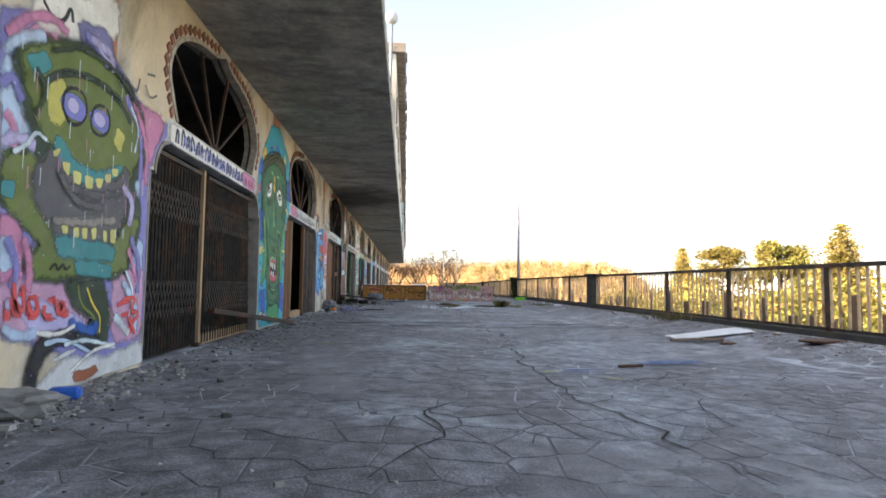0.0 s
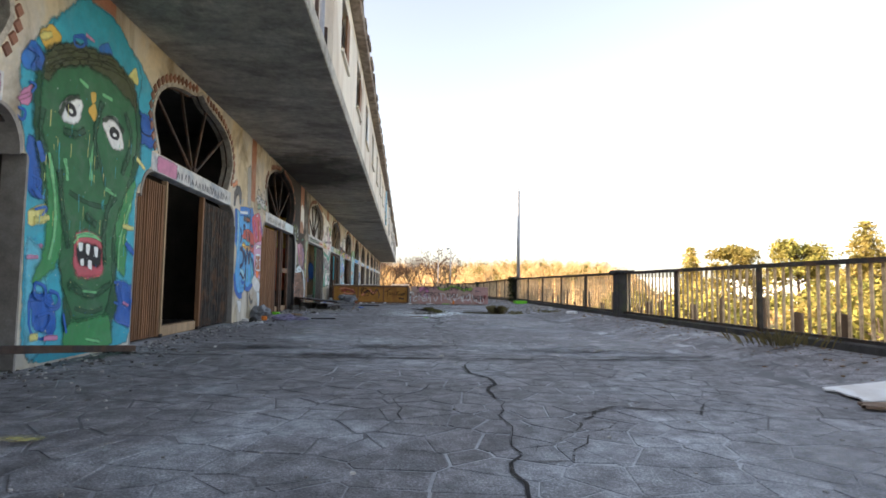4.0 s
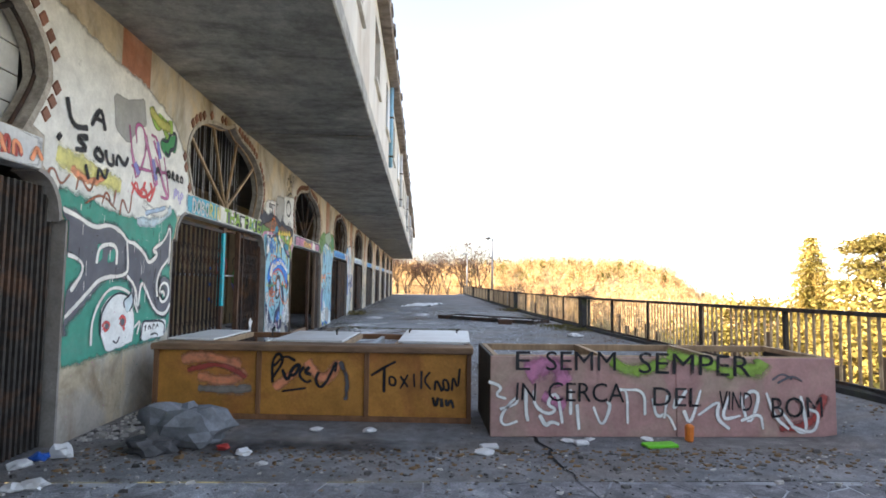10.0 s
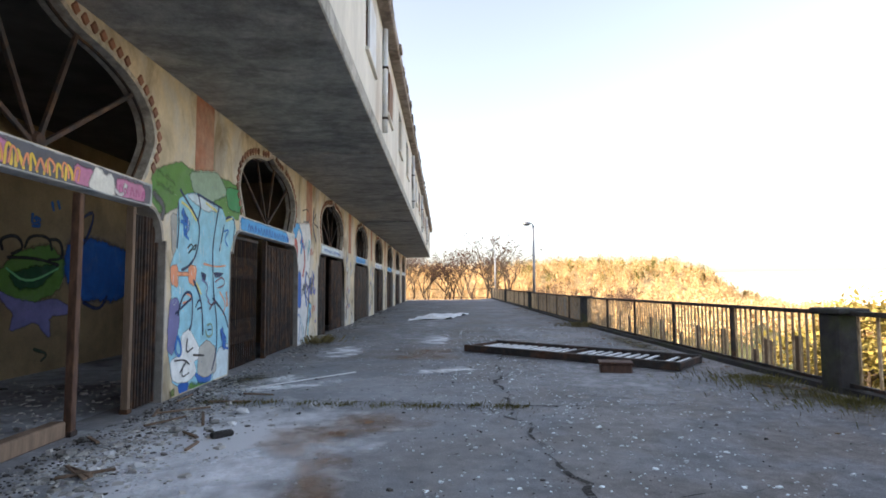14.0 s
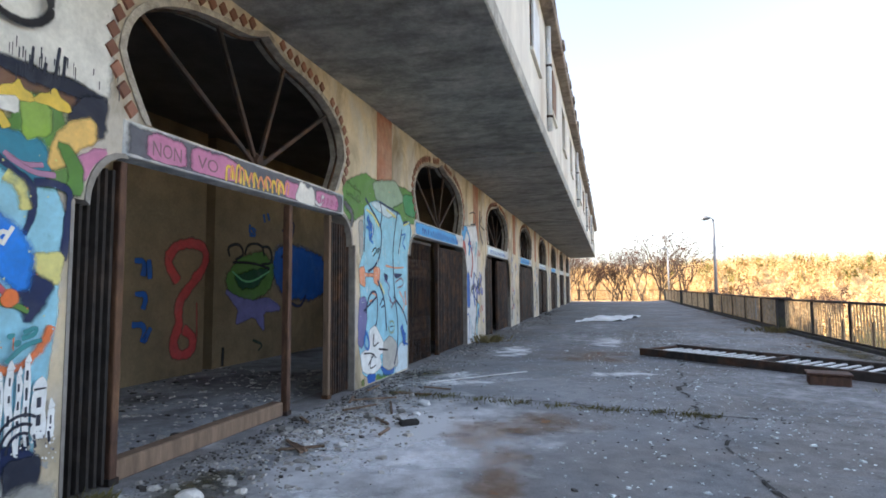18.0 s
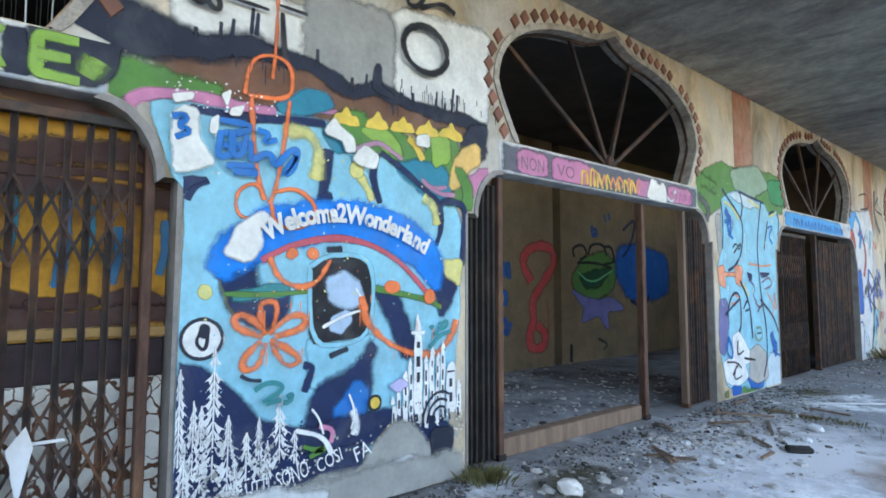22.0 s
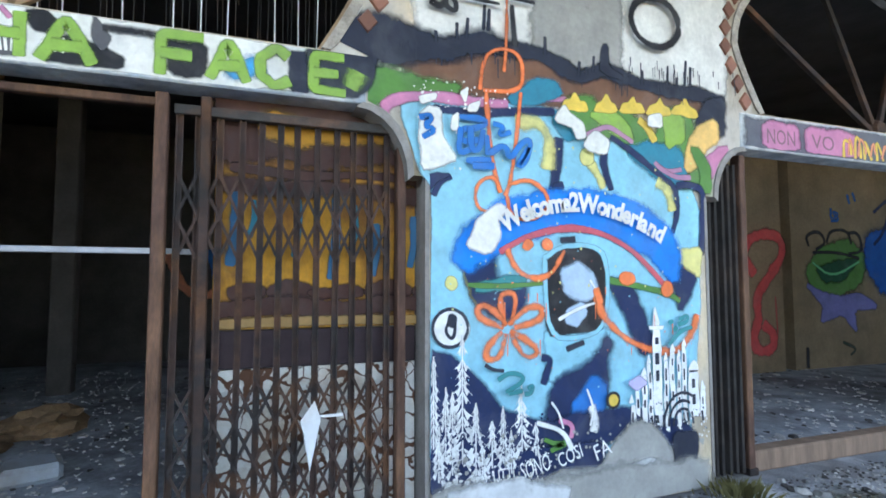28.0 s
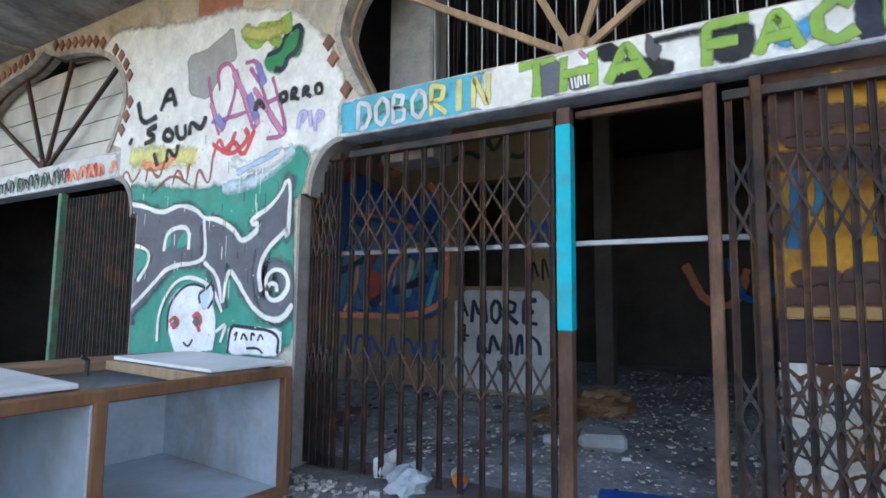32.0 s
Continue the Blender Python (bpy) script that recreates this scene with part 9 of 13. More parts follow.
stroke(W, "royal", 0.09, [(1.53, 1.31), (1.74, 1.31), (1.68, 1.08)])
stroke(W, "royal", 0.09, [(1.49, 0.87), (1.74, 0.86), (1.67, 0.55), (1.83, 0.81)])
stroke(W, "dkgreen", 0.05, [(4.25, 0.40), (4.60, 0.28), (4.42, 0.18)])
stroke(W, "ink", 0.07, [(3.41, -0.14), (3.42, 0.35)])
# bay 4, inner wall
LAYER[0] = 0
b = 4 * P_BAY
W = thing("wall_painting", "blue and orange graffiti with white paint below on the inner wall", "graffiti", at=(-3.602, b, 0))
fill(W, "chalk", [(-2.66, 0.05), (-1.30, 0.05), (-1.30, 1.30), (-2.66, 1.32)], soft=0.02)
fill(W, "royal", [(-4.85, 0.98), (-2.85, 0.98), (-2.80, 2.0), (-2.95, 2.75), (-3.6, 2.6), (-4.3, 3.1), (-4.85, 2.9)])
fill(W, "dulblue", [(-4.7, 1.1), (-4.0, 1.05), (-3.9, 2.0), (-4.5, 2.4)])
fill(W, "redpaint", [(-4.3, 1.3), (-4.0, 1.2), (-3.8, 1.7), (-4.1, 1.9)])
fill(W, "chalk", [(-3.7, 1.35), (-3.4, 1.25), (-3.35, 1.75), (-3.6, 1.8)])
for pts in ([(-4.7, 1.1), (-4.5, 2.2), (-4.2, 1.2)], [(-4.2, 2.3), (-3.7, 2.2), (-4.0, 1.6)], [(-3.6, 1.1), (-3.5, 2.1), (-3.0, 1.9), (-3.3, 1.3)]):
    stroke(W, "dulblue", 0.18, pts)
for pts in ([(-4.5, 1.2), (-4.3, 1.9)], [(-3.5, 1.2), (-3.2, 1.8)], [(-3.1, 1.1), (-2.95, 1.6)]):
    stroke(W, "cyanl", 0.08, pts)
for pts in ([(-4.6, 1.0), (-4.3, 1.5), (-4.5, 2.1)], [(-3.9, 1.1), (-3.7, 1.8), (-3.2, 2.0)], [(-4.4, 2.5), (-3.8, 2.4), (-3.3, 2.2)]):
    stroke(W, "orangesp", 0.06, pts)
for pts in ([(-4.75, 1.6), (-4.2, 1.8)], [(-3.7, 1.3), (-3.1, 1.5)], [(-4.1, 1.1), (-3.8, 1.3)], [(-3.1, 2.3), (-2.9, 1.6)]):
    stroke(W, "navy", 0.1, pts)
stroke(W, "orangesp", 0.09, [(-4.85, 0.95), (-2.84, 0.95), (-2.78, 1.8), (-2.86, 2.5), (-3.1, 2.85)])
stroke(W, "redpaint", 0.09, [(-4.9, 1.0), (-4.92, 2.9), (-4.4, 3.2)])
spray(W, "orangesp", 0.2, [(-4.0, 3.2), (-3.7, 3.45), (-3.5, 3.15), (-3.75, 3.05)])
for pts in ([(-2.72, 3.12), (-2.5, 3.25), (-2.3, 3.12)], [(-2.2, 3.4), (-2.1, 3.15), (-1.95, 3.4)], [(-1.85, 3.1), (-1.7, 3.05), (-1.6, 3.15)]):
    stroke(W, "dkgreen", 0.06, pts)
scrawl(W, "royal", -4.65, -2.78, 0.36, 0.36, 0.045, 61, 0.26)
sprayed(W, "ink", 0.035, "A", [(-2.62, -2.46)], 0.98, 1.2)
sprayed(W, "navy", 0.05, "MORE", [(-2.42, -2.18), (-2.14, -1.98), (-1.96, -1.74), (-1.7, -1.48)], 0.9, 1.2)
sprayed(W, "ink", 0.035, "4", [(-2.62, -2.44)], 0.64, 0.88)
scrawl(W, "navy", -2.32, -1.46, 0.5, 0.3, 0.045, 63, 0.17)
fill(W, "ink", [(-2.04, 0.43), (-1.94, 0.39), (-1.85, 0.43), (-1.84, 0.34), (-1.94, 0.22), (-2.04, 0.34)], soft=0.01)
scrawl(W, "ink", -1.58, -1.33, 1.45, 0.35, 0.035, 64, 0.12)
scrawl(W, "royal", -1.56, -1.35, 1.9, 0.4, 0.035, 65, 0.12)
W = thing("wall_painting", "faded orange and blue graffiti deep inside the dark room", "graffiti", at=(-7.999, b, 0))
stroke(W, "orangesp", 0.15, [(-0.2, 1.9), (0.1, 1.2), (0.6, 1.1), (0.8, 1.8)])
stroke(W, "bluepaint", 0.15, [(0.5, 2.0), (0.7, 1.2), (1.2, 1.3), (1.3, 2.0)])
# bays 1 to 3 and 2: colours deep in the rooms
W = thing("wall_painting", "red and yellow graffiti with pale outlined letters inside the sooty room", "graffiti", at=(-3.199, 2 * P_BAY, 0))


def red_room(w, u0, u1):
    LAYER[0] = 0
    fill(w, "redor", [(u0, 0.05), (u1, 0.05), (u1, 2.0), ((u0 + u1) / 2, 2.2), (u0, 2.1)])
    fill(w, "yellow", [(u0, 2.1), ((u0 + u1) / 2, 2.2), (u1, 2.0), (u1, 3.0), (u0, 3.0)], soft=0.1)
    u = u0 + 0.5
    while u < u1 - 0.3:
        for wd, cl in ((0.30, "ink"), (0.20, "chalk")):
            stroke(w, cl, wd, [(u - 0.35, 0.6), (u - 0.2, 1.05), (u + 0.1, 0.9), (u + 0.3, 0.35)])
            stroke(w, cl, wd, [(u - 0.3, 1.5), (u - 0.05, 2.1), (u + 0.1, 2.6), (u + 0.2, 2.2), (u + 0.05, 1.6)])
        stroke(w, "royal", 0.14, [(u + 0.25, 1.1), (u + 0.45, 1.2), (u + 0.6, 1.15)])
        u += 1.15
    fill(w, "ink", [(u0, 0.02), (u1, 0.02), (u1, 0.55), ((u0 + u1) / 2, 0.45), (u0, 0.6)], soft=0.15)


red_room(W, -2.9, 2.9)
W = thing("wall_painting", "red and yellow graffiti with pale outlined letters on a side wall", "graffiti", at=(-3.1, 2 * P_BAY + P_BAY / 2 - 0.101, 0), rz=-90)
red_room(W, 0.0, 2.7)
KEEP[0] = True

KEEP[0] = False
LAYER[0] = 0
W = thing("panel_painting", "brown rust blotches and blue drips over a yellow sheet", "rust stains", at=(-0.165, 4 * P_BAY, 0))
fill(W, "rustbrown", [(0.94, 2.40), (2.18, 2.40), (2.18, 2.02), (1.8, 2.06), (1.5, 2.0), (1.2, 2.06), (0.94, 2.0)])
fill(W, "yellowrust", [(1.2, 2.27), (1.5, 2.22), (1.8, 2.26), (2.1, 2.25), (2.1, 2.16), (1.7, 2.18), (1.3, 2.13), (1.15, 2.17)])
stroke(W, "rustbrown", 0.09, [(0.95, 1.88), (1.3, 1.86), (1.6, 1.9), (2.0, 1.85), (2.18, 1.88)])
stroke(W, "rustbrown", 0.05, [(1.0, 1.97), (1.4, 1.94), (1.7, 1.98), (2.15, 1.95)])
for u, a, h in ((1.1, 0.10, 0.05), (1.32, 0.12, 0.07), (1.62, 0.09, 0.04), (1.86, 0.14, 0.06), (2.1, 0.1, 0.05), (1.48, 0.07, 0.03)):
    oval(W, "rustbrown", u, 1.31, a, h)
stroke(W, "rustbrown", 0.10, [(0.95, 1.22), (1.3, 1.25), (1.6, 1.21), (1.9, 1.26), (2.18, 1.22)])
stroke(W, "ochre", 0.05, [(0.95, 1.15), (1.5, 1.16), (2.18, 1.15)])
for u, z0, z1, wd in ((1.03, 1.84, 1.45, 0.05), (1.12, 1.8, 1.6, 0.03), (1.35, 1.82, 1.5, 0.03), (1.55, 1.84, 1.38, 0.05), (1.66, 1.8, 1.55, 0.03), (1.78, 1.7, 1.4, 0.04), (2.0, 1.75, 1.45, 0.04), (2.08, 1.8, 1.6, 0.03)):
    stroke(W, "bluegreen" if wd < 0.04 else "dulblue", wd, [(u, z0), (u + 0.01, (z0 + z1) / 2), (u - 0.02, z1)])
# bay 5, letters on the side of the back wall
KEEP[0] = True
KEEP[0] = True
W = mural("black and grey tags over soot on the pier", 15.230)
spray(W, "dkgreen", 0.3, [(0.36, 2.13), (0.59, 1.97), (0.61, 1.75)])
spray(W, "slate", 0.3, [(0.50, 1.69), (0.76, 1.45), (0.66, 1.18)])
spray(W, "dkgreen", 0.2, [(0.71, 1.99), (0.86, 1.65)])
spray(W, "slate", 0.2, [(0.84, 1.23), (0.94, 0.81)])
stroke(W, "ink", 0.035, [(0.65, 3.01), (0.50, 2.99), (0.48, 2.89), (0.66, 2.90), (0.52, 2.76)])
stroke(W, "ink", 0.035, [(0.74, 3.05), (0.72, 2.88), (0.85, 2.95), (0.82, 3.08), (0.73, 3.03)])
stroke(W, "ink", 0.035, [(0.88, 3.11), (0.91, 2.95), (0.97, 3.11), (1.03, 3.00), (1.08, 3.19)])
stroke(W, "ink", 0.035, [(0.54, 2.64), (0.45, 2.59), (0.48, 2.47), (0.59, 2.53)])
stroke(W, "ink", 0.035, [(0.64, 2.67), (0.66, 2.53)])
stroke(W, "ink", 0.035, [(0.74, 2.70), (0.70, 2.61), (0.75, 2.54), (0.83, 2.63), (0.76, 2.70)])
stroke(W, "ink", 0.035, [(0.89, 2.75), (0.92, 2.57), (1.04, 2.66), (0.99, 2.74), (0.89, 2.74)])
stroke(W, "greytag", 0.03, [(1.29, 2.56), (1.31, 2.38), (1.42, 2.52), (1.47, 2.40)])
stroke(W, "greytag", 0.03, [(1.63, 2.61), (1.60, 2.43), (1.78, 2.48)])


# fine spatter, drips and chips on the painted piers
def spatter(w, col, u0, u1, v0, v1, n, size, seed, drip=0.0):
    """Small spots of paint, or thin runs where drip is their length."""
    rnd = random.Random(seed)
    bm = bmesh.new()
    cover = bm.verts.layers.float.new("cover")
    x = depth()
    for _ in range(n):
        u, v = rnd.uniform(u0, u1), rnd.uniform(v0, v1)
        if abs(u) > reach(v) - 0.03:
            continue
        r = size * rnd.uniform(0.4, 1.0)
        if drip:
            L = drip * rnd.uniform(0.3, 1.0)
            pts = [(u - r, v), (u + r, v), (u + r * 0.7, v - L), (u, v - L - r), (u - r * 0.7, v - L)]
        else:
            k, a = rnd.choice((4, 5, 6)), rnd.uniform(0, 6.28)
            pts = [(u + r * rnd.uniform(0.5, 1.2) * math.cos(a + 6.283 * i / k), v + r * rnd.uniform(0.5, 1.2) * math.sin(a + 6.283 * i / k)) for i in range(k)]
        x += 0.0000004
        vs = [bm.verts.new((x, *p)) for p in pts]
        for q in vs:
            q[cover] = 1.0
        bm.faces.new(vs)
    ob = part("spatter", bm, paint_mat(col), w)
    ob["kind"] = "stuff"


W = mural("paint spatter, drips and chips over the light blue mural", 27.420)
LAYER[0] = 175
spatter(W, "eyewhite", -1.0, -0.25, 0.22, 0.45, 150, 0.012, 1)
spatter(W, "navy", -0.98, -0.3, 0.25, 0.6, 170, 0.011, 2)
spatter(W, "eyewhite", 0.3, 0.95, 0.35, 0.5, 50, 0.010, 4)
spatter(W, "navy", 0.35, 0.95, 0.4, 0.6, 60, 0.009, 5)
spatter(W, "white", -1.1, -0.6, 2.0, 2.5, 40, 0.010, 7)
spatter(W, "white", -1.1, -0.5, 2.35, 2.52, 30, 0.010, 8)
spatter(W, "night", -1.2, 1.4, 2.68, 2.72, 40, 0.006, 9, 0.12)
spatter(W, "night", 0.2, 1.3, 2.76, 2.86, 30, 0.006, 10, 0.1)
spatter(W, "cement", -0.9, 0.95, 0.1, 0.5, 160, 0.018, 11)
spatter(W, "lightblue", -0.9, 0.9, 0.7, 2.0, 50, 0.008, 12)
spatter(W, "orange", -0.7, 0.9, 0.85, 1.6, 60, 0.006, 13)
spatter(W, "orange", -0.7, 0.7, 0.9, 1.4, 14, 0.005, 14, 0.12)
spatter(W, "paleyel", -0.9, 0.9, 1.2, 2.2, 50, 0.01, 15)
for _y, _s, _c in ((21.33, 30, ("white", "tealgreen", "ink", "magenta", "chalk")), (33.5, 40, ("bluewhite", "royal", "white", "orangesp", "chalk")), (3.047, 50, ("turq", "mural2", "paleyel", "royal", "chalk")), (-3.047, 60, ("bluewhite", "violet", "pink", "slate", "chalk")), (9.14, 70, ("skyblue", "royal", "chalk", "redpaint", "greytag")), (15.23, 80, ("slate", "chalk", "mauve", "dkgreen", "ink"))):
    W = mural("paint spatter and plaster chips over a painted pier", _y)
    LAYER[0] = 185
    for _i, _name in enumerate(_c):
        spatter(W, _name, -0.95, 0.95, 0.1, 2.9, 45, 0.009, _s + _i)
    spatter(W, _c[0], -0.9, 0.9, 1.2, 2.6, 26, 0.006, _s + 7, 0.16)
    spatter(W, _c[2], -0.9, 0.9, 1.2, 2.6, 26, 0.006, _s + 8, 0.16)
W = mural("black tag high on the pier", 27.420)
LAYER[0] = 190
stroke(W, "ink", 0.035, [(0.41, 3.61), (0.46, 3.86), (0.54, 3.74), (0.61, 3.96), (0.66, 3.73)])
stroke(W, "ink", 0.035, [(0.70, 3.94), (0.72, 3.63)])
stroke(W, "ink", 0.035, [(0.83, 3.96), (0.83, 3.64)])
stroke(W, "ink", 0.035, [(0.69, 3.74), (0.86, 3.80)])
stroke(W, "ink", 0.035, [(0.95, 3.64), (0.95, 3.97), (1.06, 3.92), (0.96, 3.77)])
stroke(W, "ink", 0.035, [(0.47, 3.52), (0.63, 3.64), (0.54, 3.41), (0.41, 3.40), (0.47, 3.52)])
stroke(W, "ink", 0.035, [(0.54, 3.41), (0.75, 3.52), (0.87, 3.47)])
# washed-out tags on the piers farther along
for _k in range(6, 12):
    W = mural("washed-out blue, grey and red tags on a far pier", _k * P_BAY + P_BAY / 2)
    LAYER[0] = 30
    _r5 = random.Random(900 + _k)
    for _i in range(9):
        u, v = _r5.uniform(-0.8, 0.8), _r5.uniform(0.3, 2.6)
        spray(W, _r5.choice(("bluewhite", "violet", "greytag", "chalk", "lightblue", "royal", "mauve", "slate")), _r5.uniform(0.08, 0.2), [(u, v), (u + _r5.uniform(-0.3, 0.3), v + _r5.uniform(-0.2, 0.3)), (u + _r5.uniform(-0.3, 0.3), v + _r5.uniform(-0.5, 0.5))])
    for _i in range(6):
        u, v = _r5.uniform(-0.8, 0.6), _r5.uniform(0.5, 2.3)
        stroke(W, _r5.choice(("ink", "royal", "redpaint")), 0.035, [(u, v), (u + 0.1, v + 0.25), (u + 0.2, v), (u + 0.3, v + 0.2)])
# ---- loose furniture on the terrace ----
M["wornwood"] = mat("worn_brown_timber", (0.24, 0.15, 0.09), rough=0.75, var=0.35, scale=4, fine=40, stretch=(0.2, 1, 1), stain=(0.09, 0.06, 0.045), stain_amt=0.7, stain_scale=2.5)


def counter_a():
    t = thing("overturned_counter", "overturned mustard bar counter with white top panels and open compartments", "counter", at=(0.31, 21.36, 0), rz=-4)
    Lx, D, Hh = 3.36, 1.38, 0.78
    front = part("front_panel", boxm((0.02, 0.02, 0.05), (Lx - 0.02, 0.05, Hh - 0.06), 0.004), M["mustard"], t, "mustard painted front panel")
    for x in (0.0, 1.10, 2.24, Lx - 0.05):
        part("front_batten", boxm((x, -0.012, 0.0), (x + 0.05, 0.02, Hh - 0.05), 0.006), M["brownwood"], front)
    part("front_rail", boxm((-0.02, -0.05, Hh - 0.07), (Lx + 0.02, 0.25, Hh), 0.012), M["wornwood"], t, "worn timber top rail")
    part("plinth", boxm((0.0, -0.02, 0.0), (Lx, 0.05, 0.05), 0.006), M["brownwood"], t)
    part("bottom", boxm((0.02, 0.05, 0.02), (Lx - 0.02, D, 0.06)), M["liner"], t)
    for x in (0.0, Lx - 0.04):
        part("end_panel", boxm((x, 0.05, 0.0), (x + 0.04, D, Hh - 0.02), 0.005), M["brownwood"], t)
    for x in (1.08, 2.22):
        part("divider", boxm((x, 0.05, 0.06), (x + 0.05, D - 0.01, Hh - 0.03), 0.004), M["liner"], t)
    part("inner_back", boxm((0.04, 0.055, 0.06), (Lx - 0.04, 0.075, Hh - 0.03)), M["liner"], t, "blue-grey lining")
    for x in (0.044, Lx - 0.05):
        part("end_lining", boxm((x, 0.08, 0.062), (x + 0.006, D - 0.055, Hh - 0.03)), M["liner"], t, "blue-grey lining")
    part("rear_rail", boxm((0.0, D - 0.05, Hh - 0.07), (Lx, D, Hh - 0.005), 0.008), M["brownwood"], t)
    part("rear_plinth", boxm((0.0, D - 0.05, 0.0), (Lx, D + 0.01, 0.07), 0.008), M["brownwood"], t)
    for x in (0.0, 1.06, 2.2, Lx - 0.06):
        part("rear_post", boxm((x, D - 0.05, 0.0), (x + 0.06, D + 0.008, Hh - 0.06), 0.006), M["brownwood"], t)
    for a, b, tilt in ((0.0, 0.52, 0), (1.16, 1.95, 0.0), (2.56, 3.35, 1.5)):
        part("top_panel", boxm((a, 0.26, 0.0), (b, D - 0.06, 0.022), 0.004, Matrix.Translation((0, 0, Hh + 0.002)) @ Matrix.Rotation(radians(tilt), 4, "X")), M["whiteboard"], t, "white laminate top panel")
    for a in (0.52, 1.12, 1.95, 2.52):
        part("cross_rail", boxm((a, 0.03, Hh - 0.06), (a + 0.04, D - 0.05, Hh - 0.002), 0.004), M["palewood"], t)
    for x, y in ((0.95, 0.9), (1.75, 0.85), (2.62, 1.0), (3.2, 1.05)):
        bm = bmesh.new()
        tube(bm, [(x, y, Hh), (x, y, Hh + 0.08), (x + 0.03, y, Hh + 0.1)], 0.012, 6)
        part("bolt", bm, M["iron"], t)
    w = thing("counter_painting", "black and red sprayed tags on the mustard counter", "graffiti", at=(0.3113, 21.379, 0), rz=-94)
    KEEP[0] = False
    LAYER[0] = 0
    spray(w, "orangesp", 0.14, [(0.29, 0.60), (0.52, 0.66), (0.93, 0.55)])
    spray(w, "orangesp", 0.14, [(0.47, 0.43), (0.82, 0.37), (0.99, 0.49)])
    spray(w, "redpaint", 0.08, [(0.36, 0.49), (0.70, 0.58), (0.99, 0.43)])
    spray(w, "greypaint", 0.1, [(0.48, 0.31), (0.77, 0.29), (1.05, 0.32)])
    spray(w, "orangesp", 0.12, [(1.63, 0.61), (1.81, 0.38), (1.98, 0.61)])
    spray(w, "orangesp", 0.1, [(1.29, 0.32), (1.51, 0.49)])
    spray(w, "slate", 0.06, [(1.98, 0.61), (2.07, 0.44), (2.05, 0.21)])
    stroke(w, "ink", 0.03, [(1.27, 0.43), (1.39, 0.61), (1.33, 0.70), (1.26, 0.61), (1.27, 0.38)])
    stroke(w, "ink", 0.03, [(1.37, 0.52), (1.43, 0.38), (1.48, 0.55), (1.57, 0.58), (1.51, 0.46), (1.46, 0.46)])
    stroke(w, "ink", 0.028, [(1.60, 0.55), (1.54, 0.46), (1.63, 0.38), (1.68, 0.41)])
    stroke(w, "ink", 0.028, [(1.66, 0.55), (1.60, 0.49), (1.68, 0.47)])
    stroke(w, "ink", 0.028, [(1.76, 0.50), (1.72, 0.41), (1.78, 0.32), (1.87, 0.44), (1.95, 0.64), (1.93, 0.50)])
    stroke(w, "ink", 0.028, [(1.28, 0.55), (1.39, 0.67), (1.51, 0.61)])
    stroke(w, "ink", 0.025, [(1.37, 0.29), (1.63, 0.33)])
    stroke(w, "ink", 0.026, [(2.31, 0.47), (2.45, 0.56), (2.57, 0.62)])
    stroke(w, "ink", 0.03, [(2.45, 0.56), (2.45, 0.30)])
    stroke(w, "ink", 0.022, [(2.51, 0.38), (2.50, 0.47), (2.57, 0.45), (2.57, 0.37), (2.51, 0.38)])
    stroke(w, "ink", 0.022, [(2.62, 0.47), (2.70, 0.36)])
    stroke(w, "ink", 0.022, [(2.70, 0.49), (2.62, 0.34)])
    stroke(w, "ink", 0.022, [(2.76, 0.50), (2.77, 0.36)])
    stroke(w, "ink", 0.024, [(2.84, 0.53), (2.84, 0.34)])
    stroke(w, "ink", 0.022, [(2.93, 0.52), (2.86, 0.43), (2.94, 0.34)])
    stroke(w, "ink", 0.024, [(2.98, 0.33), (2.99, 0.46), (3.06, 0.32)])
    stroke(w, "ink", 0.022, [(3.08, 0.33), (3.06, 0.45), (3.12, 0.43), (3.13, 0.33), (3.09, 0.34)])
    stroke(w, "ink", 0.024, [(3.16, 0.33), (3.17, 0.50), (3.22, 0.33), (3.24, 0.56)])
    stroke(w, "ink", 0.03, [(2.96, 0.26), (2.99, 0.15), (3.02, 0.26)])
    stroke(w, "ink", 0.03, [(3.05, 0.25), (3.06, 0.16)])
    stroke(w, "ink", 0.03, [(3.10, 0.24), (3.11, 0.16), (3.15, 0.25), (3.18, 0.15)])
    KEEP[0] = True


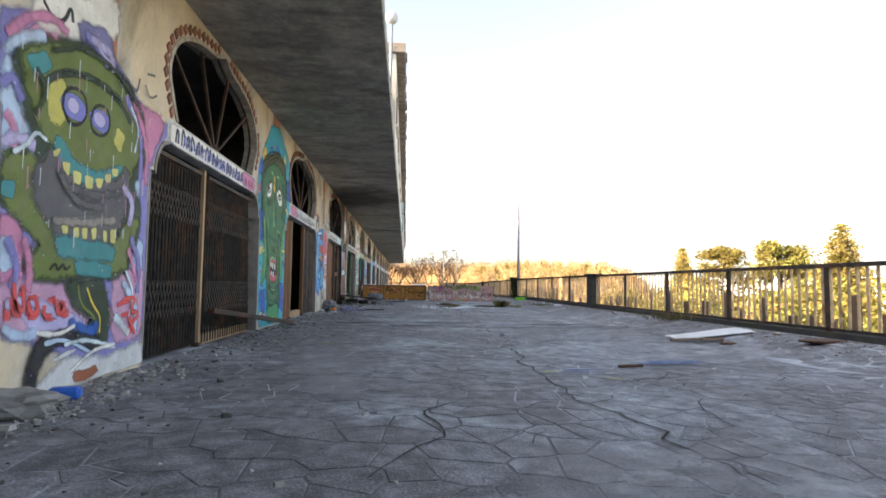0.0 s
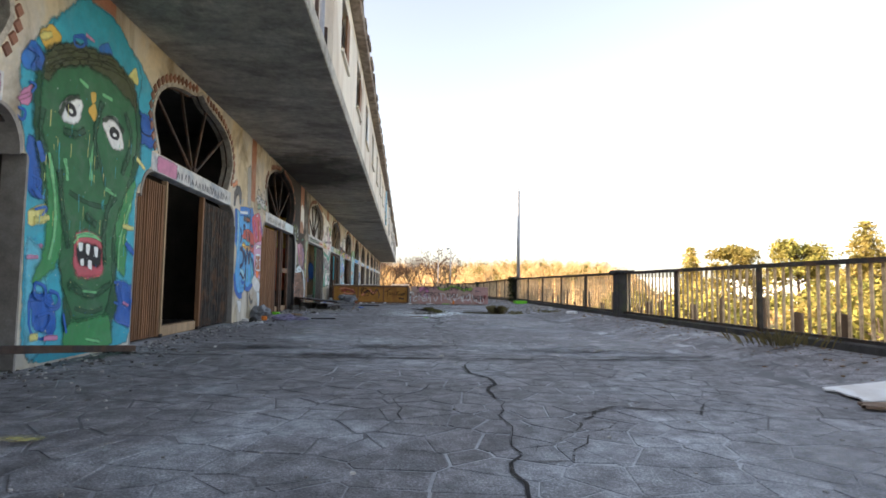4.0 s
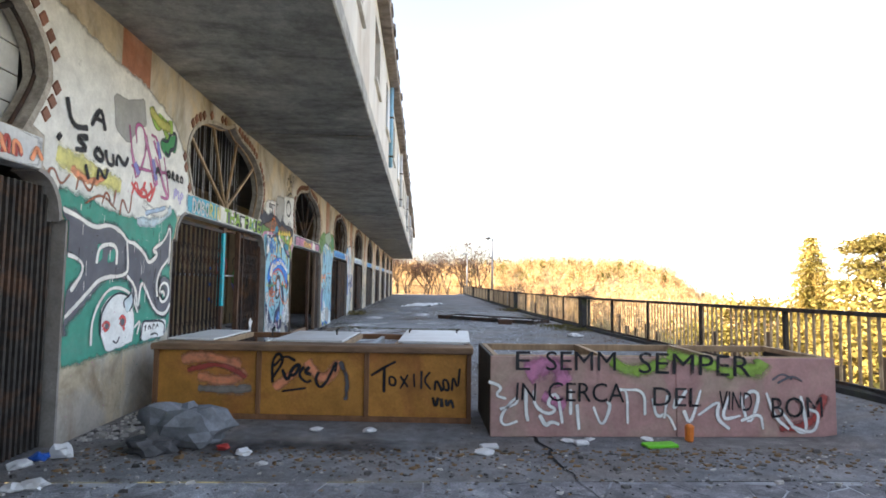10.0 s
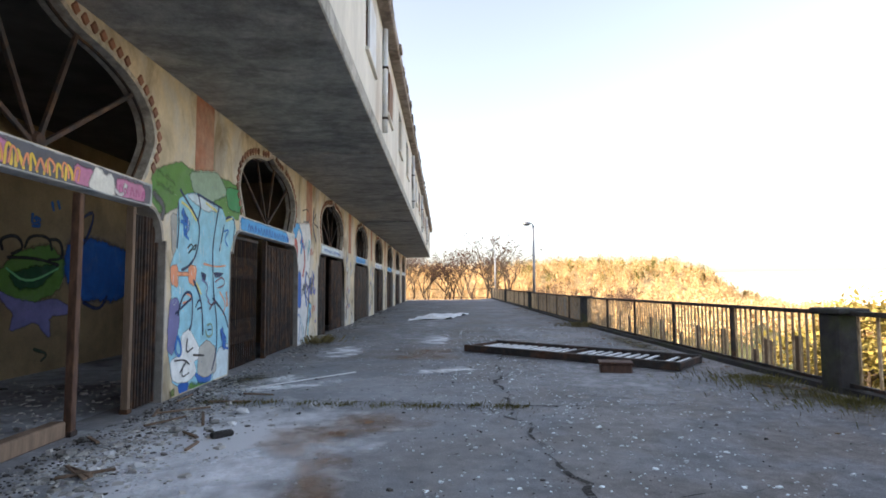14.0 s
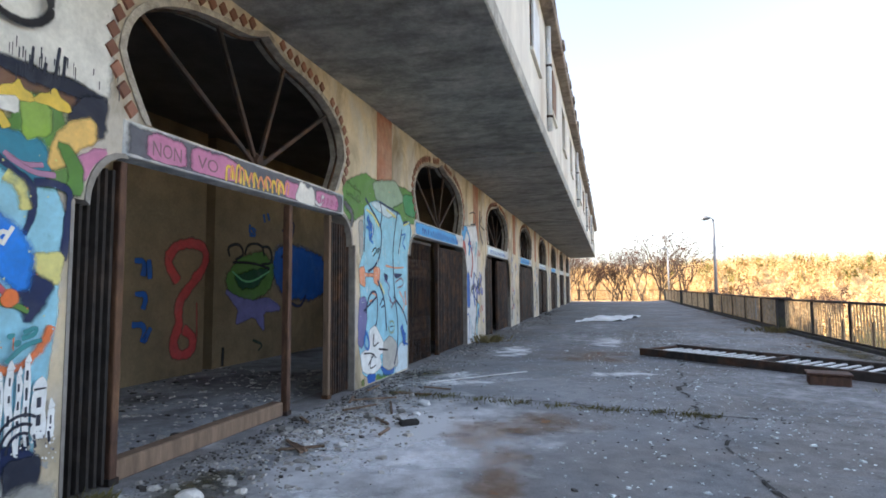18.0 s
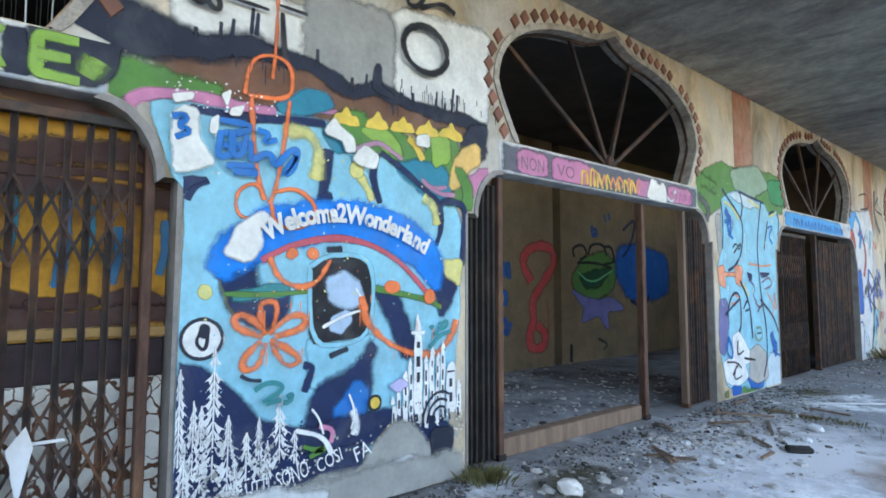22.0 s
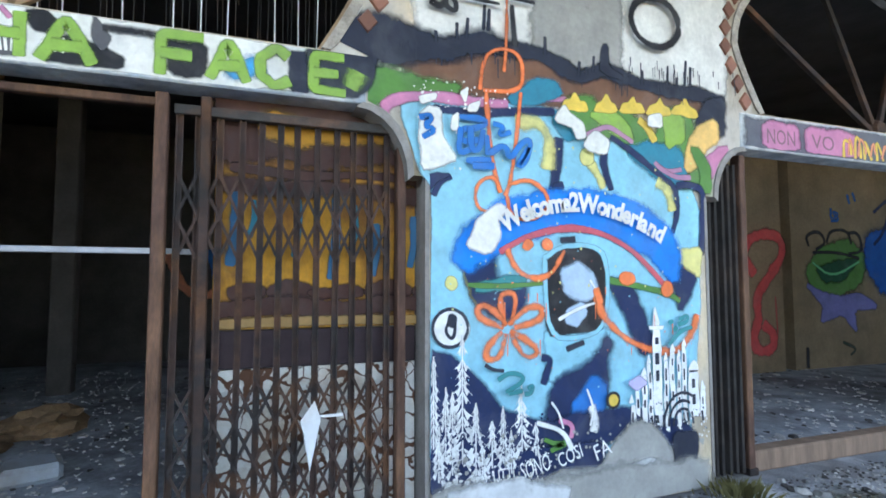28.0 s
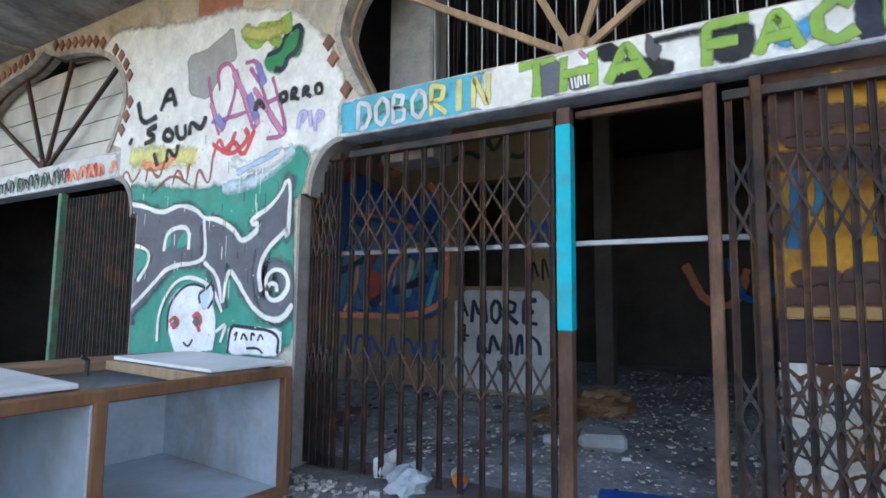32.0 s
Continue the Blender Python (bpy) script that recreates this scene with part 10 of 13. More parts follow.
def counter_b():
    t = thing("overturned_counter", "overturned open counter carcass with a faded pink front board", "counter", at=(3.80, 20.65, 0))
    Lx, D, Hh = 3.40, 1.08, 0.76
    part("front_panel", boxm((0.0, 0.0, 0.0), (Lx * 0.53 - 0.002, 0.03, Hh), 0.006), M["pinkboard"], t, "faded pink front board")
    part("front_panel", boxm((Lx * 0.53 + 0.004, 0.0, 0.0), (Lx, 0.03, Hh), 0.006), M["pinkboard"], t, "faded pink front board")
    part("end_panel", boxm((0.0, 0.03, 0.0), (0.035, D, Hh), 0.005), M["innerdark"], t, "dark end panel")
    part("end_panel", boxm((Lx - 0.035, 0.03, 0.0), (Lx, D, Hh), 0.005), M["innerdark"], t)
    part("rear_panel", boxm((0.035, D - 0.03, 0.0), (Lx - 0.035, D, 0.12), 0.005), M["palewood"], t)
    part("rear_rail", boxm((0.035, D - 0.05, Hh - 0.07), (Lx - 0.035, D, Hh), 0.005), M["palewood"], t)
    part("bottom", boxm((0.035, 0.03, 0.0), (Lx - 0.035, D - 0.03, 0.03)), M["liner"], t)
    part("front_rail", boxm((0.03, 0.03, Hh - 0.05), (Lx - 0.03, 0.08, Hh + 0.006), 0.005), M["palewood"], t)
    for x in (0.035, 1.1, 2.2, Lx - 0.09):
        part("cross_rail", boxm((x, 0.08, Hh - 0.05), (x + 0.05, D - 0.03, Hh + 0.004), 0.004), M["palewood"], t)
    part("divider", boxm((1.11, 0.03, 0.03), (1.14, D - 0.03, Hh - 0.05)), M["palewood"], t)
    part("divider", boxm((2.21, 0.03, 0.03), (2.24, D - 0.03, Hh - 0.05)), M["palewood"], t)
    w = thing("board_painting", "dark painted words over white scrawls on a pink board", "graffiti", at=(3.80, 20.645, 0), rz=-90)
    KEEP[0] = False
    LAYER[0] = 0
    spray(w, "pink", 0.22, [(0.34, 0.60), (0.61, 0.71), (0.72, 0.50)])
    spray(w, "pink", 0.14, [(0.50, 0.39), (0.72, 0.29)])
    spray(w, "limesp", 0.12, [(1.16, 0.72), (1.38, 0.61), (1.71, 0.72)])
    spray(w, "limesp", 0.14, [(1.71, 0.78), (2.10, 0.72), (2.38, 0.59)])
    spray(w, "limesp", 0.16, [(2.38, 0.67), (2.61, 0.62), (2.67, 0.73)])
    spray(w, "redpaint", 0.1, [(2.82, 0.08), (3.16, 0.13), (3.28, 0.41)])
    stroke(w, "eyewhite", 0.03, [(-0.02, 0.52), (0.12, 0.47), (0.04, 0.39), (0.15, 0.36)])
    stroke(w, "eyewhite", 0.03, [(0.09, 0.26), (0.26, 0.31), (0.25, 0.39), (0.09, 0.20), (0.12, 0.10), (0.26, 0.15)])
    stroke(w, "eyewhite", 0.03, [(0.34, 0.47), (0.34, 0.23), (0.36, 0.15)])
    stroke(w, "eyewhite", 0.03, [(0.42, 0.44), (0.42, 0.29), (0.55, 0.21), (0.64, 0.26), (0.53, 0.31), (0.64, 0.45), (0.69, 0.13)])
    stroke(w, "eyewhite", 0.03, [(0.47, 0.21), (0.53, 0.10), (0.58, 0.15), (0.66, 0.12)])
    stroke(w, "eyewhite", 0.03, [(0.77, 0.45), (0.77, 0.21)])
    stroke(w, "eyewhite", 0.03, [(0.83, 0.31), (0.85, 0.07)])
    stroke(w, "eyewhite", 0.03, [(0.99, 0.29), (1.07, 0.08), (1.16, 0.29), (1.13, 0.34)])
    stroke(w, "eyewhite", 0.03, [(1.24, 0.45), (1.32, 0.45), (1.32, 0.13)])
    stroke(w, "eyewhite", 0.03, [(1.27, 0.45), (1.49, 0.45), (1.49, 0.21)])
    stroke(w, "eyewhite", 0.03, [(1.57, 0.37), (1.60, 0.18), (1.71, 0.24), (1.79, 0.07)])
    stroke(w, "eyewhite", 0.03, [(1.71, 0.40), (1.68, 0.18)])
    stroke(w, "eyewhite", 0.03, [(1.79, 0.37), (1.76, 0.24), (1.90, 0.45)])
    stroke(w, "eyewhite", 0.03, [(1.87, 0.26), (1.93, 0.10), (2.04, 0.45)])
    stroke(w, "eyewhite", 0.03, [(2.01, 0.21), (2.24, 0.37), (2.18, 0.19), (2.32, 0.08)])
    stroke(w, "eyewhite", 0.03, [(2.32, 0.40), (2.23, 0.16), (2.43, 0.21)])
    stroke(w, "eyewhite", 0.03, [(2.43, 0.40), (2.51, 0.08), (2.63, 0.40), (2.55, 0.46), (2.46, 0.37)])
    stroke(w, "eyewhite", 0.03, [(2.43, 0.16), (2.63, 0.24), (2.65, 0.08)])
    stroke(w, "eyewhite", 0.03, [(2.69, 0.43), (2.77, 0.19), (2.91, 0.08)])
    stroke(w, "eyewhite", 0.03, [(2.80, 0.30), (2.99, 0.05), (3.10, 0.05), (3.03, 0.40)])
    stroke(w, "eyewhite", 0.03, [(3.11, 0.27), (3.22, 0.24), (3.16, 0.03), (2.93, 0.11)])
    words(w, "ink", "E", (0.24, 0.63), (0.38, 0.63), 0.26)
    words(w, "ink", "SEMM", (0.53, 0.63), (1.21, 0.63), 0.26)
    words(w, "ink", "SEMPER", (1.43, 0.61), (2.54, 0.58), 0.29)
    words(w, "ink", "IN", (0.24, 0.35), (0.43, 0.34), 0.24)
    words(w, "ink", "CERCA", (0.55, 0.34), (1.29, 0.33), 0.26)
    words(w, "ink", "DEL", (1.57, 0.30), (2.04, 0.29), 0.26)
    words(w, "ink", "VIND", (2.21, 0.27), (2.54, 0.25), 0.26)
    words(w, "ink", "BOM", (2.74, 0.19), (3.25, 0.20), 0.28)
    for pts in ([(2.75, 0.55), (2.85, 0.62), (2.95, 0.56)], [(2.8, 0.52), (2.95, 0.6), (3.05, 0.54)]):
        stroke(w, "greytag", 0.018, pts)
    KEEP[0] = True


def top_paint():
    """Faint sprayed marks on the white top panels."""
    w = thing("panel_painting", "faint orange, yellow and green spray on the white top panels", "graffiti", at=(0.31, 21.36, 0.803), rz=-4)
    cl = ("orangesp", "paleyel", "palegreen", "pink")
    LAYER[0] = 0
    for i in range(4):
        bm = bmesh.new()
        cover = bm.verts.layers.float.new("cover")
        cx, cy = 2.8 + 0.13 * i, 0.55 + 0.18 * (i % 3)
        c = bm.verts.new((cx, cy, 0.0015 * (i + 1)))
        c[cover] = 0.45
        ring = []
        for k in range(12):
            r = 0.17 * (0.7 + 0.6 * hsh(k, i))
            v = bm.verts.new((cx + r * math.cos(k * 0.5236), cy + r * math.sin(k * 0.5236), 0.0015 * (i + 1)))
            v[cover] = -0.3
            ring.append(v)
        for k in range(12):
            bm.faces.new((c, ring[k], ring[(k + 1) % 12]))
        part("paint_haze", bm, paint_mat(cl[i]), w)


counter_a()
counter_b()
top_paint()


def fallen_panel():
    a, b = Vector((4.25, 37.75)), Vector((7.55, 34.95))
    L = (b - a).length
    t = thing("fallen_railing", "fallen railing panel lying flat with pale bars", "railing", at=(a.x, a.y, floor_z(6, 36) + 0.02), rz=math.degrees(math.atan2(b.y - a.y, b.x - a.x)))
    W2 = 0.58
    for y in (-W2, W2):
        part("long_rail", boxm((0, y - 0.04, 0.0), (L, y + 0.04, 0.14), 0.008), M["iron"], t)
    for x in (0.0, L * 0.5, L - 0.07):
        part("end_rail", boxm((x, -W2 + 0.04, 0.02), (x + 0.07, W2 - 0.04, 0.12), 0.006), M["rust"], t)
    n = 24
    for i in range(1, n):
        x = L * i / n
        if abs(i - n / 2) < 1 or hsh(i, 9) < 0.08:
            continue
        part("bar", boxm((-0.03, -W2 + 0.03, 0.06), (0.03, W2 - 0.03, 0.085), 0.004, Matrix.Translation((x, 0, 0)) @ Matrix.Rotation((hsh(i, 4) - 0.5) * 0.08, 4, "Z")), M["whiteboard"], t, "pale flat bar")
    t = thing("rusty_crate", "small rusty brown metal crate on the ground", "crate", at=(6.15, 34.55, floor_z(6, 34.5)), rz=-12)
    part("body", boxm((-0.24, -0.16, 0.0), (0.24, 0.16, 0.15), 0.02), M["rustwood"], t)
    part("rim", boxm((-0.26, -0.18, 0.15), (0.26, 0.18, 0.18), 0.008), M["rustwood"], t)


fallen_panel()


def flat_sheet(name, label, cat, corners, mt, thick=0.02, wave=0.03, n=10, seed=0):
    """A warped board or sheet between four corners."""
    t = thing(name, label, cat)
    c = [Vector(p) for p in corners]
    bm = bmesh.new()
    lay = []
    for top in (1, 0):
        g = []
        for i in range(n + 1):
            row = []
            for j in range(n + 1):
                u, v = i / n, j / n
                p = c[0] * (1 - u) * (1 - v) + c[1] * u * (1 - v) + c[2] * u * v + c[3] * (1 - u) * v
                e = noise.noise((p.x * 2, p.y * 2, seed))
                edge = 0.10 * noise.noise((u * 5, v * 5, seed + 3)) if (i in (0, n) or j in (0, n)) else 0
                row.append(bm.verts.new(p + Vector((edge, edge * 0.6, e * wave + (thick if top else 0)))))
            g.append(row)
        lay.append(g)
    for g, flip in ((lay[0], False), (lay[1], True)):
        for i in range(n):
            for j in range(n):
                q = (g[i][j], g[i + 1][j], g[i + 1][j + 1], g[i][j + 1])
                bm.faces.new(q[::-1] if flip else q)
    rim = lambda g: [g[i][0] for i in range(n)] + [g[n][j] for j in range(n)] + [g[i][n] for i in range(n, 0, -1)] + [g[0][j] for j in range(n, 0, -1)]
    a, b = rim(lay[0]), rim(lay[1])
    for i in range(len(a)):
        k = (i + 1) % len(a)
        bm.faces.new((a[i], b[i], b[k], a[k]))
    bmesh.ops.recalc_face_normals(bm, faces=bm.faces[:])
    part("sheet", bm, mt, t)
    return t


M["tarp"] = mat("bitumen_board", (0.06, 0.062, 0.068), rough=0.7, var=0.3, scale=2, stain=(0.16, 0.16, 0.17), stain_amt=0.7, stain_scale=1.2, bump=0.3)
t = flat_sheet("dark_board", "warped dark bitumen board lying on rubble", "board", [(-0.02, 14.35, 0.36), (1.5, 13.2, 0.24), (1.95, 15.1, 0.15), (0.22, 16.2, 0.28)], M["tarp"], 0.03, 0.05, 12, 2)
bm = bmesh.new()
tube(bm, [(0.06, 14.28, 0.37), (0.7, 13.72, 0.31), (1.42, 13.2, 0.265)], 0.016, 6)
part("edge_strip", bm, M["rustwood"], t, "rusty edge strip")
t = thing("broken_batten", "grey broken timber batten leaning on the board", "batten")
bm = bmesh.new()
tube(bm, [(1.88, 13.75, 0.02), (1.92, 14.1, 0.10), (1.99, 14.8, 0.2)], 0.022, 4)
part("batten", bm, M["greywood"], t)
flat_sheet("white_sheet", "crumpled white plastic sheet on the terrace", "plastic sheet", [(2.0, 47.8, 0.03), (3.7, 48.6, 0.03), (4.7, 52.2, 0.04), (2.7, 51.6, 0.03)], M["whiteboard"], 0.01, 0.12, 12, 5)
flat_sheet("white_board", "broken white board lying on the flagstones", "board", [(px, py, floor_z(px, py) + 0.02) for px, py in ((6.85, 0.62), (7.9, 0.3), (8.0, 0.95), (6.9, 1.15))], M["whiteboard"], 0.012, 0.01, 8, 7)
flat_sheet("grey_plank", "grey plank beside the white board", "plank", [(px, py, floor_z(px, py) + 0.015) for px, py in ((6.65, 0.45), (7.3, 0.15), (7.35, 0.28), (6.7, 0.58))], M["greywood"], 0.02, 0.01, 6, 8)

# green tray by the railing
M["limeplastic"] = mat("lime_plastic", (0.16, 0.62, 0.03), rough=0.4, var=0.08, spec=0.5)
t = thing("plastic_tray", "bright lime green plastic tray by the railing", "tray", at=(7.98, 17.6, floor_z(8, 17.4)), rz=10)
for lo, hi, nm in (((-0.22, -0.15, 0.0), (0.22, 0.15, 0.015), "base"), ((-0.22, -0.15, 0.015), (0.22, -0.135, 0.11), "side"), ((-0.22, 0.135, 0.015), (0.22, 0.15, 0.11), "side"), ((-0.22, -0.135, 0.015), (-0.205, 0.135, 0.11), "side"), ((0.205, -0.135, 0.015), (0.22, 0.135, 0.11), "side")):
    part(nm, boxm(lo, hi, 0.004), M["limeplastic"], t)
# ---- trees and far woods ----
def leafmat(name, rgb, rgb2):
    m = mat(name, rgb, rough=0.8, var=0.3, scale=0.6, fine=6, bump=0.0, col2=rgb2, mix=0.5, rand=0.3, spec=0.2)
    return m


M["bark"] = mat("bark", (0.10, 0.07, 0.05), rough=0.9, var=0.3, scale=3, bump=0.4)
M["needles"] = leafmat("conifer_needles", (0.27, 0.22, 0.055), (0.38, 0.28, 0.08))
M["pine"] = leafmat("pine_needles", (0.22, 0.21, 0.05), (0.32, 0.26, 0.07))
M["bare"] = leafmat("bare_twigs", (0.10, 0.055, 0.04), (0.075, 0.04, 0.03))
# pale gold: bright distance haze is put into the leaf colour
M["autumn"] = leafmat("hazed_winter_wood", (0.58, 0.41, 0.22), (0.47, 0.31, 0.14))
M["autumn_green"] = leafmat("winter_wood_evergreen", (0.13, 0.13, 0.035), (0.20, 0.16, 0.05))


class Cloud:
    """Collects many small leaf triangles and quads into one mesh."""

    def __init__(self, seed):
        self.v, self.f, self.r = [], [], random.Random(seed)

    def leaf(self, p, size, droop=0.0, along=None):
        r = self.r
        d = Vector((r.gauss(0, 1), r.gauss(0, 1), r.gauss(0, 0.6) - droop))
        if along is not None:
            d = d * 0.45 + along
        d = d.normalized()
        s = d.cross(Vector((r.gauss(0, 1), r.gauss(0, 1), r.gauss(0, 1)))).normalized()
        a = size * r.uniform(0.6, 1.3)
        i = len(self.v)
        self.v += [tuple(p - s * a * 0.32), tuple(p + d * a * 0.5 - s * a * 0.25), tuple(p + d * a), tuple(p + d * a * 0.5 + s * a * 0.3)]
        self.f.append((i, i + 1, i + 2, i + 3))

    def build(self, name, material, parent=None, label=""):
        me = bpy.data.meshes.new(name)
        me.from_pydata(self.v, [], self.f)
        me.materials.append(material)
        ob = new(name, me)
        if parent:
            ob.parent = parent
        if label:
            ob["label"] = label
        return ob


def spruce_tree(x, y, z, h, rad, seed, label):
    t = thing("conifer", label, "tree", "conifers below the terrace", at=(x, y, z))
    bm = bmesh.new()
    tube(bm, [(0, 0, 0), (0.1, 0, h * 0.5), (0.0, 0.05, h)], [h * 0.02, h * 0.012, 0.02], 8)
    part("trunk", bm, M["bark"], t)
    c = Cloud(seed)
    r = c.r
    lv = int(h * 2.6)
    for i in range(lv):
        f = i / lv
        zz = h * (0.06 + 0.93 * f)
        R = rad * (1 - f) ** 0.85 * r.uniform(0.75, 1.12) + 0.12
        nb = max(4, int(9 * (1 - f) + 4))
        a0 = r.uniform(0, 6.28)
        for b in range(nb):
            a = a0 + 6.283 * b / nb + r.uniform(-0.25, 0.25)
            L = R * r.uniform(0.7, 1.15)
            m = max(4, int(L * 5.5))
            for j in range(m):
                s = (j + 0.5) / m
                p = Vector((math.cos(a) * L * s, math.sin(a) * L * s, zz - 0.35 * L * s * s + 0.12 * L * s))
                for _ in range(7):
                    c.leaf(p + Vector((r.gauss(0, 0.16), r.gauss(0, 0.16), r.gauss(0, 0.08))), 0.34, 0.35, Vector((math.cos(a), math.sin(a), -0.2)) * 0.7)
    c.build("crown", M["needles"], t)


def broad_tree(x, y, z, h, rad, seed, label, mt, flat=0.75, leaf=0.36, count=2600, low=0.35):
    """A pine or cedar: limbs carry many clumps of needles with gaps between them."""
    t = thing("conifer", label, "tree", "conifers below the terrace", at=(x, y, z))
    c = Cloud(seed)
    r = c.r
    bm = bmesh.new()
    tube(bm, [(0, 0, 0), (0.2, 0.1, h * 0.45), (0.0, 0.2, h * 0.93)], [h * 0.022, h * 0.016, 0.05], 8)
    part("trunk", bm, M["bark"], t)
    clumps = []
    n = 34
    for i in range(n):
        f = r.uniform(low, 0.98)
        prof = math.sin(math.pi * min(1, max(0.08, (f - low) / (1.04 - low)) ** 0.75))
        a, L = r.uniform(0, 6.28), rad * (0.35 + 0.75 * prof) * r.uniform(0.45, 1.0)
        p = Vector((math.cos(a) * L, math.sin(a) * L, h * f))
        bm = bmesh.new()
        tube(bm, [(0.1, 0.1, h * f * 0.9), tuple(p * 0.6 + Vector((0, 0, h * f * 0.38))), tuple(p)], [0.09, 0.05, 0.02], 5)
        part("limb", bm, M["bark"], t)
        clumps.append((p, rad * r.uniform(0.36, 0.6)))
    for p, q in clumps:
        for _ in range(count // n):
            d = Vector((r.gauss(0, 1), r.gauss(0, 1), r.gauss(0, 1))).normalized() * r.random() ** 0.45 * q
            c.leaf(p + Vector((d.x, d.y, d.z * flat * 0.6)), leaf, 0.0)
    c.build("crown", mt, t)


ZG = -6.5
spruce_tree(43.4, 69.3, ZG, 13.5, 3.9, 1, "tall pointed sunlit spruce below the terrace")
broad_tree(46.1, 63.8, ZG, 12.9, 3.5, 2, "broad sunlit cedar with drooping branch tiers", M["needles"], 0.7, leaf=0.4, count=9000, low=0.3)
broad_tree(49.6, 57.0, ZG, 13.2, 3.1, 3, "rounded sunlit pine with a dense crown", M["pine"], 1.2, leaf=0.45, count=9000, low=0.3)
spruce_tree(51.0, 49.0, ZG, 15.0, 6.2, 4, "old cedar with a ragged sparse top")
for i, (x, y, h, rr) in enumerate(((40, 40, 8.2, 4.5), (33, 31, 6.8, 4.2), (44, 32, 8.0, 4.6), (30, 44, 6.6, 4.0), (27, 22, 6.5, 4.0), (38, 22, 7.2, 4.6), (29, 13, 6.4, 4.2), (40, 12, 7.4, 4.4), (24, 34, 6.2, 3.6), (36, 53, 7.4, 4.2), (24, 5, 6.2, 4.0), (34, 2, 6.8, 4.4), (46, 22, 8.0, 4.6), (30, 60, 6.4, 4.0))):
    broad_tree(x, y, ZG, h, rr, 20 + i, "low sunlit evergreen below the terrace edge", M["needles"] if i % 2 else M["pine"], 1.1, leaf=0.42, count=5200, low=0.1)


def bare_tree(x, y, z, h, seed):
    t = thing("bare_tree", "leafless winter tree with thin brown twigs", "tree", "bare trees beyond the terrace end", at=(x, y, z))
    r = random.Random(seed)
    c = Cloud(seed + 50)

    def grow(p, d, L, rad, lev, bm):
        q = p + d * L
        mid = p + d * L * 0.5 + Vector((r.gauss(0, 0.05), r.gauss(0, 0.05), 0)) * L
        tube(bm, [p, mid, q], [max(0.014, rad), max(0.012, rad * 0.8), max(0.01, rad * 0.6)], 5 if lev < 2 else 3, cap=False)
        if lev >= 4:
            for _ in range(9):
                c.leaf(q + Vector((r.gauss(0, 0.2), r.gauss(0, 0.2), r.gauss(0, 0.2))), 0.2, -0.3)
            return
        for _ in range(3 if lev < 3 else 2):
            nd = (d + Vector((r.gauss(0, 0.42), r.gauss(0, 0.42), r.gauss(0.12, 0.25)))).normalized()
            limb = bmesh.new() if lev == 0 else bm
            grow(p + d * L * r.uniform(0.6, 1.0), nd, L * r.uniform(0.6, 0.82), rad * 0.58, lev + 1, limb)
            if lev == 0:
                part("branch", limb, M["bark"], t)

    stem = bmesh.new()
    grow(Vector((0, 0, 0)), Vector((r.gauss(0, 0.06), r.gauss(0, 0.06), 1)).normalized(), h * 0.34, h * 0.014, 0, stem)
    part("trunk", stem, M["bark"], t)
    c.build("twig", M["bare"], t)["kind"] = "stuff"


_r = random.Random(77)
for i in range(26):
    bare_tree(-13 + i * 1.0 + _r.uniform(-0.6, 0.6), 85 + _r.uniform(0, 14), -2.5, _r.uniform(8.8, 11.0), 300 + i)
for i in range(10):
    bare_tree(17 + i * 2.6 + _r.uniform(-1, 1), 108 + _r.uniform(0, 30), ZG, _r.uniform(8.0, 10.5), 400 + i)


def hill_height(x, y):
    """Wooded ridge beyond the valley; it breaks off on one side."""
    d, az = math.hypot(x - 3, y - 22), math.degrees(math.atan2(x - 3, y - 22))
    crest = float(np.interp(az, [-50, -15, 1, 6, 15, 21, 23.5, 26, 28, 31, 35, 60], [-6, 3, 5.5, 6.0, 7.8, 7.4, 6.2, 2.5, -4.5, -9.5, -14, -16]))
    base = float(np.interp(d, [120, 300, 450], [-9, -16, -40]))
    return base + (crest - base) * math.exp(-((d - 245) / 62) ** 2)


bm = bmesh.new()
gx, gy = 56, 30
g = [[bm.verts.new((-220 + 460 * i / gx, 150 + 260 * j / gy, hill_height(-220 + 460 * i / gx, 150 + 260 * j / gy))) for j in range(gy + 1)] for i in range(gx + 1)]
for i in range(gx):
    for j in range(gy):
        bm.faces.new((g[i][j], g[i + 1][j], g[i + 1][j + 1], g[i][j + 1]))
# ground colour lifted likewise, so shaded gaps between crowns look hazy
tagged(part("ground_ridge", bm, mat("hazed_ridge_floor", (0.50, 0.38, 0.21), rough=0.95, var=0.2, scale=0.05, fine=1.0)), "wooded ridge across the valley", "hill", kind="structure")


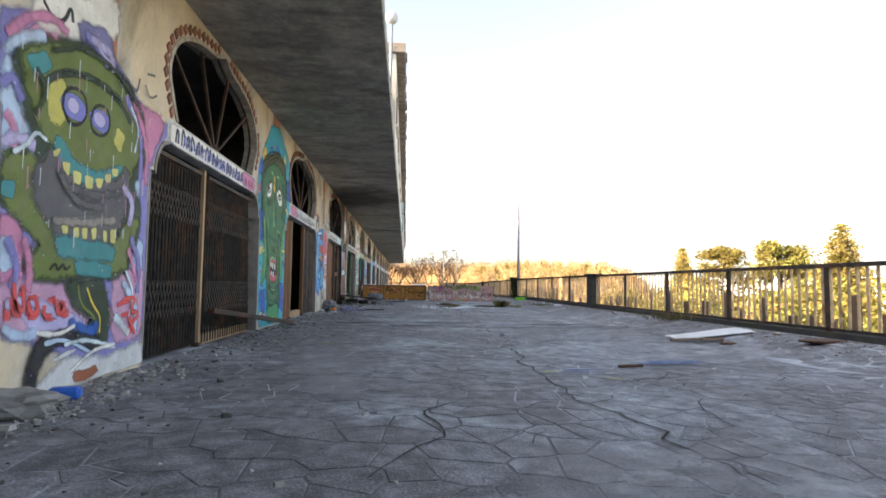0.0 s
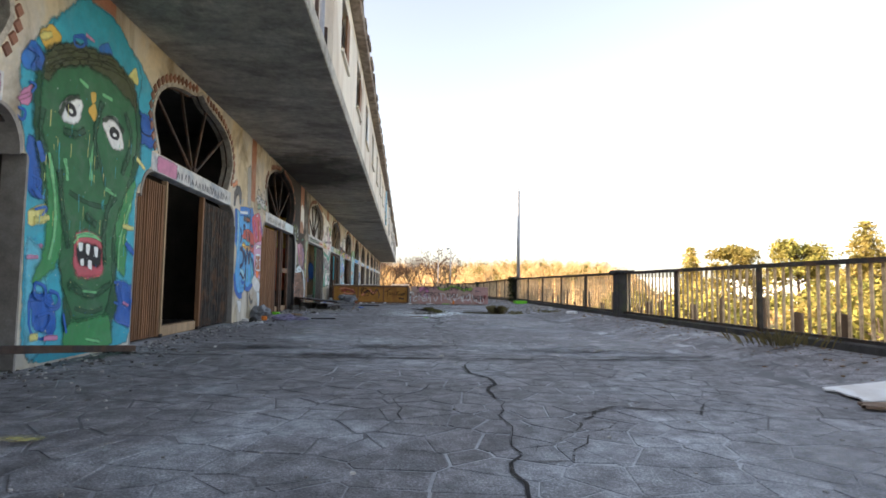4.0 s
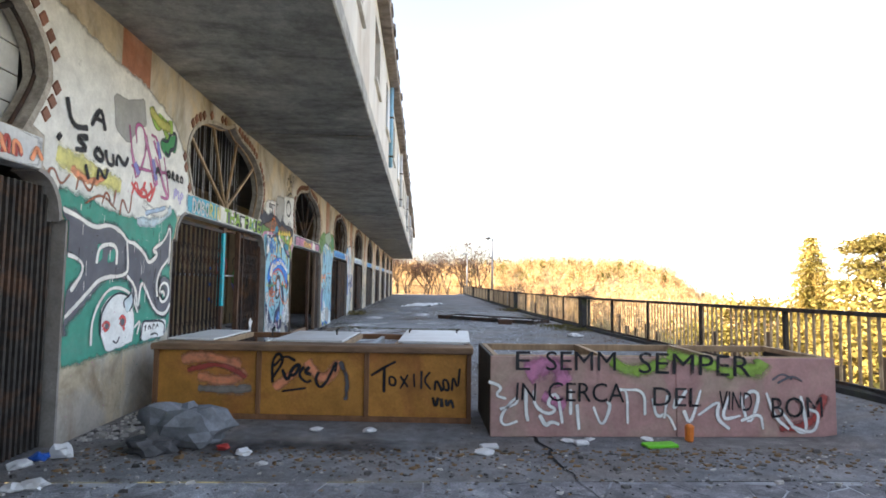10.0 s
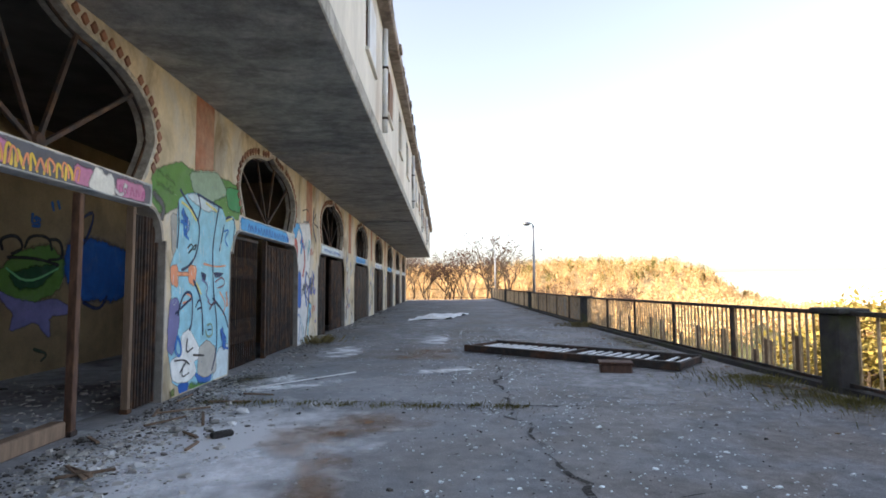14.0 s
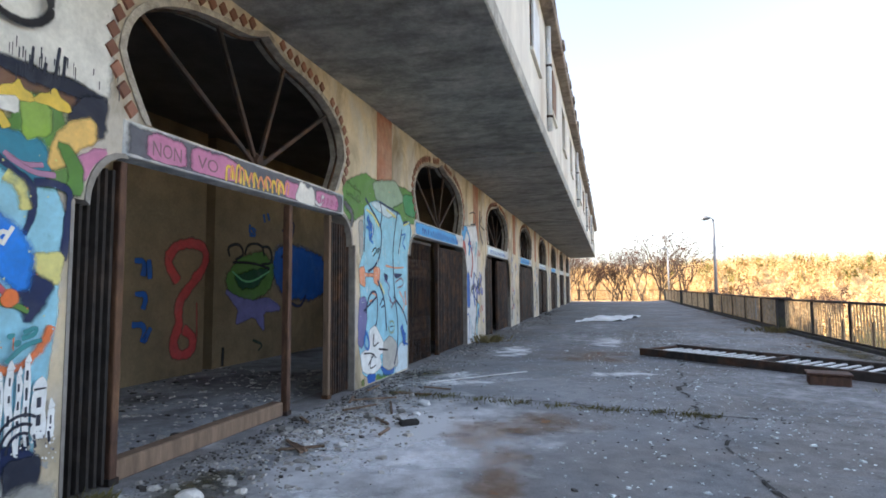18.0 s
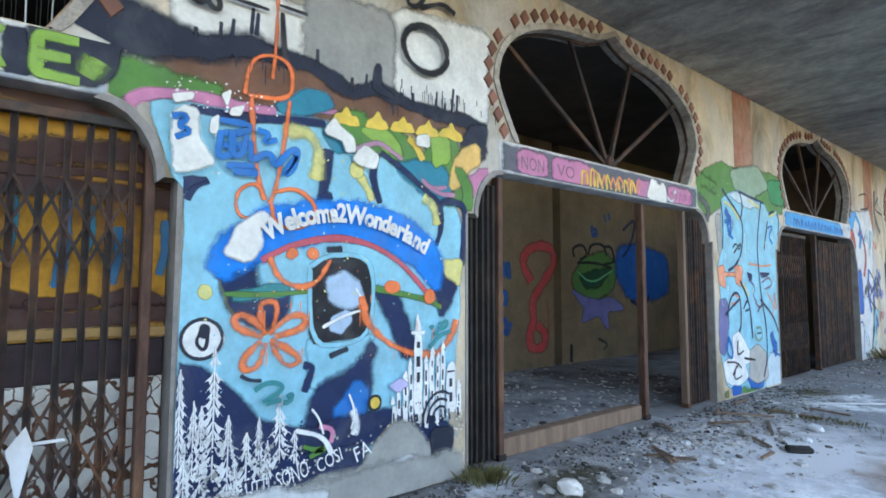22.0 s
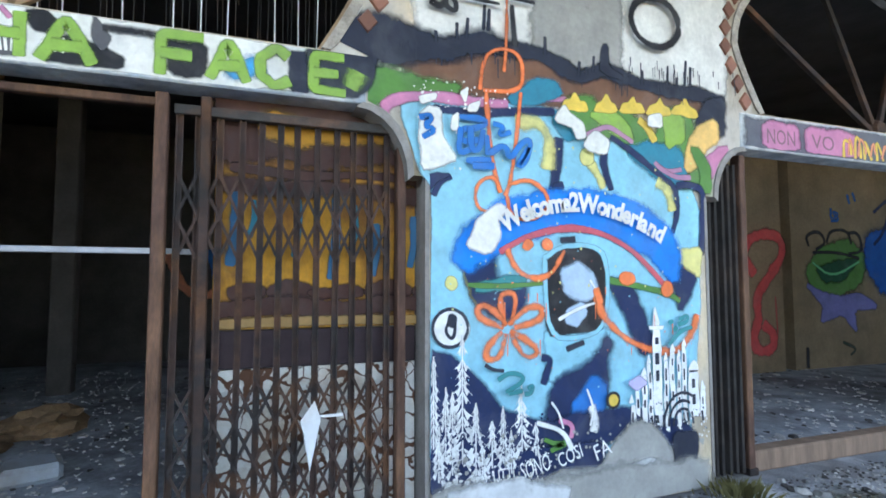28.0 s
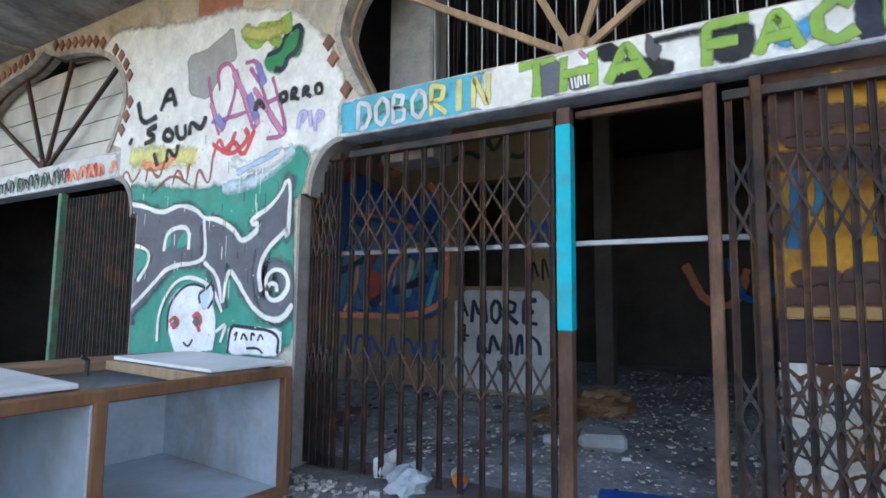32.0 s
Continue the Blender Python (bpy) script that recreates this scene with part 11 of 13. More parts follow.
def woods(name, label, n, box4, hmin, hmax, mt, seed, low=2.2):
    c = Cloud(seed)
    r = c.r
    for _ in range(n):
        x, y = r.uniform(box4[0], box4[1]), r.uniform(box4[2], box4[3])
        z = hill_height(x, y) if y > 150 else ZG
        if y > 150 and z < ZG + low:
            continue
        h = r.uniform(hmin, hmax)
        rad = h * r.uniform(0.22, 0.34)
        for _ in range(105):
            d = Vector((r.gauss(0, 1), r.gauss(0, 1), r.gauss(0, 1))).normalized() * r.random() ** 0.4
            top = 1.0 + 0.25 * d.z
            c.leaf(Vector((x + d.x * rad * (1.1 - 0.4 * d.z), y + d.y * rad, z + h * (0.55 + 0.42 * d.z))), 0.035 * h + 0.22, -0.2)
        for _ in range(5):
            c.leaf(Vector((x + r.gauss(0, 0.2), y, z + h * r.uniform(0.0, 0.4))), h * 0.3, -3.0)
    ob = c.build(name, mt)
    tagged(ob, label, "woods", kind="stuff")


woods("woods", "golden sunlit leafless woods on the ridge", 3000, (-60, 190, 165, 300), 4.5, 8.0, M["autumn"], 5, -40)
woods("woods", "scattered evergreen crowns among the golden woods", 150, (20, 125, 215, 285), 6, 9.0, M["autumn_green"], 6, -1)
woods("woods", "sunlit scrub and low woods in the valley", 420, (14, 90, 92, 150), 3.5, 6.2, M["autumn"], 8)
# ---- clutter, grit and plants ----
def scatter(name, label, cat, mt, n, place, size, seed, flat=0.4, jag=True):
    """Many small broken bits in one mesh; place(r) gives x, y."""
    v, f = [], []
    r = random.Random(seed)
    for _ in range(n):
        x, y = place(r)
        z = floor_z(max(x, 0), y) + 0.002 if x > -0.38 else -0.002
        s = size * r.uniform(0.4, 1.0) * (1 if r.random() < 0.9 else 2.2)
        a = r.uniform(0, 6.28)
        k = r.choice((3, 4, 5))
        i = len(v)
        hgt = s * flat * r.uniform(0.3, 1.0)
        tilt = r.uniform(-0.5, 0.5) * hgt
        for lay in (0, 1):
            for j in range(k):
                b = a + 6.283 * j / k + r.uniform(-0.3, 0.3) * (lay == 0)
                q = s * (0.55 if lay == 0 else 0.45)
                v.append((x + math.cos(b) * q, y + math.sin(b) * q * r.uniform(0.5, 1.0), z + (hgt + tilt * math.cos(b) if lay else -0.003)))
        f.append(tuple(range(i + k, i + 2 * k)))
        for j in range(k):
            f.append((i + j, i + (j + 1) % k, i + k + (j + 1) % k, i + k + j))
    me = bpy.data.meshes.new(name)
    me.from_pydata(v, [], f)
    me.materials.append(mt)
    return tagged(new(name, me), label, cat, kind="stuff")


M["shard"] = mat("glass_shard", (0.72, 0.80, 0.84), rough=0.25, var=0.2, rand=0.3, spec=0.7, bump=0)
M["chip"] = mat("plaster_chip", (0.45, 0.44, 0.42), rough=0.85, var=0.3, rand=0.35)
M["grit"] = mat("dark_grit", (0.10, 0.095, 0.09), rough=0.9, var=0.3, rand=0.4)
M["ochregrit"] = mat("brown_litter", (0.20, 0.13, 0.07), rough=0.9, var=0.3, rand=0.4)
M["moss"] = mat("moss", (0.12, 0.11, 0.04), rough=0.95, var=0.35, rand=0.2)
M["grass"] = mat("dry_grass", (0.15, 0.125, 0.055), rough=0.9, var=0.3, rand=0.35)

def along(r, line, spread):
    """A random place beside a line over the floor."""
    f = r.random() * (len(line) - 1)
    i = int(f)
    return tuple(line[i][k] + (line[i + 1][k] - line[i][k]) * (f - i) + r.gauss(0, spread) for k in (0, 1))


scatter("glass_litter", "dense band of glittering broken glass on the paving", "broken glass", M["shard"], 2100, lambda r: along(r, ((4.2, 15.6), (4.6, 15.1), (4.75, 14.4), (4.85, 13.4), (4.75, 12.4), (4.3, 11.5), (4.05, 10.5)), 0.2), 0.022, 1, 0.2)
scatter("glass_litter", "broken glass strewn over the paving", "broken glass", M["shard"], 1300, lambda r: along(r, ((3.6, 13.5), (3.3, 12.9), (3.5, 11.7), (3.9, 11.4), (4.3, 11.7), (5.3, 13.3)), 0.28), 0.02, 16, 0.2)
scatter("glass_litter", "thin scatter of glass over the paving", "broken glass", M["shard"], 700, lambda r: (4.8 + r.gauss(0, 1.1), 12.6 + r.gauss(0, 1.5)), 0.018, 17, 0.2)
scatter("rubble", "dark soil crumbs on the mossy strip", "soil", M["grit"], 1100, lambda r: along(r, ((4.1, 15.2), (4.4, 14.4), (4.45, 13.4), (4.2, 12.6), (3.8, 12.4)), 0.16), 0.03, 18, 0.4)
scatter("rubble", "brown soil crumbs on the mossy strip", "soil", M["ochregrit"], 500, lambda r: along(r, ((4.1, 15.2), (4.4, 14.4), (4.45, 13.4), (4.2, 12.6), (3.8, 12.4)), 0.2), 0.025, 19, 0.3)
scatter("rubble", "pale stones on the broken paving", "stones", M["chip"], 60, lambda r: along(r, ((3.6, 12.4), (4.0, 12.6), (4.5, 12.6)), 0.2), 0.07, 20, 0.4)
scatter("rubble", "pale rubbish heap by the railing", "litter", M["chip"], 160, lambda r: (X_RAIL - 0.35 - abs(r.gauss(0, 0.25)), 14.2 + r.gauss(0, 0.5)), 0.07, 21, 0.5)
scatter("glass_litter", "thin scatter of glass bits on the terrace", "broken glass", M["shard"], 2600, lambda r: (min(8.1, max(0.6, 4.6 + r.gauss(0, 1.1))), r.uniform(22.5, 44)), 0.026, 2, 0.25)
scatter("glass_litter", "sparse white bits on the flagstones", "litter", M["chip"], 500, lambda r: (r.uniform(0.5, 8.2), r.uniform(-9, 21)), 0.03, 3, 0.3)
scatter("rubble", "plaster rubble along the foot of the arcade", "rubble", M["chip"], 1500, lambda r: (abs(r.gauss(0, 0.35)) + 0.05, r.uniform(-8, 50)), 0.035, 4, 0.4)
scatter("rubble", "dark grit along the foot of the arcade", "rubble", M["grit"], 2200, lambda r: (abs(r.gauss(0, 0.5)) + 0.03, r.uniform(-9, 60)), 0.035, 5, 0.35)
scatter("rubble", "brown litter and chips below the railing", "litter", M["ochregrit"], 1300, lambda r: (X_RAIL - 0.2 - abs(r.gauss(0, 0.4)), r.uniform(-6, 60)), 0.05, 6, 0.2)
scatter("rubble", "pale chips below the railing", "litter", M["chip"], 420, lambda r: (X_RAIL - 0.2 - abs(r.gauss(0, 0.6)), r.uniform(-6, 60)), 0.05, 7, 0.2)
scatter("rubble", "loose grit in the wheel-worn middle of the terrace", "grit", M["grit"], 2600, lambda r: (min(8.2, max(0.3, 4.3 + r.gauss(0, 1.3))), r.uniform(8, 46)), 0.022, 8, 0.3)
scatter("rubble", "rubble heap under the dark board", "rubble", M["render_grey"], 420, lambda r: (0.8 + r.gauss(0, 0.5), 13.9 + r.gauss(0, 0.55)), 0.07, 9, 0.5)
scatter("rubble", "rubble in front of the open doorway", "rubble", M["chip"], 700, lambda r: (0.35 + abs(r.gauss(0, 0.45)), 30.6 + r.gauss(0, 1.1)), 0.05, 10, 0.3)
scatter("rubble", "rubble and paper on the floor of the looted rooms", "rubble", M["chip"], 1500, lambda r: (-0.5 - abs(r.gauss(0, 1.6)), r.uniform(21, 34)), 0.055, 12, 0.2)
scatter("rubble", "dark rubble on the floor of the looted rooms", "rubble", M["grit"], 1500, lambda r: (-0.5 - r.uniform(0, 5.5), r.uniform(-2, 34)), 0.07, 13, 0.25)


def tuft(x, y, h, n, seed, label="dry grass tuft growing in the paving", rad=0.18):
    t = thing("grass_tuft", label, "grass", "grass tufts in the paving", at=(x, y, floor_z(x, y)))
    v, f = [], []
    r = random.Random(seed)
    for _ in range(n):
        a, q = r.uniform(0, 6.28), abs(r.gauss(0, rad))
        p = Vector((math.cos(a) * q, math.sin(a) * q, 0))
        d = Vector((math.cos(a) * r.uniform(0, 0.6), math.sin(a) * r.uniform(0, 0.6), 1)).normalized() * h * r.uniform(0.5, 1.1)
        s = Vector((-math.sin(a + 1), math.cos(a + 1), 0)) * 0.0028
        i = len(v)
        v += [tuple(p - s), tuple(p + s), tuple(p + d * 0.6 + s * 0.7), tuple(p + d + Vector((d.x, d.y, -0.1 * h)) * 0.5)]
        f.append((i, i + 1, i + 2, i + 3))
    me = bpy.data.meshes.new("turf")
    me.from_pydata(v, [], f)
    me.materials.append(M["grass"] if h > 0.12 else M["moss"])
    ob = tagged(new("turf", me), kind="stuff")
    ob.parent = t
    return t


tuft(6.22, 12.75, 0.27, 1300, 1, rad=0.085)
for _i in range(5):
    tuft(5.36 + 0.14 * _i, 13.08 - 0.06 * _i, 0.045, 260, 150 + _i, "low moss along a paving joint", 0.07)
tuft(6.75, 12.7, 0.12, 160, 2, "low green tuft in a paving crack")
for _i, (_x, _y) in enumerate(((4.36, 16.0), (4.3, 15.3), (4.28, 14.9), (4.42, 14.75), (4.4, 14.4), (4.5, 14.1), (4.5, 13.75), (4.55, 13.45), (4.45, 13.1), (4.42, 12.9))):
    tuft(_x, _y, 0.05, 420, 160 + _i, "trampled mossy grass among broken glass", 0.1)
tuft(0.18, 28.45, 0.115, 420, 5, "grass tuft at the foot of the painted pier", 0.08)
tuft(8.0, 3.1, 0.2, 220, 6, "dry grass tuft under the railing", 0.25)
tuft(8.05, 32.0, 0.1, 900, 7, "dry weeds round the railing pier", 0.6)
tuft(7.9, 33.6, 0.1, 900, 8, "dry weeds round the railing pier", 0.6)
tuft(8.1, 44.3, 0.22, 360, 9, "dry weeds round a far railing pier", 0.4)
tuft(0.4, 39.2, 0.24, 260, 10, "ochre weeds at the foot of a pier", 0.25)
tuft(7.6, 12.0, 0.1, 200, 11, "low weeds by the railing", 0.3)
_r2 = random.Random(21)
for i in range(12):
    tuft(0.7 + i * 0.33 + _r2.uniform(-0.1, 0.1), 32.45 - i * 0.03 + _r2.uniform(-0.05, 0.05), 0.05, 110, 40 + i, "moss growing along a paving joint", 0.13)


# cracks and stains
def floor_ribbon(name, label, pts, width, mt, jag=0.06, seed=1, zoff=0.0065):
    bm = bmesh.new()
    r = random.Random(seed)
    line = []
    for a, b in zip(pts, pts[1:]):
        n = max(1, int(math.dist(a, b) / 0.12))
        for i in range(n):
            line.append((a[0] + (b[0] - a[0]) * i / n, a[1] + (b[1] - a[1]) * i / n))
    rows = []
    for i, (x, y) in enumerate(line):
        j = jag * (noise.noise((x * 2, y * 2, seed)) * 1.5 + r.uniform(-0.4, 0.4))
        w = width * max(0.12, 0.5 + 1.2 * noise.noise((x * 1.3, y * 1.3, seed + 9)))
        d = Vector((line[min(i + 1, len(line) - 1)][0] - line[max(0, i - 1)][0], line[min(i + 1, len(line) - 1)][1] - line[max(0, i - 1)][1])).normalized()
        nx, ny = -d.y, d.x
        rows.append([bm.verts.new((x + nx * (j + s * w), y + ny * (j + s * w), floor_z(x, y) + zoff)) for s in (-1, 1)])
    for a, b in zip(rows, rows[1:]):
        bm.faces.new((a[0], a[1], b[1], b[0]))
    for f in bm.faces:
        f.normal_update()
        if f.normal.z < 0:
            f.normal_flip()
    return tagged(part(name, bm, mt), label, "crack", kind="structure")


M["crack"] = mat("crack_dirt", (0.035, 0.033, 0.032), rough=0.95, var=0.4)


def broken(name, rgb, cut, scale):
    """A dark line that comes and goes along its length."""
    m = mat(name, rgb, rough=0.95, var=0.4)
    nt = m.node_tree
    n = nt.nodes.new("ShaderNodeTexNoise")
    n.inputs["Scale"].default_value, n.inputs["Detail"].default_value, n.inputs["Roughness"].default_value = scale, 8, 0.75
    g = nt.nodes.new("ShaderNodeNewGeometry")
    nt.links.new(g.outputs["Position"], n.inputs["Vector"])
    r = nt.nodes.new("ShaderNodeMapRange")
    r.inputs[1].default_value, r.inputs[2].default_value = cut, cut + 0.08
    nt.links.new(n.outputs["Fac"], r.inputs[0])
    nt.links.new(r.outputs[0], nt.nodes["Principled BSDF"].inputs["Alpha"])
    return m


M["crackline"] = broken("crack_line", (0.05, 0.048, 0.046), 0.435, 6.0)
M["crackdeep"] = broken("crack_deep", (0.022, 0.021, 0.022), 0.36, 7.0)
floor_ribbon("floor_crack", "dark jagged crack along the terrace", [(4.0, -9), (4.2, -7.4), (4.12, -5.6), (4.05, -4.88), (4.02, -4.69), (4.09, -4.54), (4.02, -4.32), (4.0, -4.08), (3.81, -3.69), (3.76, -3.43), (3.84, -3.2), (3.85, -2.46), (3.96, -0.97), (4.1, 0.19), (4.13, 0.85), (4.2, 1.53), (4.11, 2.11), (4.2, 4.5), (4.31, 6.62), (4.21, 6.78), (4.09, 6.85), (4.09, 7.01), (4.0, 7.39), (4.11, 7.75), (4.05, 8.04), (4.27, 8.5), (4.32, 9.04), (4.26, 9.5), (4.34, 10.0), (4.36, 10.5), (4.12, 11.31), (4.4, 13), (4.6, 15), (4.3, 20), (4.1, 26)], 0.014, M["crackdeep"], 0.07, 3, 0.0072)
floor_ribbon("floor_crack", "dark crack branching by the broken glass", [(4.3, 10.7), (4.44, 10.79), (4.63, 10.85), (4.91, 11.07), (5.27, 11.19)], 0.02, M["crackdeep"], 0.04, 74, 0.0072)
floor_ribbon("floor_crack", "dark gravelly break across the long crack", [(3.7, 8.66), (3.96, 8.72), (4.4, 8.72), (4.62, 8.7)], 0.05, M["crackdeep"], 0.05, 75, 0.0072)
floor_ribbon("floor_crack", "dark crack with lost edges along the terrace", [(4.2, 8.3), (4.3, 8.9), (4.27, 9.5), (4.34, 10.1), (4.36, 10.6)], 0.035, M["crackdeep"], 0.05, 76, 0.0071)
floor_ribbon("floor_crack", "gritty dark crack along the asphalt", [(4.1, 26), (4.31, 29.75), (4.32, 30.5), (4.21, 31.67), (4.19, 33.65), (4.6, 37), (4.5, 41)], 0.03, M["crackline"], 0.12, 4)
for _pts in ([(4.05, -4.88), (4.35, -4.5), (4.55, -4.42), (4.62, -3.9), (4.85, -3.5)], [(3.81, -3.69), (3.5, -3.75), (3.3, -4.0), (3.42, -4.5), (3.2, -4.9)], [(4.02, -4.69), (3.75, -4.72), (3.55, -4.55)], [(3.89, -3.2), (4.4, -2.9), (4.8, -2.95), (5.3, -2.3)], [(4.13, 0.85), (4.6, 0.7), (5.1, 1.0), (5.2, 1.6)], [(4.2, 1.53), (3.7, 1.4), (3.4, 0.8), (3.5, 0.1)], [(4.05, 7.4), (4.7, 7.3), (5.0, 7.8), (5.6, 7.9)], [(4.04, 8.03), (3.6, 7.9), (3.2, 8.2)], [(4.26, 9.27), (4.9, 9.3), (5.3, 8.8)], [(5.0, -4.6), (5.5, -4.1), (5.6, -3.4), (6.1, -3.1)], [(2.4, -5.2), (2.8, -4.6), (2.7, -4.0), (3.2, -3.5)], [(5.1, 1.0), (5.8, 0.8), (6.3, 1.1)]):
    floor_ribbon("floor_crack", "fine dark crack branching over the flagstones", _pts, 0.007, M["crackdeep"], 0.05, int(_pts[0][1] * 10) + 70, 0.0072)
for _i in range(16):
    _y = -6 + 2.7 * _i
    _s = 1 if hsh(_i, 2) < 0.5 else -1
    floor_ribbon("floor_crack", "fine crack branching off the long crack", [(4.1, _y), (4.1 + _s * 0.35, _y + 0.3), (4.1 + _s * (0.7 + hsh(_i)), _y + 0.5 + hsh(_i, 3))], 0.011, M["crackline"], 0.1, 60 + _i)
floor_ribbon("floor_crack", "dark tarred joint across the terrace", [(0.3, 3.3), (2.0, 3.05), (4.3, 2.95), (8.1, 2.9)], 0.05, M["crackline"], 0.05, 5)
floor_ribbon("floor_crack", "dark joint across the terrace", [(0.4, 32.6), (2.0, 32.5), (4.2, 32.2), (5.5, 32.1)], 0.03, M["crackline"], 0.05, 7)
floor_ribbon("floor_crack", "fine dark crack branching over the flagstones", [(4.1, -0.4), (4.9, 0.6), (5.4, 0.4), (6.2, 1.4)], 0.012, M["crackline"], 0.09, 8)
floor_ribbon("floor_crack", "fine dark crack branching over the flagstones", [(3.9, -3.8), (5.0, -3.0), (5.6, -3.3), (7.2, -1.6)], 0.012, M["crackline"], 0.09, 9)
floor_ribbon("floor_crack", "fine dark crack by the broken glass", [(4.4, 11.4), (5.2, 12.3), (7.4, 12.6)], 0.014, M["crackline"], 0.06, 10)


def stain_mat(name, rgb, amount=1.0, scale=2.5):
    m = mat(name, rgb, rough=0.9, var=0.2, scale=3, bump=0.1)
    nt = m.node_tree
    at = nt.nodes.new("ShaderNodeAttribute")
    at.attribute_name = "cover"
    n = nt.nodes.new("ShaderNodeTexNoise")
    n.inputs["Scale"].default_value, n.inputs["Detail"].default_value, n.inputs["Roughness"].default_value = scale, 9, 0.65
    g = nt.nodes.new("ShaderNodeNewGeometry")
    nt.links.new(g.outputs["Position"], n.inputs["Vector"])
    ad = nt.nodes.new("ShaderNodeMath")
    ad.operation = "MULTIPLY_ADD"
    nt.links.new(n.outputs["Fac"], ad.inputs[0])
    ad.inputs[1].default_value = 2.6
    nt.links.new(at.outputs["Fac"], ad.inputs[2])
    r = nt.nodes.new("ShaderNodeMapRange")
    r.inputs[1].default_value, r.inputs[2].default_value, r.inputs[3].default_value, r.inputs[4].default_value = 1.45, 2.3, 0.0, amount
    nt.links.new(ad.outputs[0], r.inputs[0])
    nt.links.new(r.outputs[0], nt.nodes["Principled BSDF"].inputs["Alpha"])
    return m


M["s_white"] = stain_mat("lime_stain", (0.85, 0.87, 0.91), 1.0)
M["s_rust"] = stain_mat("rust_stain", (0.32, 0.18, 0.085), 0.62)
M["s_dark"] = stain_mat("tar_stain", (0.045, 0.043, 0.045), 0.75)
M["s_grey"] = stain_mat("dust_stain", (0.42, 0.43, 0.45), 0.75)
M["s_moss"] = stain_mat("moss_stain", (0.10, 0.085, 0.035), 0.9)
M["s_blue"] = stain_mat("blue_spray", (0.04, 0.14, 0.42), 0.8)
M["s_yellow"] = stain_mat("yellow_spray", (0.55, 0.52, 0.16), 0.9)
STN = [0]


def floor_stain(label, x, y, a, b, turn, mt):
    STN[0] += 1
    z = 0.004 + 0.0003 * STN[0]
    bm = bmesh.new()
    cover = bm.verts.layers.float.new("cover")
    rings = []
    c = bm.verts.new((x, y, floor_z(x, y) + z))
    c[cover] = 0.75
    for f, cv in ((0.4, 0.6), (0.75, 0.25), (1.0, -0.6)):
        ring = []
        for k in range(20):
            an = 6.283 * k / 20
            u, v = math.cos(an) * a * f, math.sin(an) * b * f
            px, py = x + u * math.cos(turn) - v * math.sin(turn), y + u * math.sin(turn) + v * math.cos(turn)
            px = min(max(px, 0.01), X_RAIL - 0.15)
            vv = bm.verts.new((px, py, floor_z(px, py) + z))
            vv[cover] = cv
            ring.append(vv)
        rings.append(ring)
    for k in range(20):
        bm.faces.new((c, rings[0][k], rings[0][(k + 1) % 20]))
        for p, q in zip(rings, rings[1:]):
            bm.faces.new((p[k], q[k], q[(k + 1) % 20], p[(k + 1) % 20]))
    tagged(part("floor_stain", bm, mt), label, "stain", kind="structure")


for x, y, a, b, tn in ((1.3, 33.5, 1.5, 0.35, 0.5), (1.55, 28.9, 0.6, 0.45, 0.1), (1.75, 30.0, 1.1, 0.55, 0.1), (1.1, 30.3, 0.5, 0.4, 0.0), (2.2, 30.6, 0.7, 0.3, 0.3), (0.9, 34.0, 0.9, 0.5, 0.7), (3.4, 34.8, 1.0, 0.4, 0.5), (0.35, 28.6, 0.5, 0.7, 0.0), (1.3, 37.5, 0.7, 1.6, 0.0), (3.2, 40.0, 0.6, 2.0, 0.0)):
    floor_stain("white lime stain on the paving", x, y, a, b, tn, M["s_white"])
for x, y, a, b, tn in ((2.5, 29.7, 0.3, 1.5, 0.05), (2.1, 30.9, 0.5, 0.8, 0.3), (3.2, 37.4, 1.2, 0.5, 0.2), (2.6, 31.4, 0.9, 0.6, 0.2), (2.9, 36.5, 1.2, 0.6, 0.0)):
    floor_stain("rusty brown stain on the paving", x, y, a, b, tn, M["s_rust"])
for x, y, a, b, tn in ((4.4, 14.0, 0.28, 1.0, 0.0), (4.3, 15.2, 0.3, 0.5, 0.2), (4.05, 12.5, 0.55, 0.4, 0.0), (4.4, 13.0, 0.25, 0.4, 0.0), (6.0, 12.85, 0.8, 0.13, -0.2), (0.6, 28.9, 0.5, 0.7, 0.0), (0.5, 34.0, 0.5, 0.6, 0), (7.9, 32.8, 0.5, 1.8, 0), (7.9, 39, 0.45, 3.0, 0)):
    floor_stain("brown mossy dirt on the paving", x, y, a, b, tn, M["s_moss"])
for x, y, a, b, tn in ((5.1, 13.68, 0.38, 0.2, 0), (4.15, 14.2, 0.3, 0.7, 0), (4.0, 12.4, 0.6, 0.35, 0), (2.15, 14.9, 0.35, 0.5, 0), (4.4, 10.55, 0.35, 0.12, 0), (1.6, 3.9, 0.9, 0.35, 0), (3.4, 4.1, 1.1, 0.3, 0), (5.6, 3.7, 1.3, 0.35, 0), (2.6, 3.2, 1.2, 0.22, 0), (6.4, 3.1, 1.0, 0.2, 0), (1.6, 17.5, 1.0, 0.9, 0), (2.0, 20.3, 2.0, 0.3, 0)):
    floor_stain("dark damp patch on the paving", x, y, a, b, tn, M["s_dark"])
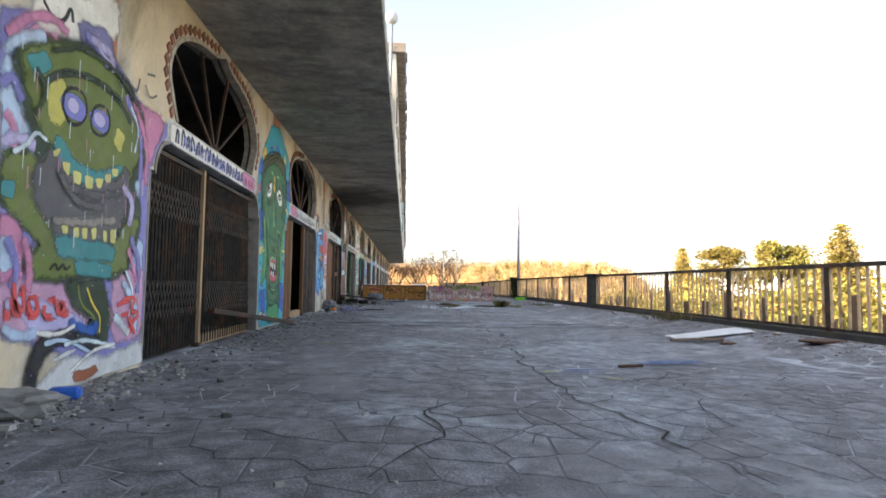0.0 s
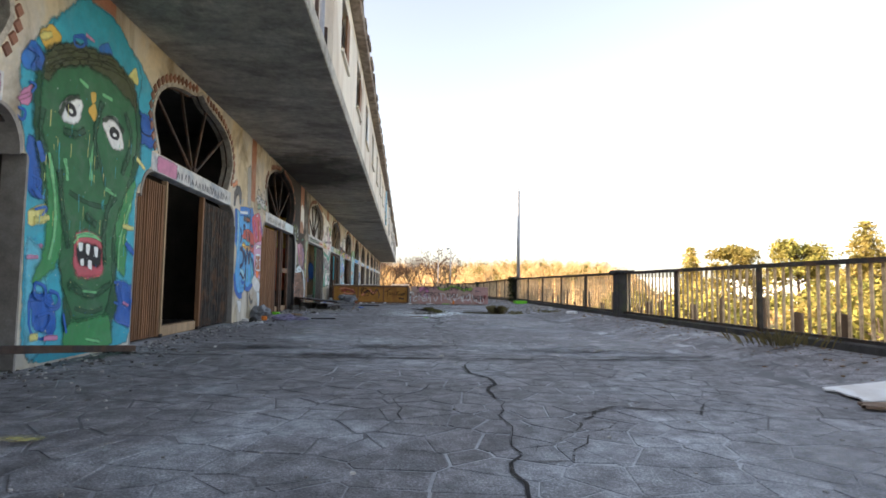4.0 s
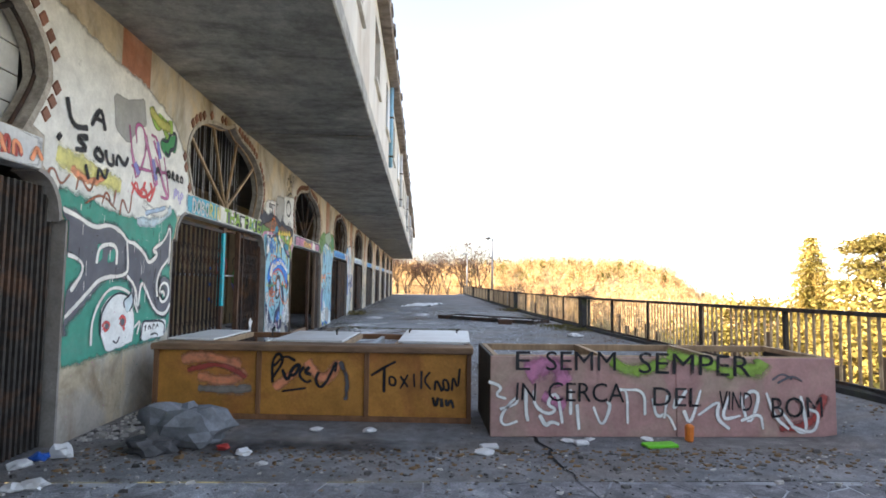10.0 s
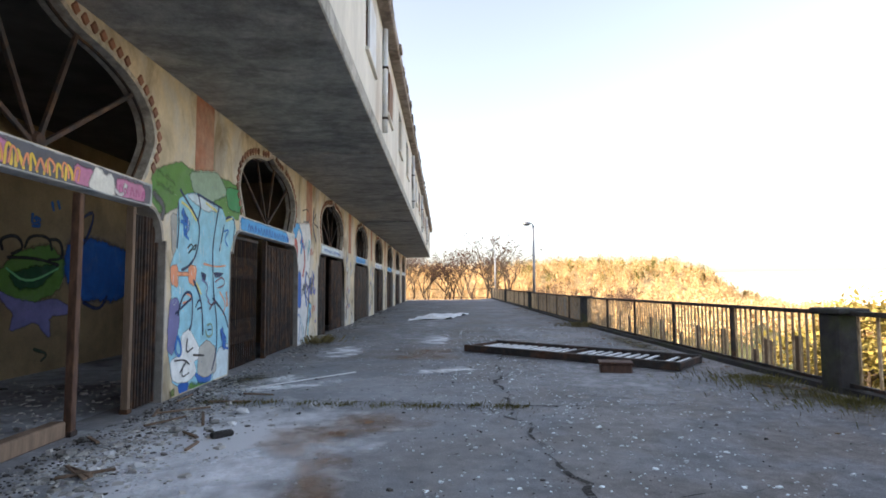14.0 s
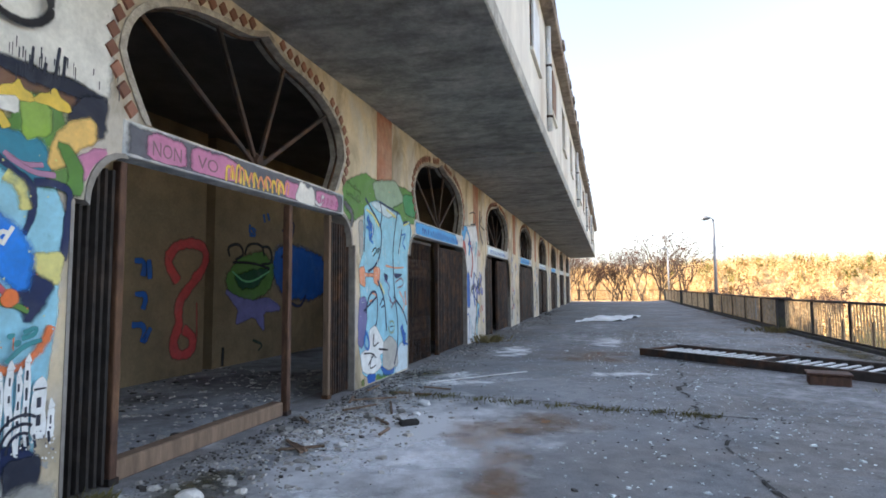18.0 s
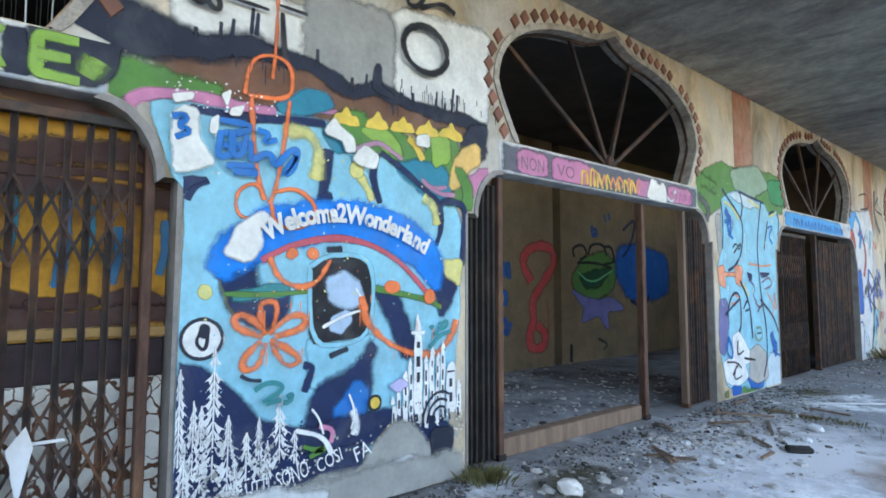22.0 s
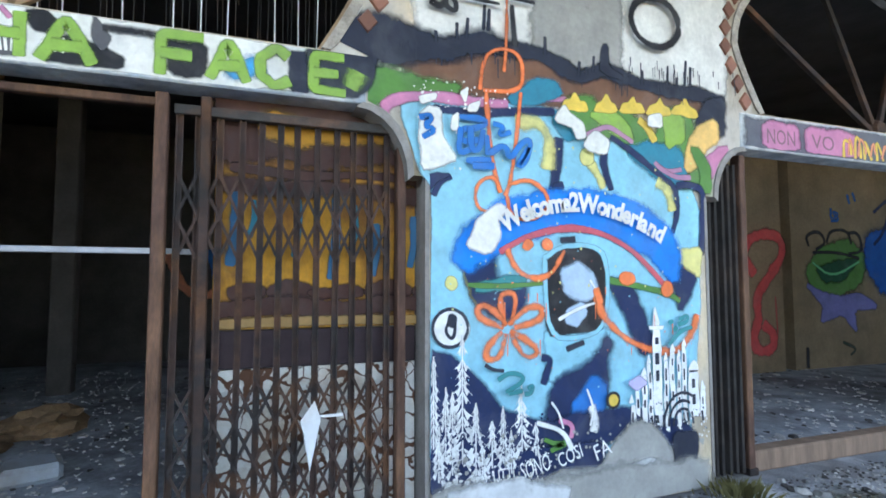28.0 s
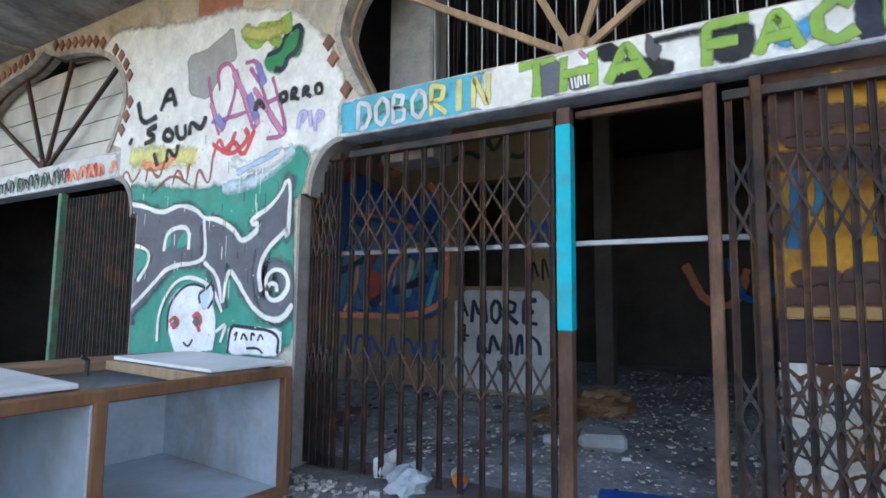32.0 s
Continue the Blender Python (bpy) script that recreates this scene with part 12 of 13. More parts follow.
for x, y, a, b, tn in ((1.8, -2.0, 0.5, 2.2, 0.2), (6.2, -1.0, 1.5, 1.5, 0), (2.0, 6.5, 0.5, 1.8, 0.1), (6.0, 8.5, 1.6, 1.8, 0.3), (5.4, 15.0, 1.4, 1.5, 0), (6.0, 26.5, 1.6, 2.5, 0), (2.4, 41.0, 1.4, 2.5, 0), (5.6, 42.0, 1.2, 3.0, 0), (2.2, 24.5, 1.6, 0.8, 0.1), (5.8, 17.0, 2.0, 1.6, 0), (2.8, 18.6, 1.8, 1.0, 0), (5.8, 34.0, 1.6, 3.0, 0.2), (3.0, 45.0, 1.6, 4.0, 0), (1.4, 11.0, 0.8, 1.6, 0.1), (4.0, -6.0, 2.0, 1.4, 0), (6.5, 4.5, 1.4, 1.6, 0)):
    floor_stain("pale dusty patch on the paving", x, y, a, b, tn, M["s_grey"])
for x, y, a, b, tn in ((4.35, -2.38, 0.26, 0.07, -0.1), (4.3, -2.52, 0.3, 0.1, -0.2), (5.4, -1.9, 0.6, 0.2, 0.2)):
    floor_stain("blue spray paint on the flagstones", x, y, a, b, tn, M["s_blue"])
for x, y, a, b, tn in ((3.95, -2.48, 0.13, 0.08, 0.5), (4.42, -2.86, 0.15, 0.035, -0.4), (1.55, -0.2, 0.16, 0.09, 0)):
    floor_stain("yellow spray paint on the flagstones", x, y, a, b, tn, M["s_yellow"])
floor_stain("white spray line on the flagstones", 4.36, -2.34, 0.27, 0.022, -0.1, M["s_white"])


# small litter, one thing each
def bit(name, label, cat, x, y, sx, sy, sz, mt, rz=0.0, z=0.0):
    t = thing(name, label, cat, at=(x, y, floor_z(max(0, x), y) + z), rz=rz)
    bm = boxm((-sx / 2, -sy / 2, 0.0), (sx / 2, sy / 2, sz), min(sx, sy, sz) * 0.25)
    for v in bm.verts:
        v.co += Vector((noise.noise(v.co * 9 + Vector((x, y, 0))), noise.noise(v.co * 9 + Vector((y, x, 4))), 0)) * 0.12 * min(sx, sy)
    part("body", bm, M[mt], t)


M["bluebag"] = mat("blue_plastic", (0.03, 0.12, 0.5), rough=0.4, var=0.15)
M["orangeplastic"] = mat("orange_plastic", (0.75, 0.22, 0.04), rough=0.5, var=0.15)
for a in (("plastic_scrap", "crumpled blue plastic scrap by the wall", "rubbish", 0.24, -3.62, 0.2, 0.12, 0.09, "bluebag", 20),
          ("orange_cup", "crushed orange plastic cup by the wall", "rubbish", 0.45, 8.95, 0.12, 0.1, 0.1, "orangeplastic", 30),
          ("plastic_bottle", "empty clear crushed plastic bottle", "bottle", 1.1, 15.4, 0.2, 0.07, 0.06, "whiteboard", 40),
          ("plastic_scrap", "blue plastic scrap on the ground", "rubbish", 2.0, 15.9, 0.22, 0.1, 0.03, "bluebag", 60),
          
          ("rusty_hook", "bent rusty iron strip on the flagstones", "scrap metal", 4.92, -2.1, 0.3, 0.03, 0.03, "rustwood", 15),
          ("brown_tile", "broken brown tile on the flagstones", "tile", 7.2, -0.1, 0.2, 0.12, 0.03, "rustwood", 5),
          ("brown_board", "orange-brown board scrap by the railing", "board", 7.9, -1.0, 0.5, 0.25, 0.03, "rustwood", 5),
          
          
          
          ("blue_scrap", "blue plastic sheet inside the doorway", "rubbish", -0.6, 24.6, 0.2, 0.5, 0.03, "bluebag", 10),
          ("dark_plank", "dark charred plank on the paving", "plank", 1.35, 31.0, 0.2, 0.1, 0.05, "crack", 40),
          ("dark_plank", "dark plank lying across the joint", "plank", 1.62, 9.62, 0.56, 0.07, 0.03, "crack", 0),
          ("dark_plank", "charred plank on the mossy strip", "plank", 4.07, 14.68, 0.5, 0.05, 0.035, "crack", -57),
          ("dark_plank", "charred batten across the mossy strip", "plank", 4.37, 13.4, 1.15, 0.035, 0.03, "crack", 83),
          ("grey_batten", "thin pale batten on the paving", "batten", 3.84, 10.95, 0.42, 0.03, 0.02, "greywood", -7),
          ("brown_batten", "thin brown batten on the paving", "batten", 4.17, 10.55, 0.75, 0.022, 0.018, "greywood", -70),
          ("green_scrap", "green plastic scrap on the paving", "rubbish", 4.03, 10.45, 0.09, 0.06, 0.02, "limeplastic", 20),
          ("dark_plank", "dark plank lying by the counter", "plank", 2.2, 17.6, 0.7, 0.1, 0.04, "crack", 5),
          ("green_scrap", "lime green plastic scrap by the board", "rubbish", 5.3, 20.35, 0.3, 0.12, 0.03, "limeplastic", 8),
          ("red_can", "red and dark drink can by the board", "can", 5.65, 20.5, 0.07, 0.07, 0.16, "orangeplastic", 8),
          ("paper_scrap", "white paper scrap by the counter", "paper", 3.75, 20.3, 0.16, 0.1, 0.03, "whiteboard", 8),
          ("paper_scrap", "white plastic cup near the board", "cup", 4.6, 20.4, 0.12, 0.08, 0.04, "whiteboard", 8)):
    bit(*a)
t = thing("black_wire", "thin black wire lying on the paving", "wire")
bm = bmesh.new()
tube(bm, [(5.41, 14.14, floor_z(5.41, 14.14) + 0.012), (5.86, 13.96, floor_z(5.86, 13.96) + 0.012), (6.29, 13.79, floor_z(6.29, 13.79) + 0.012)], 0.007, 5)
part("wire", bm, M["crack"], t)
t = thing("white_strip", "thin white plastic strip lying on the paving", "strip", at=(0, 0, 0))
part("strip", boxm((-0.9, -0.02, 0.0), (0.9, 0.02, 0.012), 0.002, Matrix.Translation((1.4, 34.0, 0.008)) @ Matrix.Rotation(radians(48), 4, "Z")), M["whiteboard"], t)

# old board stumps outside the railing
_r3 = random.Random(31)
y = -4.0
while y < 60:
    if min(abs(y - p) for p in PIERS) > 0.5:
        h = _r3.uniform(0.22, 0.62)
        wd = _r3.uniform(0.09, 0.2)
        t = thing("board_stump", "weathered broken board stump outside the railing", "board", "board stumps along the railing", at=(X_RAIL + 0.16, y, floor_z(X_RAIL, y) - 0.02))
        bm = boxm((-0.02, -wd / 2, 0.0), (0.02, wd / 2, h), 0.005)
        for v in bm.verts:
            if v.co.z > h * 0.8:
                v.co.z += _r3.uniform(-0.03, 0.02)
        part("board", bm, M["greywood"], t)
    y += _r3.uniform(0.35, 1.0)

# ivy on the pier that carries the mast
ivy = thing("ivy", "dark ivy climbing over the railing pier", "ivy", at=(X_RAIL, 20.6, floor_z(X_RAIL, 20.6)))
c = Cloud(90)
for _ in range(900):
    a = c.r.uniform(0, 1)
    side = c.r.choice((0, 0, 1, 2))
    p = {0: Vector((-0.22, c.r.uniform(-0.3, 0.3), 0)), 1: Vector((c.r.uniform(-0.25, 0.2), -0.27, 0)), 2: Vector((c.r.uniform(-0.25, 0.2), 0.27, 0))}[side]
    p.z = c.r.random() ** 0.8 * 1.1
    c.leaf(p + Vector((c.r.gauss(-0.02, 0.03), c.r.gauss(0, 0.05), 0)), 0.09, 0.4)
M["ivy"] = leafmat("ivy_leaf", (0.035, 0.045, 0.015), (0.06, 0.06, 0.02))
c.build("leaves", M["ivy"], ivy)


def crumple(name, label, cat, x, y, s, mt, seed, flat=0.6, z=0.0):
    """A crumpled lump: a ball folded by noise."""
    t = thing(name, label, cat, at=(x, y, floor_z(max(0, x), y) + z))
    bm = bmesh.new()
    bmesh.ops.create_icosphere(bm, subdivisions=3 if s > 0.12 else 2, radius=1.0)
    for v in bm.verts:
        f = 1 + 0.55 * noise.noise(v.co * 1.8 + Vector((seed, 0, 0))) + 0.25 * noise.noise(v.co * 5 + Vector((0, seed, 0))) + 0.12 * noise.noise(v.co * 11 + Vector((0, 0, seed)))
        v.co = Vector((v.co.x * s * f, v.co.y * s * 0.75 * f, max(0.0, (v.co.z * f + 0.55) * s * flat)))
    part("body", bm, M[mt], t)


M["greytarp"] = mat("grey_tarpaulin", (0.19, 0.205, 0.23), rough=0.6, var=0.25, scale=4)
for i, (x, y, s_) in enumerate(((0.35, 14.6, 0.17), (0.9, 14.2, 0.15), (1.35, 13.75, 0.12), (0.4, 15.5, 0.15), (1.3, 14.7, 0.10), (0.15, 13.7, 0.13), (0.5, 13.2, 0.11))):
    t = thing("rubble_block", "broken sooty masonry block under the board", "rubble", at=(x, y, floor_z(x, y) - 0.01), rz=47 * i)
    bm = boxm((-s_, -s_ * 0.7, 0.0), (s_, s_ * 0.7, s_ * 1.3), 0.02)
    bmesh.ops.subdivide_edges(bm, edges=bm.edges[:], cuts=2, use_grid_fill=True)
    for v in bm.verts:
        v.co += Vector((noise.noise(v.co * 11 + Vector((i, 0, 0))), noise.noise(v.co * 11 + Vector((0, i, 3))), min(0, noise.noise(v.co * 11 + Vector((0, 2, i)))))) * 0.25 * s_
    part("block", bm, M["grit"], t)
M["lilac"] = mat("lilac_cloth", (0.24, 0.22, 0.33), rough=0.7, var=0.3, scale=6, fine=60)
crumple("lilac_rag", "flat lilac-grey crumpled rag by the wall", "rag", 0.82, 9.15, 0.26, "lilac", 101, 0.3)
crumple("lilac_rag", "trailing end of a lilac-grey rag on the paving", "rag", 1.2, 9.25, 0.16, "lilac", 102, 0.25)
crumple("plastic_bag", "grey crumpled plastic bag by the wall", "bag", 0.22, 9.5, 0.2, "greytarp", 103, 0.9)
crumple("paper_wad", "white crumpled cup by the wall", "cup", 0.1, 10.0, 0.08, "whiteboard", 104, 0.9)
crumple("paper_wad", "pale paper scrap by the wall", "paper", 0.1, 8.76, 0.08, "whiteboard", 105, 0.5)
crumple("paper_wad", "pale paper scrap by the wall", "paper", 0.56, 8.2, 0.06, "whiteboard", 106, 0.4)
crumple("green_scrap", "pale green plastic scrap by the gate", "rubbish", 0.15, 11.3, 0.11, "limeplastic", 107, 0.4)
crumple("yellow_scrap", "dull yellow cloth scrap on dirt", "rubbish", 0.75, 10.9, 0.13, "ochregrit", 108, 0.25)
crumple("dark_can", "dark crushed tin with a white rim by the wall", "can", 0.3, 8.62, 0.07, "crack", 109, 0.9)
crumple("polystyrene_lump", "broken white polystyrene lump by the doorway", "rubbish", 0.69, 28.75, 0.10, "chip", 3, 0.6)
crumple("paper_wad", "white crumpled paper scrap on the terrace", "paper", 7.4, 30.2, 0.2, "whiteboard", 13, 0.3)
crumple("white_rag", "white rag lying by the railing", "rag", 7.8, 10.6, 0.15, "whiteboard", 17, 0.35)
crumple("paper_wad", "white crumpled paper by the gate", "paper", -0.20, 23.03, 0.10, "whiteboard", 5, 1.1)
crumple("paper_wad", "grey crumpled plastic by the gate", "rubbish", -0.07, 23.29, 0.16, "liner", 8, 0.6)
_r4 = random.Random(61)
for i in range(16):
    crumple("plaster_lump", "lump of fallen plaster on the rubble", "rubble", _r4.uniform(0.1, 1.6), _r4.uniform(28.6, 33.2), _r4.uniform(0.03, 0.08), _r4.choice(("chip", "whiteboard", "render_grey", "grit")), 20 + i, 0.5)
for i in range(14):
    crumple("plaster_lump", "lump of fallen plaster on the rubble", "rubble", _r4.uniform(0.05, 1.2), _r4.uniform(21.0, 24.5) if i > 8 else _r4.uniform(11.5, 15.5), _r4.uniform(0.03, 0.09), _r4.choice(("chip", "whiteboard", "render_grey", "grit")), 50 + i, 0.5)
for i in range(14):
    x, y, L = _r4.uniform(0.15, 1.3), _r4.uniform(28.6, 33.5), _r4.uniform(0.2, 0.6)
    t = thing("timber_splinter", "thin broken timber splinter on the rubble", "splinter", at=(x, y, 0.012), rz=_r4.uniform(0, 180))
    part("splinter", boxm((-L / 2, -0.015, 0.0), (L / 2, 0.015, 0.018), 0.003), M["greywood"], t)
t = thing("plastic_bottle", "orange and white bottle with a blue cap on rubble", "bottle", at=(-0.26, 23.55, 0.06), rz=35)
bm = bmesh.new()
tube(bm, [(-0.11, 0, 0), (-0.1, 0, 0), (0.0, 0, 0), (0.0, 0, 0)], [0.03, 0.045, 0.047, 0.047], 12)
part("base", bm, M["whiteboard"], t, smooth=True)
bm = bmesh.new()
tube(bm, [(0.002, 0, 0), (0.06, 0, 0), (0.09, 0, 0), (0.11, 0, 0)], [0.048, 0.046, 0.03, 0.016], 12)
part("body", bm, M["orangeplastic"], t, "orange half")
bm = bmesh.new()
tube(bm, [(0.108, 0, 0), (0.14, 0, 0)], 0.019, 10)
part("cap", bm, M["bluebag"], t, "blue cap")
scatter("rubble", "dense plaster rubble at the foot of the painted piers", "rubble", M["chip"], 1100, lambda r: (0.06 + abs(r.gauss(0, 0.55)), r.uniform(27.0, 34.5)), 0.03, 31, 0.35)
scatter("rubble", "dense dark rubble at the foot of the painted piers", "rubble", M["grit"], 1300, lambda r: (0.05 + abs(r.gauss(0, 0.5)), r.uniform(27.0, 34.5)), 0.03, 32, 0.35)
scatter("rubble", "plaster rubble behind the overturned counter", "rubble", M["chip"], 900, lambda r: (0.05 + abs(r.gauss(0, 0.35)), r.uniform(20.5, 26.5)), 0.05, 33, 0.4)
scatter("glass_litter", "white grit and glass bits over the middle of the terrace", "broken glass", M["shard"], 2600, lambda r: (r.uniform(0.6, 7.8), r.uniform(26, 42)), 0.022, 34, 0.25)
scatter("rubble", "pale plaster dust and chips on the floor of the looted rooms", "rubble", M["chip"], 2200, lambda r: (-0.45 - r.uniform(0, 6.5), r.uniform(21.5, 27)), 0.045, 35, 0.2)

crumple("plaster_heap", "low heap of fallen plaster at the foot of the pier", "rubble", 0.22, -4.05, 0.24, "render_grey", 110, 0.4)
scatter("rubble", "fallen plaster at the foot of the first pier", "rubble", M["chip"], 420, lambda r: (0.05 + abs(r.gauss(0, 0.25)), -3.8 + r.gauss(0, 0.8)), 0.045, 22, 0.45)
crumple("dirt_heap", "heap of brown dirt on the floor of the looted room", "dirt", -3.2, 23.75, 0.42, "ochregrit", 90, 0.35, -0.004)
crumple("dirt_heap", "low heap of brown dirt on the floor of the looted room", "dirt", -2.5, 23.45, 0.3, "ochregrit", 91, 0.3, -0.004)
bit("grey_block", "grey foam block lying inside the doorway", "block", -1.75, 24.1, 0.3, 0.36, 0.13, "liner", 15)
bit("plastic_bottle", "pale blue plastic bottle lying inside the doorway", "bottle", -1.6, 23.78, 0.1, 0.28, 0.08, "liner", -10)
M["redplastic"] = mat("red_plastic", (0.5, 0.05, 0.04), rough=0.45, var=0.15)
crumple("grey_rag", "grey crumpled tarpaulin heap by the counter", "tarpaulin", 1.07, 20.43, 0.34, "greytarp", 70, 0.75)
crumple("grey_rag", "dark crumpled tarpaulin fold by the counter", "tarpaulin", 0.89, 20.19, 0.2, "tarp", 71, 0.5)
crumple("plastic_bottle", "crushed pale plastic bottle by the wall", "bottle", 0.08, 19.81, 0.09, "whiteboard", 72, 0.4)
crumple("plastic_scrap", "crushed blue plastic bottle by the wall", "rubbish", 0.11, 19.98, 0.07, "bluebag", 73, 0.6)
crumple("paper_wad", "white crumpled plastic by the wall", "rubbish", 0.24, 20.05, 0.09, "whiteboard", 74, 0.8)
crumple("paper_wad", "white crumpled plastic on the ground", "rubbish", 0.48, 19.39, 0.08, "whiteboard", 75, 0.5)
crumple("paper_wad", "white paper scrap on the ground", "paper", 0.37, 19.34, 0.07, "whiteboard", 76, 0.5)
crumple("red_pack", "torn red and white packet by the counter", "packet", 1.67, 20.12, 0.07, "whiteboard", 77, 0.5)
crumple("red_pack", "torn red packet by the counter", "packet", 1.45, 20.27, 0.06, "redplastic", 78, 0.5)
crumple("paper_wad", "white paper scrap by the counter", "paper", 1.89, 19.88, 0.05, "whiteboard", 79, 0.3)
crumple("paper_wad", "white paper scrap by the counter", "paper", 2.13, 20.86, 0.06, "whiteboard", 80, 0.4)
crumple("paper_wad", "white paper scrap by the counter", "paper", 2.65, 20.81, 0.07, "whiteboard", 81, 0.4)
crumple("paper_wad", "white paper scrap near the pink board", "paper", 3.68, 20.15, 0.09, "whiteboard", 82, 0.25)
crumple("paper_wad", "white paper scrap near the pink board", "paper", 4.50, 20.50, 0.06, "whiteboard", 83, 0.3)
crumple("paper_wad", "white paper scrap near the pink board", "paper", 4.73, 20.56, 0.05, "whiteboard", 84, 0.3)
crumple("paper_wad", "white paper scrap near the pink board", "paper", 5.27, 20.56, 0.06, "whiteboard", 85, 0.3)
scatter("rubble", "dark trampled rubbish in front of the counters", "rubble", M["grit"], 600, lambda r: (r.uniform(0.3, 7.0), 20.2 - abs(r.gauss(0, 0.5))), 0.035, 41, 0.3)
scatter("rubble", "brown litter in front of the counters", "litter", M["ochregrit"], 700, lambda r: (r.uniform(0.3, 7.0), 20.3 - abs(r.gauss(0, 0.4))), 0.04, 42, 0.25)
scatter("rubble", "pale litter in front of the counters", "litter", M["chip"], 350, lambda r: (r.uniform(0.3, 7.5), 20.2 - abs(r.gauss(0, 0.6))), 0.035, 43, 0.25)
M["skypipe"] = mat("pale_blue_pipe", (0.30, 0.55, 0.72), rough=0.5, var=0.12)
# ---- upper storey details ----
def upper_window(c, i):
    t = thing("upper_window", "broken upper storey window with a peeling frame", "window", "windows of the upper storey", at=(X_EDGE - 0.15, c, 5.0))
    for lo, hi, nm in (((-0.03, -0.55, 0), (0.03, -0.49, 1.1), "frame_side"), ((-0.03, 0.49, 0), (0.03, 0.55, 1.1), "frame_side"), ((-0.03, -0.49, 1.04), (0.03, 0.49, 1.1), "frame_head"), ((-0.02, -0.03, 0), (0.02, 0.03, 1.04), "mullion")):
        ob = part(nm, boxm(lo, hi, 0.004), M["brownwood"], t if nm != "mullion" else head)
        if nm == "frame_head":
            head = ob
    part("sill", boxm((-0.1, -0.6, -0.06), (0.2, 0.6, -0.002), 0.006), M["upper"], t)
    if hsh(i, 3) < 0.5:
        part("shutter", boxm((0.12, 0.2 - 0.4 * hsh(i, 5), 0.02), (0.16, 0.62, 1.05), 0.004, Matrix.Rotation(radians(-14 * hsh(i, 8)), 4, "X")), M["whiteboard"] if hsh(i, 6) < 0.5 else M["brownwood"], t)


for i in range(_n):
    upper_window(Y_UP + 1.6 + i * 3.05, i)
for y in (29.0, 36.1, 46.3, 55.5, 64.5):
    t = thing("rain_pipe", "pale rain pipe on the upper wall", "pipe", "rain pipes on the upper wall", at=(X_EDGE + 0.05, y, 0))
    bm = bmesh.new()
    tube(bm, [(0, 0, 4.35), (0, 0, 6.4)], 0.05, 8)
    part("pipe", bm, M["skypipe"] if y < 30 else M["whiteboard"], t, smooth=True)
    for z in (4.6, 5.6):
        part("clamp", boxm((-0.05, -0.065, z), (0.06, 0.065, z + 0.04), 0.004), M["iron"], t)
# parapet stubs of the open balcony part
for i in range(14):
    y = -6 + i * 0.85
    t = thing("balcony_post", "rusty balcony post stub on the slab edge", "post", "balcony posts on the slab edge", at=(X_EDGE - 0.08, y, Z_SOF + 0.24))
    part("post", boxm((-0.025, -0.025, 0), (0.025, 0.025, 0.35 + 0.5 * hsh(i, 2)), 0.004), M["rust"], t)
t = thing("balcony_lamp", "pale globe lamp on a short balcony post", "lamp", at=(X_EDGE - 0.12, 4.9, Z_SOF + 0.24))
bm = bmesh.new()
tube(bm, [(0, 0, 0), (0, 0, 2.75)], 0.04, 8)
part("post", bm, M["lampmetal"], t)
bm = bmesh.new()
bmesh.ops.create_uvsphere(bm, u_segments=14, v_segments=8, radius=0.16, matrix=pose(0, 0, 2.85))
part("globe", bm, M["whiteboard"], t, smooth=True)
# eave lip with uneven edge tiles
y = Y_UP
i = 0
_lip = thing("eave_tiles", "row of dark uneven tiles along the eave", "roof tiles", at=(X_EDGE + 0.18, 0, 6.6))
_lm = []
for v in range(3):
    bm = boxm((-0.12, 0.01, -0.03), (0.05 + 0.015 * v, 0.38, 0.105 - 0.01 * v), 0.012)
    me = bpy.data.meshes.new("tile")
    bm.to_mesh(me)
    bm.free()
    me.materials.append(M["rooftile"])
    _lm.append(me)
while y < Y_WALL:
    if hsh(i, 7) > 0.08:
        ob = new("tile", _lm[i % 3])
        ob.parent = _lip
        ob.location = ((hsh(i) - 0.5) * 0.05, y, (hsh(i, 2) - 0.5) * 0.05)
    y += 0.4
    i += 1
# soffit joints
for y in (10.6, 17.9, 25.0, 36.5, 48.0, 60.0):
    tagged(part("ceiling_joint", boxm((0.002, y, Z_SOF - 0.03), (X_EDGE - 0.06, y + 0.09, Z_SOF - 0.0005), 0.008), M["soffit"]), "concrete joint under the balcony slab", "joint", kind="structure")

# ---- bricks laid bare where the plaster fell off a pier ----
M["sootbrick"] = mat("sooty_brick", (0.23, 0.135, 0.10), rough=0.9, var=0.4, scale=4, fine=70, bump=0.6, rand=0.4, stain=(0.045, 0.042, 0.038), stain_amt=0.95, stain_scale=1.9)
M["oldmortar"] = mat("old_mortar", (0.15, 0.135, 0.12), rough=0.95, var=0.35, scale=8, fine=80, bump=0.5)


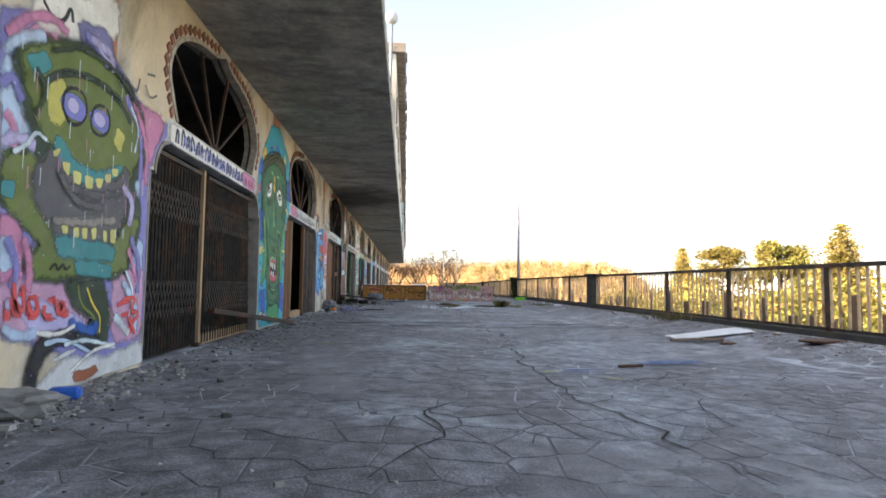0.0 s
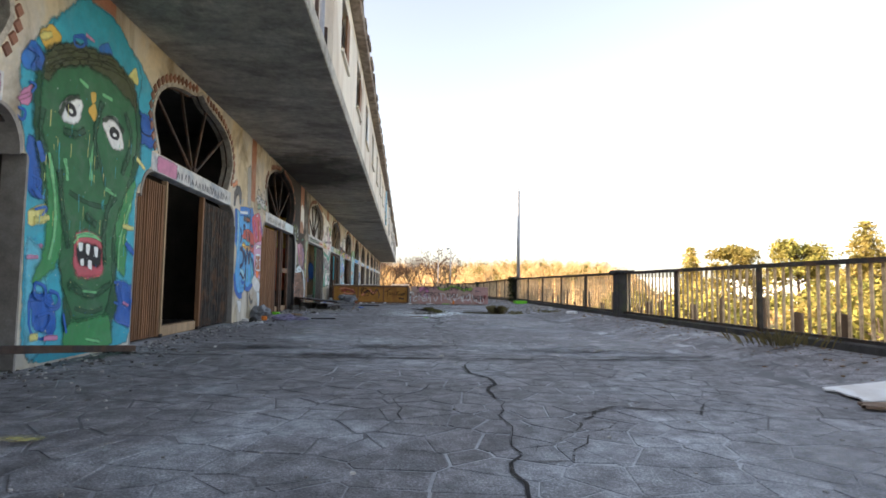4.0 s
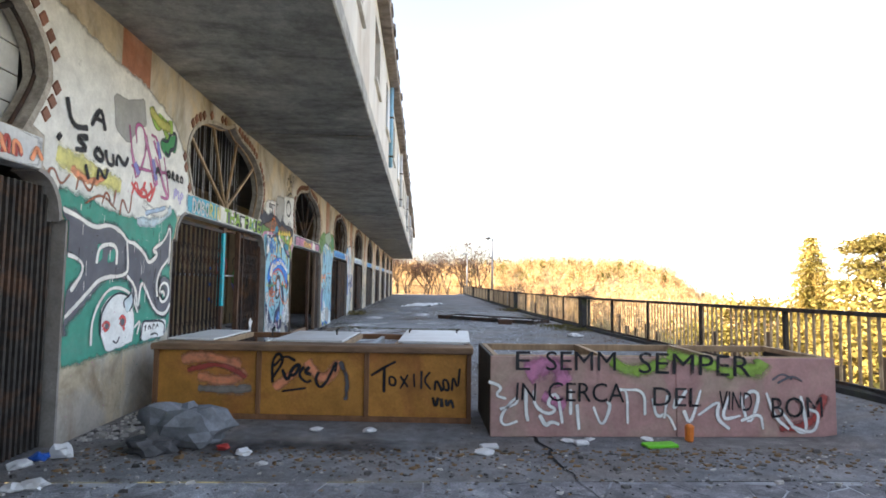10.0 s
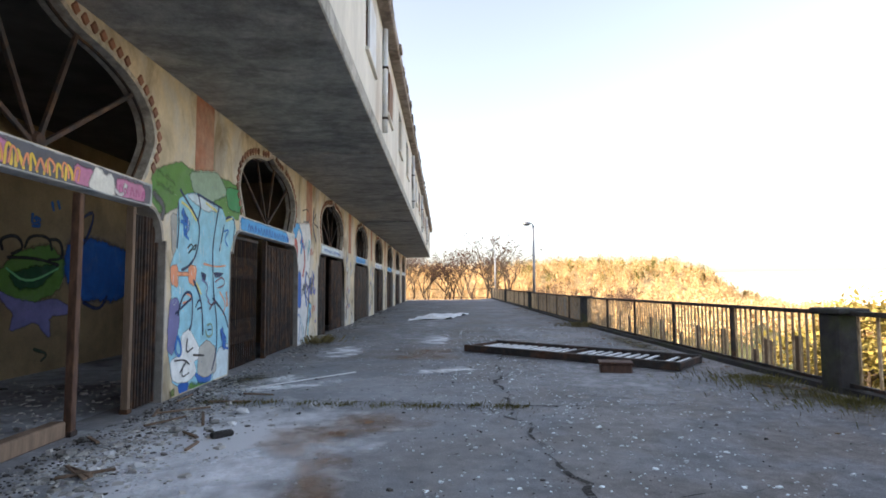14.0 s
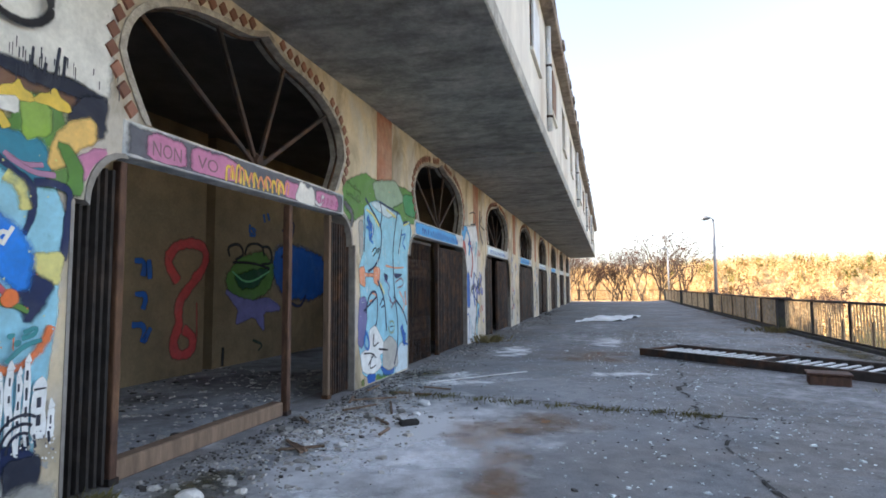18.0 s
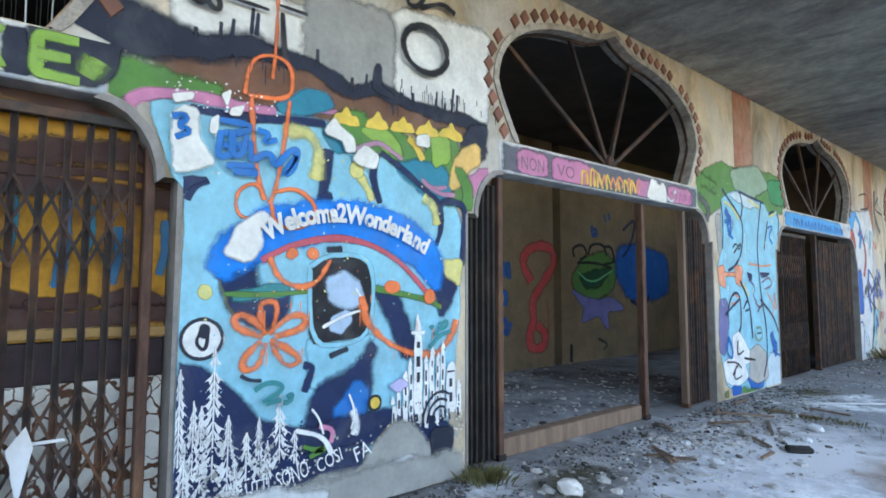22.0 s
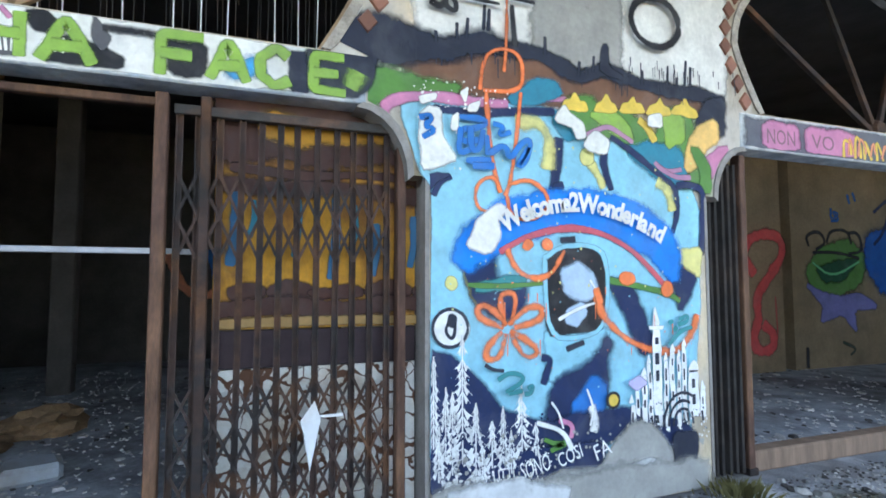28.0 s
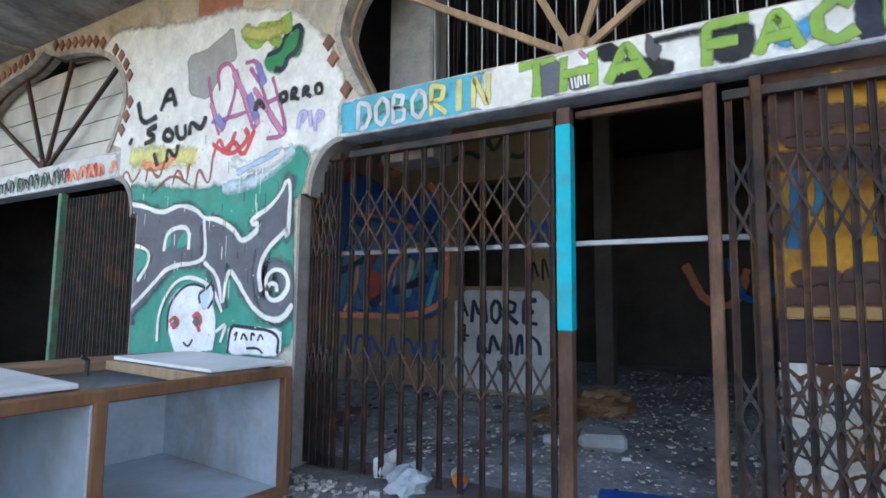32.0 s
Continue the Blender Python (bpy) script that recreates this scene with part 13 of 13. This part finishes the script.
def bare_bricks(wall, u0):
    """Courses in running bond, ended along the broken edge of the plaster."""
    def span(z):
        lo = -1.02 + 0.10 * abs(z - 0.72) + 0.05 * noise.noise((z * 7, 1.3, 0))
        f = min(1.0, max(0.0, (z - 0.05) / 1.1))
        hi = 0.72 - 0.12 * f - 0.55 * f ** 4 + 0.04 * noise.noise((z * 7, 5.1, 0))
        return lo, hi
    bm = bmesh.new()
    zs = [0.04 + 0.075 * i for i in range(16)]
    pts = [span(z) for z in zs]
    cols = [[bm.verts.new((0.002, u0 + e, z)) for e in p] for z, p in zip(zs, pts)]
    for a, b in zip(cols, cols[1:]):
        bm.faces.new((a[0], a[1], b[1], b[0]))
    part("mortar", bm, M["oldmortar"], wall, "grey mortar bed of the bare bricks")
    shared = {}
    for i, z in enumerate(zs[:-1]):
        lo, hi = span(z + 0.035)
        u = -1.2 + (0.125 if i % 2 else 0.0)
        while u < hi:
            a, b = max(u, lo), min(u + 0.238, hi)
            if b - a > 0.05:
                key = (round((b - a) * 40), hsh(i, u) > 0.5)
                if key not in shared:
                    L, q = key[0] / 40, 0.003 if key[1] else 0.0
                    bm = boxm((-0.02, 0.0, 0.005), (0.009 + q, L, 0.068), 0.004)
                    me = bpy.data.meshes.new("brick")
                    bm.to_mesh(me)
                    bm.free()
                    me.materials.append(M["sootbrick"])
                    shared[key] = me
                ob = new("brick", shared[key])
                ob.parent = wall
                ob.location = (0.0, u0 + a, z)
            u += 0.25


bare_bricks(WALLS[2], P_BAY / 2)

# ---- flagstones, last ----
def flagstones():
    r = random.Random(99)
    step = 0.275
    x0, x1, ya, yb = 0.02, X_RAIL - 0.14, Y0 + 3.0, Y_FLAG
    nx, ny = int((x1 - x0) / step), int((yb - ya) / step)
    sx, sy = (x1 - x0) / nx, (yb - ya) / ny
    pts = {}
    for i in range(-1, nx + 1):
        for j in range(-1, ny + 1):
            pts[i, j] = (x0 + (i + 0.5 + r.uniform(-0.48, 0.48)) * sx, ya + (j + 0.5 + r.uniform(-0.48, 0.48)) * sy)
    wt = {k: r.uniform(-0.032, 0.032) for k in pts}
    cells = []
    for i in range(nx):
        for j in range(ny):
            px, py = pts[i, j]
            poly = [(px - 0.9, py - 0.9), (px + 0.9, py - 0.9), (px + 0.9, py + 0.9), (px - 0.9, py + 0.9)]
            cuts = []
            for di in (-2, -1, 0, 1, 2):
                for dj in (-2, -1, 0, 1, 2):
                    if (di or dj) and (i + di, j + dj) in pts:
                        q = pts[i + di, j + dj]
                        cuts.append(((px + q[0]) / 2, (py + q[1]) / 2, q[0] - px, q[1] - py, 0.003 + 0.010 * r.random() ** 2 + wt[i, j] - wt[i + di, j + dj]))
            cuts += [(x0, py, -1, 0, 0), (x1, py, 1, 0, 0), (px, ya, 0, -1, 0), (px, yb, 0, 1, 0)]
            for cx, cy, dx, dy, gap in cuts:
                l = math.hypot(dx, dy)
                dx, dy = dx / l, dy / l
                out = []
                for a, b in zip(poly, poly[1:] + poly[:1]):
                    da, db = (a[0] - cx) * dx + (a[1] - cy) * dy + gap, (b[0] - cx) * dx + (b[1] - cy) * dy + gap
                    if da <= 0:
                        out.append(a)
                    if da * db < 0:
                        f = da / (da - db)
                        out.append((a[0] + (b[0] - a[0]) * f, a[1] + (b[1] - a[1]) * f))
                poly = out
                if len(poly) < 3:
                    break
            if len(poly) >= 3:
                cells.append((px, py, poly))
    # stretches that the path follows most closely come first as single stones
    near = sorted(cells, key=lambda c: abs(c[0] - 3.4) * 1.3 + abs(c[1] + 3.0))[:300]
    ids = {id(c) for c in near}
    v, f = [], []

    def stone(poly, v, f, lift):
        n, i = len(poly), len(v)
        cx, cy = sum(p[0] for p in poly) / n, sum(p[1] for p in poly) / n
        for p in poly:
            v.append((p[0], p[1], floor_z(*p) - 0.010))
        for p in poly:
            v.append((p[0], p[1], floor_z(*p) + lift - 0.002))
        for p in poly:
            v.append((p[0] + (cx - p[0]) * 0.03, p[1] + (cy - p[1]) * 0.03, floor_z(*p) + lift))
        for a in (0, n):
            for k in range(n):
                m = (k + 1) % n
                f.append((i + a + k, i + a + m, i + a + n + m, i + a + n + k))
        f.append(tuple(range(i + 2 * n, i + 3 * n)))

    for c in cells:
        lift = r.uniform(-0.0016, 0.0012)
        if id(c) in ids:
            a, b = [], []
            stone(c[2], a, b, lift)
            me = bpy.data.meshes.new("flagstone")
            me.from_pydata(a, [], b)
            me.materials.append(M["flag"])
            ob = new("flagstone", me)
            ob.parent = paved
        else:
            stone(c[2], v, f, lift)
    me = bpy.data.meshes.new("flagstones")
    me.from_pydata(v, [], f)
    me.materials.append(M["flag"])
    ob = tagged(new("flagstones", me), kind="stuff")
    ob.parent = paved


flagstones()
